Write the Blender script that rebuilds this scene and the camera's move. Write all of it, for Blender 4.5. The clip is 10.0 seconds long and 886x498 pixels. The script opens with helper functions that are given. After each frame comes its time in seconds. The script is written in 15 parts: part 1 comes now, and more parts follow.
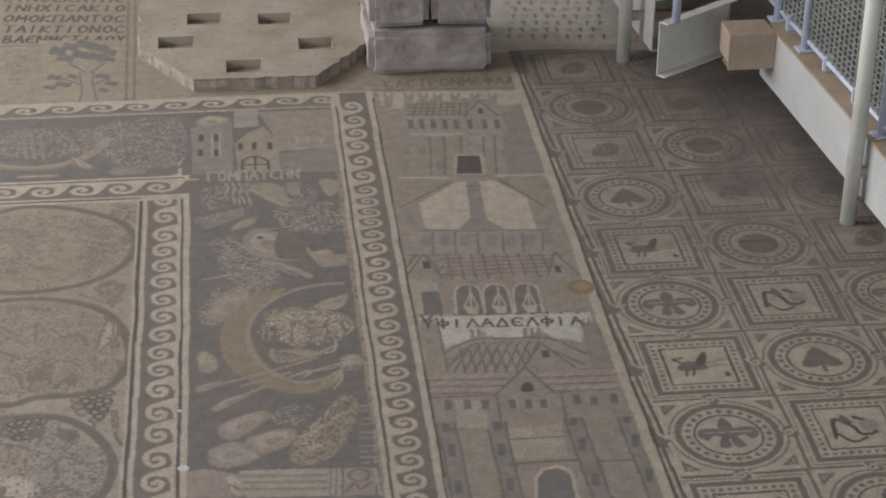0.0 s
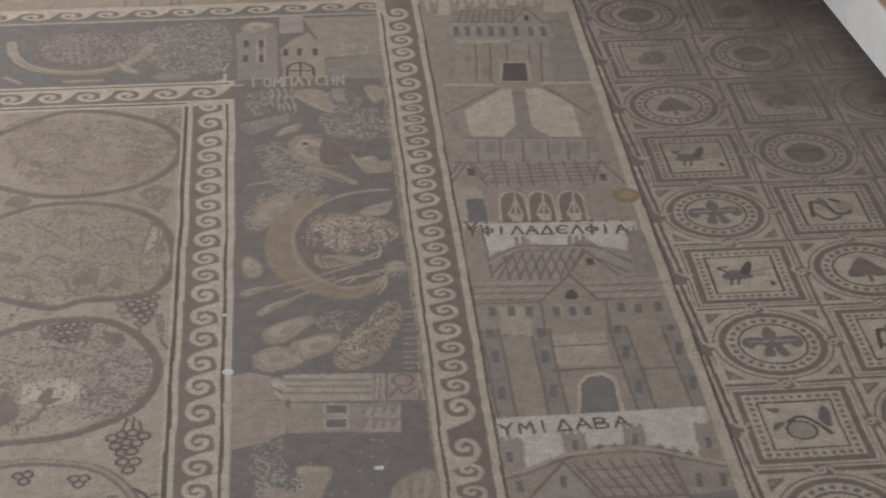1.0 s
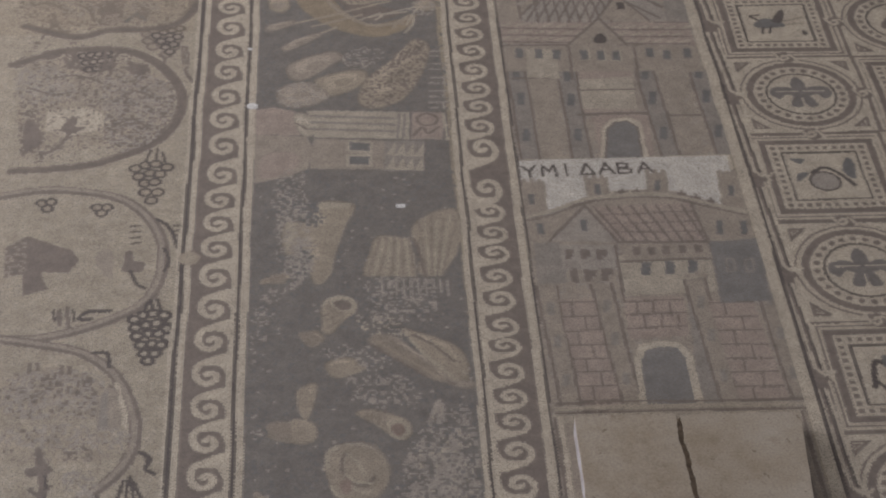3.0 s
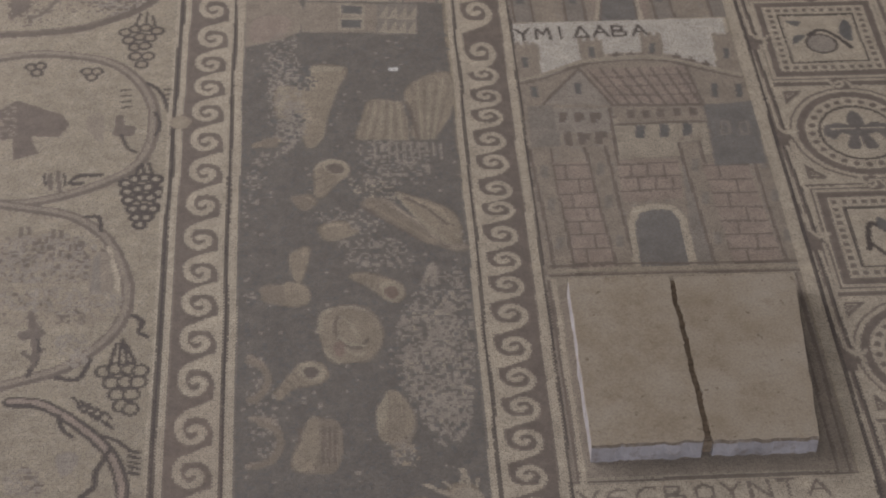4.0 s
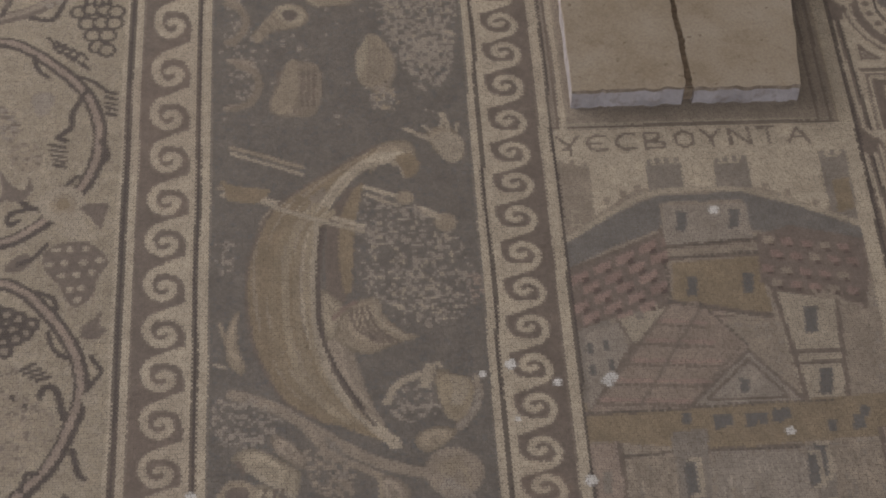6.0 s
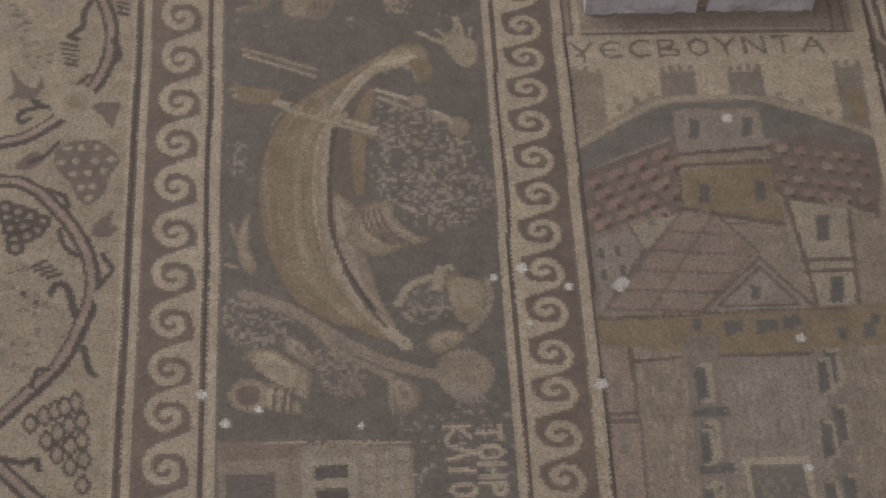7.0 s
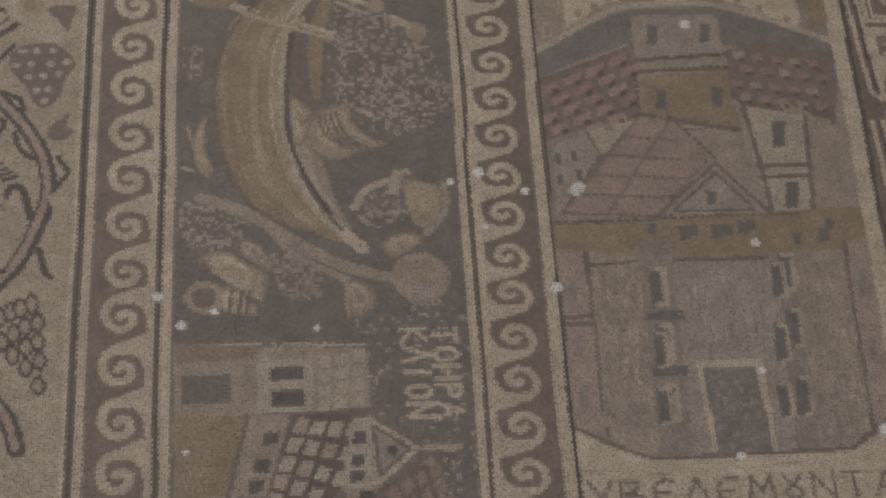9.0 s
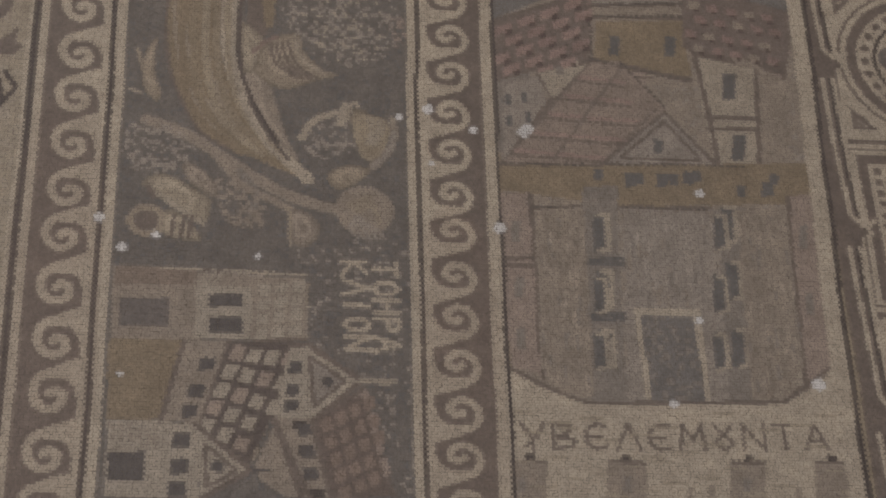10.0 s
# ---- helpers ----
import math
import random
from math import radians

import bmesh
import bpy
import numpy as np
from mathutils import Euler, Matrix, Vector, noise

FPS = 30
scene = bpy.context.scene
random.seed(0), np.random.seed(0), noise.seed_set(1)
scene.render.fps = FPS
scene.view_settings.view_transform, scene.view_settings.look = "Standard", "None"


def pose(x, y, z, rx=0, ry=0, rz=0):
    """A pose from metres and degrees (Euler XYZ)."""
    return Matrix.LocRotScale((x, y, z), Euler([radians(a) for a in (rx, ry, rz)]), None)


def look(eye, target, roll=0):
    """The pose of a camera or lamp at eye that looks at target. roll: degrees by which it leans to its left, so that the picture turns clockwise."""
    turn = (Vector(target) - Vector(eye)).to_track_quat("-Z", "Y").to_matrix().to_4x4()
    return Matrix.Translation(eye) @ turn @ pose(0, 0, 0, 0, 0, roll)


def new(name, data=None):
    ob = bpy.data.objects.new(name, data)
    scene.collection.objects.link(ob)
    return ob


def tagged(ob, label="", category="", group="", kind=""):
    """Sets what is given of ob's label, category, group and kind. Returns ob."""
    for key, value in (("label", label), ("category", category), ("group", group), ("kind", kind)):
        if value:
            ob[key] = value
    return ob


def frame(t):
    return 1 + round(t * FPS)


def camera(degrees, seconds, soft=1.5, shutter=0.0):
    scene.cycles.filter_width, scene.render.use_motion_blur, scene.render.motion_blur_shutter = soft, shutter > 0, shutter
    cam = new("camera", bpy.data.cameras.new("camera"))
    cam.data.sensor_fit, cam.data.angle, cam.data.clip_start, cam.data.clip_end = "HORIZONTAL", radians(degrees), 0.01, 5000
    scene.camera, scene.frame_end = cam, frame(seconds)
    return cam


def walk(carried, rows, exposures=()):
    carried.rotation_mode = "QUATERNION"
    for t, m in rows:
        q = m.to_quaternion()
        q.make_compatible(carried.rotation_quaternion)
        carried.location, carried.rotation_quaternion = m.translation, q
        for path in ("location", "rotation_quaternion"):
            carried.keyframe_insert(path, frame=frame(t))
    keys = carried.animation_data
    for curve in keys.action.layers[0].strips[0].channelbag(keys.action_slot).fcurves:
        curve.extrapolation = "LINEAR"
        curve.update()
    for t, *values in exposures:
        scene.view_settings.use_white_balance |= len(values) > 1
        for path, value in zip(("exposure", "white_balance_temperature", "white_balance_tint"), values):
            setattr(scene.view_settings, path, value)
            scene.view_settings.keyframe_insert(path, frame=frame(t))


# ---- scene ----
# ---------------------------------------------------------------- camera
cam = camera(25.4, 10.0, soft=1.85)
PATH = [
    (0, (-1.512, -5.932, 3.547), (-1.308, -4.19, 2.587), 0.5),
    (0.5, (-1.516, -5.932, 3.533), (-1.332, -4.203, 2.546), 0.3),
    (1, (-1.516, -5.932, 3.525), (-1.36, -4.229, 2.487), 0.2),
    (1.5, (-1.512, -5.937, 3.516), (-1.371, -4.266, 2.425), 0.5),
    (2, (-1.508, -5.936, 3.511), (-1.376, -4.3, 2.368), 0.7),
    (2.5, (-1.501, -5.937, 3.494), (-1.378, -4.334, 2.303), 1.4),
    (2.7, (-1.498, -5.932, 3.5), (-1.379, -4.347, 2.286), 1.4),
    (3.8, (-1.491, -5.925, 3.475), (-1.375, -4.435, 2.146), 1.3),
    (4, (-1.49, -5.932, 3.455), (-1.372, -4.456, 2.11), 1.4),
    (4.5, (-1.483, -5.934, 3.449), (-1.357, -4.512, 2.048), 2.1),
    (5, (-1.474, -5.949, 3.427), (-1.342, -4.591, 1.965), 2.5),
    (5.5, (-1.476, -5.94, 3.42), (-1.34, -4.645, 1.901), 2.8),
    (6, (-1.481, -5.95, 3.39), (-1.356, -4.721, 1.817), 2.9),
    (6.2, (-1.467, -5.946, 3.395), (-1.357, -4.746, 1.799), 2.3),
    (7.3, (-1.526, -5.996, 3.345), (-1.395, -4.827, 1.727), 4.4),
    (7.5, (-1.525, -5.997, 3.347), (-1.395, -4.826, 1.731), 4.3),
    (8, (-1.522, -6.01, 3.338), (-1.392, -4.858, 1.708), 4.1),
    (8.5, (-1.512, -6.008, 3.338), (-1.377, -4.879, 1.692), 4.0),
    (9, (-1.492, -6.026, 3.335), (-1.334, -4.921, 1.676), 5.8),
    (9.5, (-1.489, -6.036, 3.33), (-1.295, -4.958, 1.656), 9.5),
    (10, (-1.487, -6.034, 3.33), (-1.274, -4.982, 1.643), 11.5),
]
EXPOSURES = [(0.0, 0.20, 5900, 10), (2.5, 0.18, 5890, 12), (4.0, 0.15, 6100, 12), (5.0, 0.12, 6280, 12), (6.0, 0.12, 6440, 12), (7.5, 0.14, 6510, 12), (10.0, 0.07, 6520, 13)]
walk(cam, [(t, look(eye, target, roll)) for t, eye, target, roll in PATH], EXPOSURES)

# ---------------------------------------------------------------- world and light
world = bpy.data.worlds.new("sky")
scene.world = world
world.use_nodes = True
wn = world.node_tree
sky = wn.nodes.new("ShaderNodeTexSky")
sky.sky_type, sky.sun_disc = "NISHITA", False
sky.sun_elevation, sky.sun_rotation = radians(40), radians(215)
wn.nodes["Background"].inputs["Strength"].default_value = 0.1
wn.links.new(sky.outputs["Color"], wn.nodes["Background"].inputs["Color"])


def window_light(name, at, toward, w, h, watts, colour):
    """Daylight that enters by a long window opening."""
    data = bpy.data.lights.new(name, "AREA")
    data.shape, data.size, data.size_y, data.energy, data.color = "RECTANGLE", w, h, watts, colour
    lamp = new(name, data)
    lamp.matrix_world = look(at, toward)
    return lamp


window_light("daylight_west", (-7.8, 2.9, 3.3), (0, 2.9, 2.6), 9.5, 2.2, 820, (1.0, 0.95, 0.90))
window_light("daylight_south", (-1.0, -10.4, 3.3), (-1.0, 0, 2.6), 11.0, 2.2, 270, (0.95, 0.96, 1.0))

# ---------------------------------------------------------------- helpers for meshes and materials


def mesh_object(name, bm, material, parent=None, label="", smooth=False):
    me = bpy.data.meshes.new(name)
    bm.to_mesh(me)
    bm.free()
    me.materials.append(material)
    if smooth:
        for p in me.polygons:
            p.use_smooth = True
    ob = new(name, me)
    if parent is not None:
        ob.parent = parent
    if label:
        tagged(ob, label)
    return ob


def part(name, bm, material, parent, label="", smooth=False):
    return mesh_object(name, bm, material, parent, label, smooth)


def box_bm(x0, x1, y0, y1, z0, z1, bevel=0.0, bm=None):
    bm = bm or bmesh.new()
    made = bmesh.ops.create_cube(bm, size=1.0, matrix=Matrix.Translation(((x0 + x1) / 2, (y0 + y1) / 2, (z0 + z1) / 2)) @ Matrix.Diagonal((x1 - x0, y1 - y0, z1 - z0, 1)))
    if bevel:
        edges = list({e for v in made["verts"] for e in v.link_edges})
        bmesh.ops.bevel(bm, geom=edges, offset=bevel, segments=2, affect="EDGES")
    return bm


def tube_bm(a, b, r, bm=None, sides=20, caps=True):
    bm = bm or bmesh.new()
    a, b = Vector(a), Vector(b)
    d = b - a
    turn = d.to_track_quat("Z", "Y").to_matrix().to_4x4()
    bmesh.ops.create_cone(bm, cap_ends=caps, segments=sides, radius1=r, radius2=r, depth=d.length, matrix=Matrix.Translation((a + b) / 2) @ turn)
    return bm


def material(name, build):
    mat = bpy.data.materials.new(name)
    mat.use_nodes = True
    nt = mat.node_tree
    build(nt, nt.nodes["Principled BSDF"])
    return mat


def node(nt, kind, **inputs):
    n = nt.nodes.new(kind)
    for key, value in inputs.items():
        n.inputs[key.replace("_", " ")].default_value = value
    return n


def noise_node(nt, scale, detail=4.0, rough=0.55):
    co = nt.nodes.new("ShaderNodeTexCoord")
    n = node(nt, "ShaderNodeTexNoise", Scale=scale, Detail=detail, Roughness=rough)
    nt.links.new(co.outputs["Object"], n.inputs["Vector"])
    return n


def ramp_node(nt, source, stops):
    r = nt.nodes.new("ShaderNodeValToRGB")
    r.color_ramp.elements[0].position, r.color_ramp.elements[0].color = stops[0][0], (*stops[0][1], 1)
    r.color_ramp.elements[1].position, r.color_ramp.elements[1].color = stops[-1][0], (*stops[-1][1], 1)
    for pos, col in stops[1:-1]:
        r.color_ramp.elements.new(pos).color = (*col, 1)
    nt.links.new(source, r.inputs["Fac"])
    return r


def mix_node(nt, a, b, fac, blend="MIX"):
    m = nt.nodes.new("ShaderNodeMix")
    m.data_type, m.blend_type = "RGBA", blend
    for value, slot in ((fac, 0), (a, 6), (b, 7)):
        if isinstance(value, (int, float)):
            m.inputs[slot].default_value = value
        elif isinstance(value, tuple):
            m.inputs[slot].default_value = (*value, 1)
        else:
            nt.links.new(value, m.inputs[slot])
    return m.outputs[2]


def bump_node(nt, bsdf, source, strength, distance):
    b = node(nt, "ShaderNodeBump", Strength=strength, Distance=distance)
    nt.links.new(source, b.inputs["Height"])
    nt.links.new(b.outputs["Normal"], bsdf.inputs["Normal"])


def tessera_build(nt, bsdf):
    col = nt.nodes.new("ShaderNodeVertexColor")
    col.layer_name = "stone"
    geo = nt.nodes.new("ShaderNodeNewGeometry")
    vary = ramp_node(nt, geo.outputs["Random Per Island"], [(0.0, (0.925, 0.92, 0.918)), (0.5, (1.0, 1.0, 1.0)), (1.0, (1.065, 1.07, 1.072))])
    c = mix_node(nt, col.outputs["Color"], vary.outputs["Color"], 1.0, "MULTIPLY")
    patch = noise_node(nt, 17.0, 5.0, 0.7)
    worn = ramp_node(nt, patch.outputs["Fac"], [(0.30, (0.83, 0.82, 0.81)), (0.5, (1.0, 1.0, 1.0)), (0.70, (1.19, 1.18, 1.16))])
    c = mix_node(nt, c, worn.outputs["Color"], 1.0, "MULTIPLY")
    dust = noise_node(nt, 2.3, 6.0, 0.6)
    film = ramp_node(nt, dust.outputs["Fac"], [(0.35, (0.01, 0.01, 0.01)), (0.7, (0.15, 0.15, 0.15))])
    c = mix_node(nt, c, (0.20, 0.17, 0.145), film.outputs["Color"])
    grain = noise_node(nt, 420.0, 2.0)
    tone = ramp_node(nt, grain.outputs["Fac"], [(0.3, (0.93, 0.93, 0.93)), (0.7, (1.06, 1.06, 1.06))])
    c = mix_node(nt, c, tone.outputs["Color"], 1.0, "MULTIPLY")
    nt.links.new(c, bsdf.inputs["Base Color"])
    rough = ramp_node(nt, dust.outputs["Fac"], [(0.3, (0.62, 0.62, 0.62)), (0.7, (0.85, 0.85, 0.85))])
    nt.links.new(rough.outputs["Color"], bsdf.inputs["Roughness"])
    bump_node(nt, bsdf, grain.outputs["Fac"], 0.3, 0.002)


def two_tone(c0, c1, scale, rough, bump=0.3, distance=0.004, c2=None, fine=60.0):
    def build(nt, bsdf):
        n = noise_node(nt, scale, 6.0, 0.62)
        r = ramp_node(nt, n.outputs["Fac"], [(0.32, c0), (0.68, c1)])
        c = r.outputs["Color"]
        f = noise_node(nt, fine, 5.0, 0.65)
        if c2:
            m = ramp_node(nt, f.outputs["Fac"], [(0.52, (0, 0, 0)), (0.72, (0.8, 0.8, 0.8))])
            c = mix_node(nt, c, c2, m.outputs["Color"])
        tone = ramp_node(nt, f.outputs["Fac"], [(0.3, (0.86, 0.86, 0.86)), (0.7, (1.1, 1.1, 1.1))])
        c = mix_node(nt, c, tone.outputs["Color"], 1.0, "MULTIPLY")
        nt.links.new(c, bsdf.inputs["Base Color"])
        bsdf.inputs["Roughness"].default_value = rough
        bump_node(nt, bsdf, f.outputs["Fac"], bump, distance)
    return build


M_TESSERA = material("limestone_tesserae", tessera_build)
M_MORTAR = material("lime_mortar", two_tone((0.135, 0.113, 0.094), (0.185, 0.157, 0.131), 3.0, 0.9))


def slab_build(nt, bsdf):
    stain = noise_node(nt, 4.5, 7.0, 0.68)
    c = ramp_node(nt, stain.outputs["Fac"], [(0.30, (0.205, 0.158, 0.108)), (0.5, (0.262, 0.216, 0.164)), (0.70, (0.308, 0.264, 0.214))]).outputs["Color"]
    blot = noise_node(nt, 17.0, 6.0, 0.7)
    m = ramp_node(nt, blot.outputs["Fac"], [(0.56, (0, 0, 0)), (0.74, (0.75, 0.75, 0.75))])
    c = mix_node(nt, c, (0.170, 0.124, 0.084), m.outputs["Color"])
    grain = noise_node(nt, 160.0, 4.0, 0.7)
    tone = ramp_node(nt, grain.outputs["Fac"], [(0.30, (0.80, 0.79, 0.78)), (0.5, (1.0, 1.0, 1.0)), (0.72, (1.16, 1.16, 1.15))])
    c = mix_node(nt, c, tone.outputs["Color"], 1.0, "MULTIPLY")
    pit = noise_node(nt, 46.0, 2.0, 0.5)
    dark = ramp_node(nt, pit.outputs["Fac"], [(0.69, (0, 0, 0)), (0.75, (0.7, 0.7, 0.7))])
    c = mix_node(nt, c, (0.11, 0.08, 0.055), dark.outputs["Color"])
    nt.links.new(c, bsdf.inputs["Base Color"])
    bsdf.inputs["Roughness"].default_value = 0.88
    bump_node(nt, bsdf, blot.outputs["Fac"], 0.5, 0.006)


M_SLAB = material("weathered_limestone", slab_build)
# cut slab sides; the pale, bluish tone has south daylight painted in
M_SLAB_EDGE = material("cut_limestone_daylit", two_tone((0.265, 0.240, 0.238), (0.39, 0.36, 0.362), 14.0, 0.85, 0.9, 0.008, (0.155, 0.122, 0.100), 30.0))
M_BLOCK = material("grey_limestone_block", two_tone((0.235, 0.200, 0.178), (0.355, 0.315, 0.290), 9.0, 0.9, 0.9, 0.012, (0.205, 0.160, 0.128), 13.0))
M_ALTAR_EDGE = material("broken_limestone_edge", two_tone((0.215, 0.175, 0.135), (0.315, 0.268, 0.220), 16.0, 0.9, 0.9, 0.010, (0.150, 0.108, 0.076), 22.0))
M_CRACK = material("dark_cleft", two_tone((0.135, 0.098, 0.066), (0.215, 0.165, 0.118), 60.0, 0.95))
M_CRUST = material("weathered_crust", two_tone((0.150, 0.112, 0.080), (0.270, 0.222, 0.175), 38.0, 0.95, 0.9, 0.006, (0.32, 0.27, 0.22), 60.0))
M_WHITE_STEEL = material("white_painted_steel", two_tone((0.41, 0.405, 0.385), (0.48, 0.475, 0.455), 3.0, 0.45, 0.08, 0.001, (0.36, 0.33, 0.28), 9.0))
# cream paint, lightened to carry the light from the left in its colour
M_POST = material("cream_paint_side_lit", two_tone((0.52, 0.505, 0.44), (0.60, 0.585, 0.52), 3.0, 0.4, 0.08, 0.001, (0.46, 0.43, 0.35), 12.0))
M_TAN_STEEL = material("tan_dusty_steel", two_tone((0.30, 0.22, 0.15), (0.40, 0.31, 0.23), 6.0, 0.6, 0.15, 0.002))
M_TUBE = material("galvanised_tube", two_tone((0.42, 0.46, 0.54), (0.55, 0.58, 0.66), 8.0, 0.35, 0.05, 0.001))
M_MESH = material("dark_wire_mesh", two_tone((0.16, 0.17, 0.15), (0.26, 0.27, 0.24), 12.0, 0.6, 0.1, 0.001))
M_RUBBER = material("dark_rubber_matting", two_tone((0.05, 0.055, 0.055), (0.09, 0.09, 0.085), 9.0, 0.8))
M_PLASTER = material("pale_wall_plaster", two_tone((0.50, 0.46, 0.40), (0.60, 0.56, 0.50), 0.8, 0.9, 0.2, 0.004))
M_ROOF = material("corrugated_roof_sheet", two_tone((0.45, 0.44, 0.42), (0.55, 0.54, 0.52), 0.6, 0.6, 0.1, 0.003))
M_EARTH = material("dry_earth", two_tone((0.24, 0.19, 0.14), (0.36, 0.29, 0.22), 0.7, 0.95, 0.5, 0.02))

# ---------------------------------------------------------------- the shelter: ground, floor, walls, roof
ground = mesh_object("ground", box_bm(-300, 300, -300, 300, -0.9, -0.6), M_EARTH)
tagged(ground, "dry earth ground round the shelter", "ground", kind="structure")
floor = mesh_object("floor", box_bm(-8.0, 6.6, -10.6, 8.6, -0.6, 0.0), M_MORTAR)
tagged(floor, "church floor of lime mortar carrying worn figural mosaic", "floor", kind="structure")


def wall(name, x0, x1, y0, y1, long_axis, opening):
    """A thick wall; opening gives start, end, sill and head of its long window, or None."""
    bm = bmesh.new()
    if opening is None:
        box_bm(x0, x1, y0, y1, -0.6, 5.2, 0, bm)
    else:
        a, b, sill, head = opening
        box_bm(x0, x1, y0, y1, -0.6, sill, 0, bm)
        box_bm(x0, x1, y0, y1, head, 5.2, 0, bm)
        if long_axis == "y":
            box_bm(x0, x1, y0, a, sill, head, 0, bm)
            box_bm(x0, x1, b, y1, sill, head, 0, bm)
        else:
            box_bm(x0, a, y0, y1, sill, head, 0, bm)
            box_bm(b, x1, y0, y1, sill, head, 0, bm)
    ob = mesh_object(name, bm, M_PLASTER)
    return tagged(ob, "pale plastered shelter wall", "wall", kind="structure")


wall("wall_west", -8.3, -8.0, -10.9, 8.9, "y", (-2.0, 7.8, 2.15, 4.45))
wall("wall_east", 6.6, 6.9, -10.9, 8.9, "y", None)
wall("wall_south", -8.0, 6.6, -10.9, -10.6, "x", (-6.6, 4.6, 2.15, 4.45))
wall("wall_north", -8.0, 6.6, 8.6, 8.9, "x", None)
ceiling = mesh_object("ceiling", box_bm(-8.6, 7.2, -11.2, 9.2, 5.2, 5.35), M_ROOF)
tagged(ceiling, "pale sheet roof over the excavation", "ceiling", kind="structure")

# ---------------------------------------------------------------- the mosaic: its drawing, then its stones
RES = 0.003
X0, X1, Y0, Y1 = -3.0, 1.95, -4.85, 3.45
NX, NY = int((X1 - X0) / RES), int((Y1 - Y0) / RES)
INK = np.zeros((NY, NX, 3), np.float32)
AREA = np.zeros((NY, NX), np.int16)
rng = np.random.default_rng(7)
STREW = rng.random((997, 1009))
CREAM, BROWN, DARK, NIGHT, GREY = (0.405, 0.346, 0.270), (0.160, 0.128, 0.108), (0.080, 0.064, 0.057), (0.150, 0.132, 0.117), (0.226, 0.196, 0.167)
TAN, OCHRE, RED, ROSE, STONE = (0.284, 0.235, 0.178), (0.238, 0.187, 0.128), (0.228, 0.165, 0.140), (0.290, 0.230, 0.190), (0.270, 0.225, 0.180)
PALE, SAND, SLATE, LIGHT, ASH = (0.335, 0.286, 0.225), (0.312, 0.264, 0.200), (0.132, 0.123, 0.117), (0.45, 0.41, 0.36), (0.278, 0.240, 0.203)
STEEL, WHITE = (0.168, 0.154, 0.142), (0.58, 0.56, 0.54)


def window_of(pts, pad=0.0):
    """The cells round some points given in centimetres."""
    a = np.asarray(pts, float) / 100
    i0, i1 = int((a[:, 0].min() - pad - X0) / RES), int((a[:, 0].max() + pad - X0) / RES) + 2
    j0, j1 = int((a[:, 1].min() - pad - Y0) / RES), int((a[:, 1].max() + pad - Y0) / RES) + 2
    i0, j0, i1, j1 = max(i0, 0), max(j0, 0), min(i1, NX), min(j1, NY)
    if i1 <= i0 or j1 <= j0:
        return None
    gx, gy = np.meshgrid(X0 + (np.arange(i0, i1) + 0.5) * RES, Y0 + (np.arange(j0, j1) + 0.5) * RES)
    return a, slice(j0, j1), slice(i0, i1), gx, gy


def inside(a, gx, gy):
    hit = np.zeros(gx.shape, bool)
    for (xa, ya), (xb, yb) in zip(a, np.roll(a, -1, 0)):
        if ya != yb:
            hit ^= ((ya > gy) != (yb > gy)) & (gx < (xb - xa) * (gy - ya) / (yb - ya) + xa)
    return hit


def rounded(pts, closed):
    """A soft curve through the points."""
    p = np.asarray(pts, float)
    q = np.vstack([p[-1:], p, p[:2]]) if closed else np.vstack([2 * p[:1] - p[1:2], p, 2 * p[-1:] - p[-2:-1]])
    out = []
    for k in range(len(q) - 3):
        u = np.linspace(0, 1, 7)[:-1, None]
        a, b, c, d = q[k:k + 4]
        out.append(0.5 * (2 * b + (c - a) * u + (2 * a - 5 * b + 4 * c - d) * u**2 + (3 * b - a - 3 * c + d) * u**3))
    return np.vstack(out if closed else out + [p[-1:]])


def fill(colour, *pts, area=None):
    w = window_of(pts)
    if w:
        a, j, i, gx, gy = w
        hit = inside(a, gx, gy)
        if colour is not None:
            INK[j, i][hit] = colour
        if area is not None:
            AREA[j, i][hit] = area


def blob(colour, *pts):
    fill(colour, *rounded(pts, True))


def creature(colour, *pts):
    """A rounded body in rows of three tones: a darker rim, the body, a lighter back."""
    p = rounded(pts, True)
    c, base = p.mean(0), np.array(colour)
    span = np.ptp(p, axis=0).max()
    fill(tuple(base * 0.74), *p)
    fill(tuple(base * 0.98), *(c + (p - c) * max(0.6, 1 - 1.6 / span)))
    fill(tuple(base * 1.22), *(c + (p - c) * 0.62 + span * np.array((-0.03, 0.05))))
    fill(tuple(base * 0.93), *(c + (p - c) * 0.34 + span * np.array((0.02, 0.0))))


def line(colour, width, *pts):
    """A row of stones along the points; width in centimetres."""
    w = window_of(pts, width / 200)
    if w:
        a, j, i, gx, gy = w
        hit = np.zeros(gx.shape, bool)
        for (xa, ya), (xb, yb) in zip(a[:-1], a[1:]):
            dx, dy = xb - xa, yb - ya
            u = np.clip(((gx - xa) * dx + (gy - ya) * dy) / (dx * dx + dy * dy + 1e-12), 0, 1)
            hit |= (gx - xa - u * dx) ** 2 + (gy - ya - u * dy) ** 2 < (width / 200) ** 2
        INK[j, i][hit] = colour


def curve(colour, width, *pts):
    line(colour, width, *rounded(pts, False))


def fleck(colour, share, *pts):
    """Single stones of another colour strewn over a field."""
    w = window_of(pts)
    if w:
        a, j, i, gx, gy = w
        ci, cj = np.floor(gx / 0.008).astype(int), np.floor(gy / 0.008).astype(int)
        k = int(share * 977) % 211
        pick = STREW[(cj + k) % 997, (ci + 3 * k) % 1009] < share
        hit = inside(a, gx, gy) & pick
        INK[j, i][hit] = colour


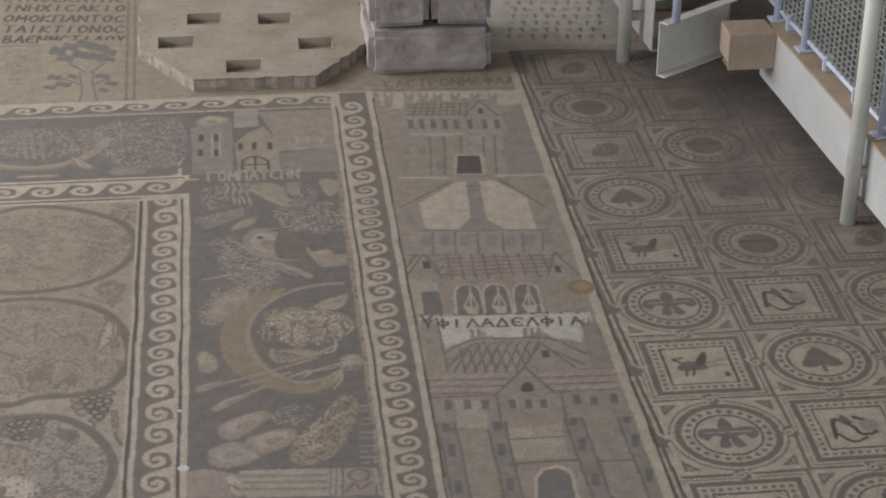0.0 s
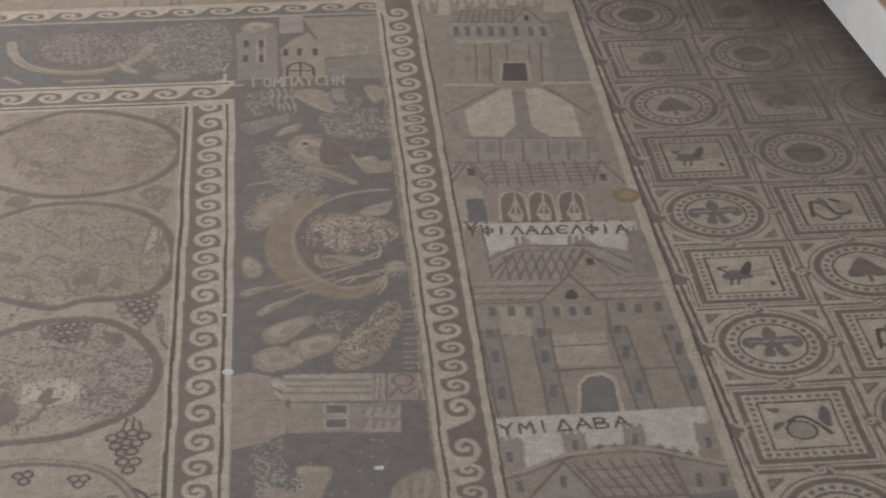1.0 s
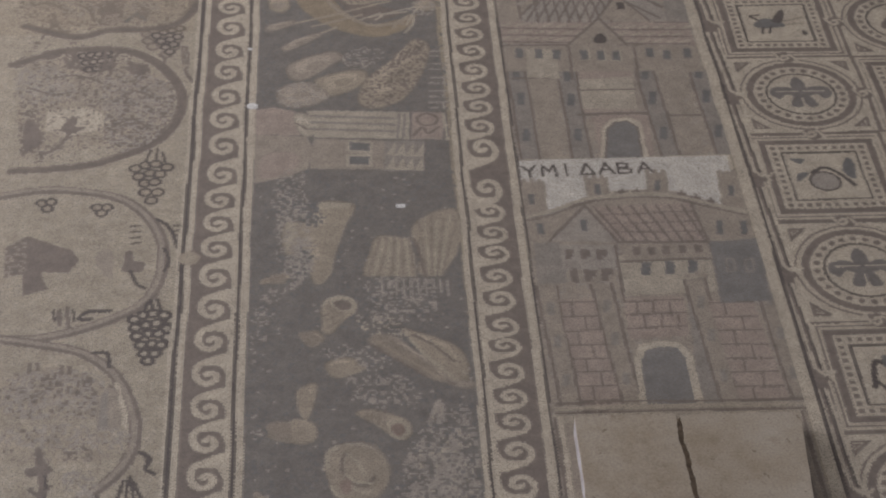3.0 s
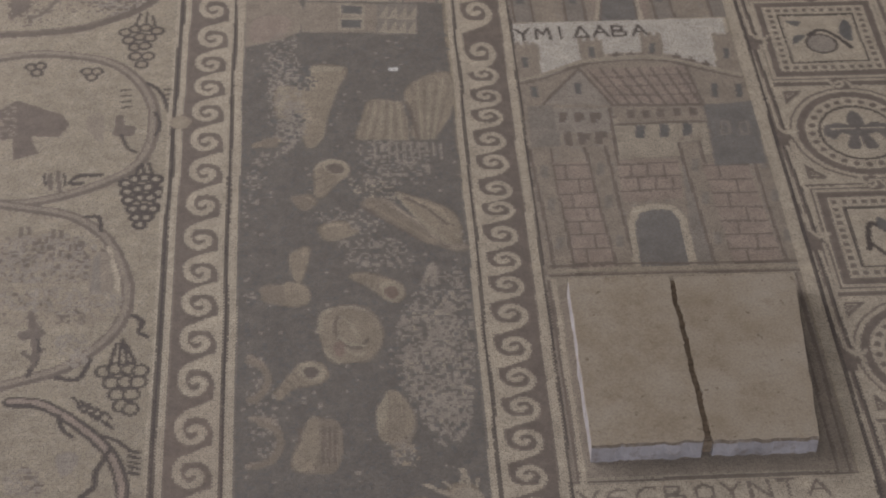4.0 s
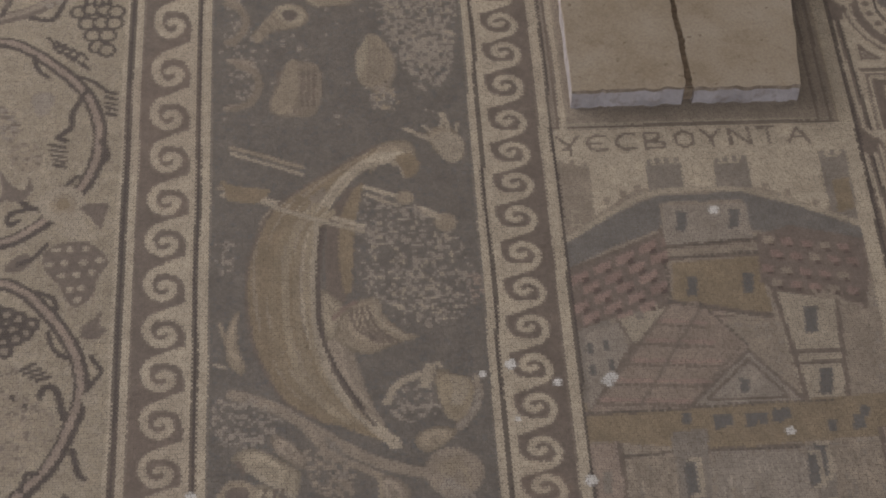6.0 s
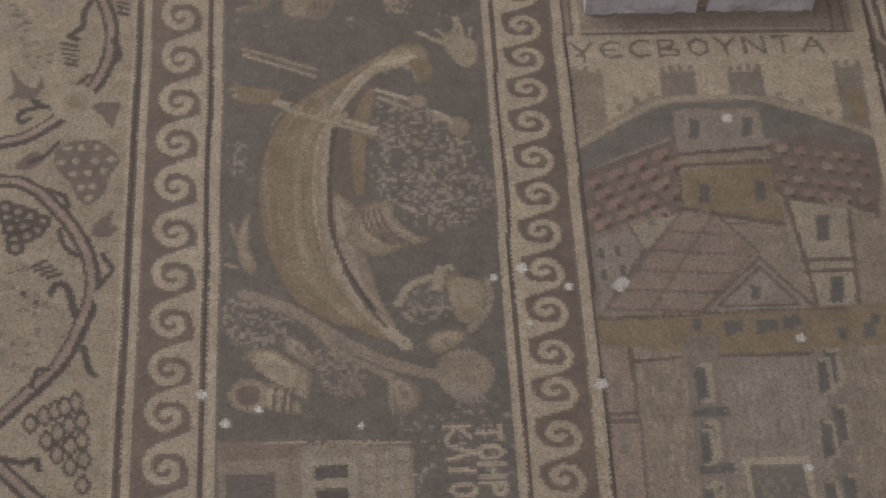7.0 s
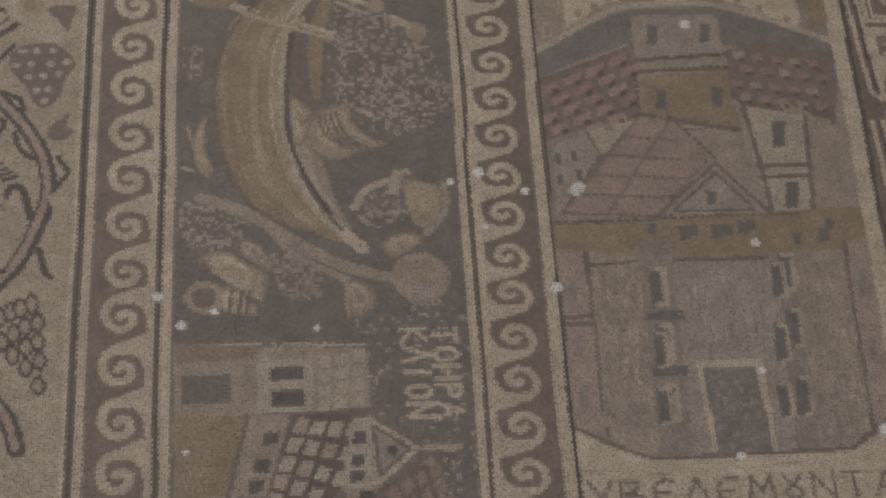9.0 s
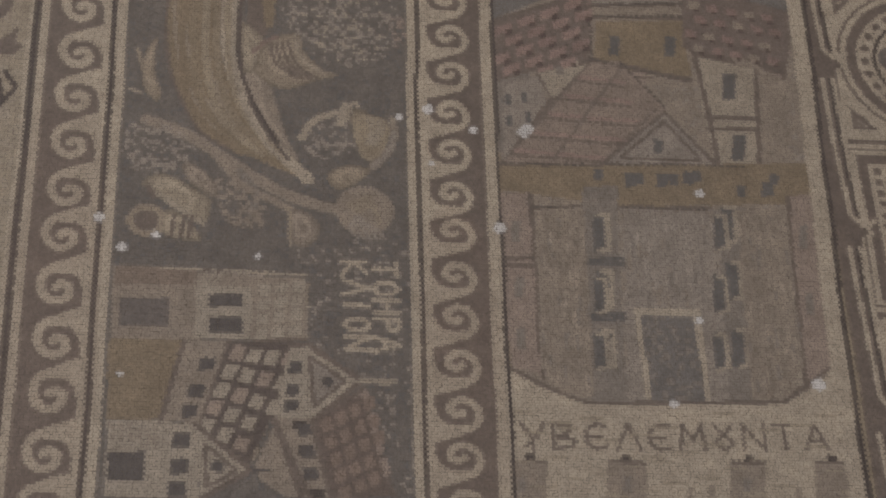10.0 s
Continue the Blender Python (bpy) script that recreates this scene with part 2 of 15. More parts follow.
def wear_or_shade(colour, share, *pts):
    """Blends a colour into a field in uneven patches: trodden dust, or painted shade."""
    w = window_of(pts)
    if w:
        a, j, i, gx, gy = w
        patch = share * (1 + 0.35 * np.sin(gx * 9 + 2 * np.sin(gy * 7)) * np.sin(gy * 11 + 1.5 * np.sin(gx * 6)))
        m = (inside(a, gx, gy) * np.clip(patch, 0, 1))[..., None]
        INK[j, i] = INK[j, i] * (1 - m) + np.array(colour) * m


def softfleck(colour, share, *pts):
    fleck(colour, share, *rounded(pts, True))


def disc(colour, x, y, r, ry=None):
    u = np.linspace(0, 2 * math.pi, 28)[:-1]
    fill(colour, *zip(x + r * np.cos(u), y + (ry or r) * np.sin(u)))


def ring(colour, width, x, y, r):
    u = np.linspace(0, 2 * math.pi, 40)
    line(colour, width, *zip(x + r * np.cos(u), y + r * np.sin(u)))


def dotted(colour, width, *pts):
    """A line of single stones set apart."""
    for (xa, ya), (xb, yb) in zip(pts[:-1], pts[1:]):
        n = max(2, int(math.hypot(xb - xa, yb - ya) / 1.5))
        for k in range(n):
            u, v = (k + 0.15) / n, (k + 0.5) / n
            line(colour, width, (xa + (xb - xa) * u, ya + (yb - ya) * u), (xa + (xb - xa) * v, ya + (yb - ya) * v))


def rows(colour, width, count, a, b, c, d):
    """Lines across a four-cornered field, from its side a-d to its side b-c."""
    for k in range(1, count):
        u = k / count
        line(colour, width, (a[0] + (d[0] - a[0]) * u, a[1] + (d[1] - a[1]) * u), (b[0] + (c[0] - b[0]) * u, b[1] + (c[1] - b[1]) * u))


def streaks(base, other, *pts):
    """A wall laid in short upright runs of stones of three near tones."""
    fill(base, *pts)
    a = np.array(pts)
    lo, hi = a.min(0), a.max(0)
    run = np.random.default_rng(int(abs(lo[0] * 7 + lo[1])))
    pick = [tuple(np.array(base) * k) for k in (0.8, 0.9, 1.12, 1.22)] + [other]
    for _ in range(int((hi - lo).prod() / 5)):
        p = lo + (hi - lo) * run.random(2)
        q = p - np.array((0.05, run.uniform(1.2, 4.0)))
        if inside(a, np.array([p[0], q[0]]), np.array([p[1], q[1]])).all():
            line(pick[run.integers(len(pick))], 0.6, tuple(p), tuple(q))


LETTERS = {
    "Α": "0,0 .5,1 1,0|.2,.4 .8,.4", "Β": "0,0 0,1 .7,.9 .6,.55 0,.5 .9,.35 .8,.05 0,0", "Γ": "0,0 0,1 .9,1", "Δ": "0,0 .5,1 1,0 0,0",
    "Ε": ".9,.9 .5,1 .1,.75 .0,.5 .1,.2 .5,0 .9,.1|.05,.5 .7,.5", "Η": "0,0 0,1|.9,0 .9,1|0,.5 .9,.5", "Ι": ".4,0 .4,1", "Κ": "0,0 0,1|.8,1 0,.45 .9,0",
    "Λ": "0,0 .5,1 1,0", "Μ": "0,0 .1,1 .5,.4 .9,1 1,0", "Ν": "0,0 0,1 .9,0 .9,1", "Ο": ".5,0 .1,.25 .1,.75 .5,1 .9,.75 .9,.25 .5,0", "Π": "0,0 0,1 .9,1 .9,0",
    "Ρ": "0,0 0,1 .7,.95 .75,.6 0,.5", "C": ".9,.9 .5,1 .1,.75 0,.5 .1,.2 .5,0 .9,.1", "Τ": ".45,0 .45,1|0,1 .9,1", "Υ": ".45,0 .45,.5 0,1|.45,.5 .9,1",
    "Φ": ".5,-.1 .5,1.1|.5,.2 .05,.4 .05,.65 .5,.8 .95,.65 .95,.4 .5,.2", "Χ": "0,0 .9,1|0,1 .9,0", "Ȣ": ".1,1 .5,.6 .85,.3 .5,0 .1,.3 .5,.6 .9,1", "Ч": ".5,-.2 .5,.3 0,1|.5,.3 1,1|.2,.1 .5,.3",
}


def write(colour, width, text, start, end, tall, up=None):
    """Letters of tesserae along the base line from start to end, all in centimetres."""
    s, e = np.array(start, float), np.array(end, float)
    step = (e - s) / len(text)
    across = np.array(up, float) if up else np.array([-step[1], step[0]]) / np.hypot(*step)
    for k, ch in enumerate(text):
        for stroke in LETTERS.get(ch, "").split("|"):
            pts = [tuple(float(v) for v in q.split(",")) for q in stroke.split()]
            if len(pts) > 1:
                line(colour, width, *[tuple(s + step * (k + 0.1 + 0.75 * u) + across * tall * v) for u, v in pts])


def heads(top, foot, knots):
    """The places of the crests from top to foot, at a spacing that the setters let drift."""
    ys, ps = zip(*sorted(knots))
    out, y = [], top
    while y > foot:
        p = float(np.interp(y, ys, ps))
        out.append((y, p))
        y -= p
    return out


# the setters spaced the crests of the long borders by eye
CRESTS_WEST = (114.1, 100.3, 85.9, 70.6, 58.5, 46.3, 34.8, 22.4, 10.4, -2.4, -14.5, -25.5, -37.9, -51.7, -64, -77.7, -90.7, -104.4, -119.3, -131.7, -142.9, -154.6, -167.2, -180.6, -193.9, -207.5, -220.5, -232.6, -245.7, -259.8, -275.3, -289.1, -302, -314.7, -326.4, -338.5, -350.7, -361.9, -373.3, -384.8, -395.4, -407.3, -419.4, -430.9, -443.2, -453.7, -464.2, -474.7, -485.2)
CRESTS_EAST = (181.1, 166.6, 153.7, 141.6, 127.2, 113.7, 101.1, 91.3, 82.2, 73.7, 63.5, 53.2, 41.3, 30.7, 20.2, 8.1, -3.7, -14.4, -24.1, -34.6, -44.1, -54.4, -65.5, -76.2, -86.3, -97, -108.8, -129.2, -140.2, -150.3, -159.4, -170, -179.8, -190.7, -199.2, -209.4, -219.3, -228.9, -239.7, -251.3, -261.9, -271.7, -282.2, -293.2, -303, -312.3, -322.1, -332.5, -342.5, -352.3, -362.5, -372.4, -382.7, -391.8, -402.2, -411.9, -422.2, -432.6, -442.2, -451.8, -461.4, -471, -480.6)


def spaced(crests):
    """Each crest with the room it takes, from half way to its neighbours."""
    c = np.array(crests)
    gap = -np.diff(c)
    return [(float(y), float(g)) for y, g in zip(c, np.r_[gap[:1], (gap[:-1] + gap[1:]) / 2, gap[-1:]])]


def bend(x, y):
    """The borders are not quite straight."""
    if -120 < x < -90:
        return x + float(np.interp(y, (-390, -300, -50, 200), (-0.6, 0.0, 2.4, 3.2)))
    if -200 < x < -165:
        return x + float(np.interp(y, (-200, 0), (0.0, 1.7)))
    return x + float(np.interp(y, (-420, -366, -297, -116, 0, 106), (-1.9, -0.2, 1.6, 1.8, 0.5, 0.9)))


def upright(colour, x0, x1, y0, y1, area=None):
    """A stripe along y that follows the bend of the borders."""
    ys = np.linspace(y0, y1, 30)
    fill(colour, *[(bend(x0, y), y) for y in ys], *[(bend(x1, y), y) for y in ys[::-1]], area=area)


def wave_border(x_in, x_out, crests, turned=False, flip=False):
    """Running-wave border along y: cream crests from the x_in side curl into a brown ground. turned: it runs along x."""
    side = 1 if x_out > x_in else -1
    wide = abs(x_out - x_in)
    put = (lambda x, y: (y, x)) if turned else (lambda x, y: (bend(x, y), y))
    y0, y1 = crests[-1][0] - crests[-1][1], crests[0][0] + crests[0][1]
    steps = np.linspace(y0, y1, 30)
    fill(BROWN, *[put(x_in, y) for y in steps], *[put(x_out, y) for y in steps[::-1]])
    fill(CREAM, *[put(x_in, y) for y in steps], *[put(x_in + side * wide * 0.12, y) for y in steps[::-1]])
    for head, pitch in crests:
        s = -1 if flip else 1
        at = lambda u, v: put(x_in + side * wide * u, head + s * pitch * (v - 0.48))
        # the swelling foot of the crest, then the curl that turns over and in
        fill(CREAM, *[at(u, v) for u, v in ((0.0, -0.20), (0.20, -0.15), (0.42, -0.06), (0.66, 0.07), (0.62, 0.21), (0.42, 0.20), (0.27, 0.23), (0.18, 0.34), (0.13, 0.52), (0.0, 0.6))])
        curve(CREAM, 0.155 * min(wide, pitch), *[at(u, v) for u, v in ((0.42, 0.05), (0.64, 0.14), (0.745, 0.36), (0.69, 0.62), (0.52, 0.74), (0.36, 0.66), (0.33, 0.49), (0.44, 0.41), (0.52, 0.47))])


def stripe(colour, x0, x1, y0, y1, area=None):
    fill(colour, (x0, y0), (x1, y0), (x1, y1), (x0, y1), area=area)

# fields, in centimetres
stripe((0.272, 0.222, 0.158), -300, 195, -490, 350, area=1)
stripe(LIGHT, -34, 195, 234, 350)
stripe(NIGHT, -172.5, -112, -490, 121.5, area=2)
stripe(NIGHT, -300, -106, 121.5, 182, area=2)
stripe(SAND, -300, -191, -490, 103, area=3)
stripe(BROWN, -25, 195, -490, 236, area=6)
CITY_TOPS = (204, 26, -113, -302, -432, -490)
stripe(STONE, -94, -27, -490, 200)
for k, (top, foot) in enumerate(zip(CITY_TOPS[:-1], CITY_TOPS[1:])):
    stripe(None, -96.6, -25, foot, top, area=10 + k)


def borders():
    """The wave borders and the line work that frame the fields."""
    left, right = spaced(CRESTS_WEST), spaced(CRESTS_EAST)
    upright(CREAM, -192.6, -172.2, -490, 121, area=4)
    wave_border(-175.4, -188.4, left, flip=True)
    upright(DARK, -191.6, -190.2, -490, 101)
    upright(DARK, -175.5, -174.4, -490, 121)
    stripe(CREAM, -300, -170.5, 100.5, 121.7, area=4)
    wave_border(118, 105, heads(-182, -300, ((0, 15.2), (-300, 15.2))), turned=True, flip=True)
    stripe(DARK, -300, -189, 102.4, 103.5)
    stripe(DARK, -300, -172.5, 118.8, 119.8)
    stripe(CREAM, -300, -91, 181.5, 197, area=5)
    wave_border(194.5, 184, heads(-112, -300, ((0, 16), (-300, 16))), turned=True, flip=True)
    stripe(DARK, -300, -104, 182.9, 183.8)
    upright(CREAM, -112.8, -94, -490, 197, area=5)
    wave_border(-110.1, -96.8, right)
    upright(DARK, -111.1, -110.2, -490, 182)
    upright(DARK, -94.4, -93.6, -490, 190)
    upright(CREAM, -28.4, -25, -490, 210, area=6)
    upright(DARK, -25, -24.0, -490, 236)


def motif(kind, x, y, r):
    """A fruit, leaf, bird or flower inside a medallion."""
    if kind == "heart":
        blob(BROWN, (x, y + r * 0.75), (x + r * 0.45, y + r * 0.2), (x + r * 0.7, y - r * 0.35), (x + r * 0.3, y - r * 0.5), (x, y - r * 0.32), (x - r * 0.3, y - r * 0.5), (x - r * 0.7, y - r * 0.35), (x - r * 0.45, y + r * 0.2))
        line(BROWN, 1.6, (x, y - r * 0.3), (x, y - r * 0.75))
    elif kind == "flower":
        c = (0.150, 0.132, 0.120)
        blob(c, (x, y + r * 0.95), (x + r * 0.24, y + r * 0.55), (x + r * 0.1, y + r * 0.1), (x - r * 0.1, y + r * 0.1), (x - r * 0.24, y + r * 0.55))
        for s in (-1, 1):
            blob(c, (x, y + r * 0.12), (x + s * r * 0.42, y + r * 0.42), (x + s * r * 0.88, y + r * 0.34), (x + s * r * 0.98, y - r * 0.02), (x + s * r * 0.72, y - r * 0.26), (x + s * r * 0.5, y - r * 0.02), (x + s * r * 0.2, y - r * 0.1))
            blob(c, (x, y), (x + s * r * 0.26, y - r * 0.14), (x + s * r * 0.42, y - r * 0.62), (x + s * r * 0.08, y - r * 0.66))
            line(CREAM, 0.7, (x + s * 1.0, y + r * 0.16), (x + s * r * 0.75, y + r * 0.16))
        line(CREAM, 0.6, (x, y - r * 0.62), (x, y - r * 0.2))
    elif kind == "bird":
        blob(SLATE, (x - r * 0.75, y - r * 0.05), (x - r * 0.35, y + r * 0.3), (x + r * 0.1, y + r * 0.15), (x + r * 0.3, y - r * 0.2), (x - r * 0.2, y - r * 0.3), (x - r * 0.6, y - r * 0.3))
        blob(DARK, (x - r * 0.1, y + r * 0.1), (x + r * 0.25, y + r * 0.75), (x + r * 0.42, y + r * 0.7), (x + r * 0.25, y + r * 0.05))
        line(DARK, 1.0, (x - r * 0.55, y + r * 0.2), (x - r * 0.8, y + r * 0.45), (x - r * 0.5, y + r * 0.5))
        for u in (-0.45, -0.2):
            line(DARK, 0.9, (x + r * u, y - r * 0.28), (x + r * (u - 0.1), y - r * 0.6))
        line(TAN, 1.0, (x + r * 0.3, y + r * 0.1), (x + r * 0.95, y + r * 0.3))
        line(TAN, 1.0, (x + r * 0.35, y - r * 0.1), (x + r * 0.95, y - r * 0.05))
        blob(DARK, (x + r * 0.85, y - r * 0.45), (x + r * 1.0, y - r * 0.7), (x + r * 0.8, y - r * 0.75))
    elif kind == "pear":
        disc(DARK, x - r * 0.1, y - r * 0.3, r * 0.5)
        disc(ASH, x - r * 0.1, y - r * 0.3, r * 0.42)
        curve(DARK, 1.4, (x - r * 0.4, y + r * 0.15), (x, y + r * 0.4), (x + r * 0.4, y + r * 0.1), (x + r * 0.75, y - r * 0.5))
        blob(SLATE, (x - r * 0.5, y + r * 0.15), (x - r * 0.85, y + r * 0.1), (x - r * 0.95, y - r * 0.3), (x - r * 0.7, y - r * 0.1))
        blob(SLATE, (x + r * 0.55, y + r * 0.2), (x + r * 0.8, y + r * 0.9), (x + r * 0.98, y + r * 0.6), (x + r * 0.85, y - r * 0.2))
        blob(SLATE, (x - r * 0.95, y + r * 0.9), (x - r * 0.5, y + r * 0.85), (x - r * 0.7, y + r * 0.6))
    elif kind == "scroll":
        curve(DARK, 1.6, (x - r * 0.8, y - r * 0.5), (x - r * 0.6, y + r * 0.5), (x - r * 0.1, y + r * 0.1), (x + r * 0.1, y - r * 0.4), (x + r * 0.6, y - r * 0.3), (x + r * 0.5, y + r * 0.3), (x + r * 0.1, y + r * 0.6))
        blob(SLATE, (x - r * 0.3, y + r * 0.8), (x, y + r * 0.3), (x - r * 0.4, y + r * 0.3))
        blob(ASH, (x + r * 0.3, y - r * 0.2), (x + r * 0.8, y - r * 0.1), (x + r * 0.7, y + r * 0.4), (x + r * 0.2, y + r * 0.3))
        curve(DARK, 1.2, (x - r * 0.7, y - r * 0.3), (x - r * 0.3, y - r * 0.8), (x + r * 0.2, y - r * 0.6))
    elif kind == "disc":
        disc(BROWN, x, y, r * 0.75)
        line(DARK, 1.0, (x - r * 0.7, y + r * 0.2), (x + r * 0.7, y + r * 0.2))
    else:
        blob(BROWN, (x - r * 0.6, y - r * 0.4), (x - r * 0.2, y + r * 0.5), (x + r * 0.5, y + r * 0.6), (x + r * 0.6, y - r * 0.2), (x, y - r * 0.6))
        fleck(PALE, 0.25, (x - r, y - r), (x + r, y - r), (x + r, y + r), (x - r, y + r))


CELL = 42.2
ROW_Y = (213.5, 170.5, 128.3, 85, 42.5, 0.8, -40.5, -82.5, -126, -170.8, -214.3, -258, -301, -344, -387, -430, -473)
ROUND = {(0, 2): "heart", (0, 0): "flower", (0, -2): "flower", (0, -4): "flower", (1, 1): "disc", (1, -1): "heart", (2, 2): "heart", (0, 4): "disc", (1, 3): "disc"}
SQUARE = {(0, -1): "bird", (0, 1): "bird", (1, 0): "scroll", (0, -3): "pear", (1, -2): "scroll", (0, -5): "scroll", (0, -7): "scroll"}


def oval(colour, x, y, r, ky):
    disc(colour, x, y, r, r * ky)


def carpet():
    """The aisle carpet: round and square medallions tied by a looped band."""
    rows = [(5 - k, y, (ROW_Y[max(k - 1, 0)] - ROW_Y[min(k + 1, len(ROW_Y) - 1)]) / (2 if 0 < k < len(ROW_Y) - 1 else 1) / CELL) for k, y in enumerate(ROW_Y)]
    for j, y, ky in rows:
        for i in range(0, 5):
            x = 0.7 + i * CELL + (0.6 if j % 3 else -0.4)
            h0, v0 = 21.1, 21.1 * ky
            stripe(BROWN, x - h0, x + h0, y - v0, y + v0)
            if (i + j) % 2:
                # square medallion: two cream strands, a brown band, a toothed frame
                for h, c in ((20.3, CREAM), (19.3, BROWN), (18.8, CREAM), (17.7, BROWN), (15.5, CREAM)):
                    stripe(c, x - h, x + h, y - h * ky, y + h * ky)
                for k in range(11):
                    u = -13.6 + k * 2.72
                    for px, py in ((x + u, y + 13.7 * ky), (x + u, y - 13.7 * ky), (x + 13.7, y + u * ky), (x - 13.7, y + u * ky)):
                        stripe(BROWN, px - 0.72, px + 0.72, py - 0.75, py + 0.75)
                stripe(DARK, x - 11.8, x + 11.8, y - 11.8 * ky, y + 11.8 * ky)
                stripe(CREAM, x - 11.0, x + 11.0, y - 11.0 * ky, y + 11.0 * ky)
                motif(SQUARE.get((i, j), "plain"), x, y, 10.0)
            else:
                # round medallion with four spandrels
                stripe(CREAM, x - 20.6, x + 20.6, y - 20.6 * ky, y + 20.6 * ky)
                for sx in (-1, 1):
                    for sy in (-1, 1):
                        fill(BROWN, (x + sx * 18.4, y + sy * 18.4 * ky), (x + sx * 18.4, y + sy * 12.6 * ky), (x + sx * 12.6, y + sy * 18.4 * ky))
                        fill(CREAM, (x + sx * 17.6, y + sy * 17.6 * ky), (x + sx * 17.6, y + sy * 15.0 * ky), (x + sx * 15.0, y + sy * 17.6 * ky))
                        fill(BROWN, (x + sx * 17.3, y + sy * 17.3 * ky), (x + sx * 17.3, y + sy * 15.6 * ky), (x + sx * 15.6, y + sy * 17.3 * ky))
                for r, c in ((20.4, CREAM), (19.6, BROWN), (18.9, CREAM), (17.6, BROWN), (15.2, CREAM)):
                    oval(c, x, y, r, ky)
                for k in range(24):
                    a = 2 * math.pi * k / 24
                    disc(BROWN, x + 13.3 * math.cos(a), y + 13.3 * ky * math.sin(a), 1.0)
                oval(DARK, x, y, 11.5, ky)
                oval(CREAM, x, y, 10.7, ky)
                motif(ROUND.get((i, j), "flower"), x, y, 10.2)
            stripe(None, x - h0, x + h0, y - v0, y + v0, area=200 + (j + 12) * 5 + i)
    # loops that knot each medallion to its neighbours
    for (j, y, ky), below in zip(rows, ROW_Y[1:]):
        for i in range(0, 5):
            x = 0.7 + i * CELL
            for lx, ly in ((x + CELL / 2, y), (x, (y + below) / 2), (x - CELL / 2, y)):
                disc(BROWN, lx, ly, 3.0)
                curve(CREAM, 0.95, (lx - 3.4, ly + 2.0), (lx - 1.6, ly - 1.4), (lx + 0.6, ly - 0.6), (lx - 0.4, ly + 1.2), (lx - 1.4, ly + 0.2))
                curve(CREAM, 0.95, (lx + 3.4, ly - 2.0), (lx + 1.6, ly + 1.4), (lx + 0.2, ly + 1.0))
    # side band between the cities and the carpet: strands that step aside at each loop
    stripe(BROWN, -25, -19.6, -490, 236)
    for (j, y, ky), below in zip(rows, ROW_Y[1:]):
        for shift, out in ((-22.0, 1.5), (-19.6, 1.0)):
            line(CREAM, 1.05, (shift - 0.5, y - 5.5), (shift + 0.9, below + 3.0))
            curve(CREAM, 0.95, (shift + 0.9, below + 3.0), (shift + 1.3 + out, below + 0.4), (shift + 2.6 + out, below + 1.6))
        line(DARK, 0.6, (-20.9, y - 5.5), (-19.6, below + 2.5))
    # trodden dust, plus the walkway's shade painted in as darker colour, towards far edge and walkway
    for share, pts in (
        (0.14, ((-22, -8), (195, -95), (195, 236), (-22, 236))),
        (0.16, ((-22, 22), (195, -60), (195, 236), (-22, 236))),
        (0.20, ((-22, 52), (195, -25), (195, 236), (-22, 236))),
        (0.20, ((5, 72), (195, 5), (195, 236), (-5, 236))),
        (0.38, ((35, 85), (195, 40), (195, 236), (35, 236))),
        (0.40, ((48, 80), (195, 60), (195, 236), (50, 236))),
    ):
        wear_or_shade((0.118, 0.098, 0.086), share, *pts)


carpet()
fleck(SLATE, 0.12, (-172, -490), (-108, -490), (-108, 182), (-172, 182))
fleck(SLATE, 0.12, (-300, 122), (-172, 122), (-172, 182), (-300, 182))
fleck(PALE, 0.3, (-300, -490), (-192, -490), (-192, 100), (-300, 100))
fleck(TAN, 0.06, (-300, -490), (-192, -490), (-192, 100), (-300, 100))
fleck(ASH, 0.12, (-94, -490), (-27, -490), (-27, 200), (-94, 200))
# pale field by the altar base: inscription, tree, frame lines
line(BROWN, 1.0, (-199.9, 315.9), (-197.6, 191.2))
line(BROWN, 1.0, (-196.4, 315.5), (-194.2, 190.8))
line(BROWN, 0.9, (-257.0, 263.2), (-198.7, 259.1))
write(DARK, 1.3, "ΙΝΗΧΙCΑΚΙΟ", (-260.0, 306.7), (-200.9, 301.2), 8.0)
write(DARK, 1.3, "ΟΜΟΚΠΑΝΤΟC", (-258.9, 293.0), (-200.5, 287.5), 8.0)
write(DARK, 1.3, "ΤΑΙΚΤΙΟΝΟC", (-257.8, 279.6), (-200.1, 274.2), 8.0)
write(DARK, 1.3, "ΒΑΕΝΜCΤΙΛΟΥ", (-256.8, 267.2), (-199.8, 261.9), 8.0)
write(DARK, 1.3, "ΕΥΝΟCΚΑΙΠC", (-261.0, 319.3), (-201.2, 313.7), 8.0)
fill(TAN, (-218.4, 197.9), (-217.0, 215.8), (-217.0, 231.4), (-213.2, 231.1), (-211.8, 215.3), (-209.1, 196.4))
blob(GREY, (-230.8, 254.1), (-223.4, 260.1), (-214.5, 260.6), (-204.0, 255.6), (-205.0, 246.4), (-217.5, 242.4), (-227.8, 246.0))
blob(GREY, (-225.5, 240.6), (-217.5, 243.7), (-205.9, 243.9), (-202.6, 234.5), (-212.0, 231.6), (-222.1, 233.8))
blob(GREY, (-232.9, 214.3), (-227.9, 225.6), (-223.3, 227.6), (-222.0, 221.3), (-226.6, 215.5))
blob(GREY, (-212.1, 221.6), (-208.0, 224.9), (-201.1, 220.5), (-203.9, 214.6), (-209.8, 213.9))
blob(GREY, (-234.1, 210.1), (-228.4, 213.3), (-225.4, 210.5), (-229.3, 207.3))
disc(STONE, *(-225.6, 251.6), 0.9)
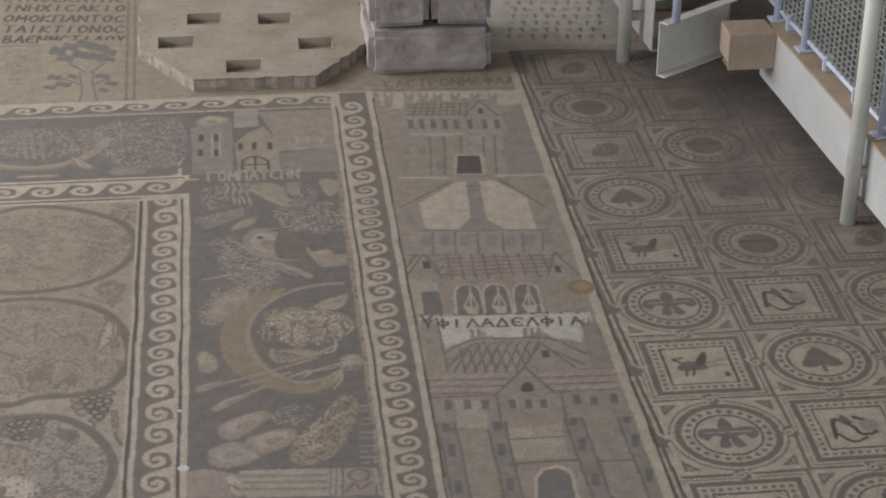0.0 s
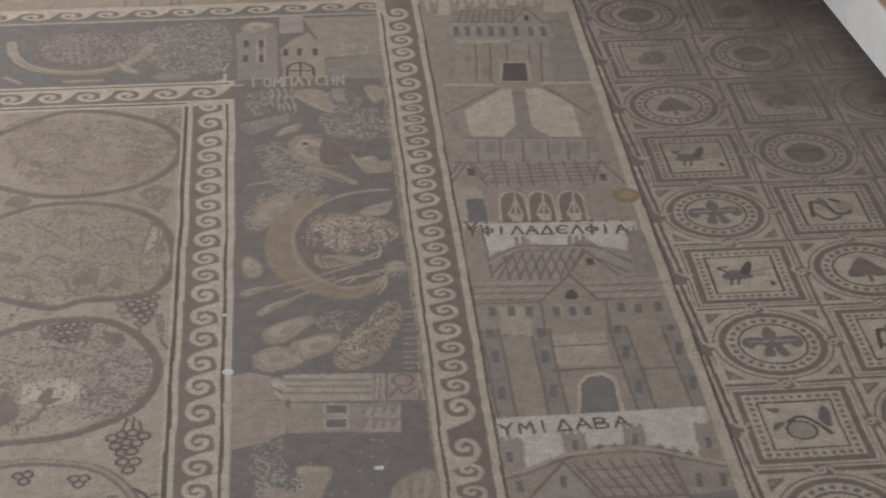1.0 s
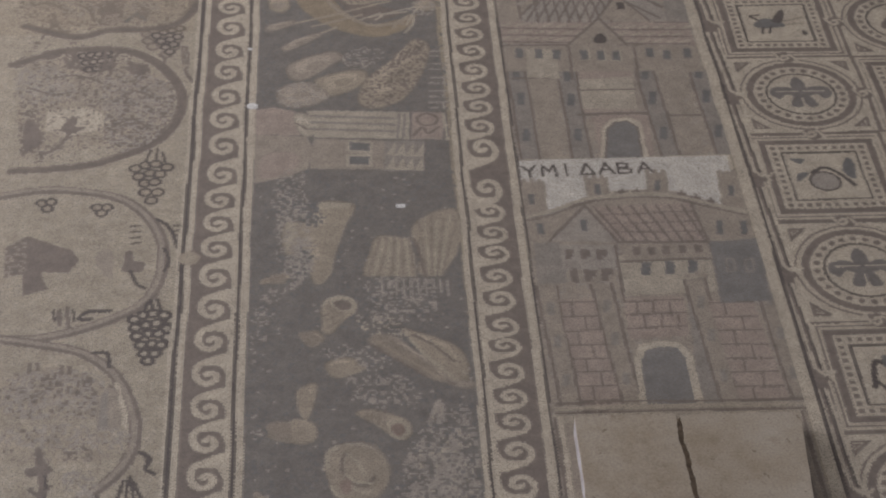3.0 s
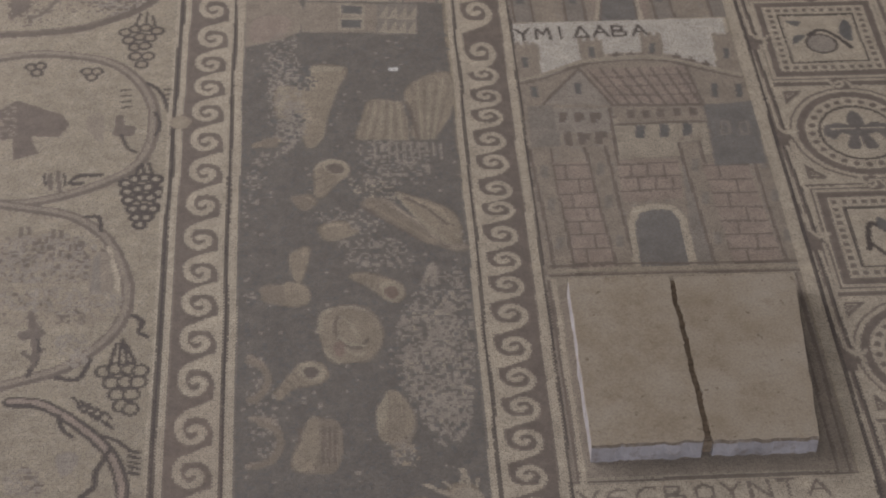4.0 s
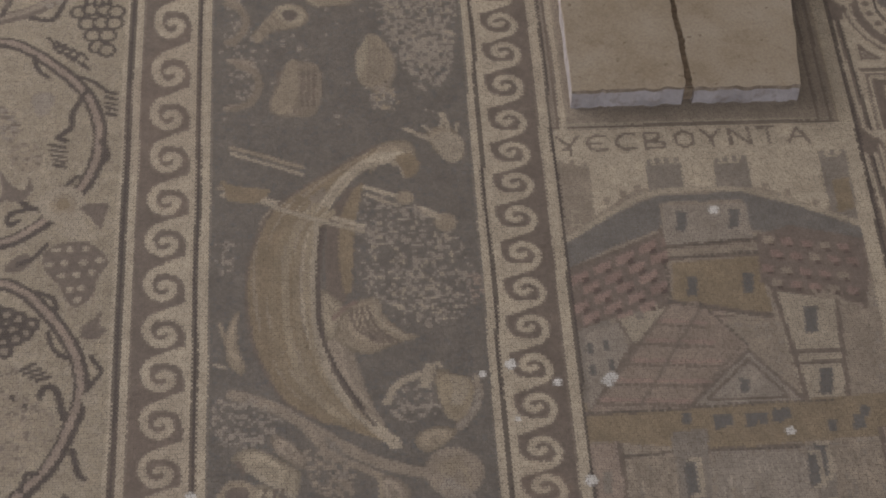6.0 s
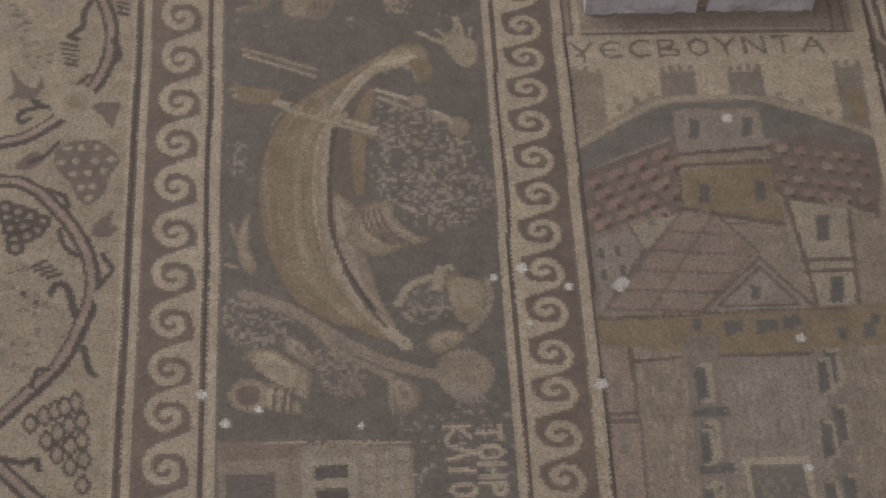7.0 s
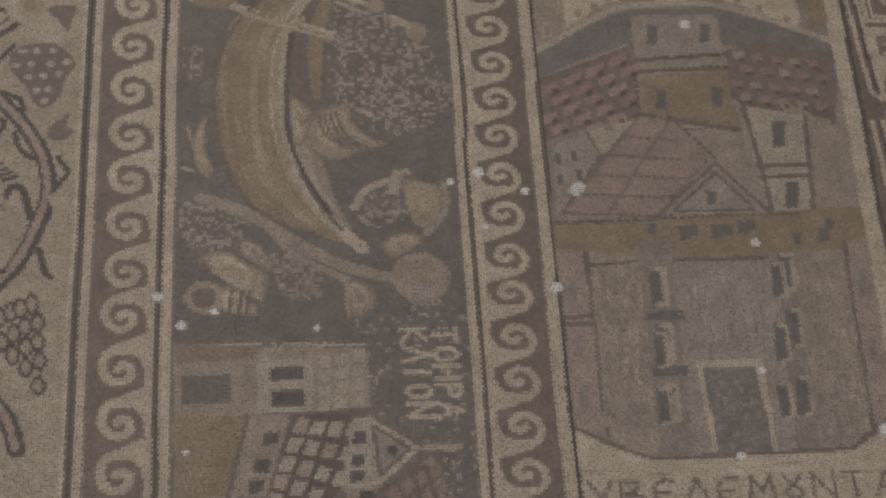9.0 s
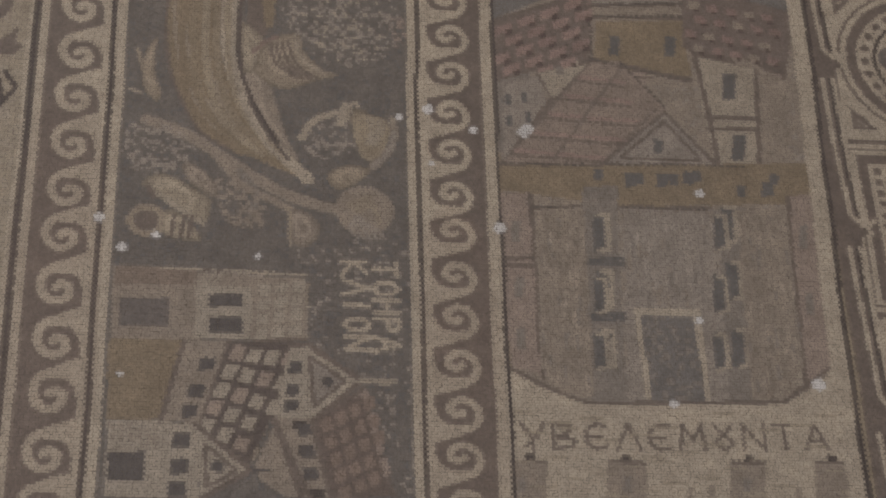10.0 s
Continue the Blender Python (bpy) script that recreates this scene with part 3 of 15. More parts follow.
disc(STONE, *(-218.0, 254.2), 0.9)
disc(STONE, *(-210.2, 250.2), 0.9)
disc(STONE, *(-214.8, 237.6), 0.9)
disc(STONE, *(-207.2, 238.8), 0.9)
line(BROWN, 1.2, (-227.2, 235.6), (-216.7, 225.1))
line(BROWN, 1.2, (-204.6, 236.7), (-212.8, 221.6))
line(BROWN, 1.2, (-229.0, 223.2), (-216.8, 215.8))
softfleck(BROWN, 0.12, (-253.7, 254.3), (-241.1, 255.1), (-236.9, 230.2), (-248.4, 218.8))
softfleck(GREY, 0.3, (-252.9, 244.4), (-245.8, 250.3), (-239.8, 236.8), (-246.9, 231.1))
# worn inscription beyond the carpet
line(BROWN, 0.9, (-17.9, 295.3), (-16.2, 295.8))
line(STONE, 1.0, (-18.1, 293.8), (-15.7, 293.6))
line(BROWN, 0.9, (-12.1, 295.1), (-10.1, 295.3))
line(BROWN, 0.9, (-10.9, 297.6), (-11.4, 291.7))
line(BROWN, 0.9, (-6.3, 294.9), (-4.1, 294.7))
line(BROWN, 0.9, (-4.8, 297.0), (-5.5, 291.1))
line(BROWN, 0.9, (-0.5, 294.8), (2.0, 294.2))
line(STONE, 1.0, (-0.9, 292.2), (1.6, 292.0))
line(BROWN, 0.9, (5.4, 294.6), (8.0, 293.6))
line(BROWN, 0.9, (7.3, 295.9), (6.3, 290.0))
line(BROWN, 0.9, (11.2, 294.4), (14.0, 293.0))
line(BROWN, 0.9, (13.3, 295.4), (12.2, 289.5))
line(BROWN, 0.9, (16.7, 292.1), (18.4, 292.6))
line(STONE, 1.0, (16.4, 290.6), (18.9, 290.4))
line(BROWN, 0.9, (22.5, 291.9), (24.5, 292.1))
line(BROWN, 0.9, (23.8, 294.4), (23.1, 288.5))
line(BROWN, 0.9, (28.3, 291.7), (30.5, 291.5))
line(BROWN, 0.9, (29.9, 293.8), (29.0, 287.9))
line(BROWN, 0.9, (-15.9, 288.0), (-13.1, 286.7))
line(BROWN, 0.9, (-13.8, 289.0), (-14.8, 283.2))
line(BROWN, 0.9, (-10.4, 285.7), (-8.7, 286.3))
line(BROWN, 0.9, (-9.5, 288.6), (-9.8, 282.7))
line(BROWN, 0.9, (-8.2, 285.9), (-6.3, 286.0))
line(STONE, 1.0, (-8.5, 284.1), (-6.0, 283.8))
line(BROWN, 0.9, (-2.4, 285.7), (-0.3, 285.5))
line(BROWN, 0.9, (-1.0, 287.8), (-1.6, 282.0))
line(BROWN, 0.9, (3.3, 285.5), (5.7, 284.9))
line(BROWN, 0.9, (5.0, 287.2), (4.2, 281.4))
line(BROWN, 0.9, (9.1, 285.4), (11.7, 284.4))
line(STONE, 1.0, (8.6, 282.5), (11.1, 282.2))
line(BROWN, 0.9, (14.9, 285.2), (17.7, 283.8))
line(BROWN, 0.9, (17.0, 286.1), (15.9, 280.3))
line(BROWN, 0.9, (20.3, 282.8), (22.1, 283.4))
line(BROWN, 0.9, (21.4, 285.7), (20.9, 279.9))
line(BROWN, 0.9, (26.1, 282.7), (28.1, 282.9))
line(STONE, 1.0, (25.8, 280.9), (28.2, 280.6))
line(BROWN, 0.9, (-17.7, 279.1), (-15.1, 278.1))
line(BROWN, 0.9, (-15.9, 280.4), (-16.7, 274.7))
line(BROWN, 0.9, (-12.0, 278.9), (-9.2, 277.6))
line(STONE, 1.0, (-12.5, 275.7), (-10.1, 275.5))
line(BROWN, 0.9, (-6.6, 276.6), (-4.9, 277.2))
line(BROWN, 0.9, (-5.6, 279.4), (-6.0, 273.7))
line(BROWN, 0.9, (-0.9, 276.5), (1.1, 276.6))
line(BROWN, 0.9, (0.3, 278.9), (-0.2, 273.1))
line(BROWN, 0.9, (1.3, 276.6), (3.5, 276.4))
line(STONE, 1.0, (1.0, 274.5), (3.4, 274.2))
line(BROWN, 0.9, (7.1, 276.4), (9.5, 275.9))
line(BROWN, 0.9, (8.7, 278.1), (7.9, 272.4))
line(BROWN, 0.9, (12.8, 276.3), (15.4, 275.3))
line(BROWN, 0.9, (14.7, 277.5), (13.7, 271.9))
line(BROWN, 0.9, (18.6, 276.1), (21.4, 274.7))
line(STONE, 1.0, (18.0, 272.9), (20.4, 272.7))
line(BROWN, 0.9, (23.9, 273.8), (25.7, 274.3))
line(BROWN, 0.9, (25.0, 276.6), (24.5, 270.8))
line(BROWN, 0.9, (-19.5, 270.3), (-17.2, 269.7))
line(STONE, 1.0, (-19.9, 267.9), (-17.5, 267.6))
line(BROWN, 0.9, (-13.9, 270.1), (-11.3, 269.2))
line(BROWN, 0.9, (-12.0, 271.4), (-12.9, 265.8))
line(BROWN, 0.9, (-8.2, 270.0), (-5.4, 268.6))
line(BROWN, 0.9, (-6.1, 270.8), (-7.1, 265.3))
line(BROWN, 0.9, (-2.8, 267.7), (-1.1, 268.2))
line(STONE, 1.0, (-3.0, 266.3), (-0.6, 266.1))
line(BROWN, 0.9, (2.9, 267.5), (4.8, 267.7))
line(BROWN, 0.9, (4.1, 269.9), (3.6, 264.3))
line(BROWN, 0.9, (8.6, 267.3), (10.7, 267.1))
line(BROWN, 0.9, (10.0, 269.3), (9.3, 263.7))
line(BROWN, 0.9, (10.8, 267.5), (13.1, 266.9))
line(STONE, 1.0, (10.3, 265.0), (12.8, 264.8))
line(BROWN, 0.9, (16.5, 267.3), (19.0, 266.4))
line(BROWN, 0.9, (18.3, 268.6), (17.3, 263.0))
line(BROWN, 0.9, (22.2, 267.1), (24.9, 265.8))
line(BROWN, 0.9, (24.2, 268.0), (23.1, 262.4))
line(BROWN, 0.9, (-21.3, 261.7), (-19.2, 261.5))
line(BROWN, 0.9, (-20.0, 263.6), (-20.5, 258.1))
line(BROWN, 0.9, (-15.7, 261.5), (-13.3, 260.9))
line(BROWN, 0.9, (-14.1, 263.1), (-14.8, 257.6))
line(BROWN, 0.9, (-10.0, 261.3), (-7.5, 260.4))
line(STONE, 1.0, (-10.5, 258.6), (-8.1, 258.3))
line(BROWN, 0.9, (-4.4, 261.1), (-1.6, 259.8))
line(BROWN, 0.9, (-2.4, 262.0), (-3.4, 256.5))
line(BROWN, 0.9, (0.9, 258.9), (2.6, 259.4))
line(BROWN, 0.9, (1.9, 261.6), (1.5, 256.0))
line(BROWN, 0.9, (6.5, 258.7), (8.5, 258.9))
line(STONE, 1.0, (6.3, 257.0), (8.6, 256.8))
line(BROWN, 0.9, (12.2, 258.5), (14.3, 258.3))
line(BROWN, 0.9, (13.6, 260.5), (12.9, 255.0))
line(BROWN, 0.9, (17.8, 258.3), (20.2, 257.8))
line(BROWN, 0.9, (19.5, 260.0), (18.6, 254.4))
line(BROWN, 0.9, (20.0, 258.5), (22.6, 257.6))
line(STONE, 1.0, (19.5, 255.7), (21.9, 255.5))
line(BROWN, 0.9, (-23.1, 253.2), (-21.2, 253.3))
line(BROWN, 0.9, (-21.9, 255.5), (-22.3, 250.0))
line(BROWN, 0.9, (-17.5, 253.0), (-15.4, 252.8))
line(STONE, 1.0, (-17.8, 250.9), (-15.4, 250.7))
line(BROWN, 0.9, (-11.9, 252.8), (-9.6, 252.2))
line(BROWN, 0.9, (-10.3, 254.4), (-11.0, 248.9))
line(BROWN, 0.9, (-6.3, 252.6), (-3.8, 251.7))
line(BROWN, 0.9, (-4.5, 253.8), (-5.4, 248.4))
line(BROWN, 0.9, (-0.7, 252.4), (2.0, 251.1))
line(STONE, 1.0, (-1.2, 249.4), (1.2, 249.2))
line(BROWN, 0.9, (4.6, 250.2), (6.3, 250.7))
line(BROWN, 0.9, (5.6, 252.9), (5.2, 247.4))
line(BROWN, 0.9, (10.2, 250.0), (12.1, 250.2))
line(BROWN, 0.9, (11.4, 252.3), (10.8, 246.9))
line(BROWN, 0.9, (15.8, 249.9), (17.9, 249.7))
line(STONE, 1.0, (15.4, 247.8), (17.8, 247.6))
line(BROWN, 0.9, (21.4, 249.7), (23.7, 249.1))
line(BROWN, 0.9, (23.0, 251.3), (22.1, 245.8))
fill(CREAM, (-27.7, 243.0), (27.4, 237.9), (26.4, 232.6), (-28.4, 237.7))
# name of the first city
write(BROWN, 0.95, "ΚΑCΤΡΟΝΜΕΦΑΑ", (-85.0, 199.6), (-26.0, 198.3), 8.2)
line(BROWN, 0.9, (-91.4, 197.8), (-22.9, 193.7))
# river band: boat on the upper arm
blob(BROWN, (-254.1, 168.6), (-233.5, 175.2), (-212.0, 170.6), (-200.0, 164.0), (-197.1, 147.4), (-212.9, 138.1), (-237.9, 137.6), (-252.2, 146.7))
curve(TAN, 4.2, (-263.0, 163.8), (-261.0, 152.8), (-254.1, 141.6), (-239.9, 134.6), (-224.1, 134.9), (-210.9, 144.3), (-204.4, 157.8))
curve(OCHRE, 1.6, (-259.1, 147.3), (-246.8, 135.7), (-228.4, 132.1), (-212.9, 139.2))
softfleck(ASH, 0.3, (-251.5, 165.6), (-238.0, 171.7), (-209.5, 167.6), (-204.3, 153.4), (-220.0, 144.0), (-245.3, 146.1))
softfleck(ASH, 0.35, (-209.6, 170.4), (-190.9, 177.4), (-174.1, 173.1), (-172.8, 134.8), (-189.8, 128.4), (-206.2, 142.8))
creature(TAN, (-218.9, 143.9), (-210.5, 135.3), (-209.1, 131.0), (-214.9, 133.1))
line(TAN, 2.0, (-238.2, 126.3), (-223.6, 126.1))
line(TAN, 2.0, (-262.2, 131.9), (-256.0, 126.2))
blob(GREY, (-202.9, 126.9), (-199.0, 131.7), (-189.8, 128.4), (-188.6, 125.2), (-198.7, 124.0))
line(PALE, 0.9, (-175.1, 130.8), (-172.8, 137.4))
line(GREY, 1.6, (-240.0, 167.4), (-236.4, 142.7))
line(GREY, 1.6, (-236.5, 167.1), (-233.0, 142.4))
line(GREY, 1.6, (-232.9, 166.8), (-229.5, 142.1))
# river band: town above its name
fill(GREY, (-169.8, 166.0), (-152.6, 171.3), (-153.1, 121.7), (-169.4, 121.5))
creature(TAN, (-168.1, 171.5), (-162.1, 177.9), (-153.3, 173.7), (-157.5, 167.2), (-164.6, 165.6))
fill(ASH, (-151.5, 181.6), (-141.3, 181.9), (-141.8, 164.8), (-151.8, 164.5))
fill(TAN, (-151.6, 149.0), (-145.8, 159.5), (-139.7, 164.6), (-136.4, 156.0), (-133.3, 146.4), (-133.8, 121.1), (-151.2, 122.1))
fill(STONE, (-141.4, 179.0), (-107.8, 179.1), (-109.1, 140.1), (-133.5, 140.0), (-136.3, 158.7))
fill(GREY, (-132.9, 137.8), (-106.7, 140.9), (-107.7, 118.9), (-133.6, 120.1))
fill(DARK, (-166.9, 159.1), (-164.8, 158.9), (-164.8, 152.3), (-166.9, 152.5))
fill(DARK, (-160.5, 158.5), (-158.4, 158.4), (-158.5, 151.8), (-160.6, 151.9))
fill(DARK, (-167.1, 144.9), (-165.1, 144.7), (-165.1, 138.3), (-167.2, 138.5))
fill(DARK, (-160.4, 144.4), (-158.3, 144.2), (-158.4, 137.8), (-160.5, 138.0))
fill(DARK, (-150.6, 149.5), (-148.5, 149.3), (-148.6, 142.8), (-150.7, 143.0))
fill(DARK, (-144.7, 149.5), (-142.6, 149.4), (-142.8, 142.9), (-144.9, 143.1))
fill(DARK, (-138.2, 149.0), (-136.1, 148.8), (-136.3, 142.3), (-138.4, 142.5))
line(PALE, 0.8, (-161.1, 159.7), (-161.3, 138.0))
line(PALE, 0.8, (-158.0, 159.4), (-158.3, 137.8))
curve(DARK, 1.1, (-149.4, 123.5), (-148.7, 132.8), (-144.0, 136.1), (-139.1, 132.0), (-138.7, 122.6))
line(DARK, 1.0, (-148.8, 128.6), (-139.0, 128.3))
line(DARK, 0.9, (-143.8, 135.5), (-144.2, 123.0))
fill(ASH, (-129.8, 174.0), (-128.1, 173.9), (-128.2, 171.0), (-129.9, 171.2))
fill(ASH, (-128.7, 167.1), (-127.0, 166.9), (-127.1, 164.1), (-128.8, 164.3))
fill(ASH, (-127.5, 160.2), (-125.9, 160.1), (-126.0, 157.3), (-127.6, 157.5))
fill(ASH, (-126.7, 173.7), (-125.0, 173.6), (-125.1, 170.8), (-126.8, 170.9))
fill(ASH, (-125.6, 166.8), (-123.9, 166.7), (-124.0, 163.9), (-125.7, 164.0))
fill(ASH, (-124.4, 160.0), (-122.8, 159.8), (-122.9, 157.1), (-124.6, 157.2))
fill(ASH, (-123.6, 173.5), (-121.9, 173.3), (-122.0, 170.5), (-123.7, 170.6))
fill(ASH, (-122.5, 166.6), (-120.8, 166.4), (-120.9, 163.6), (-122.6, 163.7))
fill(ASH, (-121.4, 159.7), (-119.7, 159.6), (-119.9, 156.8), (-121.5, 156.9))
fill(ASH, (-120.5, 173.2), (-118.8, 173.1), (-118.9, 170.2), (-120.6, 170.4))
fill(ASH, (-119.4, 166.3), (-117.7, 166.2), (-117.8, 163.3), (-119.5, 163.5))
fill(ASH, (-118.3, 159.5), (-116.6, 159.3), (-116.8, 156.5), (-118.4, 156.7))
fill(ASH, (-117.3, 173.0), (-115.7, 172.8), (-115.8, 170.0), (-117.5, 170.1))
fill(ASH, (-116.3, 166.0), (-114.6, 165.9), (-114.8, 163.1), (-116.4, 163.2))
fill(ASH, (-115.2, 159.2), (-113.6, 159.1), (-113.7, 156.3), (-115.4, 156.4))
fill(ASH, (-114.2, 172.7), (-112.5, 172.6), (-112.7, 169.7), (-114.4, 169.9))
fill(ASH, (-113.2, 165.8), (-111.5, 165.6), (-111.7, 162.8), (-113.3, 163.0))
fill(ASH, (-112.1, 158.9), (-110.5, 158.8), (-110.7, 156.0), (-112.3, 156.2))
fill(ASH, (-111.1, 172.5), (-109.4, 172.3), (-109.6, 169.5), (-111.3, 169.6))
fill(ASH, (-110.1, 165.5), (-108.4, 165.4), (-108.6, 162.6), (-110.3, 162.7))
fill(ASH, (-109.1, 158.7), (-107.4, 158.6), (-107.6, 155.8), (-109.2, 155.9))
line(PALE, 1.0, (-129.5, 152.6), (-129.3, 146.1))
line(PALE, 1.0, (-126.0, 152.3), (-125.8, 145.8))
line(PALE, 1.0, (-121.3, 152.0), (-121.1, 145.4))
line(PALE, 1.0, (-115.9, 151.5), (-115.8, 144.9))
line(PALE, 0.9, (-127.6, 141.6), (-107.6, 145.3))
write(PALE, 1.0, "ΓΟΜΠΑΥCΗΝ", (-163.5, 115.0), (-126.1, 114.4), 8.0)
# river band: fish, shells and reeds
curve(ASH, 0.9, (-156.4, 112.8), (-155.1, 107.7), (-156.5, 102.9), (-155.3, 97.0))
curve(ASH, 0.9, (-153.4, 112.6), (-152.2, 107.5), (-153.6, 102.7), (-152.4, 96.7))
curve(ASH, 0.9, (-150.5, 112.4), (-149.3, 107.3), (-150.7, 102.4), (-149.5, 96.5))
curve(ASH, 0.9, (-147.6, 112.1), (-146.4, 107.0), (-147.9, 102.2), (-146.7, 96.2))
creature(TAN, (-147.0, 109.6), (-141.3, 111.6), (-134.7, 108.5), (-131.5, 93.5), (-135.4, 91.4), (-141.8, 97.8))
line(GREY, 0.7, (-144.8, 109.4), (-138.5, 96.5))
line(GREY, 0.7, (-141.4, 110.1), (-135.9, 94.4))
line(GREY, 0.7, (-138.1, 108.8), (-133.7, 95.1))
softfleck(ASH, 0.4, (-133.6, 108.4), (-124.5, 110.2), (-120.7, 97.5), (-127.8, 88.4), (-133.1, 93.6))
creature(STONE, (-119.6, 109.8), (-116.4, 113.5), (-112.8, 110.2), (-112.9, 101.7), (-116.3, 97.1))
softfleck(ASH, 0.3, (-136.5, 89.1), (-112.2, 91.9), (-109.2, 70.4), (-122.4, 66.9), (-135.0, 72.5))
line(ASH, 0.8, (-168.3, 82.3), (-149.7, 90.2))
line(ASH, 0.8, (-167.4, 80.4), (-149.7, 88.8))
line(ASH, 0.8, (-166.6, 78.4), (-149.7, 87.4))
line(ASH, 0.8, (-165.7, 76.5), (-149.8, 85.9))
line(ASH, 0.8, (-164.9, 74.6), (-149.8, 84.5))
softfleck(ASH, 0.3, (-164.9, 108.6), (-157.1, 110.4), (-156.6, 93.2), (-165.0, 91.5))
softfleck(ASH, 0.25, (-163.0, 63.5), (-153.4, 67.2), (-151.6, 51.5), (-159.0, 47.7))
creature(TAN, (-155.4, 72.0), (-152.1, 78.6), (-144.4, 82.7), (-145.6, 77.1), (-152.2, 73.1))
creature(STONE, (-150.7, 62.5), (-149.1, 69.1), (-144.7, 72.4), (-138.3, 70.5), (-131.1, 62.2), (-127.9, 49.5), (-134.0, 45.6), (-143.3, 48.6), (-149.4, 54.8))
disc(PALE, *(-143.8, 65.5), 2.4)
disc(DARK, *(-143.8, 65.5), 1.3)
creature(TAN, (-128.7, 60.6), (-125.2, 52.8), (-118.8, 54.0), (-116.6, 49.4), (-119.5, 42.2), (-122.1, 40.3), (-125.1, 47.0))
curve(TAN, 3.0, (-143.3, 46.4), (-134.1, 41.3), (-127.2, 34.3))
line(STONE, 1.5, (-165.3, 35.4), (-152.9, 38.6))
softfleck(TAN, 0.45, (-164.4, 14.8), (-157.2, 26.4), (-146.9, 31.8), (-140.8, 29.2), (-145.2, 17.2), (-153.5, 6.0), (-163.5, 2.9))
creature(STONE, (-165.4, 9.0), (-158.2, 24.5), (-149.1, 25.7), (-151.4, 13.7), (-159.5, 4.5))
softfleck(TAN, 0.4, (-165.4, 9.0), (-158.2, 24.5), (-149.1, 25.7), (-151.4, 13.7), (-159.5, 4.5))
softfleck(ASH, 0.4, (-149.7, 42.6), (-140.3, 44.0), (-137.6, 33.1), (-147.0, 27.6))
# river band: fishing boat
blob(OCHRE, (-135.8, 26.3), (-147.2, 20.7), (-157.1, 7.1), (-160.1, -10.8), (-156.5, -26.9), (-146.0, -39.2), (-133.1, -44.8), (-122.9, -40.5), (-118.5, -31.6), (-125.0, -34.6), (-134.6, -36.7), (-142.4, -28.8), (-148.1, -14.4), (-148.9, 1.7), (-143.7, 13.9))
blob(BROWN, (-144.6, 7.2), (-138.4, 12.6), (-140.1, -6.8), (-134.9, -22.2), (-123.8, -30.4), (-133.6, -35.0), (-141.8, -28.2), (-147.1, -13.7), (-147.7, -0.4))
curve(TAN, 1.7, (-115.2, 27.9), (-122.4, 27.6), (-132.8, 24.4), (-144.3, 13.9), (-149.9, -0.2), (-149.7, -15.4), (-144.7, -27.9), (-135.5, -36.9), (-126.1, -36.7), (-119.7, -31.5))
creature(TAN, (-144.5, 9.2), (-135.4, 12.4), (-121.5, 9.2), (-113.1, 2.6), (-114.5, -7.0), (-126.6, -11.7), (-134.6, -16.7), (-140.0, -4.9))
softfleck(BROWN, 0.3, (-144.5, 9.2), (-135.4, 12.4), (-121.5, 9.2), (-113.1, 2.6), (-114.5, -7.0), (-126.6, -11.7), (-134.6, -16.7), (-140.0, -4.9))
creature(STONE, (-125.2, 14.7), (-116.8, 18.9), (-113.5, 20.7), (-115.3, 11.5), (-121.5, 9.2))
curve(TAN, 1.6, (-142.4, -16.0), (-142.2, -21.6), (-136.9, -23.9), (-127.1, -19.9), (-120.6, -15.2))
line(TAN, 1.1, (-127.2, -22.8), (-168.5, -39.8))
line(TAN, 1.1, (-137.2, -31.1), (-153.5, -37.9))
line(TAN, 1.1, (-145.4, -38.6), (-163.0, -50.9))
creature(STONE, (-168.5, -37.3), (-160.0, -33.8), (-159.6, -36.6), (-167.5, -40.9))
creature(STONE, (-162.9, -48.8), (-152.6, -42.1), (-150.8, -44.0), (-161.7, -52.3))
creature(TAN, (-119.6, -24.2), (-115.5, -20.9), (-111.5, -24.2), (-112.6, -28.5), (-117.1, -29.6))
line(PALE, 0.8, (-135.4, -33.0), (-117.8, -26.6))
line(PALE, 0.8, (-122.0, -37.7), (-117.9, -27.3))
creature(TAN, (-167.9, -17.6), (-165.5, -14.0), (-162.1, -18.0), (-160.6, -25.5), (-163.3, -29.2), (-167.1, -26.7))
disc(STONE, *(-164.1, -24.1), 2.5)
line(BROWN, 0.7, (-147.3, 0.9), (-147.1, -9.0))
line(STONE, 0.7, (-145.2, 1.4), (-145.1, -9.5))
line(STONE, 0.7, (-143.2, 1.8), (-143.1, -10.0))
line(BROWN, 0.7, (-141.1, 2.2), (-141.1, -10.4))
line(STONE, 0.7, (-139.0, 2.6), (-139.1, -10.9))
line(STONE, 0.7, (-137.0, 3.1), (-137.1, -11.4))
line(BROWN, 0.7, (-134.9, 3.5), (-135.1, -11.8))
line(STONE, 0.7, (-132.8, 3.9), (-133.1, -12.3))
line(STONE, 0.7, (-130.8, 4.4), (-131.1, -12.8))
line(BROWN, 0.7, (-128.7, 3.7), (-129.1, -12.5))
line(STONE, 0.7, (-126.7, 3.0), (-127.0, -12.3))
line(STONE, 0.7, (-124.7, 2.4), (-125.0, -12.1))
line(BROWN, 0.7, (-122.6, 1.7), (-123.0, -11.8))
line(STONE, 0.7, (-120.6, 1.0), (-120.9, -11.6))
line(STONE, 0.7, (-118.6, 0.4), (-118.9, -11.4))
line(BROWN, 0.7, (-116.6, -0.3), (-116.9, -11.1))
softfleck(CREAM, 0.16, (-147.8, -2.0), (-139.2, 7.6), (-126.9, 8.8), (-115.0, 2.5), (-114.2, -7.5), (-124.3, -14.1), (-138.0, -13.3))
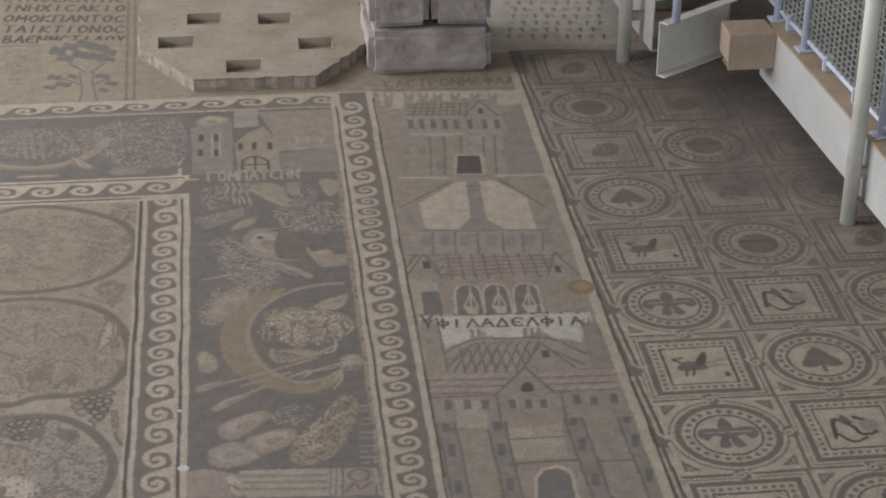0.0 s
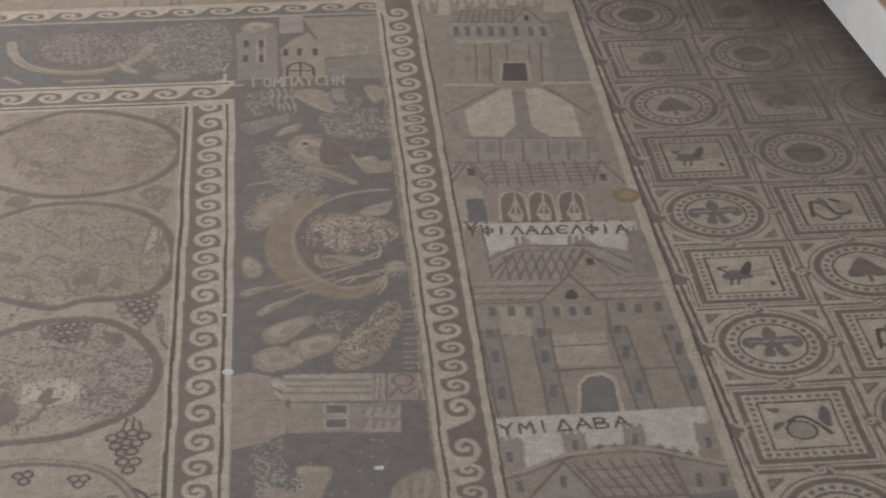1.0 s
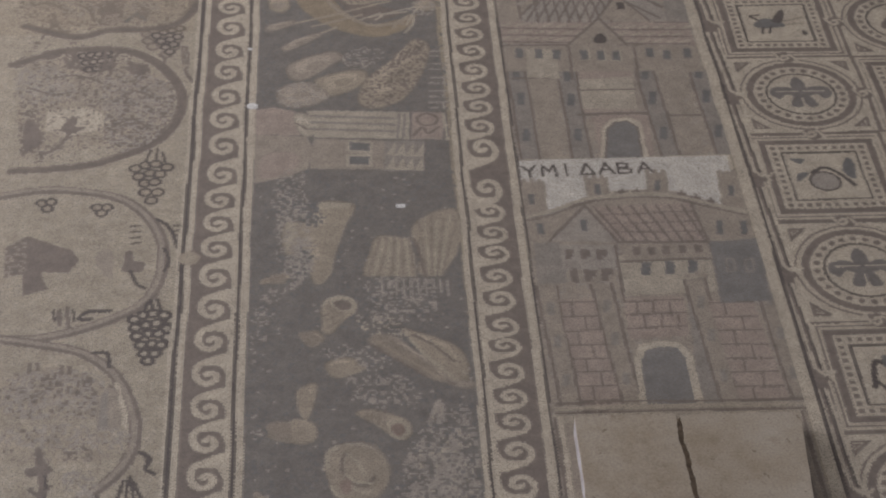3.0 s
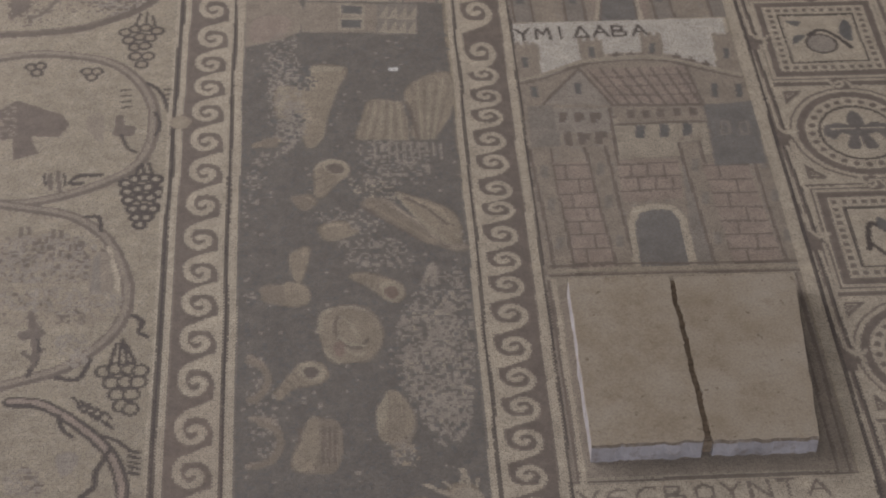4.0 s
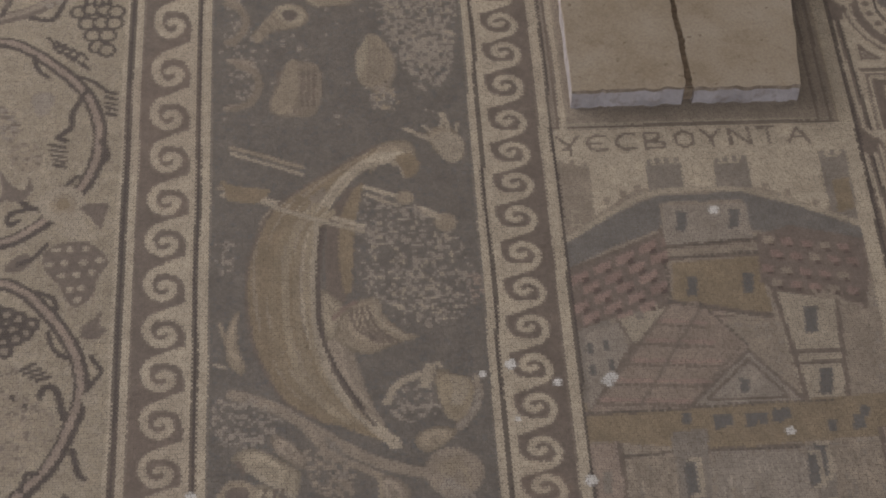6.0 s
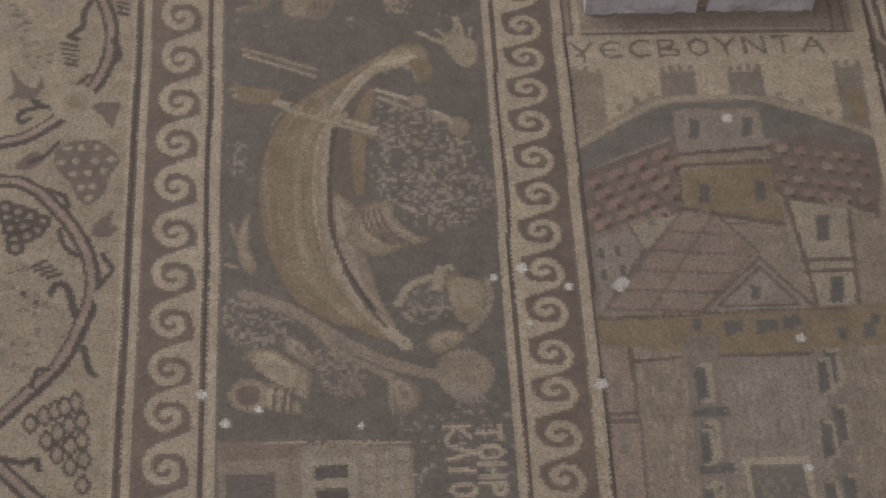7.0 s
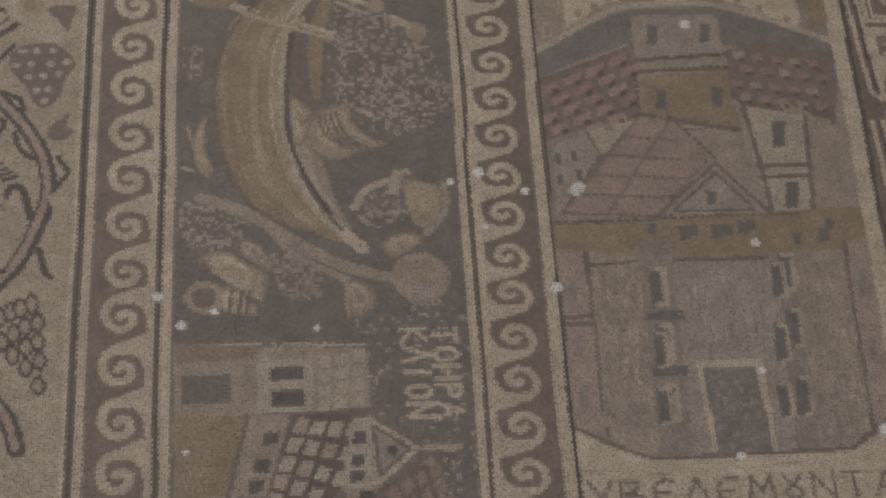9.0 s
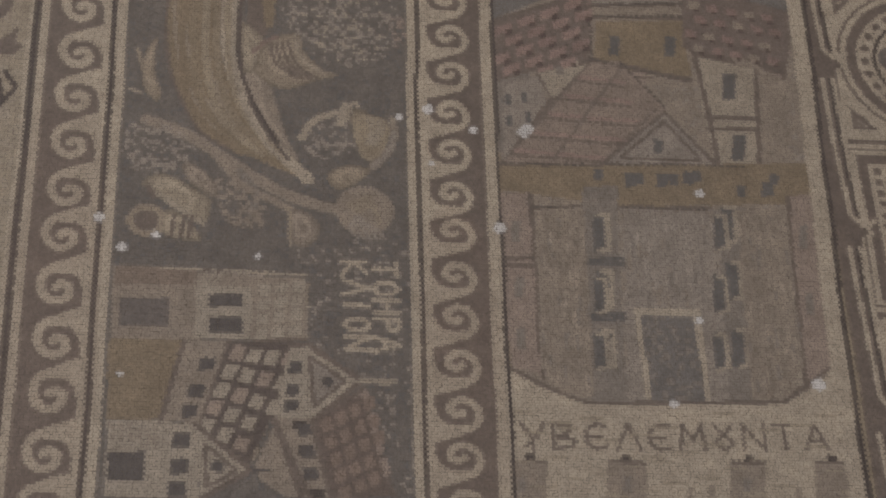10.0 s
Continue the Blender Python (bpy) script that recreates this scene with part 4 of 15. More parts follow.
softfleck(RED, 0.06, (-135.6, 2.8), (-123.3, 5.8), (-120.2, -7.2), (-128.1, -17.4), (-136.0, -9.8))
blob(TAN, (-142.6, -20.9), (-140.4, -17.0), (-133.5, -16.7), (-125.5, -19.3), (-128.3, -22.2), (-136.5, -23.8), (-141.1, -24.4))
line(BROWN, 0.6, (-141.3, -18.3), (-140.1, -23.6))
line(BROWN, 0.6, (-140.4, -18.4), (-138.0, -23.2))
line(BROWN, 0.6, (-139.5, -18.4), (-135.8, -22.8))
line(BROWN, 0.6, (-138.6, -18.5), (-133.6, -22.4))
line(BROWN, 0.6, (-137.7, -18.5), (-131.4, -22.0))
curve(CREAM, 0.9, (-124.6, -20.2), (-121.3, -18.6), (-120.4, -13.4))
blob(SAND, (-126.3, 11.6), (-121.9, 15.1), (-117.2, 13.9), (-114.0, 19.4), (-115.4, 12.8), (-119.3, 9.3))
softfleck(ASH, 0.4, (-121.2, -25.6), (-115.6, -22.5), (-111.8, -26.1), (-114.4, -32.0), (-119.8, -31.6))
curve(PALE, 0.9, (-132.4, -34.3), (-128.7, -31.1), (-121.5, -29.8))
curve(PALE, 0.9, (-122.9, -42.8), (-120.2, -38.3), (-119.2, -33.4))
curve(TAN, 1.3, (-126.4, -39.3), (-125.4, -36.0), (-123.2, -37.3))
line(PALE, 0.8, (-137.8, -34.3), (-130.5, -30.2))
softfleck(TAN, 0.4, (-167.2, 12.1), (-160.6, 28.8), (-148.0, 34.0), (-149.2, 24.3), (-158.8, 4.2), (-166.3, 4.6))
softfleck(ASH, 0.35, (-160.4, 65.3), (-150.5, 60.5), (-139.2, 37.4), (-151.0, 30.2), (-158.6, 40.5))
curve(TAN, 1.4, (-140.9, 46.6), (-135.1, 43.2), (-127.7, 33.8))
curve(STONE, 1.0, (-146.8, 45.9), (-139.1, 41.4), (-131.5, 35.0))
curve(TAN, 0.9, (-150.4, 61.6), (-149.3, 67.8), (-145.2, 71.9), (-137.1, 72.1))
fill(TAN, (-129.1, 59.3), (-122.1, 48.6), (-112.2, 50.0), (-112.7, 40.9), (-121.6, 40.0))
fill(STONE, (-122.1, 48.6), (-112.2, 50.0), (-112.7, 40.9), (-117.6, 41.2))
blob(BROWN, (-136.2, 70.3), (-129.4, 63.5), (-126.9, 52.9), (-131.1, 47.0), (-138.8, 51.6))
curve(PALE, 0.7, (-156.0, 111.7), (-155.3, 107.9), (-156.2, 104.0))
line(PALE, 0.7, (-153.6, 99.3), (-153.2, 93.5))
curve(PALE, 0.7, (-153.5, 111.6), (-152.8, 107.8), (-153.7, 103.9))
line(PALE, 0.7, (-151.5, 99.1), (-151.2, 93.4))
curve(PALE, 0.7, (-151.0, 111.4), (-150.3, 107.6), (-151.2, 103.7))
line(PALE, 0.7, (-149.4, 99.0), (-149.1, 93.3))
curve(PALE, 0.7, (-148.4, 111.2), (-147.8, 107.5), (-148.7, 103.6))
line(PALE, 0.7, (-147.3, 98.9), (-147.0, 93.2))
line(STONE, 0.6, (-168.1, 80.0), (-166.0, 84.3))
line(STONE, 0.6, (-164.2, 82.0), (-162.1, 86.0))
line(STONE, 0.6, (-160.3, 83.9), (-158.2, 87.8))
line(STONE, 0.6, (-156.4, 85.9), (-154.3, 89.6))
line(STONE, 0.6, (-152.5, 87.9), (-150.4, 91.3))
line(STONE, 0.6, (-148.5, 89.9), (-146.4, 93.1))
softfleck(PALE, 0.16, (-136.5, 79.1), (-124.8, 89.5), (-112.7, 84.2), (-111.4, 71.0), (-127.7, 69.8))
blob(TAN, (-119.0, 111.1), (-116.3, 113.3), (-112.2, 110.6), (-111.5, 103.6), (-115.1, 96.8), (-116.8, 102.7))
line(PALE, 0.8, (-118.6, 109.9), (-115.5, 98.0))
blob(TAN, (-146.9, 106.9), (-141.8, 111.3), (-135.6, 107.4), (-133.0, 91.1), (-138.1, 93.7), (-143.1, 99.8))
line(PALE, 0.9, (-146.6, 106.5), (-133.5, 90.5))
blob(STONE, (-132.3, 109.5), (-128.1, 110.4), (-127.3, 103.4), (-130.1, 98.9))
# river band: catch below the boat
creature(STONE, (-161.8, -61.7), (-154.8, -55.6), (-146.4, -53.0), (-143.4, -56.6), (-147.6, -61.2), (-155.0, -68.8), (-160.4, -69.0))
softfleck(ASH, 0.35, (-143.8, -56.6), (-136.1, -50.4), (-129.8, -54.4), (-132.9, -60.8), (-140.4, -63.5))
creature(TAN, (-152.9, -69.6), (-144.0, -64.8), (-136.8, -64.5), (-136.7, -70.4), (-142.7, -76.9), (-149.9, -78.8))
creature(STONE, (-164.1, -74.4), (-155.0, -70.4), (-148.1, -79.0), (-155.3, -84.6), (-163.2, -83.3))
softfleck(ASH, 0.35, (-164.1, -74.4), (-155.0, -70.4), (-148.1, -79.0), (-155.3, -84.6), (-163.2, -83.3))
creature(TAN, (-137.0, -70.3), (-127.3, -58.0), (-120.1, -46.6), (-115.3, -50.5), (-117.7, -65.4), (-125.0, -80.9), (-134.2, -86.4), (-139.3, -82.9))
softfleck(BROWN, 0.3, (-137.0, -70.3), (-127.3, -58.0), (-120.1, -46.6), (-115.3, -50.5), (-117.7, -65.4), (-125.0, -80.9), (-134.2, -86.4), (-139.3, -82.9))
line(BROWN, 0.8, (-126.2, -54.7), (-127.9, -62.9))
line(BROWN, 0.8, (-123.9, -53.5), (-126.0, -61.1))
line(BROWN, 0.8, (-121.6, -52.4), (-124.0, -59.2))
line(BROWN, 0.8, (-119.3, -51.2), (-122.1, -57.4))
line(BROWN, 0.8, (-116.9, -50.0), (-120.1, -55.5))
line(ASH, 0.9, (-114.8, -54.0), (-108.8, -53.8))
line(ASH, 0.9, (-115.0, -57.0), (-112.5, -57.2))
line(ASH, 0.8, (-110.4, -54.3), (-110.5, -57.7))
line(ASH, 0.9, (-115.4, -61.7), (-109.5, -61.5))
line(ASH, 0.9, (-115.6, -64.6), (-113.0, -64.8))
line(ASH, 0.8, (-111.0, -62.0), (-111.1, -65.3))
line(ASH, 0.9, (-115.9, -69.5), (-110.1, -69.4))
line(ASH, 0.9, (-116.2, -72.4), (-113.6, -72.6))
line(ASH, 0.8, (-111.6, -69.9), (-111.7, -73.1))
line(ASH, 0.9, (-116.5, -76.9), (-110.7, -76.8))
line(ASH, 0.9, (-116.7, -79.8), (-114.2, -80.0))
line(ASH, 0.8, (-112.2, -77.3), (-112.3, -80.4))
line(ASH, 0.9, (-116.9, -83.2), (-111.2, -83.1))
line(ASH, 0.9, (-117.1, -86.0), (-114.7, -86.2))
line(ASH, 0.8, (-112.7, -83.6), (-112.7, -86.7))
# river band: house by the water
fill(ROSE, (-171.5, -85.7), (-165.9, -84.3), (-159.2, -86.7), (-157.2, -93.6), (-157.4, -100.2), (-171.5, -99.0))
fill(STONE, (-171.5, -99.0), (-155.6, -100.9), (-153.7, -107.3), (-155.1, -117.2), (-161.1, -120.9), (-171.4, -124.2))
blob(ROSE, (-168.6, -110.3), (-160.9, -108.7), (-157.6, -112.7), (-161.0, -119.5), (-169.4, -121.6))
creature(PALE, (-159.3, -88.0), (-155.7, -88.3), (-153.4, -94.0), (-154.3, -100.5), (-157.0, -100.2), (-159.0, -95.0))
line(BROWN, 0.8, (-158.6, -93.5), (-155.6, -96.8))
fill(PALE, (-155.4, -86.5), (-123.7, -88.5), (-124.3, -103.0), (-153.6, -101.1))
line(GREY, 1.3, (-154.0, -89.6), (-128.3, -91.8))
line(GREY, 1.3, (-154.1, -93.0), (-128.5, -95.2))
line(GREY, 1.3, (-154.2, -96.6), (-128.7, -98.8))
line(GREY, 1.0, (-126.9, -89.5), (-127.7, -102.2))
line(GREY, 1.0, (-125.2, -89.7), (-126.0, -102.3))
fill(ROSE, (-123.0, -88.6), (-113.4, -88.8), (-113.9, -103.3), (-123.6, -103.1))
ring(BROWN, 0.9, *(-118.3, -92.7), 3.2)
curve(BROWN, 0.9, (-122.8, -101.1), (-119.9, -96.8), (-118.3, -100.0), (-114.6, -96.7))
line(PALE, 1.0, (-113.1, -89.4), (-112.5, -103.4))
fill(STONE, (-153.6, -101.7), (-131.6, -103.6), (-132.4, -118.6), (-154.6, -117.2))
fill(PALE, (-143.3, -103.2), (-135.4, -103.9), (-135.7, -110.3), (-143.5, -109.6))
fill(PALE, (-143.6, -110.2), (-135.7, -110.8), (-136.0, -117.1), (-143.8, -116.5))
fill(SLATE, (-142.5, -104.1), (-136.3, -104.7), (-136.5, -108.8), (-142.6, -108.2))
fill(SLATE, (-142.8, -111.4), (-136.6, -111.9), (-136.8, -115.9), (-142.9, -115.4))
fill(GREY, (-131.6, -103.6), (-119.8, -104.0), (-120.3, -119.6), (-132.4, -119.1))
fill(PALE, (-131.6, -111.2), (-128.5, -104.5), (-128.6, -111.5))
fill(PALE, (-132.0, -118.3), (-128.9, -111.7), (-129.0, -118.6))
fill(PALE, (-128.8, -111.4), (-125.6, -104.7), (-125.7, -111.7))
fill(PALE, (-129.2, -118.6), (-126.0, -112.0), (-126.1, -118.8))
fill(PALE, (-125.9, -111.7), (-122.7, -105.0), (-122.8, -112.0))
fill(PALE, (-126.3, -118.8), (-123.2, -112.2), (-123.3, -119.1))
fill(PALE, (-123.0, -111.9), (-119.7, -105.2), (-119.9, -112.2))
fill(PALE, (-123.4, -119.1), (-120.3, -112.5), (-120.4, -119.3))
# river band: shells, jars and weed
softfleck(ASH, 0.22, (-165.1, -121.7), (-156.8, -117.8), (-157.0, -139.8), (-153.0, -146.6), (-157.2, -170.6), (-165.0, -179.9), (-167.9, -203.0), (-170.8, -202.9), (-169.6, -179.7), (-161.9, -160.4), (-165.1, -139.5))
creature(TAN, (-161.8, -143.6), (-153.0, -143.2), (-152.4, -133.8), (-141.9, -135.0), (-143.7, -142.5), (-147.4, -148.6), (-149.3, -162.2), (-152.8, -171.2), (-154.8, -168.2), (-155.5, -156.8), (-161.9, -157.3))
softfleck(SLATE, 0.55, (-160.2, -134.3), (-151.2, -134.1), (-150.5, -142.7), (-155.4, -145.2))
softfleck(SLATE, 0.5, (-160.3, -151.5), (-153.9, -153.1), (-154.8, -165.7), (-159.5, -165.5))
line(TAN, 2.2, (-168.1, -169.6), (-161.9, -167.9))
fill(WHITE, (-129.5, -135.5), (-127.0, -135.6), (-127.1, -137.2), (-129.5, -137.1))
creature(TAN, (-139.9, -167.8), (-138.0, -156.8), (-135.9, -150.7), (-129.8, -151.4), (-126.7, -159.8), (-125.5, -168.4), (-132.0, -166.6))
line(BROWN, 0.8, (-138.3, -166.9), (-135.3, -151.7))
line(BROWN, 0.8, (-136.3, -167.0), (-134.3, -151.8))
line(BROWN, 0.8, (-134.3, -167.0), (-133.4, -151.8))
line(BROWN, 0.8, (-132.2, -167.1), (-132.4, -151.9))
line(BROWN, 0.8, (-130.2, -167.2), (-131.4, -151.9))
line(BROWN, 0.8, (-128.1, -167.3), (-130.5, -151.9))
creature(TAN, (-125.8, -147.7), (-120.4, -140.5), (-112.9, -138.3), (-111.6, -144.3), (-113.3, -157.3), (-117.8, -166.0), (-123.9, -168.5), (-124.4, -159.4))
line(BROWN, 0.8, (-123.3, -166.0), (-124.0, -147.8))
line(BROWN, 0.8, (-121.7, -165.3), (-121.8, -146.5))
line(BROWN, 0.8, (-120.1, -164.6), (-119.6, -145.3))
line(BROWN, 0.8, (-118.5, -163.9), (-117.5, -144.1))
line(BROWN, 0.8, (-116.9, -163.2), (-115.3, -142.8))
line(BROWN, 0.8, (-115.2, -162.6), (-113.1, -141.6))
softfleck(ASH, 0.3, (-138.4, -168.9), (-122.7, -169.5), (-118.8, -181.9), (-129.9, -188.5), (-139.0, -185.8))
creature(TAN, (-151.9, -191.1), (-152.2, -181.7), (-150.8, -178.1), (-146.4, -176.9), (-143.1, -178.9), (-143.3, -182.3), (-145.9, -186.7), (-148.6, -191.3), (-150.4, -192.8))
curve(BROWN, 0.8, (-151.8, -184.8), (-148.9, -185.9), (-145.3, -183.6))
curve(BROWN, 0.8, (-151.8, -187.6), (-149.0, -188.7), (-145.4, -186.5))
blob(BROWN, (-148.8, -179.7), (-146.5, -178.3), (-144.0, -179.6), (-144.5, -181.8), (-146.9, -182.6), (-148.7, -181.3))
creature(TAN, (-157.7, -192.5), (-153.6, -191.0), (-151.3, -194.2), (-153.6, -197.3), (-156.6, -196.2))
softfleck(PALE, 0.22, (-142.0, -184.5), (-132.8, -186.1), (-127.1, -193.3), (-131.7, -195.5), (-140.7, -191.6))
creature(STONE, (-139.9, -195.6), (-133.2, -193.5), (-126.0, -201.4), (-117.3, -207.4), (-111.8, -214.3), (-116.3, -215.2), (-124.9, -209.3), (-132.1, -203.4))
creature(TAN, (-130.0, -191.4), (-124.0, -193.5), (-116.7, -197.9), (-113.4, -204.2), (-113.9, -212.5), (-117.4, -208.6), (-122.9, -200.4))
line(BROWN, 0.9, (-127.1, -193.8), (-115.7, -205.3))
softfleck(ASH, 0.3, (-151.4, -198.1), (-139.3, -197.4), (-133.7, -206.7), (-145.6, -208.4), (-151.6, -208.2))
creature(TAN, (-151.2, -204.8), (-147.0, -202.1), (-142.5, -203.7), (-144.9, -209.6), (-149.4, -210.0))
softfleck(ASH, 0.35, (-145.7, -210.6), (-130.9, -210.2), (-126.9, -220.2), (-140.1, -221.7))
creature(TAN, (-158.1, -216.7), (-156.0, -212.4), (-153.4, -212.9), (-154.7, -221.1), (-156.5, -226.3), (-157.9, -223.1))
creature(TAN, (-143.8, -224.1), (-140.2, -222.2), (-133.0, -225.3), (-129.4, -229.6), (-130.2, -233.1), (-133.4, -233.6), (-138.9, -227.7))
blob(BROWN, (-135.2, -230.0), (-133.1, -227.8), (-130.6, -229.6), (-131.3, -232.2), (-133.6, -232.6))
line(BROWN, 0.8, (-140.2, -222.8), (-140.9, -227.2))
line(BROWN, 0.8, (-138.0, -222.9), (-138.7, -227.3))
line(BROWN, 0.8, (-136.1, -223.0), (-136.9, -227.4))
creature(TAN, (-166.2, -231.1), (-160.5, -228.2), (-155.4, -226.4), (-153.6, -229.6), (-154.1, -233.3), (-157.7, -234.6), (-163.4, -233.3))
creature(PALE, (-158.8, -229.4), (-156.2, -227.8), (-154.2, -230.0), (-155.5, -232.4), (-158.2, -231.9))
softfleck(ASH, 0.4, (-170.5, -229.9), (-167.7, -229.0), (-166.9, -232.1), (-169.8, -232.6))
creature(STONE, (-151.7, -242.0), (-149.9, -236.4), (-145.5, -234.1), (-139.2, -235.4), (-135.8, -241.7), (-135.7, -247.7), (-139.1, -254.4), (-144.2, -253.8), (-146.6, -249.1), (-148.1, -254.9), (-150.6, -250.9))
creature(TAN, (-151.4, -242.0), (-149.5, -237.0), (-146.0, -235.1), (-146.4, -241.2), (-148.6, -246.1), (-146.7, -254.0), (-149.5, -252.0))
blob(BROWN, (-149.3, -241.1), (-147.1, -238.1), (-146.5, -243.2), (-148.2, -246.1))
softfleck(PALE, 0.6, (-145.6, -237.2), (-142.1, -237.3), (-140.9, -244.4), (-144.3, -242.3))
curve(PALE, 1.2, (-146.5, -244.2), (-143.8, -247.3), (-139.9, -247.5))
curve(PALE, 1.0, (-145.2, -249.8), (-142.5, -251.3), (-139.7, -250.1))
creature(TAN, (-163.0, -265.1), (-159.9, -259.6), (-155.7, -255.2), (-151.6, -254.2), (-149.6, -257.4), (-150.7, -260.7), (-154.5, -262.3), (-158.6, -263.0))
blob(BROWN, (-155.8, -257.5), (-153.7, -255.6), (-151.2, -257.3), (-152.4, -260.3), (-154.8, -260.2))
line(BROWN, 0.8, (-159.9, -260.1), (-158.6, -263.4))
line(BROWN, 0.8, (-157.8, -257.8), (-156.5, -262.8))
line(BROWN, 0.8, (-161.3, -262.9), (-160.2, -264.8))
curve(STONE, 1.8, (-168.9, -251.5), (-165.8, -254.7), (-164.1, -260.9), (-167.1, -266.7))
curve(STONE, 1.8, (-168.0, -272.2), (-163.0, -273.6), (-161.4, -279.8), (-163.3, -285.7), (-168.5, -287.2))
creature(STONE, (-159.1, -288.0), (-156.7, -278.7), (-153.6, -272.5), (-148.6, -275.0), (-146.8, -283.7), (-150.2, -289.6), (-154.8, -290.6))
creature(TAN, (-158.3, -287.0), (-156.1, -279.3), (-153.2, -272.9), (-152.4, -278.0), (-152.7, -283.4), (-156.1, -289.3))
line(BROWN, 0.9, (-151.9, -275.3), (-153.0, -288.6))
line(BROWN, 0.9, (-150.2, -275.4), (-151.2, -288.7))
line(BROWN, 0.9, (-148.6, -275.5), (-149.7, -288.8))
creature(STONE, (-138.3, -273.3), (-136.1, -266.3), (-132.3, -266.1), (-128.9, -274.1), (-130.8, -281.7), (-134.2, -283.9), (-137.7, -278.7))
creature(TAN, (-138.6, -272.3), (-136.8, -268.2), (-136.0, -275.2), (-137.0, -280.6))
softfleck(TAN, 0.3, (-134.2, -282.5), (-129.5, -281.8), (-129.1, -288.0), (-133.2, -289.6))
softfleck(ASH, 0.32, (-131.5, -238.8), (-116.7, -220.6), (-112.7, -235.6), (-114.3, -267.0), (-118.6, -279.6), (-125.9, -277.5), (-130.5, -262.4))
softfleck(PALE, 0.1, (-130.2, -242.9), (-117.1, -227.0), (-113.7, -239.6), (-115.3, -270.6), (-125.8, -275.7), (-129.8, -262.5))
line(PALE, 1.0, (-124.1, -226.7), (-121.7, -220.0))
line(PALE, 1.0, (-122.3, -226.8), (-121.4, -221.5))
softfleck(ASH, 0.25, (-133.5, -252.4), (-116.1, -241.1), (-115.5, -273.9), (-121.2, -279.2), (-131.3, -265.9))
softfleck(ASH, 0.2, (-169.2, -260.7), (-163.8, -257.0), (-161.1, -281.2), (-166.4, -284.6))
curve(PALE, 0.8, (-135.8, -230.6), (-134.6, -228.1), (-132.8, -227.6), (-130.6, -228.8), (-130.1, -230.8), (-131.3, -232.5), (-133.1, -233.0))
curve(PALE, 0.8, (-156.2, -258.0), (-155.1, -255.4), (-153.4, -254.9), (-151.2, -256.1), (-150.7, -258.3), (-151.8, -260.1), (-153.5, -260.6))
curve(PALE, 0.8, (-151.8, -244.0), (-149.9, -238.0), (-146.3, -235.3), (-140.6, -236.0), (-136.8, -241.0))
curve(BROWN, 0.8, (-145.2, -248.2), (-141.0, -248.8), (-137.0, -246.6))
curve(BROWN, 0.8, (-145.7, -240.6), (-142.8, -238.3), (-139.3, -239.7), (-138.1, -244.6))
line(BROWN, 0.7, (-156.4, -276.0), (-157.5, -288.1))
line(BROWN, 0.7, (-136.0, -268.2), (-137.2, -280.2))
line(BROWN, 0.7, (-154.8, -276.7), (-155.7, -288.1))
line(BROWN, 0.7, (-134.6, -269.0), (-135.9, -280.2))
line(BROWN, 0.7, (-153.2, -277.3), (-153.9, -288.2))
line(BROWN, 0.7, (-133.3, -269.8), (-134.6, -280.3))
line(BROWN, 0.7, (-151.6, -277.9), (-152.0, -288.3))
line(BROWN, 0.7, (-132.0, -270.6), (-133.3, -280.4))
line(BROWN, 0.7, (-150.0, -278.5), (-150.2, -288.4))
line(BROWN, 0.7, (-130.7, -271.4), (-131.9, -280.4))
curve(PALE, 0.8, (-151.7, -180.5), (-149.2, -177.5), (-146.1, -176.9), (-143.2, -179.2))
line(PALE, 0.8, (-129.7, -191.6), (-114.2, -209.8))
line(BROWN, 0.9, (-139.3, -197.0), (-117.7, -213.6))
line(PALE, 0.7, (-165.5, -230.5), (-160.5, -228.7))
# river band: squid and dolphin boat
creature(TAN, (-123.0, -296.9), (-120.2, -294.5), (-116.4, -295.7), (-114.2, -301.0), (-115.6, -305.0), (-119.5, -303.9), (-121.9, -300.4))
line(PALE, 0.8, (-119.6, -294.9), (-118.6, -290.4))
line(PALE, 0.8, (-117.6, -295.0), (-118.3, -291.8))
line(PALE, 0.8, (-121.7, -298.3), (-127.8, -294.9))
line(PALE, 0.8, (-122.0, -296.0), (-123.5, -294.2))
line(PALE, 0.8, (-116.0, -295.8), (-115.6, -293.7))
line(TAN, 1.1, (-167.7, -299.5), (-151.5, -306.1))
blob(OCHRE, (-128.0, -298.9), (-134.8, -300.5), (-142.6, -306.2), (-151.6, -312.4), (-159.1, -319.7), (-162.8, -330.0), (-164.0, -340.8), (-162.5, -354.3), (-159.4, -363.0), (-155.7, -369.5), (-148.8, -373.8), (-140.8, -377.5), (-133.8, -380.4), (-137.3, -375.5), (-142.9, -369.0), (-147.4, -361.8), (-149.4, -351.5), (-150.1, -339.5), (-148.6, -323.8), (-144.1, -314.2), (-137.5, -306.8), (-131.7, -303.5))
creature(STONE, (-153.5, -314.8), (-146.5, -312.5), (-148.0, -323.0), (-150.0, -336.4), (-149.6, -351.5), (-147.4, -361.1), (-152.0, -351.5), (-153.7, -336.3), (-153.2, -323.8))
creature(TAN, (-141.3, -305.9), (-133.5, -299.5), (-127.6, -298.6), (-125.3, -302.7), (-126.4, -307.4), (-128.4, -307.7), (-128.8, -303.7), (-133.6, -303.4), (-139.5, -308.4), (-144.7, -315.8))
fill(BROWN, (-146.7, -320.6), (-141.5, -312.5), (-138.3, -310.9), (-141.1, -320.7), (-142.2, -341.1), (-144.1, -345.7), (-147.1, -341.1))
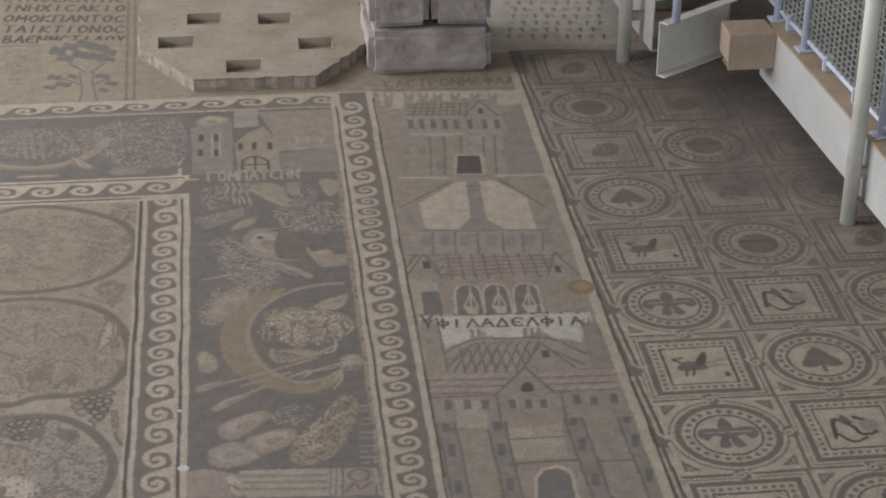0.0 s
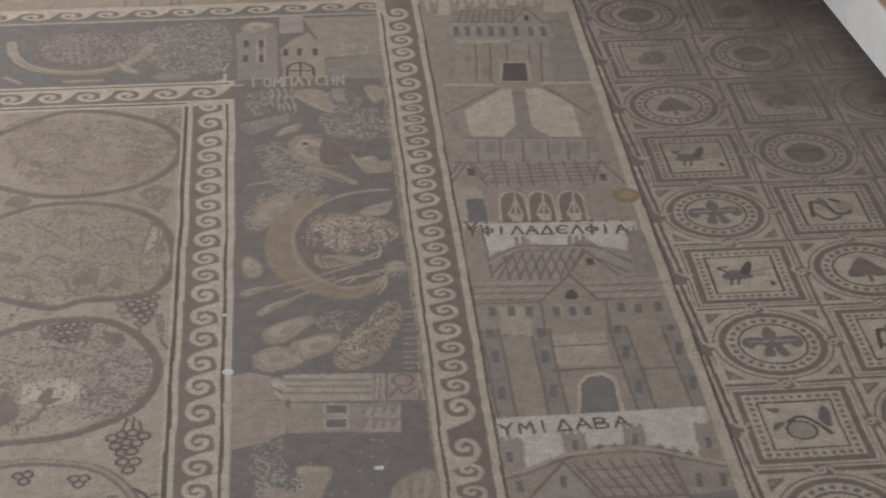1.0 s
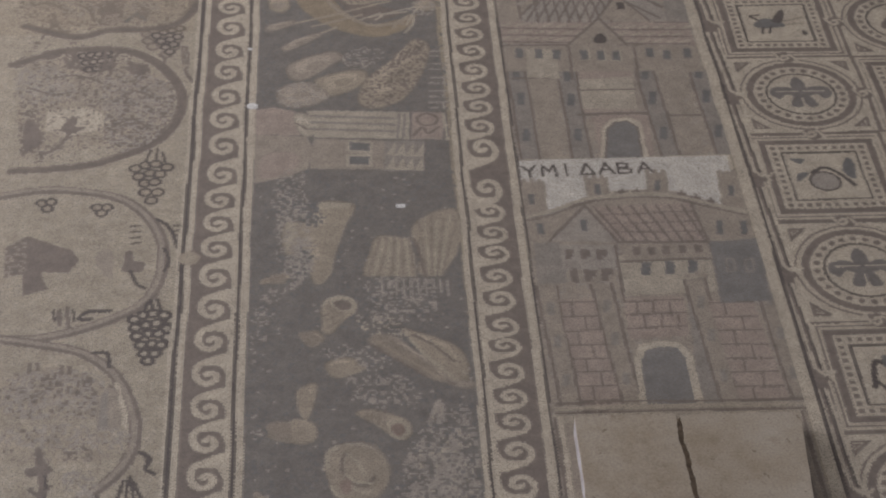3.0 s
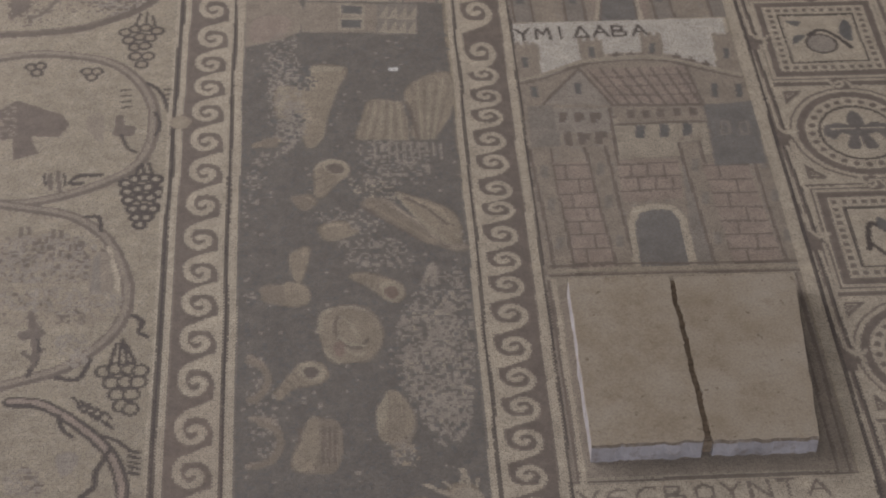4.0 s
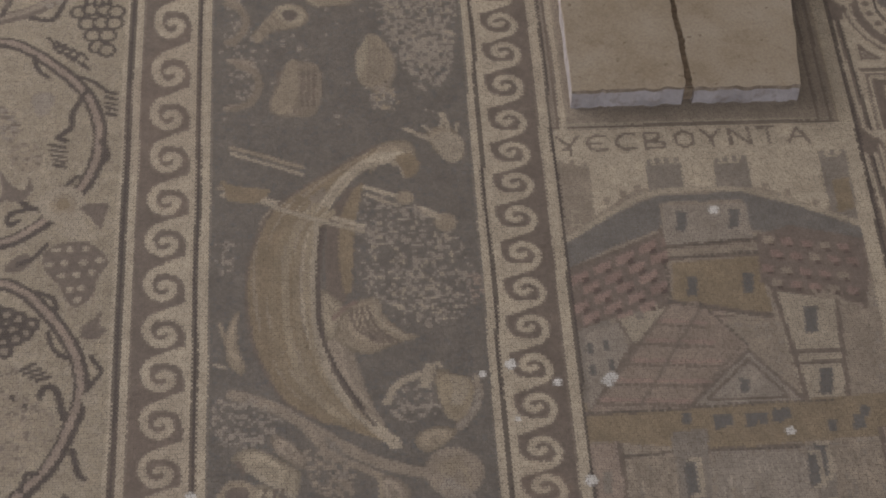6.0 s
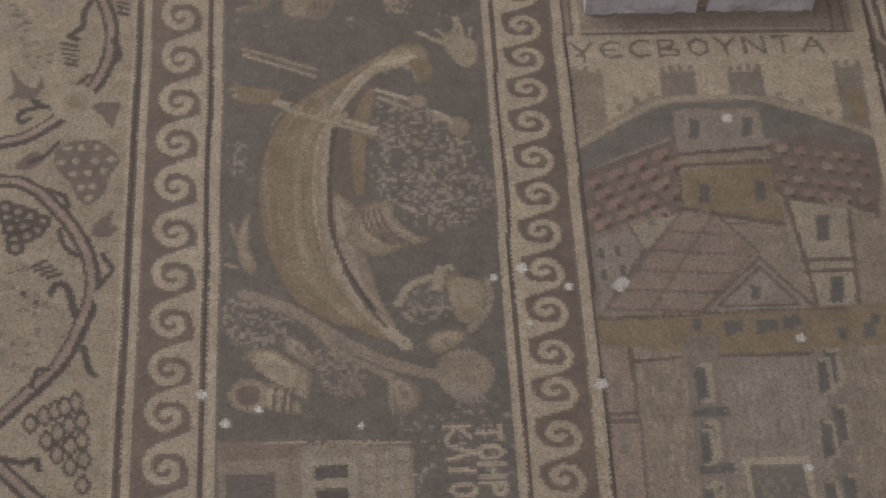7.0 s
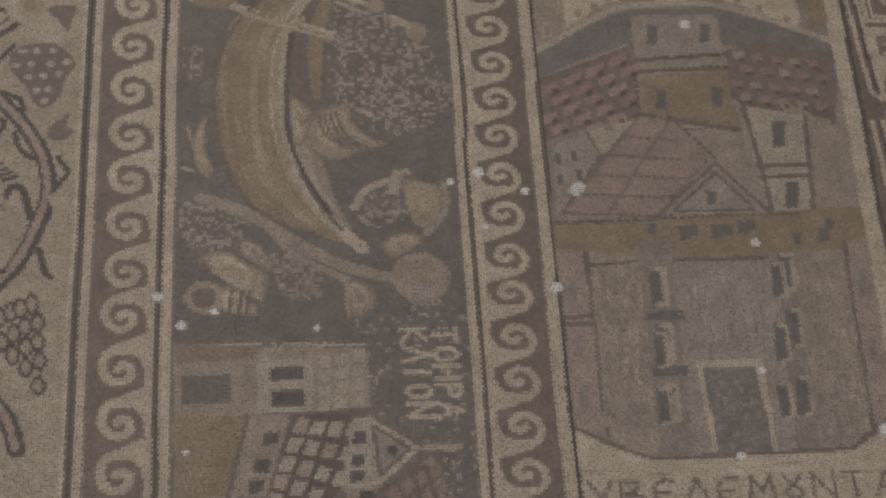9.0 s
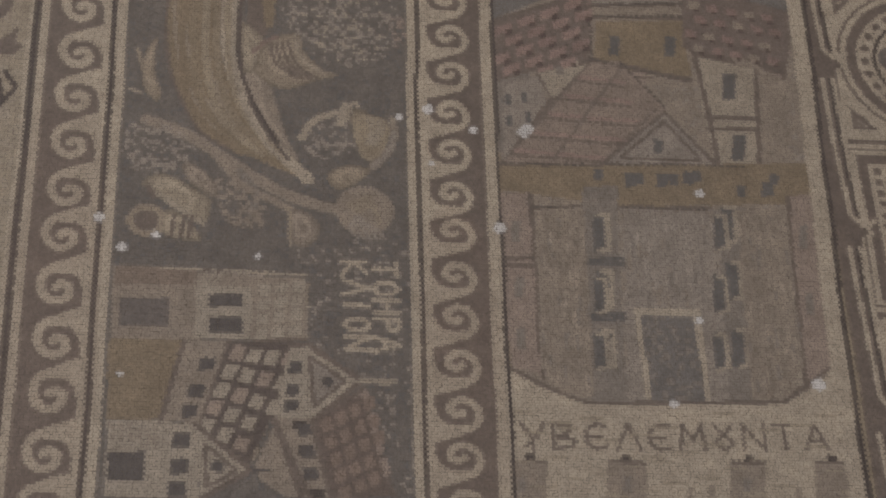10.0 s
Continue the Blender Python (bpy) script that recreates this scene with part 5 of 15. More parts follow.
fill(OCHRE, (-143.6, -320.7), (-140.2, -312.6), (-137.9, -310.9), (-140.3, -322.3), (-141.6, -341.1), (-143.4, -341.9), (-144.2, -331.8))
creature(STONE, (-148.3, -341.0), (-142.6, -354.6), (-139.3, -366.3), (-136.1, -374.8), (-134.0, -380.1), (-140.7, -372.6), (-146.3, -363.3), (-148.7, -351.6))
curve(CREAM, 2.7, (-129.1, -303.0), (-134.9, -303.9), (-141.4, -309.2), (-146.4, -316.6), (-149.2, -323.0), (-150.9, -336.4), (-150.6, -350.0), (-147.4, -361.1), (-141.8, -371.2), (-134.0, -380.1))
curve(DARK, 0.8, (-147.7, -323.0), (-149.0, -336.4), (-148.7, -350.1), (-145.6, -360.4), (-140.1, -371.2))
curve(TAN, 1.0, (-155.4, -318.9), (-156.1, -336.3), (-154.4, -354.4), (-148.7, -367.5))
creature(SAND, (-148.3, -341.0), (-145.6, -342.6), (-143.3, -346.0), (-144.3, -351.6), (-147.3, -353.8), (-148.2, -348.6))
creature(TAN, (-144.2, -347.5), (-141.1, -344.2), (-136.2, -343.1), (-134.9, -348.1), (-130.6, -352.6), (-127.6, -353.7), (-133.1, -355.5), (-137.9, -357.7), (-142.6, -356.4), (-145.5, -353.1))
curve(RED, 1.0, (-145.8, -348.3), (-143.5, -345.7), (-141.1, -344.2))
curve(PALE, 0.7, (-137.0, -343.5), (-135.5, -349.6), (-130.6, -353.7))
curve(BROWN, 0.7, (-142.3, -346.0), (-141.0, -351.0), (-136.6, -354.7))
curve(BROWN, 0.7, (-141.1, -345.7), (-139.6, -351.0), (-135.2, -354.8))
curve(BROWN, 0.7, (-139.9, -345.4), (-138.2, -351.0), (-133.7, -354.8))
curve(BROWN, 0.7, (-138.7, -345.1), (-136.7, -351.0), (-132.3, -354.8))
disc(TAN, *(-154.7, -359.7), 4.2)
disc(OCHRE, *(-155.9, -359.1), 2.2)
curve(PALE, 0.8, (-158.6, -359.0), (-157.4, -361.6), (-153.9, -361.7))
softfleck(ASH, 0.3, (-139.1, -317.5), (-131.5, -315.1), (-121.7, -321.0), (-115.1, -335.4), (-117.1, -347.6), (-128.1, -351.9), (-135.1, -345.8), (-139.7, -336.6))
softfleck(PALE, 0.12, (-135.5, -322.4), (-121.9, -324.2), (-116.4, -336.9), (-120.8, -349.1), (-130.5, -350.4), (-136.0, -336.6))
softfleck(ROSE, 0.5, (-117.1, -338.5), (-114.0, -337.8), (-113.2, -343.9), (-115.7, -345.4))
line(TAN, 1.2, (-170.4, -311.2), (-159.1, -315.3))
line(CREAM, 1.2, (-162.8, -313.9), (-138.7, -323.3))
blob(OCHRE, (-170.1, -309.2), (-166.6, -310.9), (-159.1, -312.3), (-161.0, -314.3), (-167.9, -312.5))
line(CREAM, 1.2, (-137.7, -312.3), (-130.9, -315.2))
disc(TAN, *(-128.8, -315.7), 2.0)
line(CREAM, 1.0, (-125.4, -318.7), (-121.7, -321.0))
disc(TAN, *(-120.3, -323.0), 2.6)
creature(TAN, (-165.6, -345.6), (-167.3, -348.0), (-168.6, -353.0), (-167.9, -359.3), (-165.5, -362.0), (-164.5, -359.8), (-166.0, -355.4), (-166.3, -350.5))
line(TAN, 0.9, (-169.6, -349.0), (-168.4, -354.2))
line(PALE, 0.8, (-170.9, -359.2), (-168.8, -360.0))
softfleck(ASH, 0.3, (-170.8, -326.7), (-166.5, -328.3), (-167.6, -336.1), (-170.1, -334.5))
curve(OCHRE, 0.8, (-134.8, -301.2), (-146.5, -310.8), (-155.4, -321.3), (-159.1, -336.2), (-157.4, -351.4), (-152.2, -364.6), (-144.2, -373.9))
curve(TAN, 0.8, (-136.4, -301.9), (-148.8, -311.8), (-157.1, -321.3), (-160.2, -336.2), (-158.6, -351.4), (-153.6, -364.6), (-145.4, -373.9))
curve(OCHRE, 0.8, (-137.9, -302.5), (-151.1, -312.7), (-158.9, -321.3), (-161.3, -336.2), (-159.8, -351.4), (-155.0, -364.5), (-146.5, -373.9))
curve(TAN, 0.8, (-139.5, -303.2), (-153.3, -313.7), (-160.6, -321.2), (-162.4, -336.2), (-160.9, -351.3), (-156.4, -364.5), (-147.7, -373.9))
curve(BROWN, 0.8, (-134.8, -300.0), (-151.6, -312.1), (-159.1, -319.3), (-163.0, -329.9), (-164.1, -340.8), (-162.7, -354.3), (-159.5, -363.3), (-155.7, -369.9), (-148.8, -374.3))
# river band: reeds, basket and shells by the dolphin
curve(STONE, 2.6, (-167.1, -366.9), (-159.2, -370.1), (-150.0, -376.6), (-141.0, -382.9), (-132.0, -386.5), (-122.9, -388.1))
curve(STONE, 1.8, (-152.3, -375.8), (-146.7, -382.8), (-138.8, -387.0), (-134.4, -391.1))
curve(GREY, 1.2, (-147.8, -378.7), (-144.4, -384.2), (-145.7, -389.6))
softfleck(ASH, 0.4, (-171.0, -368.5), (-162.7, -367.9), (-156.9, -374.4), (-162.6, -379.7), (-170.6, -378.2))
softfleck(STONE, 0.4, (-152.4, -380.0), (-143.3, -384.2), (-143.5, -392.3), (-150.2, -390.8))
creature(STONE, (-159.2, -377.1), (-155.8, -378.5), (-152.4, -382.7), (-153.0, -385.4), (-158.1, -381.9))
creature(SAND, (-167.2, -382.6), (-164.9, -380.2), (-161.5, -380.6), (-154.1, -385.4), (-153.4, -388.0), (-154.7, -392.3), (-159.2, -387.9), (-164.3, -385.1))
line(BROWN, 1.2, (-166.0, -383.1), (-164.6, -385.4))
line(PALE, 1.2, (-163.7, -385.1), (-154.7, -392.0))
creature(SAND, (-162.6, -389.2), (-159.2, -389.5), (-154.8, -394.9), (-156.4, -395.9), (-161.5, -395.1), (-163.1, -393.1))
ring(TAN, 1.5, *(-165.8, -391.3), 3.2)
disc(BROWN, *(-165.8, -391.3), 2.3)
line(BROWN, 0.8, (-160.4, -389.9), (-160.9, -395.1))
line(BROWN, 0.8, (-158.3, -389.9), (-158.9, -395.2))
line(BROWN, 0.8, (-156.8, -390.0), (-157.3, -395.2))
curve(PALE, 1.6, (-135.2, -369.9), (-132.9, -365.7), (-129.2, -363.6), (-127.5, -363.4))
line(PALE, 1.2, (-127.0, -365.1), (-126.4, -361.1))
curve(PALE, 1.0, (-125.8, -365.1), (-125.0, -361.5), (-123.8, -360.5))
softfleck(ASH, 0.4, (-134.2, -369.2), (-129.9, -365.8), (-125.3, -366.6), (-124.4, -372.2), (-130.3, -374.9), (-133.8, -373.5))
creature(TAN, (-124.5, -362.3), (-120.4, -363.5), (-117.4, -365.3), (-118.6, -372.4), (-120.9, -376.0), (-122.6, -370.9), (-124.7, -367.3))
softfleck(PALE, 0.6, (-121.6, -364.5), (-118.2, -366.0), (-119.0, -369.5), (-121.3, -368.8))
curve(STONE, 1.6, (-116.2, -364.6), (-116.3, -370.3), (-119.3, -375.2), (-120.5, -376.5))
creature(TAN, (-129.9, -379.1), (-125.8, -376.4), (-121.2, -377.2), (-123.7, -380.6), (-127.8, -382.6))
disc(STONE, *(-122.3, -387.4), 6.0)
curve(TAN, 0.7, (-123.5, -388.1), (-125.7, -386.0), (-121.0, -383.7))
curve(TAN, 0.7, (-123.5, -388.1), (-124.7, -385.5), (-120.7, -384.9))
curve(TAN, 0.7, (-123.5, -388.1), (-123.8, -385.0), (-120.4, -386.1))
curve(TAN, 0.7, (-123.5, -388.1), (-122.8, -384.4), (-120.1, -387.3))
curve(TAN, 0.7, (-123.5, -388.1), (-122.0, -385.0), (-119.9, -388.5))
curve(TAN, 0.7, (-123.5, -388.1), (-121.1, -385.6), (-119.6, -389.8))
curve(TAN, 0.7, (-123.5, -388.1), (-120.2, -386.1), (-119.3, -391.0))
curve(ASH, 0.6, (-124.1, -388.7), (-125.4, -392.0), (-123.8, -394.0))
curve(ASH, 0.6, (-124.1, -388.7), (-124.1, -392.1), (-122.5, -394.1))
curve(ASH, 0.6, (-124.1, -388.7), (-122.7, -392.1), (-121.1, -394.1))
curve(ASH, 0.6, (-124.1, -388.7), (-121.3, -392.1), (-119.8, -394.1))
curve(ASH, 0.6, (-124.1, -388.7), (-120.0, -392.1), (-118.4, -394.2))
creature(STONE, (-137.7, -388.4), (-135.4, -387.8), (-131.6, -391.2), (-132.9, -395.8), (-136.3, -396.4), (-137.3, -392.4))
curve(TAN, 0.8, (-137.7, -387.7), (-137.4, -396.3))
# river band: house with tiled roofs and its name
fill(ROSE, (-171.8, -402.4), (-155.2, -402.8), (-156.1, -407.0), (-171.1, -407.2))
fill(ASH, (-152.2, -402.7), (-142.5, -403.1), (-143.2, -405.9), (-153.6, -406.2))
fill(BROWN, (-149.9, -403.9), (-142.5, -403.7), (-142.5, -405.7), (-149.9, -405.9))
line(PALE, 0.7, (-171.4, -402.4), (-134.3, -403.1))
line(BROWN, 1.5, (-156.5, -406.8), (-153.3, -402.9))
line(BROWN, 1.5, (-155.0, -407.0), (-151.1, -403.2))
fill(ASH, (-171.3, -407.4), (-156.5, -407.0), (-156.1, -417.4), (-170.8, -417.8))
fill(SLATE, (-170.1, -409.2), (-160.2, -409.4), (-160.2, -415.4), (-170.1, -415.5))
fill(STONE, (-156.5, -407.0), (-154.6, -407.0), (-154.6, -417.5), (-156.2, -417.5))
fill(PALE, (-154.9, -407.0), (-143.6, -406.6), (-143.7, -417.7), (-154.5, -417.7))
fill(SLATE, (-152.9, -408.5), (-146.1, -408.2), (-146.0, -411.3), (-152.8, -411.5))
fill(SLATE, (-153.0, -413.1), (-146.0, -412.8), (-145.9, -416.2), (-152.9, -416.4))
fill(OCHRE, (-171.2, -418.0), (-157.5, -418.2), (-159.7, -434.6), (-170.5, -435.5))
fill(STONE, (-157.5, -418.2), (-148.8, -418.4), (-151.2, -434.4), (-160.3, -435.8))
fill(DARK, (-155.1, -421.2), (-151.3, -421.1), (-151.2, -424.2), (-155.0, -424.3))
fill(DARK, (-156.3, -426.1), (-152.6, -426.0), (-152.5, -429.1), (-156.2, -429.2))
fill(DARK, (-157.5, -431.4), (-153.9, -431.3), (-153.7, -434.4), (-157.4, -434.5))
line(BROWN, 1.0, (-157.5, -418.2), (-160.7, -435.4))
fill(TAN, (-143.0, -406.9), (-141.3, -406.5), (-141.2, -412.5), (-143.1, -413.2))
fill(TAN, (-143.0, -414.1), (-141.3, -413.5), (-141.4, -417.7), (-143.1, -418.3))
fill(TAN, (-139.2, -406.1), (-137.5, -405.7), (-137.6, -411.7), (-139.4, -412.4))
fill(TAN, (-139.4, -413.1), (-137.6, -412.6), (-137.9, -417.3), (-139.6, -417.9))
fill(TAN, (-135.3, -405.3), (-133.6, -404.9), (-133.9, -410.9), (-135.7, -411.6))
fill(TAN, (-135.7, -412.2), (-133.9, -411.6), (-134.3, -416.9), (-136.1, -417.4))
line(PALE, 0.8, (-143.4, -414.3), (-133.5, -410.3))
line(BROWN, 1.0, (-144.1, -418.5), (-134.2, -417.5))
fill(BROWN, (-148.1, -418.6), (-136.7, -418.6), (-144.6, -443.7), (-152.9, -436.4))
fill(TAN, (-147.3, -419.8), (-145.1, -421.2), (-146.5, -424.4), (-148.7, -423.0))
fill(TAN, (-148.8, -424.6), (-146.6, -426.0), (-147.9, -429.2), (-150.1, -427.8))
fill(TAN, (-150.2, -429.4), (-148.0, -430.8), (-149.4, -433.9), (-151.5, -432.5))
fill(TAN, (-151.6, -434.1), (-149.5, -435.5), (-150.8, -438.5), (-152.9, -437.1))
fill(TAN, (-143.6, -422.5), (-141.4, -423.9), (-142.8, -427.1), (-145.0, -425.6))
fill(TAN, (-145.1, -427.3), (-142.9, -428.7), (-144.3, -431.8), (-146.5, -430.4))
fill(TAN, (-146.6, -432.0), (-144.4, -433.4), (-145.7, -436.5), (-147.9, -435.1))
fill(TAN, (-148.0, -436.7), (-145.8, -438.1), (-147.2, -441.1), (-149.3, -439.7))
fill(TAN, (-139.9, -425.2), (-137.7, -426.6), (-139.1, -429.7), (-141.3, -428.3))
fill(TAN, (-141.4, -430.0), (-139.3, -431.4), (-140.6, -434.4), (-142.8, -433.1))
fill(TAN, (-142.9, -434.7), (-140.8, -436.0), (-142.1, -439.1), (-144.3, -437.7))
fill(TAN, (-144.4, -439.3), (-142.2, -440.7), (-143.6, -443.7), (-145.7, -442.3))
fill(PALE, (-136.4, -419.1), (-132.0, -419.3), (-132.3, -433.5), (-139.4, -433.7))
fill(DARK, (-137.2, -420.2), (-134.3, -420.1), (-134.3, -422.5), (-137.2, -422.5))
fill(DARK, (-137.4, -424.9), (-134.5, -424.9), (-134.5, -427.2), (-137.4, -427.2))
fill(DARK, (-137.7, -429.7), (-134.8, -429.6), (-134.8, -431.9), (-137.7, -432.0))
fill(PALE, (-132.3, -419.3), (-122.8, -426.3), (-132.6, -433.9))
fill(BROWN, (-131.2, -422.5), (-125.4, -426.4), (-131.3, -431.1))
fill(PALE, (-130.5, -423.9), (-126.5, -426.4), (-130.6, -429.7))
disc(DARK, *(-129.2, -426.5), 1.1)
line(PALE, 0.9, (-122.8, -426.3), (-116.6, -426.3))
fill(PALE, (-170.9, -436.1), (-159.6, -435.8), (-159.6, -451.3), (-170.5, -451.5))
fill(SLATE, (-170.4, -441.8), (-163.6, -441.9), (-163.6, -448.0), (-170.4, -447.8))
line(STONE, 0.5, (-170.4, -437.3), (-163.8, -437.2))
line(STONE, 0.5, (-170.4, -438.0), (-163.7, -438.0))
line(STONE, 0.5, (-170.4, -438.8), (-163.7, -438.8))
line(STONE, 0.5, (-170.3, -439.6), (-163.7, -439.6))
line(STONE, 0.5, (-170.3, -440.4), (-163.6, -440.4))
line(STONE, 0.5, (-170.2, -441.2), (-163.6, -441.2))
fill(PALE, (-159.2, -437.0), (-153.6, -437.2), (-153.8, -451.2), (-159.6, -451.3))
fill(DARK, (-159.0, -438.3), (-155.6, -438.2), (-155.5, -440.9), (-158.8, -441.0))
fill(DARK, (-159.0, -443.2), (-155.7, -443.1), (-155.6, -445.7), (-158.9, -445.8))
fill(DARK, (-159.4, -447.8), (-156.1, -447.7), (-156.0, -450.3), (-159.3, -450.4))
fill(PALE, (-153.2, -437.2), (-144.2, -445.4), (-153.1, -451.2))
fill(BROWN, (-152.4, -440.0), (-146.3, -445.3), (-152.1, -449.3))
fill(PALE, (-151.8, -441.5), (-147.7, -445.3), (-151.6, -447.9))
disc(DARK, *(-150.2, -445.0), 1.2)
line(PALE, 1.0, (-144.2, -445.4), (-139.3, -445.3))
fill(STONE, (-139.1, -434.1), (-132.6, -434.3), (-129.0, -450.7), (-137.8, -450.9), (-143.8, -446.0))
fill(DARK, (-136.6, -434.9), (-133.7, -434.8), (-133.7, -437.1), (-136.5, -437.1))
fill(DARK, (-135.4, -440.0), (-132.6, -440.0), (-132.6, -442.2), (-135.4, -442.2))
fill(DARK, (-134.5, -444.7), (-131.7, -444.7), (-131.7, -446.8), (-134.5, -446.9))
fill(DARK, (-133.4, -449.0), (-130.6, -448.9), (-130.6, -451.0), (-133.4, -451.1))
line(BROWN, 1.2, (-139.8, -434.9), (-134.6, -450.8))
line(BROWN, 1.2, (-132.6, -434.3), (-128.9, -450.7))
fill(BROWN, (-132.3, -433.9), (-122.5, -427.6), (-119.0, -443.1), (-117.0, -450.5), (-128.7, -450.7))
fill(ROSE, (-131.3, -434.8), (-128.7, -433.0), (-127.9, -436.7), (-130.5, -438.5))
fill(ROSE, (-130.2, -439.4), (-127.6, -437.6), (-126.7, -441.3), (-129.3, -443.0))
fill(ROSE, (-129.0, -444.0), (-126.5, -442.2), (-125.6, -445.8), (-128.2, -447.5))
fill(ROSE, (-127.9, -448.5), (-125.3, -446.7), (-124.5, -450.2), (-127.1, -452.0))
fill(ROSE, (-128.0, -432.5), (-125.4, -430.7), (-124.6, -434.4), (-127.2, -436.2))
fill(ROSE, (-126.9, -437.1), (-124.3, -435.3), (-123.4, -439.0), (-126.0, -440.8))
fill(ROSE, (-125.7, -441.7), (-123.2, -439.9), (-122.3, -443.5), (-124.9, -445.3))
fill(ROSE, (-124.6, -446.2), (-122.1, -444.4), (-121.2, -448.0), (-123.8, -449.8))
fill(ROSE, (-124.7, -430.2), (-122.1, -428.3), (-121.2, -432.0), (-123.8, -433.9))
fill(ROSE, (-123.6, -434.8), (-120.9, -433.0), (-120.1, -436.7), (-122.7, -438.5))
fill(ROSE, (-122.4, -439.4), (-119.8, -437.6), (-119.0, -441.2), (-121.6, -443.0))
fill(ROSE, (-121.3, -444.0), (-118.7, -442.2), (-117.9, -445.8), (-120.5, -447.5))
softfleck(ASH, 0.1, (-141.8, -398.8), (-112.3, -397.7), (-113.5, -449.2), (-115.6, -449.3), (-122.5, -426.3), (-132.7, -419.2), (-132.8, -402.0))
# river band: loose light stones
fleck(ASH, 0.012, (-171.7, -125.6), (-108.3, -119.7), (-115.2, -295.6), (-171.1, -292.9))# first city: towers, gate and two cream fields
fill(STONE, (-88.5, 194.5), (-23.8, 188.3), (-35.8, 108.7), (-95.2, 114.5))
fill(CREAM, (-88.6, 192.7), (-24.0, 190.2), (-25.1, 175.9), (-88.9, 177.3))
fill(STONE, (-90.1, 192.8), (-85.2, 192.3), (-86.7, 174.7), (-91.6, 175.2))
fill(BROWN, (-90.1, 192.8), (-85.2, 192.3), (-85.3, 191.1), (-90.2, 191.6))
fill(STONE, (-75.1, 189.0), (-69.7, 188.5), (-71.2, 173.2), (-76.6, 173.8))
fill(BROWN, (-75.1, 189.0), (-69.7, 188.5), (-69.8, 187.3), (-75.2, 187.8))
fill(STONE, (-66.0, 185.7), (-57.6, 184.9), (-59.1, 172.1), (-67.4, 172.9))
fill(BROWN, (-66.0, 185.7), (-57.6, 184.9), (-57.8, 183.7), (-66.1, 184.5))
fill(STONE, (-53.1, 189.3), (-47.2, 188.7), (-49.4, 171.2), (-55.3, 171.7))
fill(BROWN, (-53.1, 189.3), (-47.2, 188.7), (-47.4, 187.5), (-53.3, 188.1))
fill(STONE, (-43.9, 187.2), (-36.0, 186.5), (-38.3, 170.1), (-46.1, 170.8))
fill(BROWN, (-43.9, 187.2), (-36.0, 186.5), (-36.2, 185.3), (-44.1, 186.0))
fill(STONE, (-29.8, 188.3), (-22.4, 187.6), (-25.2, 168.8), (-32.5, 169.5))
fill(BROWN, (-29.8, 188.3), (-22.4, 187.6), (-22.5, 186.4), (-29.9, 187.1))
fill(STONE, (-85.0, 184.0), (-82.9, 183.8), (-83.3, 179.1), (-85.5, 179.3))
fill(STONE, (-78.4, 183.9), (-76.2, 183.7), (-76.7, 179.0), (-78.8, 179.2))
fill(STONE, (-71.7, 183.9), (-69.5, 183.7), (-70.0, 179.0), (-72.2, 179.2))
fill(STONE, (-65.1, 183.8), (-62.9, 183.6), (-63.4, 178.9), (-65.6, 179.1))
fill(STONE, (-58.4, 183.8), (-56.2, 183.6), (-56.7, 178.9), (-58.9, 179.1))
fill(STONE, (-51.7, 183.8), (-49.5, 183.5), (-50.1, 178.8), (-52.3, 179.1))
fill(STONE, (-45.0, 183.7), (-42.8, 183.5), (-43.4, 178.8), (-45.6, 179.0))
fill(STONE, (-38.3, 183.7), (-36.1, 183.5), (-36.7, 178.8), (-38.9, 179.0))
fill(STONE, (-31.6, 183.6), (-29.4, 183.4), (-30.0, 178.7), (-32.2, 178.9))
fill(ASH, (-78.8, 176.7), (-38.6, 175.7), (-37.4, 166.3), (-78.5, 167.4))
fill(PALE, (-77.2, 167.9), (-53.2, 166.5), (-55.5, 147.6), (-78.4, 148.4))
fill(DARK, (-76.1, 164.4), (-73.2, 164.2), (-73.9, 157.4), (-76.7, 157.7))
fill(DARK, (-70.6, 163.9), (-67.7, 163.7), (-68.4, 157.0), (-71.3, 157.2))
fill(DARK, (-64.4, 163.4), (-61.5, 163.2), (-62.3, 156.5), (-65.1, 156.7))
fill(DARK, (-58.7, 162.9), (-55.8, 162.7), (-56.6, 156.0), (-59.4, 156.2))
fill(ASH, (-52.7, 160.2), (-44.8, 175.0), (-38.9, 164.7), (-40.6, 134.3), (-54.5, 135.5))
fill(DARK, (-50.7, 162.8), (-48.3, 162.7), (-49.0, 157.0), (-51.4, 157.2))
fill(DARK, (-45.2, 162.4), (-42.8, 162.2), (-43.6, 156.6), (-45.9, 156.8))
fill(GREY, (-38.5, 167.6), (-20.4, 174.8), (-27.3, 109.6), (-42.7, 110.9))
line(BROWN, 0.8, (-53.9, 160.3), (-44.7, 176.2), (-38.1, 161.8))
fill(STONE, (-84.0, 146.1), (-57.1, 143.9), (-62.1, 111.0), (-87.0, 112.1))
fill(GREY, (-82.4, 139.4), (-79.8, 139.2), (-80.6, 130.8), (-83.1, 131.0))
fill(GREY, (-75.9, 138.9), (-73.3, 138.7), (-74.2, 130.2), (-76.7, 130.4))
fill(GREY, (-83.6, 126.3), (-81.1, 126.0), (-81.8, 117.8), (-84.3, 118.0))
fill(GREY, (-69.8, 125.1), (-67.3, 124.9), (-68.2, 116.7), (-70.7, 116.9))
fill(GREY, (-42.0, 133.4), (-39.5, 133.2), (-40.7, 124.8), (-43.2, 125.0))
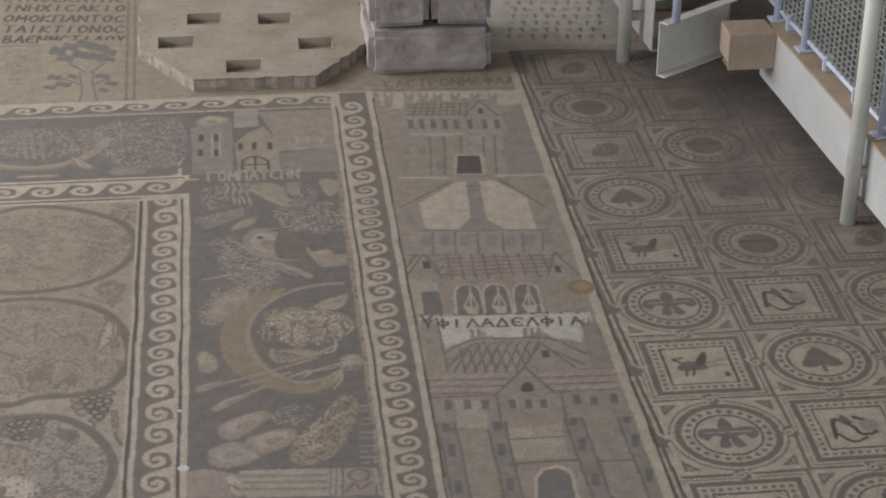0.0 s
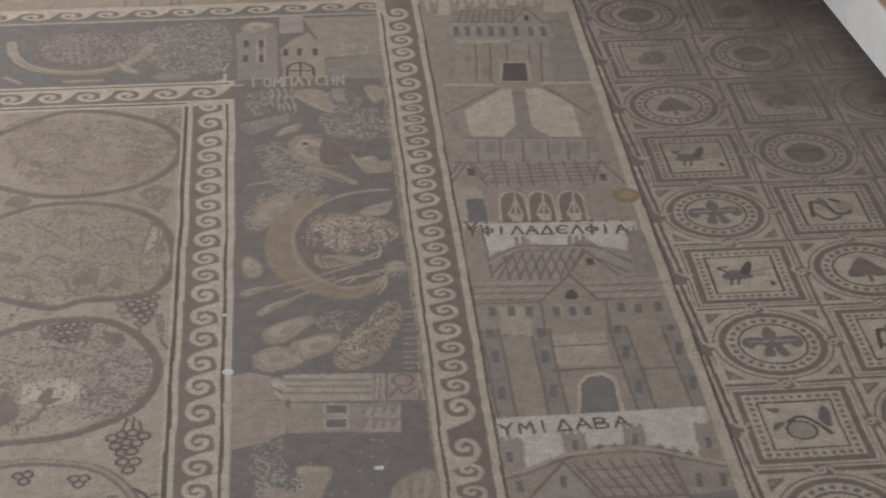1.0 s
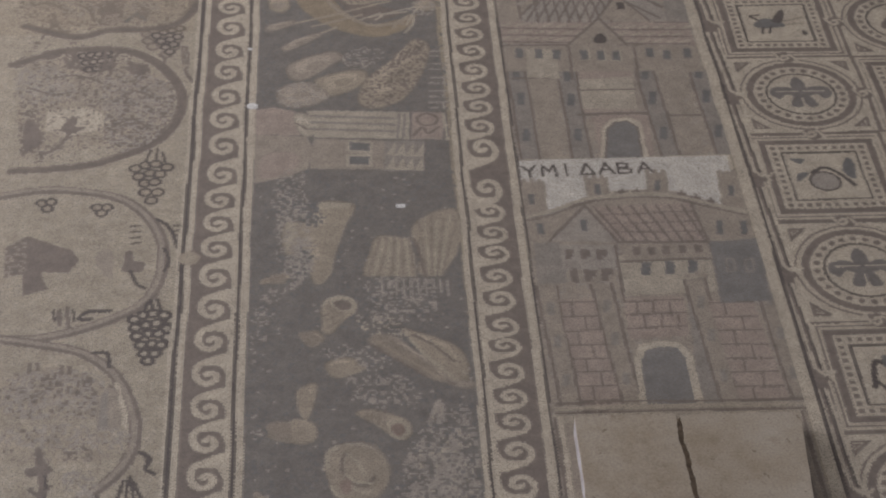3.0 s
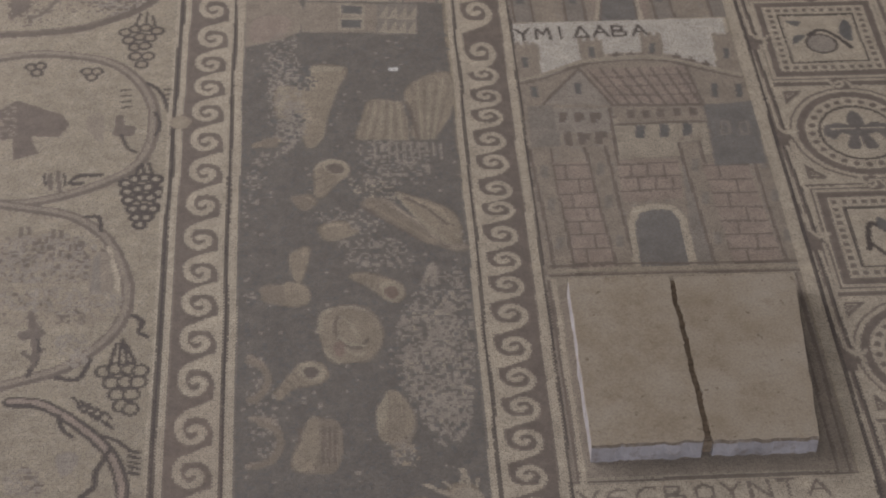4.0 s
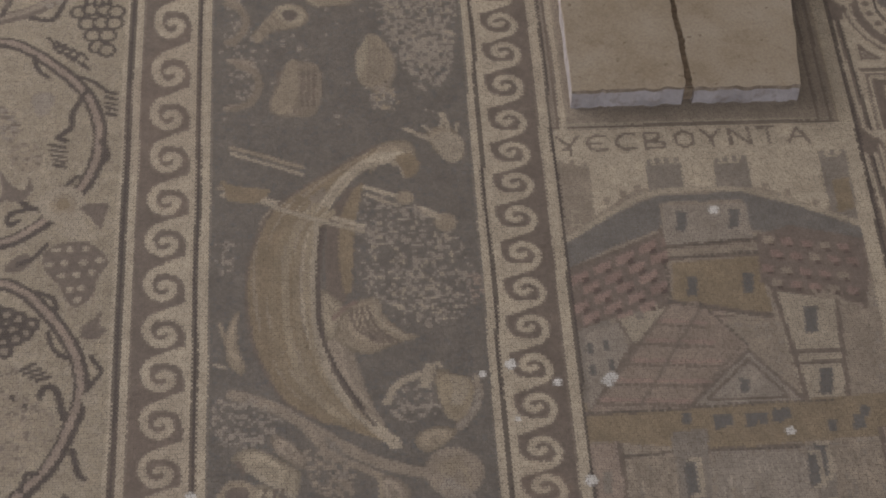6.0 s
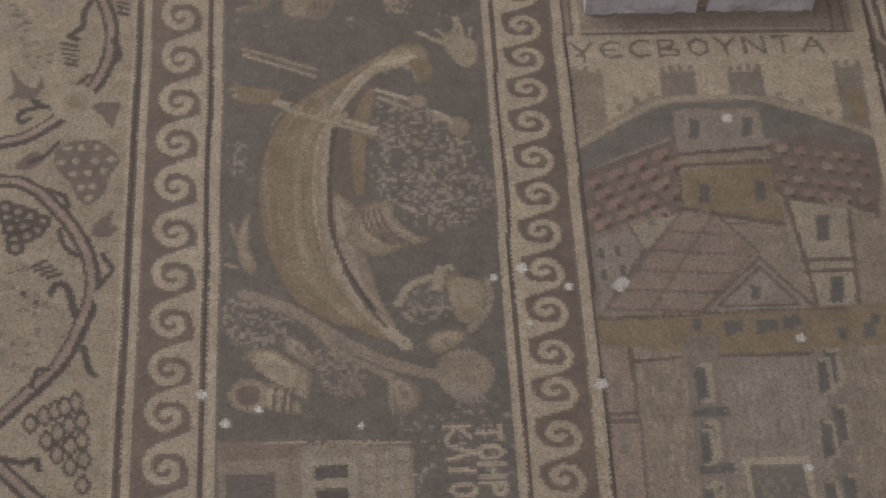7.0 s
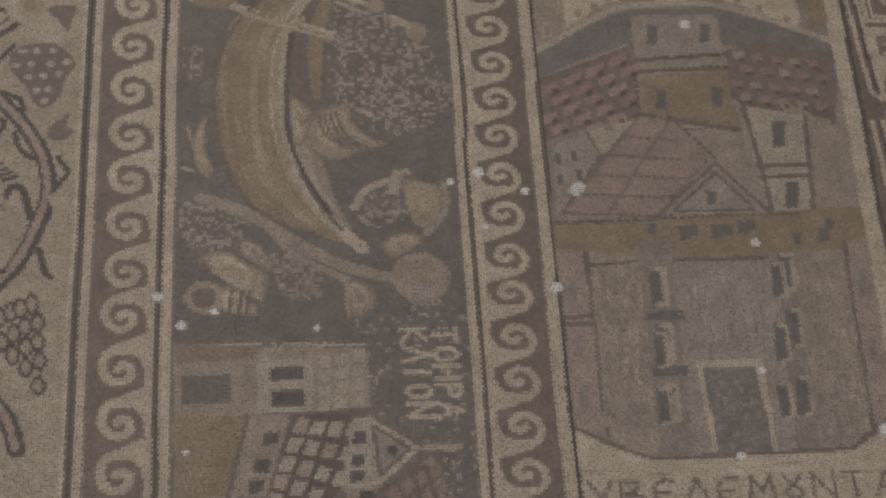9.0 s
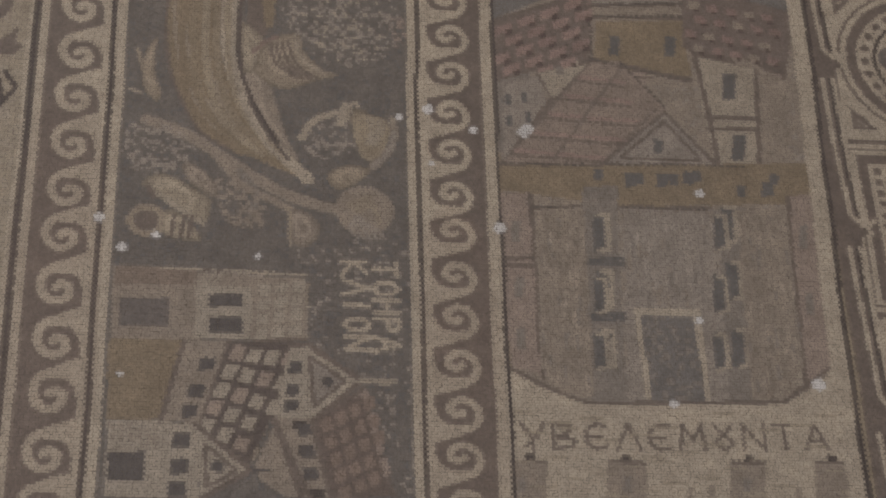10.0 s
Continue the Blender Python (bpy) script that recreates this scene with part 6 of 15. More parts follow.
fill(GREY, (-33.9, 132.7), (-31.4, 132.5), (-32.6, 124.1), (-35.1, 124.3))
fill(GREY, (-41.5, 120.1), (-39.0, 119.9), (-40.2, 111.7), (-42.7, 111.9))
fill(GREY, (-33.3, 121.0), (-30.8, 120.8), (-32.0, 112.6), (-34.5, 112.8))
line(BROWN, 0.8, (-70.6, 147.7), (-73.4, 112.0))
line(BROWN, 0.8, (-64.7, 147.2), (-67.8, 111.5))
line(BROWN, 0.8, (-57.7, 146.6), (-61.0, 110.9))
line(BROWN, 0.8, (-48.3, 145.9), (-51.9, 110.2))
line(BROWN, 0.8, (-43.6, 145.5), (-47.4, 109.8))
fill(PALE, (-62.8, 130.9), (-49.9, 129.8), (-51.5, 110.1), (-64.4, 111.2))
fill(DARK, (-61.2, 128.6), (-52.0, 127.8), (-52.9, 111.3), (-63.1, 112.1))
line(CREAM, 1.6, (-86.5, 111.0), (-67.6, 108.9))
line(CREAM, 1.6, (-47.1, 108.7), (-26.6, 108.1))
fill(STONE, (-88.4, 109.2), (-26.3, 106.0), (-29.3, 59.1), (-90.4, 63.3))
fill(GREY, (-86.9, 79.2), (-84.3, 79.0), (-85.0, 71.6), (-87.6, 71.8))
fill(GREY, (-30.2, 103.8), (-27.5, 103.6), (-28.8, 95.7), (-31.5, 95.9))
fill(GREY, (-31.0, 91.4), (-28.4, 91.2), (-29.6, 83.5), (-32.2, 83.7))
fill(GREY, (-32.7, 73.3), (-30.1, 73.0), (-31.3, 65.7), (-33.9, 65.9))
line(BROWN, 1.0, (-88.4, 85.1), (-66.2, 105.3))
line(BROWN, 1.0, (-46.9, 105.2), (-32.5, 80.4))
fill(CREAM, (-81.0, 87.8), (-63.9, 105.1), (-60.3, 104.8), (-62.6, 73.4), (-68.1, 65.1), (-80.8, 66.1))
fill(CREAM, (-55.0, 104.4), (-49.2, 104.9), (-38.5, 89.1), (-38.6, 62.1), (-51.0, 63.2), (-56.8, 72.5))
fill(GREY, (-60.3, 104.8), (-55.0, 104.4), (-56.8, 72.5), (-51.0, 63.2), (-68.1, 65.1), (-62.6, 73.4))
line(BROWN, 0.8, (-60.4, 100.8), (-55.0, 100.3))
fill(ASH, (-83.8, 64.5), (-35.6, 60.5), (-35.6, 42.6), (-83.8, 46.6))
fill(GREY, (-82.7, 61.7), (-79.0, 61.4), (-80.0, 52.5), (-83.5, 52.8))
fill(GREY, (-75.6, 61.1), (-72.0, 60.8), (-73.0, 51.9), (-76.6, 52.2))
fill(GREY, (-68.1, 60.5), (-64.5, 60.2), (-65.6, 51.3), (-69.2, 51.6))
fill(GREY, (-58.1, 59.7), (-54.5, 59.3), (-55.7, 50.4), (-59.2, 50.7))
fill(GREY, (-50.7, 58.6), (-47.1, 58.3), (-48.3, 49.4), (-51.9, 49.7))
fill(GREY, (-43.6, 58.4), (-39.9, 58.1), (-41.3, 49.2), (-44.9, 49.5))
fill(GREY, (-36.6, 58.8), (-33.0, 58.4), (-34.4, 49.5), (-38.0, 49.8))
line(BROWN, 0.8, (-83.7, 65.0), (-34.4, 60.9))
line(BROWN, 1.1, (-89.8, 46.2), (-31.1, 41.3))
line(BROWN, 0.7, (-78.5, 63.2), (-79.7, 46.3))
line(BROWN, 0.7, (-70.0, 62.5), (-71.3, 45.6))
line(BROWN, 0.7, (-61.4, 61.8), (-62.9, 44.9))
line(BROWN, 0.7, (-51.8, 60.9), (-53.4, 44.1))
line(BROWN, 0.7, (-44.3, 60.3), (-46.1, 43.4))
line(BROWN, 0.7, (-36.8, 59.7), (-38.7, 42.8))
line(BROWN, 0.8, (-79.8, 41.0), (-40.2, 37.7))
line(BROWN, 0.8, (-80.3, 35.9), (-40.9, 32.6))
line(BROWN, 0.8, (-80.9, 30.8), (-41.7, 27.5))
line(BROWN, 0.8, (-73.6, 44.0), (-81.0, 30.0))
line(BROWN, 0.8, (-70.0, 43.7), (-77.2, 29.7))
line(BROWN, 0.8, (-66.4, 43.4), (-73.5, 29.4))
line(BROWN, 0.8, (-62.9, 43.1), (-69.8, 29.1))
line(BROWN, 0.8, (-59.3, 42.8), (-66.1, 28.8))
line(BROWN, 0.8, (-55.8, 42.5), (-62.4, 28.4))
line(BROWN, 0.8, (-52.2, 42.2), (-58.7, 28.1))
line(BROWN, 0.8, (-48.6, 41.9), (-55.0, 27.8))
line(BROWN, 0.8, (-45.1, 41.6), (-51.3, 27.5))
line(BROWN, 0.8, (-41.5, 41.3), (-47.6, 27.2))
line(BROWN, 0.8, (-37.9, 41.0), (-43.9, 26.9))
fill(PALE, (-90.6, 37.6), (-80.2, 36.8), (-79.8, 2.9), (-92.2, 3.9))
curve(BROWN, 1.0, (-90.7, 36.8), (-87.5, 43.9), (-83.1, 45.7), (-79.2, 36.7))
blob(GREY, (-86.5, 36.4), (-83.5, 41.4), (-82.0, 36.0))
fill(GREY, (-88.1, 30.8), (-86.1, 30.6), (-86.5, 26.9), (-88.5, 27.1))
fill(GREY, (-82.5, 29.5), (-80.4, 29.3), (-80.8, 25.6), (-82.8, 25.7))
fill(SLATE, (-87.3, 18.0), (-80.2, 17.4), (-81.5, 2.2), (-87.9, 2.0))
fill(ASH, (-40.2, 37.7), (-30.8, 36.9), (-31.0, -1.2), (-45.9, 0.0))
fill(GREY, (-39.8, 13.2), (-30.3, 14.9), (-30.8, -0.5), (-40.9, -0.4))
line(BROWN, 1.1, (-43.1, 25.1), (-35.1, 36.4), (-31.5, 26.2))
curve(CREAM, 1.3, (-77.6, 2.7), (-76.2, 15.5), (-73.5, 21.0), (-68.6, 20.6), (-66.9, 14.7), (-68.0, 1.9))
fill(CREAM, (-74.9, 8.9), (-68.5, 8.3), (-70.5, 1.3), (-74.1, 1.6))
line(CREAM, 0.8, (-74.5, 8.8), (-70.9, 18.3), (-69.3, 8.4))
disc(CREAM, *(-71.1, 16.7), 1.3)
curve(CREAM, 1.3, (-67.1, 1.8), (-65.4, 14.6), (-62.7, 20.1), (-57.8, 19.7), (-56.1, 13.8), (-57.5, 1.0))
fill(CREAM, (-64.2, 8.0), (-57.8, 7.4), (-60.0, 0.4), (-63.6, 0.7))
line(CREAM, 0.8, (-63.8, 7.9), (-60.1, 17.4), (-58.6, 7.5))
disc(CREAM, *(-60.4, 15.8), 1.3)
curve(CREAM, 1.3, (-56.3, 0.9), (-54.5, 13.6), (-51.7, 19.2), (-46.8, 18.7), (-45.2, 12.8), (-46.7, 0.1))
fill(CREAM, (-53.4, 7.1), (-47.0, 6.5), (-49.2, -0.5), (-52.8, -0.2))
line(CREAM, 0.8, (-53.0, 7.0), (-49.2, 16.5), (-47.8, 6.6))
disc(CREAM, *(-49.4, 14.8), 1.3)
line(CREAM, 1.0, (-77.3, 21.7), (-43.0, 18.8))
fill(CREAM, (-90.4, 1.8), (-29.1, -1.8), (-29.7, -9.2), (-33.0, -9.7), (-35.6, -22.4), (-40.0, -19.1), (-48.9, -13.0), (-55.7, -11.6), (-62.8, -13.3), (-69.0, -15.1), (-73.6, -12.4), (-84.2, -19.1), (-84.9, -7.6), (-90.4, -6.4))
write(DARK, 0.95, "ЧΦΙΛΑΔΕΛΦΙΑ", (-90.1, -4.1), (-31.5, -7.9), 6.2)
fill(STONE, (-73.4, -10.9), (-67.5, -11.4), (-68.3, -17.4), (-74.1, -16.9))
fill(STONE, (-54.6, -11.0), (-48.7, -11.5), (-49.6, -17.5), (-55.5, -17.0))
# second city: roofs, towers and grey arch
fill(GREY, (-90.5, -8.7), (-83.8, -8.9), (-86.3, -42.4), (-91.9, -42.2))
fill(GREY, (-32.7, -9.3), (-25.0, -8.4), (-26.7, -37.2), (-34.5, -37.7))
fill(SLATE, (-88.8, -13.7), (-86.4, -13.7), (-87.0, -20.4), (-89.3, -20.4))
fill(SLATE, (-89.8, -26.6), (-87.5, -26.6), (-88.1, -33.1), (-90.4, -33.1))
fill(SLATE, (-30.0, -13.6), (-27.6, -13.7), (-28.7, -20.4), (-31.0, -20.3))
fill(SLATE, (-30.6, -26.6), (-28.3, -26.7), (-29.3, -33.2), (-31.6, -33.1))
fill(ASH, (-85.8, -37.1), (-77.8, -22.9), (-68.3, -15.8), (-53.7, -16.3), (-44.3, -19.2), (-35.6, -26.1), (-35.1, -38.0), (-85.2, -36.8))
fill(STONE, (-81.9, -35.5), (-72.4, -18.3), (-51.9, -17.4), (-59.1, -36.2))
line(BROWN, 0.8, (-80.9, -35.5), (-71.9, -18.3))
line(BROWN, 0.8, (-78.5, -20.3), (-75.1, -35.0))
line(BROWN, 0.8, (-77.5, -35.6), (-68.8, -18.4))
line(BROWN, 0.8, (-75.3, -21.2), (-72.3, -35.1))
line(BROWN, 0.8, (-74.1, -35.7), (-65.7, -18.5))
line(BROWN, 0.8, (-72.1, -22.0), (-69.4, -35.1))
line(BROWN, 0.8, (-70.7, -35.8), (-62.6, -18.6))
line(BROWN, 0.8, (-68.9, -22.8), (-66.6, -35.2))
line(BROWN, 0.8, (-67.2, -35.9), (-59.5, -18.7))
line(BROWN, 0.8, (-65.7, -23.7), (-63.7, -35.3))
line(BROWN, 0.8, (-63.8, -36.0), (-56.4, -18.8))
line(BROWN, 0.8, (-62.5, -24.5), (-60.9, -35.4))
line(BROWN, 0.8, (-60.4, -36.1), (-53.2, -18.9))
line(BROWN, 0.8, (-59.3, -25.3), (-58.0, -35.5))
line(BROWN, 0.8, (-57.0, -36.3), (-50.1, -19.0))
line(BROWN, 0.8, (-56.1, -26.2), (-55.2, -35.6))
line(BROWN, 1.0, (-85.8, -37.1), (-76.8, -23.0), (-68.3, -16.2), (-48.0, -17.6), (-35.1, -29.0))
line(BROWN, 1.0, (-59.1, -36.2), (-48.8, -23.8), (-37.1, -36.2))
blob(GREY, (-51.4, -31.4), (-49.3, -27.1), (-47.6, -29.4), (-48.4, -32.2))
fill(ASH, (-90.6, -38.0), (-26.5, -39.4), (-27.6, -53.0), (-90.8, -51.2))
fill(STONE, (-69.4, -51.6), (-58.4, -38.3), (-48.0, -52.3))
line(BROWN, 0.8, (-90.7, -38.7), (-65.1, -38.8))
line(BROWN, 0.8, (-51.9, -39.3), (-26.1, -39.0))
line(BROWN, 0.8, (-91.0, -42.9), (-65.6, -43.1))
line(BROWN, 0.8, (-52.4, -43.5), (-26.8, -43.3))
line(BROWN, 0.8, (-91.4, -47.1), (-66.1, -47.2))
line(BROWN, 0.8, (-53.0, -47.7), (-27.4, -47.4))
line(BROWN, 0.8, (-91.8, -51.6), (-66.6, -51.7))
line(BROWN, 0.8, (-53.6, -52.1), (-28.2, -51.9))
line(BROWN, 0.7, (-89.3, -51.3), (-86.0, -38.9))
line(BROWN, 0.7, (-47.9, -52.0), (-49.4, -39.3))
line(BROWN, 0.7, (-85.2, -51.4), (-81.8, -39.0))
line(BROWN, 0.7, (-44.2, -52.1), (-45.2, -39.5))
line(BROWN, 0.7, (-81.2, -51.6), (-77.7, -39.1))
line(BROWN, 0.7, (-40.4, -52.2), (-41.0, -39.6))
line(BROWN, 0.7, (-77.1, -51.7), (-73.5, -39.3))
line(BROWN, 0.7, (-36.7, -52.3), (-36.9, -39.7))
line(BROWN, 0.7, (-73.0, -51.8), (-69.4, -39.4))
line(BROWN, 0.7, (-33.0, -52.5), (-32.7, -39.9))
line(BROWN, 0.7, (-68.9, -52.0), (-65.2, -39.5))
line(BROWN, 0.7, (-29.2, -52.6), (-28.5, -40.0))
line(BROWN, 1.1, (-69.5, -52.6), (-58.5, -39.1), (-47.4, -52.7))
blob(GREY, (-61.5, -48.4), (-59.1, -44.3), (-57.2, -46.8), (-57.5, -48.9))
fill(PALE, (-89.0, -52.0), (-74.2, -52.5), (-75.2, -70.5), (-89.3, -70.0))
fill(ROSE, (-68.6, -52.7), (-49.4, -53.3), (-52.7, -92.9), (-70.4, -92.3))
fill(PALE, (-69.5, -71.7), (-51.2, -71.3), (-51.9, -89.2), (-69.6, -88.6))
fill(STONE, (-89.3, -70.0), (-75.2, -71.2), (-78.2, -114.5), (-91.1, -114.7))
fill(STONE, (-41.6, -53.5), (-34.1, -53.8), (-39.1, -113.0), (-46.7, -114.2))
fill(GREY, (-91.1, -61.0), (-85.2, -60.6), (-85.1, -114.6), (-90.6, -114.4))
line(BROWN, 0.9, (-91.1, -61.0), (-90.6, -114.4))
line(BROWN, 0.9, (-85.2, -61.2), (-85.1, -114.6))
line(BROWN, 0.8, (-91.1, -61.0), (-85.2, -60.6))
fill(SLATE, (-89.0, -64.3), (-86.6, -64.4), (-87.3, -71.6), (-89.6, -71.5))
fill(SLATE, (-88.9, -78.8), (-86.5, -78.8), (-87.2, -85.8), (-89.5, -85.7))
fill(SLATE, (-88.7, -98.5), (-86.5, -98.6), (-87.1, -105.2), (-89.4, -105.1))
fill(GREY, (-74.7, -62.6), (-68.7, -62.1), (-69.6, -114.9), (-75.1, -114.7))
line(BROWN, 0.9, (-74.7, -62.6), (-75.1, -114.7))
line(BROWN, 0.9, (-68.8, -62.8), (-69.6, -114.9))
line(BROWN, 0.8, (-74.7, -62.6), (-68.7, -62.1))
fill(SLATE, (-72.6, -65.7), (-70.2, -65.7), (-71.1, -72.9), (-73.4, -72.9))
fill(SLATE, (-72.8, -79.8), (-70.4, -79.9), (-71.2, -86.8), (-73.6, -86.7))
fill(SLATE, (-73.0, -99.0), (-70.7, -99.1), (-71.5, -105.7), (-73.7, -105.6))
fill(GREY, (-49.9, -62.4), (-43.9, -61.9), (-42.5, -115.0), (-48.0, -114.8))
line(BROWN, 0.9, (-49.9, -62.4), (-48.0, -114.8))
line(BROWN, 0.9, (-44.0, -62.6), (-42.5, -115.0))
line(BROWN, 0.8, (-49.9, -62.4), (-43.9, -61.9))
fill(SLATE, (-47.4, -65.5), (-45.0, -65.6), (-46.1, -72.8), (-48.5, -72.7))
fill(SLATE, (-47.0, -79.7), (-44.6, -79.8), (-45.7, -86.7), (-48.0, -86.7))
fill(SLATE, (-46.3, -99.1), (-44.0, -99.1), (-45.0, -105.8), (-47.3, -105.7))
fill(GREY, (-32.6, -62.0), (-26.6, -61.5), (-25.6, -114.4), (-31.1, -114.2))
line(BROWN, 0.9, (-32.6, -62.0), (-31.1, -114.2))
line(BROWN, 0.9, (-26.7, -62.2), (-25.6, -114.4))
line(BROWN, 0.8, (-32.6, -62.0), (-26.6, -61.5))
fill(SLATE, (-30.1, -65.1), (-27.7, -65.1), (-28.9, -72.4), (-31.3, -72.3))
fill(SLATE, (-29.7, -79.2), (-27.4, -79.3), (-28.6, -86.3), (-30.9, -86.2))
fill(SLATE, (-29.2, -98.5), (-26.9, -98.6), (-28.1, -105.2), (-30.4, -105.2))
fill(DARK, (-87.7, -53.2), (-85.0, -53.3), (-85.4, -57.7), (-88.1, -57.6))
fill(DARK, (-81.8, -53.4), (-79.0, -53.5), (-79.5, -57.9), (-82.2, -57.8))
fill(DARK, (-76.2, -53.6), (-73.5, -53.7), (-73.9, -58.1), (-76.7, -58.0))
fill(DARK, (-67.4, -54.2), (-64.6, -54.3), (-65.1, -58.7), (-67.9, -58.6))
fill(DARK, (-61.4, -54.4), (-58.6, -54.5), (-59.2, -58.9), (-62.0, -58.8))
fill(DARK, (-56.5, -54.3), (-53.8, -54.3), (-54.3, -58.7), (-57.1, -58.6))
fill(DARK, (-45.3, -53.9), (-42.5, -54.0), (-43.1, -58.4), (-45.9, -58.3))
fill(DARK, (-39.3, -53.8), (-36.5, -53.9), (-37.2, -58.3), (-39.9, -58.2))
fill(DARK, (-33.6, -53.6), (-30.8, -53.7), (-31.5, -58.1), (-34.3, -58.0))
fill(PALE, (-60.9, -55.8), (-59.5, -55.9), (-59.7, -57.5), (-61.1, -57.5))
fill(ROSE, (-66.4, -90.9), (-48.8, -90.6), (-50.7, -115.5), (-67.1, -115.5))
line(BROWN, 1.3, (-70.4, -91.7), (-49.0, -91.5))
line(BROWN, 0.9, (-68.4, -78.2), (-51.0, -78.1))
line(BROWN, 0.9, (-43.5, -93.2), (-32.8, -93.0))
line(BROWN, 0.9, (-89.8, -70.7), (-74.3, -70.5))
fill(CREAM, (-67.1, -115.5), (-64.2, -99.3), (-61.0, -94.8), (-55.5, -93.4), (-51.8, -96.6), (-52.3, -114.6))
fill(STEEL, (-65.6, -115.6), (-62.9, -100.2), (-60.0, -96.4), (-56.0, -95.9), (-53.2, -99.0), (-54.1, -115.1))
line(BROWN, 0.6, (-65.6, -115.6), (-62.9, -100.2), (-60.0, -96.4), (-56.0, -95.9), (-53.2, -99.0), (-54.1, -115.1))
fill(CREAM, (-91.2, -115.5), (-27.1, -114.3), (-27.3, -122.2), (-31.2, -122.9), (-33.2, -136.1), (-39.2, -134.5), (-46.5, -132.8), (-66.0, -132.9), (-73.6, -133.7), (-86.1, -140.9), (-87.2, -127.1), (-91.6, -125.5))
write(DARK, 0.95, "ЧΜΙΔΑΒΑ", (-90.9, -125.0), (-51.9, -121.0), 6.4)
fill(STONE, (-72.0, -123.4), (-65.9, -123.6), (-67.2, -133.1), (-73.2, -132.9))
fill(STONE, (-54.6, -122.9), (-48.4, -123.1), (-49.9, -132.7), (-55.9, -132.4))
fill(STONE, (-91.1, -127.2), (-85.0, -127.5), (-86.0, -136.9), (-92.0, -136.6))
fill(STONE, (-33.2, -124.3), (-27.1, -124.5), (-28.8, -134.0), (-34.9, -133.8))
fill(STONE, (-64.7, -131.3), (-63.4, -131.3), (-63.7, -133.6), (-65.0, -133.5))
fill(STONE, (-61.3, -130.9), (-59.9, -130.9), (-60.3, -133.1), (-61.6, -133.1))
fill(STONE, (-57.0, -130.5), (-55.7, -130.5), (-56.0, -132.7), (-57.3, -132.7))
fill(STONE, (-47.7, -130.8), (-46.4, -130.8), (-46.7, -133.1), (-48.1, -133.0))
fill(STONE, (-44.6, -132.0), (-43.2, -132.1), (-43.6, -134.3), (-44.9, -134.2))
fill(STONE, (-41.4, -133.3), (-40.0, -133.3), (-40.4, -135.5), (-41.7, -135.5))
fill(STONE, (-70.8, -121.5), (-69.4, -121.5), (-69.7, -123.8), (-71.1, -123.7))
fill(STONE, (-68.1, -121.6), (-66.7, -121.6), (-67.0, -123.9), (-68.3, -123.8))
fill(STONE, (-53.2, -121.5), (-51.8, -121.6), (-52.1, -123.9), (-53.5, -123.8))
fill(STONE, (-50.6, -121.6), (-49.2, -121.7), (-49.6, -123.9), (-51.0, -123.9))
# third city: masonry walls and grey arch
fill(ASH, (-92.3, -144.7), (-83.5, -139.7), (-72.2, -136.0), (-48.6, -135.2), (-28.7, -141.7), (-29.0, -155.1), (-92.5, -155.3))
line(BROWN, 1.1, (-92.3, -145.5), (-81.8, -139.2), (-71.4, -136.0), (-48.6, -135.5), (-29.6, -142.2))
line(PALE, 0.7, (-92.2, -143.9), (-81.6, -137.8), (-71.3, -134.9), (-48.5, -134.4), (-29.4, -140.9))
fill(STONE, (-72.3, -136.5), (-41.6, -138.5), (-40.9, -154.6), (-67.2, -154.9))
line(BROWN, 0.9, (-70.7, -137.2), (-65.9, -153.9))
line(BROWN, 0.9, (-66.4, -137.3), (-62.0, -154.1))
line(BROWN, 0.9, (-62.0, -137.5), (-58.1, -154.2))
line(BROWN, 0.9, (-57.7, -137.6), (-54.2, -154.4))
line(BROWN, 0.9, (-53.4, -137.8), (-50.3, -154.5))
line(BROWN, 0.9, (-49.0, -138.0), (-46.4, -154.7))
line(BROWN, 0.9, (-44.7, -138.1), (-42.5, -154.8))
fill(BROWN, (-63.0, -138.5), (-62.0, -138.6), (-62.2, -139.7), (-63.2, -139.6))
fill(BROWN, (-57.5, -143.4), (-56.5, -143.4), (-56.7, -144.5), (-57.7, -144.4))
fill(BROWN, (-52.1, -148.1), (-51.1, -148.2), (-51.3, -149.2), (-52.3, -149.2))
fill(BROWN, (-44.6, -139.5), (-43.6, -139.5), (-43.8, -140.6), (-44.7, -140.6))
fill(BROWN, (-60.7, -143.5), (-59.7, -143.5), (-59.9, -144.6), (-60.8, -144.6))
fill(BROWN, (-55.3, -148.3), (-54.3, -148.3), (-54.4, -149.4), (-55.4, -149.3))
fill(BROWN, (-47.8, -139.7), (-46.8, -139.7), (-47.0, -140.8), (-48.0, -140.7))
fill(BROWN, (-42.4, -144.5), (-41.4, -144.5), (-41.6, -145.6), (-42.6, -145.5))
fill(BROWN, (-58.4, -148.4), (-57.4, -148.5), (-57.6, -149.5), (-58.6, -149.5))
fill(BROWN, (-51.0, -139.8), (-50.0, -139.8), (-50.2, -140.9), (-51.1, -140.9))
fill(BROWN, (-45.6, -144.6), (-44.6, -144.7), (-44.7, -145.7), (-45.7, -145.7))
fill(BROWN, (-61.6, -148.6), (-60.6, -148.6), (-60.7, -149.7), (-61.7, -149.6))
fill(BROWN, (-54.2, -140.0), (-53.2, -140.0), (-53.3, -141.1), (-54.3, -141.0))
fill(BROWN, (-48.8, -144.8), (-47.8, -144.8), (-47.9, -145.9), (-48.9, -145.8))
fill(BROWN, (-43.4, -149.5), (-42.4, -149.6), (-42.6, -150.6), (-43.6, -150.6))
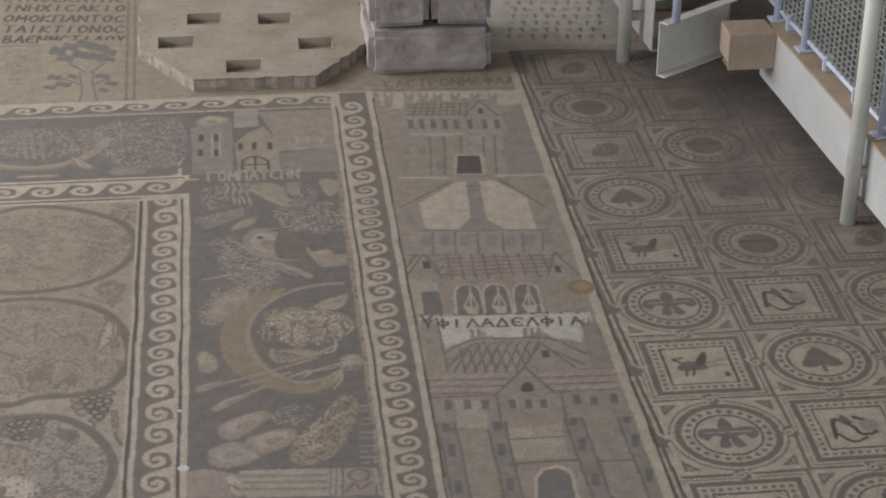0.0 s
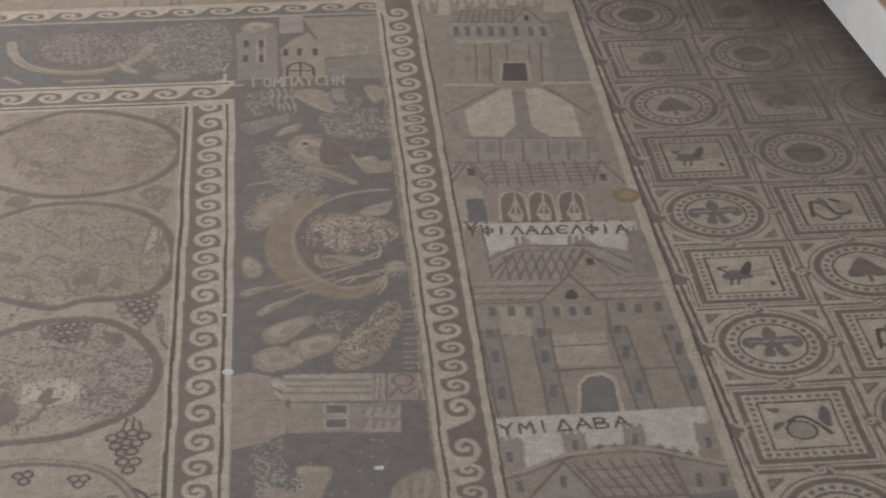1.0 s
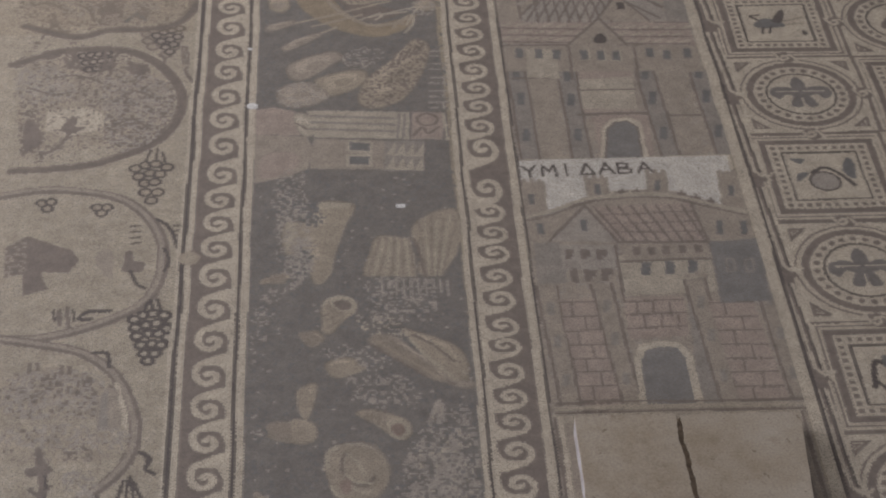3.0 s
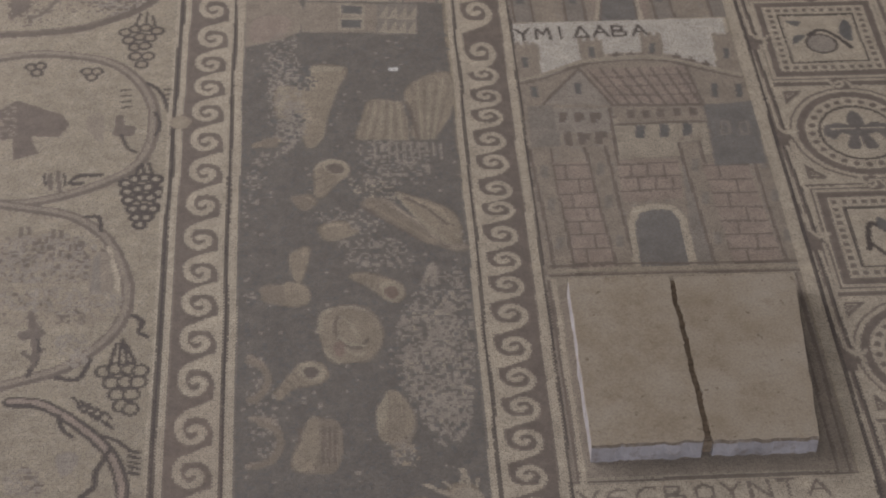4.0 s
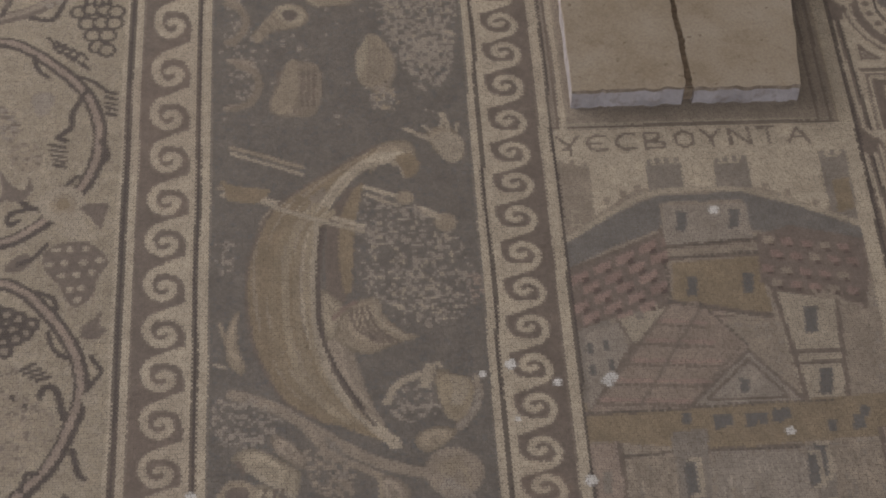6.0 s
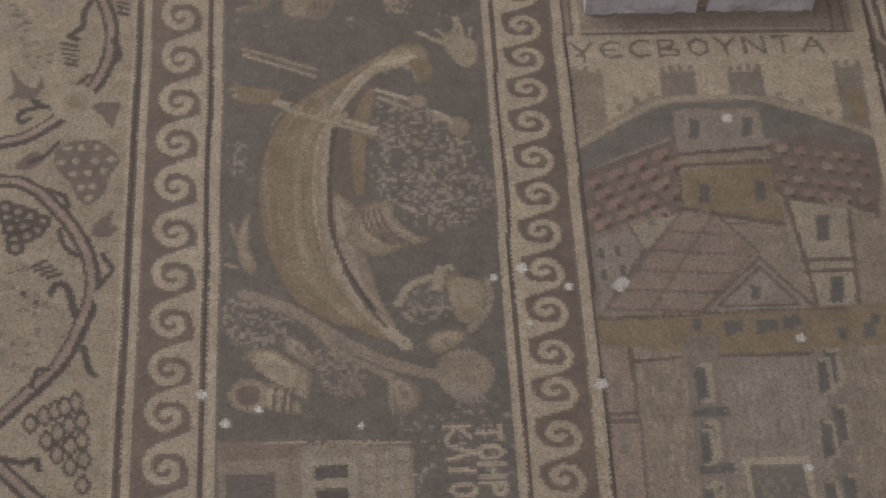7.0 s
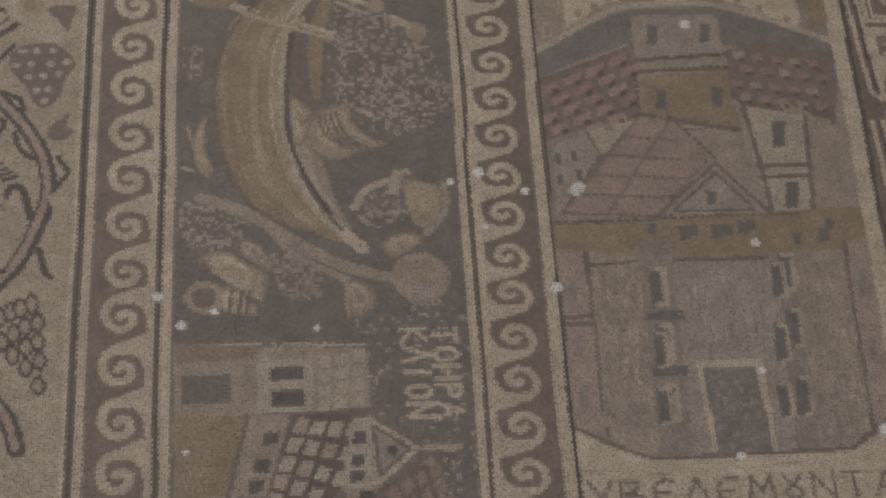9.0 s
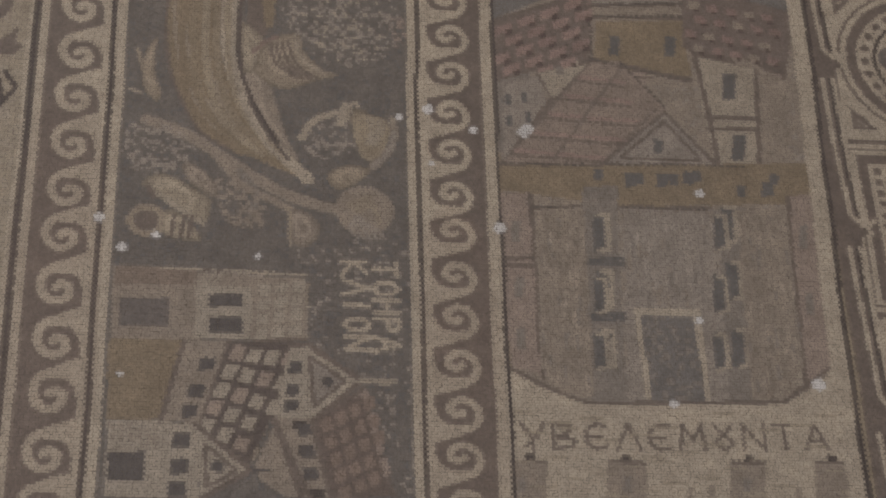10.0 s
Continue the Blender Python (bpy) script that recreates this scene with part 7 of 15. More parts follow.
fill(BROWN, (-57.4, -140.1), (-56.4, -140.1), (-56.5, -141.2), (-57.5, -141.2))
fill(BROWN, (-51.9, -144.9), (-50.9, -145.0), (-51.1, -146.0), (-52.1, -146.0))
fill(BROWN, (-46.5, -149.7), (-45.6, -149.7), (-45.7, -150.8), (-46.7, -150.7))
fill(BROWN, (-60.6, -140.3), (-59.6, -140.3), (-59.7, -141.4), (-60.7, -141.3))
fill(BROWN, (-55.1, -145.1), (-54.1, -145.1), (-54.3, -146.2), (-55.3, -146.1))
fill(BROWN, (-49.7, -149.8), (-48.7, -149.9), (-48.9, -150.9), (-49.9, -150.9))
fill(BROWN, (-42.2, -141.2), (-41.2, -141.3), (-41.4, -142.3), (-42.4, -142.3))
fill(BROWN, (-58.3, -145.2), (-57.3, -145.3), (-57.4, -146.3), (-58.4, -146.3))
fill(BROWN, (-52.9, -150.0), (-51.9, -150.0), (-52.0, -151.1), (-53.0, -151.0))
fill(BROWN, (-45.4, -141.4), (-44.4, -141.4), (-44.6, -142.5), (-45.6, -142.5))
fill(BROWN, (-61.5, -145.4), (-60.5, -145.4), (-60.6, -146.5), (-61.6, -146.4))
fill(BROWN, (-56.0, -150.1), (-55.0, -150.1), (-55.2, -151.2), (-56.2, -151.2))
fill(BROWN, (-48.6, -141.5), (-47.6, -141.6), (-47.8, -142.6), (-48.7, -142.6))
fill(BROWN, (-43.2, -146.3), (-42.2, -146.4), (-42.4, -147.4), (-43.4, -147.4))
fill(BROWN, (-59.2, -150.3), (-58.2, -150.3), (-58.3, -151.3), (-59.3, -151.3))
fill(STONE, (-85.2, -155.6), (-74.0, -140.0), (-67.3, -155.5))
line(BROWN, 1.2, (-85.7, -155.8), (-74.0, -139.8), (-66.8, -155.5))
line(BROWN, 0.7, (-83.5, -154.8), (-74.4, -142.7), (-68.9, -155.4))
fill(GREY, (-76.1, -146.4), (-74.2, -146.5), (-74.7, -151.2), (-76.7, -151.2))
fill(GREY, (-88.7, -143.8), (-86.7, -143.9), (-87.2, -148.7), (-89.2, -148.6))
fill(GREY, (-37.7, -147.1), (-35.7, -147.1), (-36.5, -151.9), (-38.5, -151.8))
fill(GREY, (-31.4, -146.5), (-29.4, -146.6), (-30.3, -151.4), (-32.3, -151.3))
fill(GREY, (-91.0, -156.6), (-82.8, -156.4), (-83.4, -173.4), (-91.4, -173.8))
fill(STEEL, (-40.8, -156.5), (-28.8, -155.9), (-28.1, -179.2), (-37.8, -182.5), (-40.6, -168.8))
fill(ASH, (-83.6, -156.4), (-66.6, -156.5), (-66.8, -167.8), (-84.1, -167.6))
fill(PALE, (-67.6, -161.4), (-41.2, -161.1), (-42.3, -178.7), (-68.1, -179.6))
line(BROWN, 1.0, (-83.6, -155.9), (-41.9, -155.4))
line(BROWN, 0.8, (-67.5, -161.1), (-41.1, -160.6))
line(BROWN, 1.0, (-67.4, -156.5), (-68.6, -181.3))
fill(SLATE, (-61.3, -165.2), (-58.7, -165.3), (-59.6, -170.8), (-62.1, -170.7))
fill(SLATE, (-54.5, -165.0), (-51.9, -165.1), (-52.8, -170.6), (-55.3, -170.5))
fill(SLATE, (-48.0, -164.7), (-45.4, -164.8), (-46.3, -170.3), (-48.9, -170.2))
fill(BROWN, (-81.5, -158.5), (-79.8, -158.6), (-80.1, -161.7), (-81.9, -161.6))
fill(BROWN, (-76.7, -158.7), (-74.9, -158.8), (-75.3, -161.9), (-77.1, -161.8))
fill(BROWN, (-71.9, -158.9), (-70.1, -159.0), (-70.5, -162.1), (-72.2, -162.0))
fill(BROWN, (-63.4, -156.7), (-61.6, -156.7), (-62.1, -159.8), (-63.9, -159.7))
fill(BROWN, (-59.4, -156.8), (-57.6, -156.9), (-58.0, -160.0), (-59.8, -159.9))
fill(BROWN, (-55.2, -156.4), (-53.5, -156.5), (-53.9, -159.6), (-55.7, -159.5))
fill(BROWN, (-50.3, -156.1), (-48.5, -156.2), (-49.0, -159.3), (-50.8, -159.2))
fill(BROWN, (-45.4, -156.0), (-43.6, -156.1), (-44.1, -159.2), (-45.9, -159.1))
fill(BROWN, (-81.4, -167.0), (-79.6, -167.0), (-80.0, -170.0), (-81.7, -169.9))
fill(BROWN, (-76.2, -167.9), (-74.4, -168.0), (-74.8, -171.0), (-76.6, -170.9))
fill(BROWN, (-71.3, -167.3), (-69.6, -167.4), (-70.0, -170.4), (-71.7, -170.3))
fill(GREY, (-50.5, -173.4), (-44.0, -172.4), (-46.8, -223.7), (-53.5, -223.9))
fill(STONE, (-49.9, -170.2), (-48.5, -170.2), (-48.9, -172.7), (-50.3, -172.7))
fill(STONE, (-46.9, -169.3), (-45.5, -169.4), (-45.9, -171.9), (-47.3, -171.8))
fill(STONE, (-44.7, -170.4), (-43.2, -170.5), (-43.7, -172.9), (-45.1, -172.9))
fill(STONE, (-92.0, -174.7), (-86.3, -174.5), (-85.0, -223.6), (-90.2, -223.4))
line(BROWN, 0.9, (-92.0, -174.7), (-90.2, -223.4))
line(BROWN, 0.9, (-86.3, -174.5), (-85.0, -223.6))
fill(GREY, (-89.6, -181.5), (-87.6, -181.6), (-88.1, -186.8), (-90.1, -186.7))
fill(GREY, (-89.1, -195.1), (-87.2, -195.2), (-87.7, -200.2), (-89.7, -200.1))
fill(GREY, (-88.6, -211.0), (-86.7, -211.0), (-87.2, -215.8), (-89.2, -215.8))
fill(STONE, (-76.9, -174.4), (-71.2, -174.1), (-68.8, -223.7), (-74.1, -223.4))
line(BROWN, 0.9, (-76.9, -174.4), (-74.1, -223.4))
line(BROWN, 0.9, (-71.2, -174.1), (-68.8, -223.7))
fill(GREY, (-74.2, -181.2), (-72.2, -181.3), (-72.9, -186.5), (-74.9, -186.4))
fill(GREY, (-73.5, -194.9), (-71.5, -195.0), (-72.2, -200.0), (-74.1, -199.9))
fill(GREY, (-72.6, -210.9), (-70.7, -211.0), (-71.3, -215.8), (-73.3, -215.7))
fill(STONE, (-50.5, -173.4), (-44.7, -173.1), (-43.0, -223.9), (-48.2, -223.7))
line(BROWN, 0.9, (-50.5, -173.4), (-48.2, -223.7))
line(BROWN, 0.9, (-44.7, -173.1), (-43.0, -223.9))
fill(GREY, (-47.9, -180.5), (-45.8, -180.5), (-46.7, -185.8), (-48.7, -185.7))
fill(GREY, (-47.3, -194.5), (-45.3, -194.6), (-46.1, -199.6), (-48.1, -199.6))
fill(GREY, (-46.6, -210.9), (-44.6, -211.0), (-45.5, -215.8), (-47.4, -215.7))
fill(STONE, (-31.2, -172.9), (-25.4, -172.7), (-24.3, -223.4), (-29.6, -223.2))
line(BROWN, 0.9, (-31.2, -172.9), (-29.6, -223.2))
line(BROWN, 0.9, (-25.4, -172.7), (-24.3, -223.4))
fill(GREY, (-28.6, -180.0), (-26.5, -180.0), (-27.6, -185.3), (-29.6, -185.3))
fill(GREY, (-28.2, -194.0), (-26.2, -194.1), (-27.2, -199.2), (-29.2, -199.1))
fill(GREY, (-27.7, -210.4), (-25.7, -210.5), (-26.8, -215.3), (-28.7, -215.2))
fill(ROSE, (-86.3, -180.6), (-76.8, -180.2), (-74.4, -223.4), (-84.4, -223.6))
line(BROWN, 0.6, (-86.2, -181.8), (-76.8, -181.7))
line(BROWN, 0.6, (-83.0, -181.9), (-83.0, -187.6))
line(BROWN, 0.6, (-86.0, -187.8), (-76.4, -187.7))
line(BROWN, 0.6, (-79.8, -188.0), (-79.9, -193.6))
line(BROWN, 0.6, (-85.7, -193.6), (-76.1, -193.5))
line(BROWN, 0.6, (-82.4, -193.8), (-82.4, -199.3))
line(BROWN, 0.6, (-85.5, -199.4), (-75.8, -199.3))
line(BROWN, 0.6, (-79.2, -199.7), (-79.3, -205.1))
line(BROWN, 0.6, (-85.2, -205.1), (-75.5, -205.0))
line(BROWN, 0.6, (-81.8, -205.2), (-81.9, -210.6))
line(BROWN, 0.6, (-85.0, -210.6), (-75.1, -210.6))
line(BROWN, 0.6, (-78.6, -210.9), (-78.7, -216.2))
line(BROWN, 0.6, (-84.7, -216.1), (-74.8, -216.1))
line(BROWN, 0.6, (-81.3, -216.3), (-81.3, -221.4))
line(BROWN, 0.6, (-84.5, -221.5), (-74.5, -221.5))
line(BROWN, 0.6, (-78.0, -221.8), (-78.1, -226.9))
fill(ROSE, (-45.2, -182.2), (-32.9, -182.0), (-30.3, -225.3), (-43.1, -225.4))
line(BROWN, 0.6, (-45.1, -183.4), (-32.9, -183.4))
line(BROWN, 0.6, (-40.9, -183.6), (-41.3, -189.3))
line(BROWN, 0.6, (-44.8, -189.4), (-32.6, -189.4))
line(BROWN, 0.6, (-36.9, -189.7), (-37.3, -195.4))
line(BROWN, 0.6, (-44.5, -195.3), (-32.2, -195.3))
line(BROWN, 0.6, (-40.2, -195.5), (-40.6, -201.0))
line(BROWN, 0.6, (-44.3, -201.1), (-31.8, -201.1))
line(BROWN, 0.6, (-36.2, -201.4), (-36.7, -206.8))
line(BROWN, 0.6, (-44.0, -206.8), (-31.5, -206.8))
line(BROWN, 0.6, (-39.6, -206.9), (-40.0, -212.3))
line(BROWN, 0.6, (-43.7, -212.4), (-31.2, -212.4))
line(BROWN, 0.6, (-35.6, -212.7), (-36.0, -217.9))
line(BROWN, 0.6, (-43.4, -217.8), (-30.8, -217.9))
line(BROWN, 0.6, (-39.1, -218.0), (-39.4, -223.2))
line(BROWN, 0.6, (-43.2, -223.3), (-30.5, -223.4))
line(BROWN, 0.6, (-35.0, -223.6), (-35.4, -228.7))
fill(ROSE, (-68.5, -180.5), (-51.6, -180.2), (-52.8, -197.3), (-69.0, -197.8))
line(BROWN, 0.6, (-68.4, -182.0), (-51.9, -181.7))
line(BROWN, 0.6, (-68.7, -187.7), (-52.3, -187.4))
line(BROWN, 0.6, (-69.0, -193.4), (-52.8, -193.1))
line(BROWN, 0.6, (-65.3, -182.1), (-65.6, -187.9))
line(BROWN, 0.6, (-60.6, -182.3), (-61.0, -188.0))
line(BROWN, 0.6, (-55.9, -182.5), (-56.3, -188.2))
line(BROWN, 0.6, (-63.8, -187.9), (-64.1, -193.6))
line(BROWN, 0.6, (-59.1, -188.1), (-59.5, -193.8))
line(BROWN, 0.6, (-54.5, -188.3), (-54.9, -193.9))
fill(CREAM, (-69.7, -223.6), (-68.6, -205.8), (-66.6, -200.2), (-61.5, -198.8), (-55.6, -199.9), (-53.1, -205.3), (-52.7, -223.5))
fill(STEEL, (-67.9, -223.7), (-66.9, -206.3), (-65.1, -202.5), (-61.6, -201.1), (-56.5, -201.9), (-54.8, -206.3), (-54.9, -223.4))
# frame round the cover slab
stripe(STONE, -94, -27, -299, -226)
stripe(PALE, -93, -28, -229.5, -226)
stripe(PALE, -93, -28, -299, -294.5)
line(BROWN, 0.7, (-91.4, -222.3), (-22.7, -223.0))
line(PALE, 1.6, (-91.3, -224.1), (-24.0, -224.7))
line(BROWN, 0.7, (-91.5, -225.9), (-24.3, -226.4))
line(BROWN, 0.9, (-94.1, -295.9), (-26.9, -295.8))
line(CREAM, 1.8, (-94.3, -297.4), (-26.3, -297.2))
line(BROWN, 0.9, (-94.5, -299.2), (-26.6, -298.6))
line(BROWN, 0.8, (-92.3, -296), (-92.3, -228))
line(CREAM, 1.6, (-91, -296), (-91, -228))
line(BROWN, 0.8, (-28.6, -298), (-28.2, -228))
line(BROWN, 0.7, (-31.5, -296), (-30.5, -230))
# fourth city: name, battlements and red tiled roofs
fill(CREAM, (-93.5, -297.9), (-26.0, -296.1), (-26.6, -307.3), (-34.4, -322.2), (-40.4, -319.7), (-47.4, -315.5), (-64.0, -314.4), (-76.9, -315.1), (-86.6, -322.3), (-86.5, -308.2), (-93.8, -306.5))
write(BROWN, 0.72, "ЧΕCΒΟΥΝΤΑ", (-93.5, -303.4), (-33.7, -302.4), 5.0)
fill(STONE, (-93.9, -307.8), (-86.7, -307.9), (-86.9, -323.1), (-93.3, -327.0))
fill(STONE, (-93.3, -306.0), (-92.1, -306.0), (-92.3, -307.7), (-93.4, -307.7))
fill(STONE, (-90.7, -306.0), (-89.6, -306.0), (-89.7, -307.7), (-90.9, -307.7))
fill(STONE, (-87.9, -306.4), (-86.7, -306.4), (-86.9, -308.1), (-88.1, -308.1))
fill(PALE, (-91.8, -320.3), (-89.6, -320.3), (-90.0, -325.2), (-92.3, -325.1))
fill(STONE, (-91.4, -321.1), (-90.1, -321.1), (-90.4, -324.4), (-91.7, -324.3))
fill(GREY, (-73.8, -308.1), (-65.7, -307.5), (-65.7, -315.5), (-73.8, -316.4))
fill(GREY, (-73.4, -306.2), (-72.3, -306.2), (-72.4, -307.9), (-73.6, -307.9))
fill(GREY, (-71.3, -305.9), (-70.1, -305.9), (-70.3, -307.6), (-71.5, -307.6))
fill(GREY, (-69.2, -305.8), (-68.0, -305.8), (-68.3, -307.5), (-69.4, -307.4))
fill(GREY, (-67.1, -305.8), (-66.0, -305.8), (-66.2, -307.5), (-67.3, -307.5))
fill(GREY, (-58.3, -308.3), (-50.2, -307.7), (-50.3, -315.8), (-58.4, -316.6))
fill(GREY, (-57.9, -306.4), (-56.7, -306.4), (-56.9, -308.1), (-58.1, -308.1))
fill(GREY, (-55.7, -306.1), (-54.6, -306.1), (-54.8, -307.8), (-56.0, -307.8))
fill(GREY, (-53.6, -305.9), (-52.5, -306.0), (-52.7, -307.7), (-53.9, -307.6))
fill(GREY, (-51.6, -306.0), (-50.4, -306.0), (-50.6, -307.7), (-51.8, -307.7))
fill(GREY, (-33.6, -306.9), (-26.5, -306.5), (-28.2, -327.2), (-33.7, -322.3))
fill(GREY, (-33.1, -305.0), (-31.9, -305.0), (-32.2, -306.7), (-33.4, -306.7))
fill(GREY, (-30.7, -304.9), (-29.5, -304.9), (-29.8, -306.6), (-31.0, -306.6))
fill(GREY, (-28.1, -304.9), (-26.9, -304.9), (-27.2, -306.6), (-28.4, -306.6))
fill(OCHRE, (-31.7, -314.0), (-27.7, -313.2), (-28.0, -322.3), (-32.0, -323.1))
fill(STONE, (-80.3, -315.3), (-78.8, -315.4), (-79.0, -317.3), (-80.5, -317.3))
fill(STONE, (-76.9, -314.1), (-75.4, -314.1), (-75.6, -316.1), (-77.2, -316.0))
fill(STONE, (-84.3, -317.3), (-82.8, -317.3), (-83.0, -319.3), (-84.5, -319.2))
fill(STONE, (-48.0, -314.1), (-46.5, -314.1), (-46.8, -316.1), (-48.3, -316.1))
fill(STONE, (-43.2, -316.2), (-41.6, -316.2), (-41.9, -318.2), (-43.5, -318.2))
fill(STONE, (-37.2, -319.2), (-35.7, -319.3), (-36.0, -321.2), (-37.5, -321.2))
fill(STEEL, (-94.2, -330.2), (-82.8, -322.4), (-72.0, -317.1), (-52.8, -316.7), (-40.6, -321.3), (-27.1, -328.0), (-28.1, -333.6), (-37.0, -330.3), (-51.8, -327.7), (-71.9, -326.6), (-83.7, -331.2), (-94.3, -337.3))
curve(PALE, 1.4, (-94.1, -329.1), (-82.7, -321.6), (-71.9, -316.1), (-52.7, -315.9), (-40.5, -320.5), (-26.9, -326.9))
fill(STONE, (-71.5, -319.3), (-53.1, -318.7), (-51.8, -331.7), (-53.8, -353.3), (-74.9, -351.4))
fill(OCHRE, (-71.2, -336.1), (-51.6, -334.8), (-51.4, -350.0), (-72.7, -348.7))
fill(ASH, (-71.1, -320.1), (-52.6, -319.7), (-52.3, -330.9), (-72.6, -332.1))
fill(SLATE, (-68.3, -321.9), (-66.0, -322.0), (-66.7, -327.4), (-69.0, -327.4))
fill(SLATE, (-56.5, -321.4), (-54.2, -321.5), (-55.0, -327.0), (-57.3, -326.9))
fill(SLATE, (-68.4, -340.1), (-66.2, -340.1), (-66.9, -345.3), (-69.1, -345.3))
fill(SLATE, (-55.9, -339.3), (-53.7, -339.4), (-54.4, -344.6), (-56.7, -344.6))
line(BROWN, 0.9, (-72.5, -331.7), (-51.6, -330.4))
line(BROWN, 0.9, (-72.3, -334.8), (-51.5, -334.2))
line(BROWN, 1.0, (-72.4, -326.9), (-73.1, -344.6))
line(BROWN, 1.2, (-72.5, -346.6), (-51.6, -350.9))
fill(BROWN, (-94.0, -337.0), (-72.6, -327.4), (-73.5, -345.4), (-93.2, -351.8), (-94.1, -343.5))
fill(ROSE, (-92.9, -338.3), (-89.8, -337.1), (-89.8, -339.2), (-92.7, -340.7))
fill(RED, (-88.5, -336.3), (-85.4, -335.1), (-85.4, -337.3), (-88.4, -338.8))
fill(RED, (-84.1, -334.3), (-80.9, -333.1), (-80.9, -335.3), (-83.9, -336.8))
fill(ROSE, (-79.6, -332.4), (-76.5, -331.1), (-76.5, -333.3), (-79.5, -334.9))
fill(RED, (-75.1, -330.4), (-72.0, -329.1), (-72.0, -331.4), (-75.0, -332.9))
fill(RED, (-92.8, -342.3), (-89.7, -341.1), (-89.7, -343.2), (-92.6, -344.7))
fill(RED, (-88.4, -340.3), (-85.3, -339.2), (-85.3, -341.3), (-88.3, -342.8))
fill(ROSE, (-84.0, -338.4), (-80.9, -337.2), (-80.9, -339.4), (-83.9, -340.9))
fill(RED, (-79.6, -336.4), (-76.4, -335.2), (-76.4, -337.4), (-79.5, -338.9))
fill(RED, (-75.1, -334.5), (-72.0, -333.3), (-72.0, -335.5), (-75.0, -337.0))
fill(RED, (-92.6, -346.3), (-89.6, -345.1), (-89.6, -347.2), (-92.5, -348.7))
fill(ROSE, (-88.3, -344.3), (-85.2, -343.2), (-85.2, -345.3), (-88.2, -346.8))
fill(RED, (-83.9, -342.4), (-80.8, -341.2), (-80.8, -343.4), (-83.8, -344.9))
fill(RED, (-79.5, -340.5), (-76.4, -339.3), (-76.4, -341.5), (-79.4, -343.0))
fill(ROSE, (-75.1, -338.5), (-72.0, -337.4), (-72.0, -339.5), (-75.0, -341.0))
fill(RED, (-88.2, -348.3), (-85.1, -347.1), (-85.1, -349.3), (-88.1, -350.7))
fill(RED, (-83.8, -346.4), (-80.8, -345.2), (-80.8, -347.4), (-83.7, -348.8))
fill(ROSE, (-79.5, -344.5), (-76.4, -343.3), (-76.4, -345.5), (-79.4, -346.9))
fill(BROWN, (-51.3, -328.5), (-27.7, -331.2), (-30.8, -352.2), (-49.5, -345.8), (-52.3, -341.1))
fill(ROSE, (-50.0, -330.4), (-47.5, -330.8), (-47.5, -332.4), (-49.7, -332.3))
fill(ROSE, (-46.3, -331.1), (-43.8, -331.5), (-43.8, -333.1), (-46.1, -333.0))
fill(ROSE, (-42.6, -331.8), (-40.1, -332.2), (-40.1, -333.8), (-42.4, -333.7))
fill(ROSE, (-38.9, -332.5), (-36.4, -332.9), (-36.5, -334.5), (-38.7, -334.4))
fill(ROSE, (-35.2, -333.2), (-32.8, -333.6), (-32.8, -335.1), (-35.1, -335.1))
fill(ROSE, (-31.6, -333.9), (-29.1, -334.3), (-29.1, -335.8), (-31.4, -335.8))
fill(ROSE, (-49.5, -334.2), (-47.1, -334.6), (-47.1, -336.2), (-49.3, -336.1))
fill(ROSE, (-45.9, -334.9), (-43.4, -335.3), (-43.4, -336.9), (-45.7, -336.8))
fill(ROSE, (-42.2, -335.6), (-39.7, -336.0), (-39.7, -337.6), (-42.0, -337.5))
fill(ROSE, (-38.5, -336.3), (-36.1, -336.7), (-36.1, -338.2), (-38.3, -338.2))
fill(ROSE, (-34.9, -337.0), (-32.4, -337.4), (-32.4, -338.9), (-34.7, -338.9))
fill(ROSE, (-31.2, -337.7), (-28.8, -338.1), (-28.8, -339.6), (-31.1, -339.6))
fill(ROSE, (-49.1, -338.0), (-46.6, -338.4), (-46.6, -340.0), (-48.9, -339.9))
fill(ROSE, (-45.4, -338.7), (-43.0, -339.1), (-43.0, -340.6), (-45.2, -340.6))
fill(ROSE, (-41.8, -339.4), (-39.4, -339.8), (-39.4, -341.3), (-41.6, -341.3))
fill(ROSE, (-38.2, -340.1), (-35.7, -340.4), (-35.7, -342.0), (-38.0, -342.0))
fill(ROSE, (-34.5, -340.8), (-32.1, -341.1), (-32.1, -342.7), (-34.4, -342.6))
fill(ROSE, (-30.9, -341.5), (-28.4, -341.8), (-28.5, -343.4), (-30.7, -343.3))
fill(ROSE, (-48.7, -341.8), (-46.2, -342.1), (-46.2, -343.7), (-48.5, -343.6))
fill(ROSE, (-45.0, -342.5), (-42.6, -342.8), (-42.6, -344.4), (-44.8, -344.3))
fill(ROSE, (-41.4, -343.1), (-39.0, -343.5), (-39.0, -345.0), (-41.2, -345.0))
fill(ROSE, (-37.8, -343.8), (-35.4, -344.2), (-35.4, -345.7), (-37.6, -345.7))
fill(ROSE, (-34.2, -344.5), (-31.7, -344.9), (-31.8, -346.4), (-34.0, -346.4))
fill(ROSE, (-48.3, -345.5), (-45.8, -345.8), (-45.8, -347.4), (-48.0, -347.3))
fill(ROSE, (-44.6, -346.2), (-42.2, -346.5), (-42.2, -348.0), (-44.4, -348.0))
fill(ROSE, (-41.0, -346.8), (-38.6, -347.2), (-38.6, -348.7), (-40.8, -348.7))
fill(ROSE, (-37.4, -347.5), (-35.0, -347.9), (-35.0, -349.4), (-37.3, -349.4))
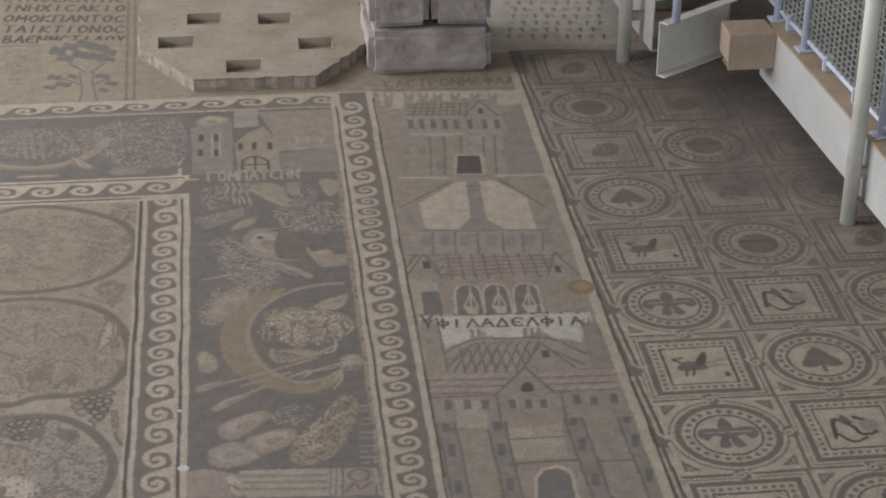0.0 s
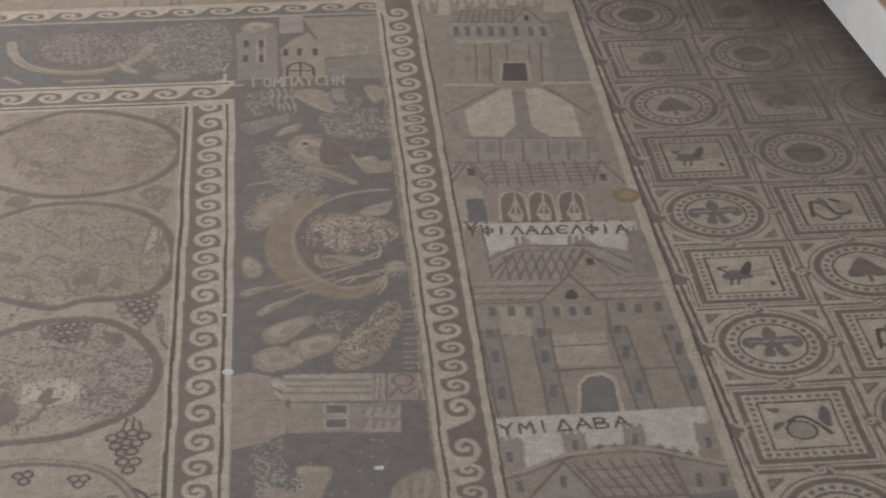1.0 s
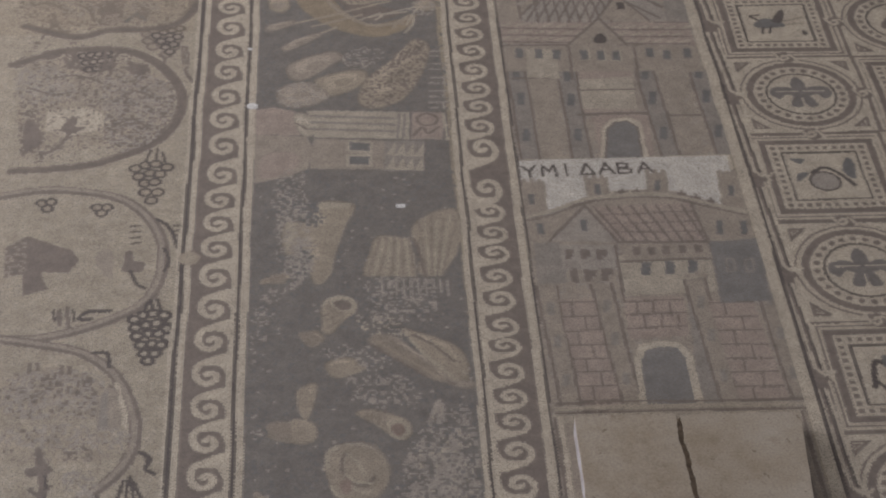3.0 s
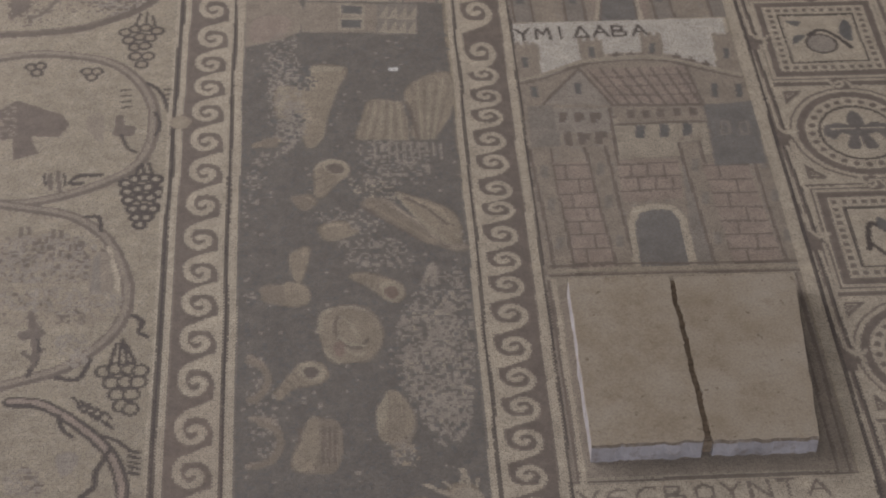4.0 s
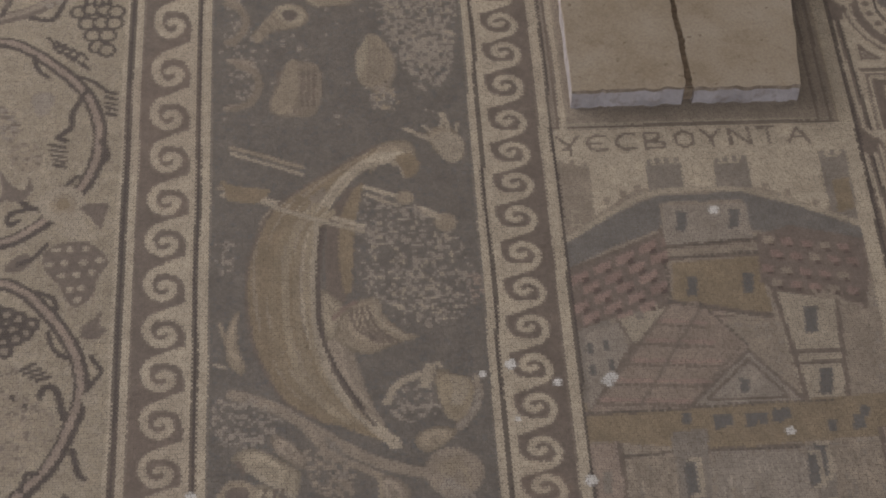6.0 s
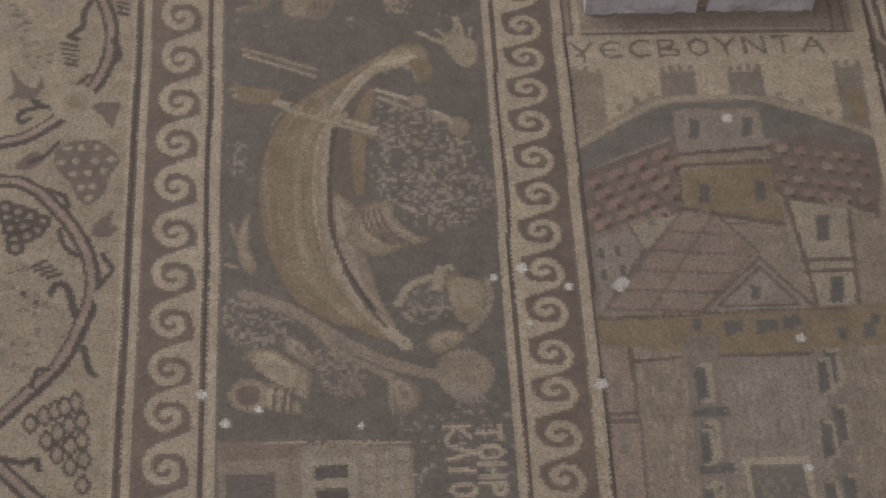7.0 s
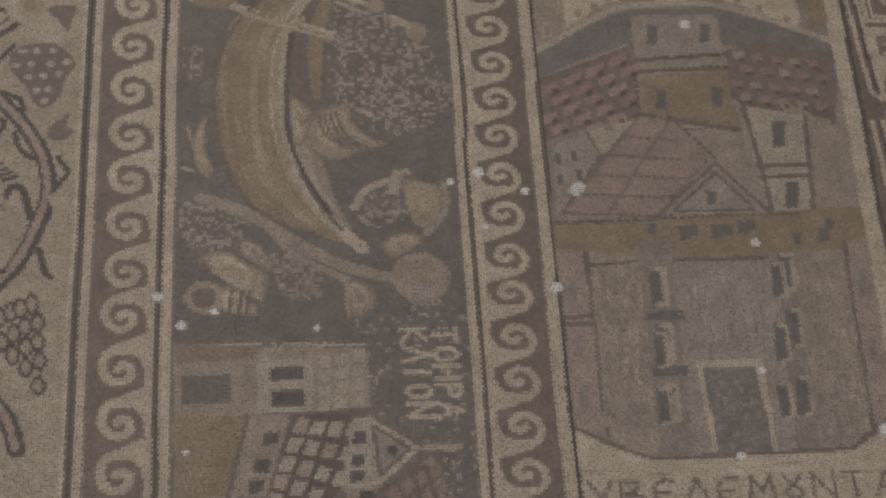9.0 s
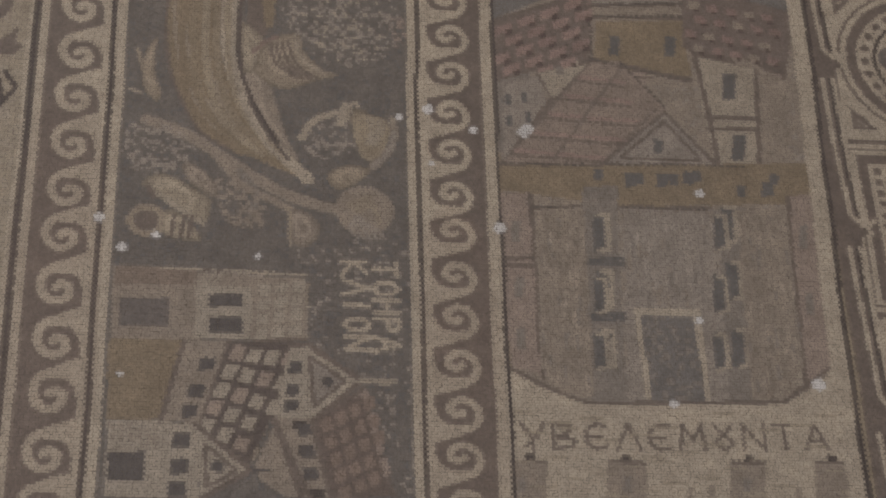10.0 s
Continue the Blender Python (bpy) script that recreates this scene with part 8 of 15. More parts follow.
fill(ROSE, (-33.8, -348.2), (-31.4, -348.5), (-31.4, -350.1), (-33.7, -350.0))
fill(STONE, (-43.9, -341.2), (-30.3, -350.7), (-33.0, -374.1), (-41.4, -374.0), (-38.9, -349.0))
fill(GREY, (-94.4, -352.5), (-86.8, -349.4), (-85.3, -363.0), (-94.0, -373.6), (-94.4, -362.9))
fill(SLATE, (-92.6, -355.3), (-90.7, -355.3), (-91.1, -359.4), (-93.0, -359.4))
fill(SLATE, (-88.6, -354.3), (-86.6, -354.3), (-87.1, -358.5), (-89.0, -358.4))
fill(PALE, (-85.5, -350.5), (-73.6, -345.7), (-82.4, -358.7))
fill(GREY, (-81.4, -348.9), (-79.5, -348.9), (-79.8, -351.9), (-81.8, -351.9))
fill(TAN, (-73.8, -347.2), (-65.9, -347.8), (-58.9, -359.1), (-72.9, -374.0), (-94.1, -374.6), (-83.1, -359.4))
line(ROSE, 1.6, (-74.8, -350.7), (-62.4, -349.8))
line(ROSE, 1.6, (-78.5, -355.1), (-62.2, -351.9))
line(ROSE, 1.6, (-82.1, -359.4), (-62.1, -354.0))
line(ROSE, 1.6, (-85.7, -363.7), (-61.9, -356.1))
line(ROSE, 1.6, (-89.2, -368.0), (-61.7, -358.2))
line(ROSE, 1.6, (-92.7, -372.2), (-61.5, -360.3))
line(BROWN, 0.7, (-76.1, -351.1), (-60.1, -350.8))
line(BROWN, 0.7, (-78.9, -354.9), (-61.3, -354.5))
line(BROWN, 0.7, (-81.8, -358.7), (-62.4, -358.2))
line(BROWN, 0.7, (-84.6, -362.5), (-63.5, -361.9))
line(BROWN, 0.7, (-87.4, -366.2), (-64.6, -365.5))
line(BROWN, 0.7, (-90.1, -369.8), (-65.7, -369.0))
line(BROWN, 0.7, (-92.9, -373.5), (-66.8, -372.6))
line(BROWN, 1.2, (-73.6, -346.1), (-92.7, -371.5))
line(BROWN, 1.2, (-66.6, -348.5), (-83.5, -373.8))
line(BROWN, 1.2, (-69.5, -347.7), (-58.5, -360.6))
line(BROWN, 1.2, (-59.6, -359.9), (-73.5, -374.0))
line(BROWN, 1.2, (-82.3, -373.8), (-90.7, -375.1))
fill(ASH, (-72.8, -373.7), (-58.9, -360.6), (-48.4, -373.1))
line(BROWN, 1.2, (-73.5, -374.0), (-58.8, -360.3), (-48.1, -373.4))
line(BROWN, 0.8, (-69.7, -372.2), (-59.2, -362.8), (-51.2, -372.1), (-69.7, -372.5))
fill(SLATE, (-61.0, -366.7), (-58.4, -366.7), (-59.1, -371.3), (-61.7, -371.3))
fill(PALE, (-49.9, -344.2), (-36.8, -347.5), (-39.5, -373.3), (-48.5, -373.5), (-50.0, -360.8))
fill(SLATE, (-44.3, -348.8), (-41.4, -348.8), (-42.5, -355.7), (-45.4, -355.7))
fill(SLATE, (-44.0, -364.9), (-41.1, -364.9), (-42.3, -371.5), (-45.1, -371.5))
line(BROWN, 1.1, (-49.4, -360.8), (-38.2, -360.4))
line(BROWN, 1.1, (-49.3, -363.7), (-38.5, -363.4))
line(BROWN, 1.1, (-49.9, -344.2), (-47.9, -373.6))
line(BROWN, 1.1, (-36.9, -347.8), (-39.2, -373.3))
line(BROWN, 1.0, (-94.2, -375.0), (-34.8, -373.8))
# fourth city: lower walls and doorway
fill(OCHRE, (-94.5, -375.4), (-27.0, -371.5), (-27.5, -382.1), (-36.1, -382.4), (-70.0, -384.3), (-94.4, -381.1))
fill(SLATE, (-68.3, -375.9), (-65.7, -375.8), (-66.0, -379.2), (-68.5, -379.3))
fill(SLATE, (-61.4, -375.6), (-58.8, -375.5), (-59.1, -378.9), (-61.7, -379.0))
fill(SLATE, (-55.7, -374.9), (-53.0, -374.8), (-53.4, -378.2), (-56.0, -378.3))
fill(SLATE, (-39.2, -377.0), (-36.6, -376.9), (-37.0, -380.4), (-39.6, -380.5))
fill(GREY, (-76.8, -379.4), (-70.0, -379.1), (-70.1, -385.7), (-77.3, -386.0))
line(BROWN, 1.0, (-87.5, -385.4), (-77.2, -384.6))
line(BROWN, 1.0, (-70.0, -384.5), (-50.8, -384.1))
line(BROWN, 1.0, (-38.1, -385.3), (-34.8, -384.8))
fill(ROSE, (-94.4, -382.2), (-87.9, -381.5), (-87.4, -423.9), (-94.0, -422.2))
line(BROWN, 1.0, (-88.2, -382.0), (-87.8, -424.5))
fill(GREY, (-92.5, -388.5), (-90.6, -388.4), (-90.9, -393.5), (-92.7, -393.6))
fill(GREY, (-92.5, -401.9), (-90.6, -401.8), (-90.9, -406.8), (-92.7, -406.8))
fill(GREY, (-92.6, -413.5), (-90.8, -413.5), (-91.0, -418.3), (-92.8, -418.3))
line(BROWN, 0.9, (-94.5, -397.6), (-88.2, -397.3))
line(BROWN, 0.9, (-94.4, -399.1), (-88.0, -398.9))
fill(STONE, (-87.2, -385.7), (-77.6, -384.7), (-79.0, -429.8), (-87.1, -424.5))
fleck(PALE, 0.2, (-87.2, -385.7), (-77.6, -384.7), (-79.0, -429.8), (-87.1, -424.5))
fill(GREY, (-77.2, -379.4), (-70.1, -379.1), (-71.7, -429.7), (-79.0, -429.8))
fill(ASH, (-70.0, -384.7), (-49.1, -384.1), (-51.6, -429.1), (-56.1, -429.2), (-56.2, -408.3), (-67.8, -408.7), (-67.8, -429.6), (-71.5, -429.6))
fleck(STONE, 0.35, (-70.0, -384.7), (-49.1, -384.1), (-49.3, -408.1), (-71.2, -408.8))
fill(GREY, (-49.3, -384.1), (-43.1, -383.6), (-44.8, -428.9), (-51.6, -429.1))
fill(STONE, (-42.8, -383.9), (-35.2, -383.3), (-36.4, -425.6), (-44.5, -428.6))
fleck(PALE, 0.15, (-42.8, -383.9), (-35.2, -383.3), (-36.4, -425.6), (-44.5, -428.6))
fill(ROSE, (-34.0, -380.1), (-27.8, -379.5), (-29.9, -419.8), (-35.9, -425.6))
fill(SLATE, (-75.1, -386.4), (-71.6, -386.3), (-72.3, -395.5), (-75.8, -395.7))
line(PALE, 1.1, (-73.9, -386.6), (-72.1, -386.6), (-72.5, -395.0), (-73.9, -395.3))
fill(SLATE, (-75.6, -399.9), (-72.1, -399.8), (-72.8, -408.8), (-76.2, -408.9))
line(PALE, 1.1, (-74.5, -400.2), (-72.6, -400.1), (-73.0, -408.2), (-74.4, -408.5))
fill(SLATE, (-76.2, -413.6), (-72.8, -413.5), (-73.5, -422.1), (-76.9, -422.2))
line(PALE, 1.1, (-75.1, -413.9), (-73.3, -413.8), (-73.7, -421.7), (-75.0, -421.9))
fill(SLATE, (-48.5, -383.3), (-44.9, -383.1), (-46.0, -392.5), (-49.5, -392.7))
line(PALE, 1.1, (-47.4, -383.5), (-45.4, -383.4), (-46.1, -392.0), (-47.6, -392.3))
fill(SLATE, (-48.8, -397.0), (-45.3, -396.8), (-46.3, -405.9), (-49.8, -406.0))
line(PALE, 1.1, (-47.6, -397.2), (-45.8, -397.1), (-46.4, -405.4), (-47.9, -405.7))
fill(SLATE, (-49.3, -412.8), (-45.9, -412.7), (-46.9, -421.4), (-50.3, -421.5))
line(PALE, 1.1, (-48.2, -413.0), (-46.4, -413.0), (-47.0, -420.9), (-48.4, -421.2))
line(SLATE, 0.9, (-77.3, -397.2), (-69.7, -396.9))
line(SLATE, 0.9, (-77.3, -398.3), (-69.8, -398.0))
line(SLATE, 0.9, (-78.2, -410.4), (-70.7, -410.1))
line(SLATE, 0.9, (-78.2, -411.4), (-70.8, -411.1))
line(BROWN, 0.8, (-41.9, -383.8), (-43.0, -428.5))
line(BROWN, 0.8, (-34.0, -380.4), (-35.9, -425.6))
fill(GREY, (-32.4, -387.3), (-30.7, -387.3), (-31.4, -392.8), (-33.1, -392.9))
fill(GREY, (-33.0, -403.6), (-31.4, -403.6), (-32.1, -408.9), (-33.7, -408.9))
fill(CREAM, (-68.7, -408.5), (-55.1, -408.3), (-55.4, -428.9), (-56.5, -428.9), (-56.6, -409.9), (-67.4, -410.0), (-67.2, -428.7), (-68.3, -428.7))
fill(STEEL, (-67.4, -410.1), (-56.6, -410.0), (-56.5, -429.1), (-67.3, -429.4))
fleck(GREY, 0.3, (-67.4, -410.1), (-56.6, -410.0), (-56.5, -429.1), (-67.3, -429.4))
# fifth city: name and dark towers
fill(CREAM, (-94.8, -422.3), (-87.1, -427.0), (-79.5, -430.2), (-40.8, -429.0), (-34.1, -425.6), (-29.3, -420.1), (-27.5, -450.8), (-96.2, -452.1))
curve(BROWN, 0.9, (-94.8, -422.3), (-87.1, -426.7), (-79.5, -430.0))
line(BROWN, 0.9, (-79.5, -430.1), (-40.8, -428.8))
line(BROWN, 0.9, (-40.8, -428.8), (-29.3, -420.1))
write(BROWN, 0.68, "ЧΒΕΛΕΜȢΝΤΑ", (-93.5, -440.1), (-31.9, -439.0), 5.4)
fill(STONE, (-95.0, -443.0), (-88.2, -442.9), (-88.9, -455.4), (-95.6, -455.5))
fill(DARK, (-92.9, -443.0), (-92.1, -441.3), (-90.8, -441.3), (-90.3, -442.9))
fill(BROWN, (-95.0, -442.6), (-88.2, -442.4), (-88.2, -443.0), (-95.0, -443.2))
fill(STONE, (-76.6, -442.6), (-68.9, -442.5), (-70.0, -455.0), (-77.5, -455.2))
fill(DARK, (-74.4, -442.6), (-73.6, -440.9), (-72.3, -440.9), (-71.8, -442.5))
fill(BROWN, (-76.5, -442.2), (-68.9, -442.0), (-68.9, -442.6), (-76.6, -442.8))
fill(STONE, (-53.0, -442.1), (-46.1, -442.0), (-47.6, -454.6), (-54.3, -454.8))
fill(DARK, (-50.8, -442.1), (-49.9, -440.4), (-48.6, -440.3), (-48.1, -442.0))
fill(BROWN, (-52.9, -441.6), (-46.0, -441.5), (-46.1, -442.1), (-53.0, -442.2))
fill(STONE, (-36.3, -441.7), (-29.6, -441.6), (-31.4, -454.3), (-38.0, -454.5))
fill(DARK, (-34.0, -441.7), (-33.1, -440.0), (-31.8, -440.0), (-31.4, -441.6))
fill(BROWN, (-36.2, -441.3), (-29.5, -441.1), (-29.6, -441.7), (-36.3, -441.9))
fill(GREY, (-93.8, -446.2), (-92.3, -446.1), (-92.4, -449.2), (-93.9, -449.2))
fill(GREY, (-73.8, -445.5), (-72.2, -445.5), (-72.5, -448.5), (-74.0, -448.6))
fill(GREY, (-50.8, -445.0), (-49.2, -445.0), (-49.6, -448.1), (-51.1, -448.1))
fill(STONE, (-61.5, -447.4), (-60.4, -447.3), (-60.7, -450.4), (-61.8, -450.4))
fill(STONE, (-57.3, -446.6), (-56.2, -446.6), (-56.5, -449.6), (-57.6, -449.6))
fill(STONE, (-40.8, -446.9), (-39.7, -446.9), (-40.1, -450.0), (-41.2, -450.0))
line(SAND, 0.5, (-95.0, -432.1), (-90.7, -432.1))
line(SAND, 0.5, (-86.1, -435.4), (-81.8, -435.4))
line(SAND, 0.5, (-77.3, -438.6), (-72.9, -438.6))
line(SAND, 0.5, (-68.4, -441.9), (-64.1, -441.9))
line(SAND, 0.5, (-59.7, -445.1), (-55.3, -445.1))
line(SAND, 0.5, (-50.9, -448.3), (-46.5, -448.4))
line(SAND, 0.5, (-39.9, -433.6), (-35.4, -433.6))
line(SAND, 0.5, (-31.0, -436.9), (-26.5, -436.9))
line(SAND, 0.5, (-88.6, -441.7), (-84.2, -441.7))
line(SAND, 0.5, (-79.8, -444.9), (-75.5, -445.0))
line(SAND, 0.5, (-71.0, -448.2), (-66.7, -448.2))
line(SAND, 0.5, (-60.6, -433.5), (-56.2, -433.5))
line(SAND, 0.5, (-51.7, -436.8), (-47.3, -436.8))
line(SAND, 0.5, (-42.9, -440.1), (-38.4, -440.1))
line(SAND, 0.5, (-34.0, -443.4), (-29.6, -443.4))
line(SAND, 0.5, (-91.0, -448.0), (-86.7, -448.0))
line(SAND, 0.5, (-81.1, -433.4), (-76.7, -433.4))
line(SAND, 0.5, (-72.2, -436.7), (-67.8, -436.7))
line(SAND, 0.5, (-63.3, -440.0), (-58.9, -440.0))
line(SAND, 0.5, (-54.5, -443.2), (-50.1, -443.2))
line(SAND, 0.5, (-45.7, -446.5), (-41.3, -446.5))
line(SAND, 0.5, (-34.6, -431.6), (-30.1, -431.7))
line(SAND, 0.5, (-92.4, -436.6), (-88.1, -436.6))
line(SAND, 0.5, (-83.6, -439.8), (-79.2, -439.9))
line(SAND, 0.5, (-74.8, -443.1), (-70.4, -443.1))
line(SAND, 0.5, (-66.0, -446.3), (-61.6, -446.3))
line(SAND, 0.5, (-55.4, -431.6), (-50.9, -431.6))
line(SAND, 0.5, (-46.5, -434.9), (-42.0, -434.9))
line(SAND, 0.5, (-37.6, -438.2), (-33.1, -438.2))
line(SAND, 0.5, (-94.8, -442.9), (-90.5, -442.9))
line(SAND, 0.5, (-86.0, -446.1), (-81.7, -446.2))
line(SAND, 0.5, (-77.3, -449.3), (-73.0, -449.4))
line(SAND, 0.5, (-67.1, -434.8), (-62.6, -434.8))
line(SAND, 0.5, (-58.2, -438.1), (-53.8, -438.1))
line(SAND, 0.5, (-49.3, -441.3), (-44.9, -441.3))
line(SAND, 0.5, (-40.5, -444.6), (-36.1, -444.6))
line(SAND, 0.5, (-31.8, -447.8), (-27.3, -447.9))
line(SAND, 0.5, (-87.4, -434.7), (-83.0, -434.7))
line(SAND, 0.5, (-78.5, -437.9), (-74.2, -437.9))
line(SAND, 0.5, (-69.7, -441.2), (-65.3, -441.2))# vine scroll: stems of the medallions
softfleck(TAN, 0.55, (-255.4, 85.0), (-234.7, 94.0), (-208.4, 87.1), (-194.8, 67.5), (-200.5, 49.1), (-222.7, 40.3), (-247.8, 48.8))
softfleck(STONE, 0.3, (-255.4, 85.0), (-234.7, 94.0), (-208.4, 87.1), (-194.8, 67.5), (-200.5, 49.1), (-222.7, 40.3), (-247.8, 48.8))
softfleck(BROWN, 0.07, (-255.4, 85.0), (-234.7, 94.0), (-208.4, 87.1), (-194.8, 67.5), (-200.5, 49.1), (-222.7, 40.3), (-247.8, 48.8))
blob(SAND, (-228.5, 66.8), (-218.7, 79.6), (-203.2, 64.7), (-206.8, 51.8), (-221.3, 50.8))
softfleck(BROWN, 0.3, (-212.4, 58.8), (-207.4, 65.0), (-201.9, 57.9), (-204.5, 46.4), (-209.8, 47.7))
softfleck(TAN, 0.55, (-252.8, 16.4), (-235.6, 24.1), (-213.6, 22.2), (-199.0, 5.9), (-194.0, -13.5), (-201.3, -32.8), (-225.3, -36.0), (-248.4, -27.0))
softfleck(STONE, 0.3, (-252.8, 16.4), (-235.6, 24.1), (-213.6, 22.2), (-199.0, 5.9), (-194.0, -13.5), (-201.3, -32.8), (-225.3, -36.0), (-248.4, -27.0))
softfleck(BROWN, 0.07, (-252.8, 16.4), (-235.6, 24.1), (-213.6, 22.2), (-199.0, 5.9), (-194.0, -13.5), (-201.3, -32.8), (-225.3, -36.0), (-248.4, -27.0))
softfleck(TAN, 0.55, (-245.3, -57.8), (-227.5, -56.1), (-209.3, -57.6), (-197.5, -74.8), (-200.6, -92.9), (-215.5, -102.0), (-240.9, -101.3))
softfleck(STONE, 0.3, (-245.3, -57.8), (-227.5, -56.1), (-209.3, -57.6), (-197.5, -74.8), (-200.6, -92.9), (-215.5, -102.0), (-240.9, -101.3))
softfleck(BROWN, 0.07, (-245.3, -57.8), (-227.5, -56.1), (-209.3, -57.6), (-197.5, -74.8), (-200.6, -92.9), (-215.5, -102.0), (-240.9, -101.3))
fill(CREAM, (-235.7, -83.9), (-223.7, -82.5), (-213.7, -88.8), (-219.3, -94.9), (-229.3, -98.8), (-235.6, -94.4))
blob(BROWN, (-230.5, -93.9), (-227.6, -87.6), (-225.8, -89.3), (-226.0, -93.1), (-222.9, -93.4), (-227.7, -97.1))
curve(BROWN, 1.2, (-227.7, -96.5), (-230.5, -103.6), (-235.2, -107.5))
blob(BROWN, (-242.1, -89.4), (-237.4, -93.4), (-235.8, -101.7), (-240.5, -104.8))
softfleck(TAN, 0.55, (-220.0, -60.0), (-203.6, -64.6), (-196.3, -78.0), (-199.7, -93.0), (-210.4, -101.0), (-218.1, -88.4))
softfleck(STONE, 0.3, (-220.0, -60.0), (-203.6, -64.6), (-196.3, -78.0), (-199.7, -93.0), (-210.4, -101.0), (-218.1, -88.4))
softfleck(BROWN, 0.07, (-220.0, -60.0), (-203.6, -64.6), (-196.3, -78.0), (-199.7, -93.0), (-210.4, -101.0), (-218.1, -88.4))
curve(BROWN, 3.5, (-259.5, 43.4), (-242.5, 34.5), (-226.2, 32.3), (-208.2, 37.0), (-196.3, 46.6), (-190.9, 61.4), (-192.5, 75.1), (-199.7, 86.4), (-217.5, 96.9), (-237.2, 99.0), (-255.6, 86.4), (-263.3, 78.7))
curve(STONE, 1.5, (-260.0, 44.3), (-243.0, 35.3), (-226.7, 33.1), (-208.7, 37.8), (-196.7, 47.4), (-191.3, 62.3), (-192.9, 76.0), (-200.2, 87.3), (-218.0, 97.9), (-237.8, 100.0), (-256.1, 87.4), (-263.8, 79.7))
curve(BROWN, 3.5, (-256.7, 16.7), (-241.8, 26.2), (-223.9, 27.1), (-209.6, 22.7), (-198.2, 12.9), (-191.8, -3.1), (-190.9, -17.4), (-195.7, -32.2), (-204.8, -37.7), (-219.6, -38.2), (-230.4, -41.7), (-247.6, -34.8))
curve(STONE, 1.5, (-257.2, 17.5), (-242.3, 27.1), (-224.3, 28.0), (-210.0, 23.5), (-198.6, 13.7), (-192.2, -2.4), (-191.3, -16.7), (-196.1, -31.4), (-205.2, -37.0), (-220.0, -37.5), (-230.8, -41.0), (-248.0, -34.0))
curve(BROWN, 1.6, (-202.5, 20.1), (-198.7, 9.8), (-200.3, 0.2), (-197.6, -5.7))
curve(BROWN, 1.2, (-196.2, 11.6), (-194.9, 1.7), (-196.9, -9.5))
line(BROWN, 1.2, (-240.7, 13.4), (-223.4, -3.5))
line(BROWN, 1.3, (-223.7, 10.0), (-223.4, -3.5))
fill(PALE, (-225.9, -6.3), (-223.6, -0.5), (-218.8, -6.2))
blob(BROWN, (-222.9, -22.0), (-219.2, -15.0), (-215.5, -19.0), (-216.5, -27.9), (-220.1, -31.2))
blob(BROWN, (-211.9, -26.5), (-209.0, -21.4), (-206.9, -25.2), (-208.4, -32.1))
curve(BROWN, 3.5, (-248.9, -57.5), (-235.1, -50.5), (-222.5, -49.2), (-211.5, -51.5), (-201.0, -61.0), (-194.6, -75.0), (-194.7, -87.4), (-200.2, -100.4), (-210.0, -108.2), (-223.0, -113.6), (-242.8, -115.3))
curve(STONE, 1.5, (-249.3, -56.8), (-235.6, -49.7), (-222.9, -48.5), (-211.9, -50.8), (-201.4, -60.3), (-195.0, -74.3), (-195.1, -86.7), (-200.6, -99.8), (-210.4, -107.6), (-223.4, -113.0), (-243.1, -114.7))
softfleck(BROWN, 0.45, (-233.2, -52.3), (-228.0, -49.4), (-218.7, -51.9), (-216.4, -60.3), (-225.1, -63.5))
blob(BROWN, (-212.7, -61.3), (-209.3, -58.3), (-205.2, -61.3), (-208.0, -64.9))
blob(BROWN, (-239.5, -52.4), (-234.9, -48.8), (-234.2, -53.5))
# vine scroll: grape bunches and leaves
disc(BROWN, *(-206.7, -45.1), 2.3)
disc(TAN, *(-206.7, -45.1), 1.4)
disc(BROWN, *(-203.7, -43.0), 2.3)
disc(TAN, *(-203.7, -43.0), 1.4)
disc(BROWN, *(-200.9, -43.2), 2.3)
disc(TAN, *(-200.9, -43.2), 1.4)
disc(BROWN, *(-198.0, -45.2), 2.3)
disc(TAN, *(-198.0, -45.2), 1.4)
disc(BROWN, *(-205.2, -48.6), 2.3)
disc(TAN, *(-205.2, -48.6), 1.4)
disc(BROWN, *(-201.6, -48.3), 2.3)
disc(TAN, *(-201.6, -48.3), 1.4)
disc(BROWN, *(-198.4, -49.2), 2.3)
disc(TAN, *(-198.4, -49.2), 1.4)
disc(BROWN, *(-200.8, -53.4), 2.3)
disc(TAN, *(-200.8, -53.4), 1.4)
disc(BROWN, *(-201.0, 34.3), 2.2)
disc(TAN, *(-201.0, 34.3), 1.3000000000000003)
disc(BROWN, *(-198.0, 36.1), 2.2)
disc(TAN, *(-198.0, 36.1), 1.3000000000000003)
disc(BROWN, *(-195.8, 29.7), 2.2)
disc(TAN, *(-195.8, 29.7), 1.3000000000000003)
disc(BROWN, *(-198.7, 27.9), 2.2)
disc(TAN, *(-198.7, 27.9), 1.3000000000000003)
disc(BROWN, *(-196.6, 23.6), 2.2)
disc(TAN, *(-196.6, 23.6), 1.3000000000000003)
softfleck(BROWN, 0.4, (-200.0, 94.4), (-191.3, 98.5), (-189.9, 84.1), (-195.3, 82.2))
line(BROWN, 0.6, (-195.7, -48.8), (-195.0, -58.8))
line(BROWN, 0.6, (-194.8, -48.8), (-194.1, -58.9))
line(BROWN, 0.6, (-193.9, -48.9), (-193.2, -59.0))
disc(DARK, *(-206.5, -115.3), 2.2)
disc(TAN, *(-206.5, -115.3), 1.3000000000000003)
disc(DARK, *(-203.6, -113.8), 2.2)
disc(TAN, *(-203.6, -113.8), 1.3000000000000003)
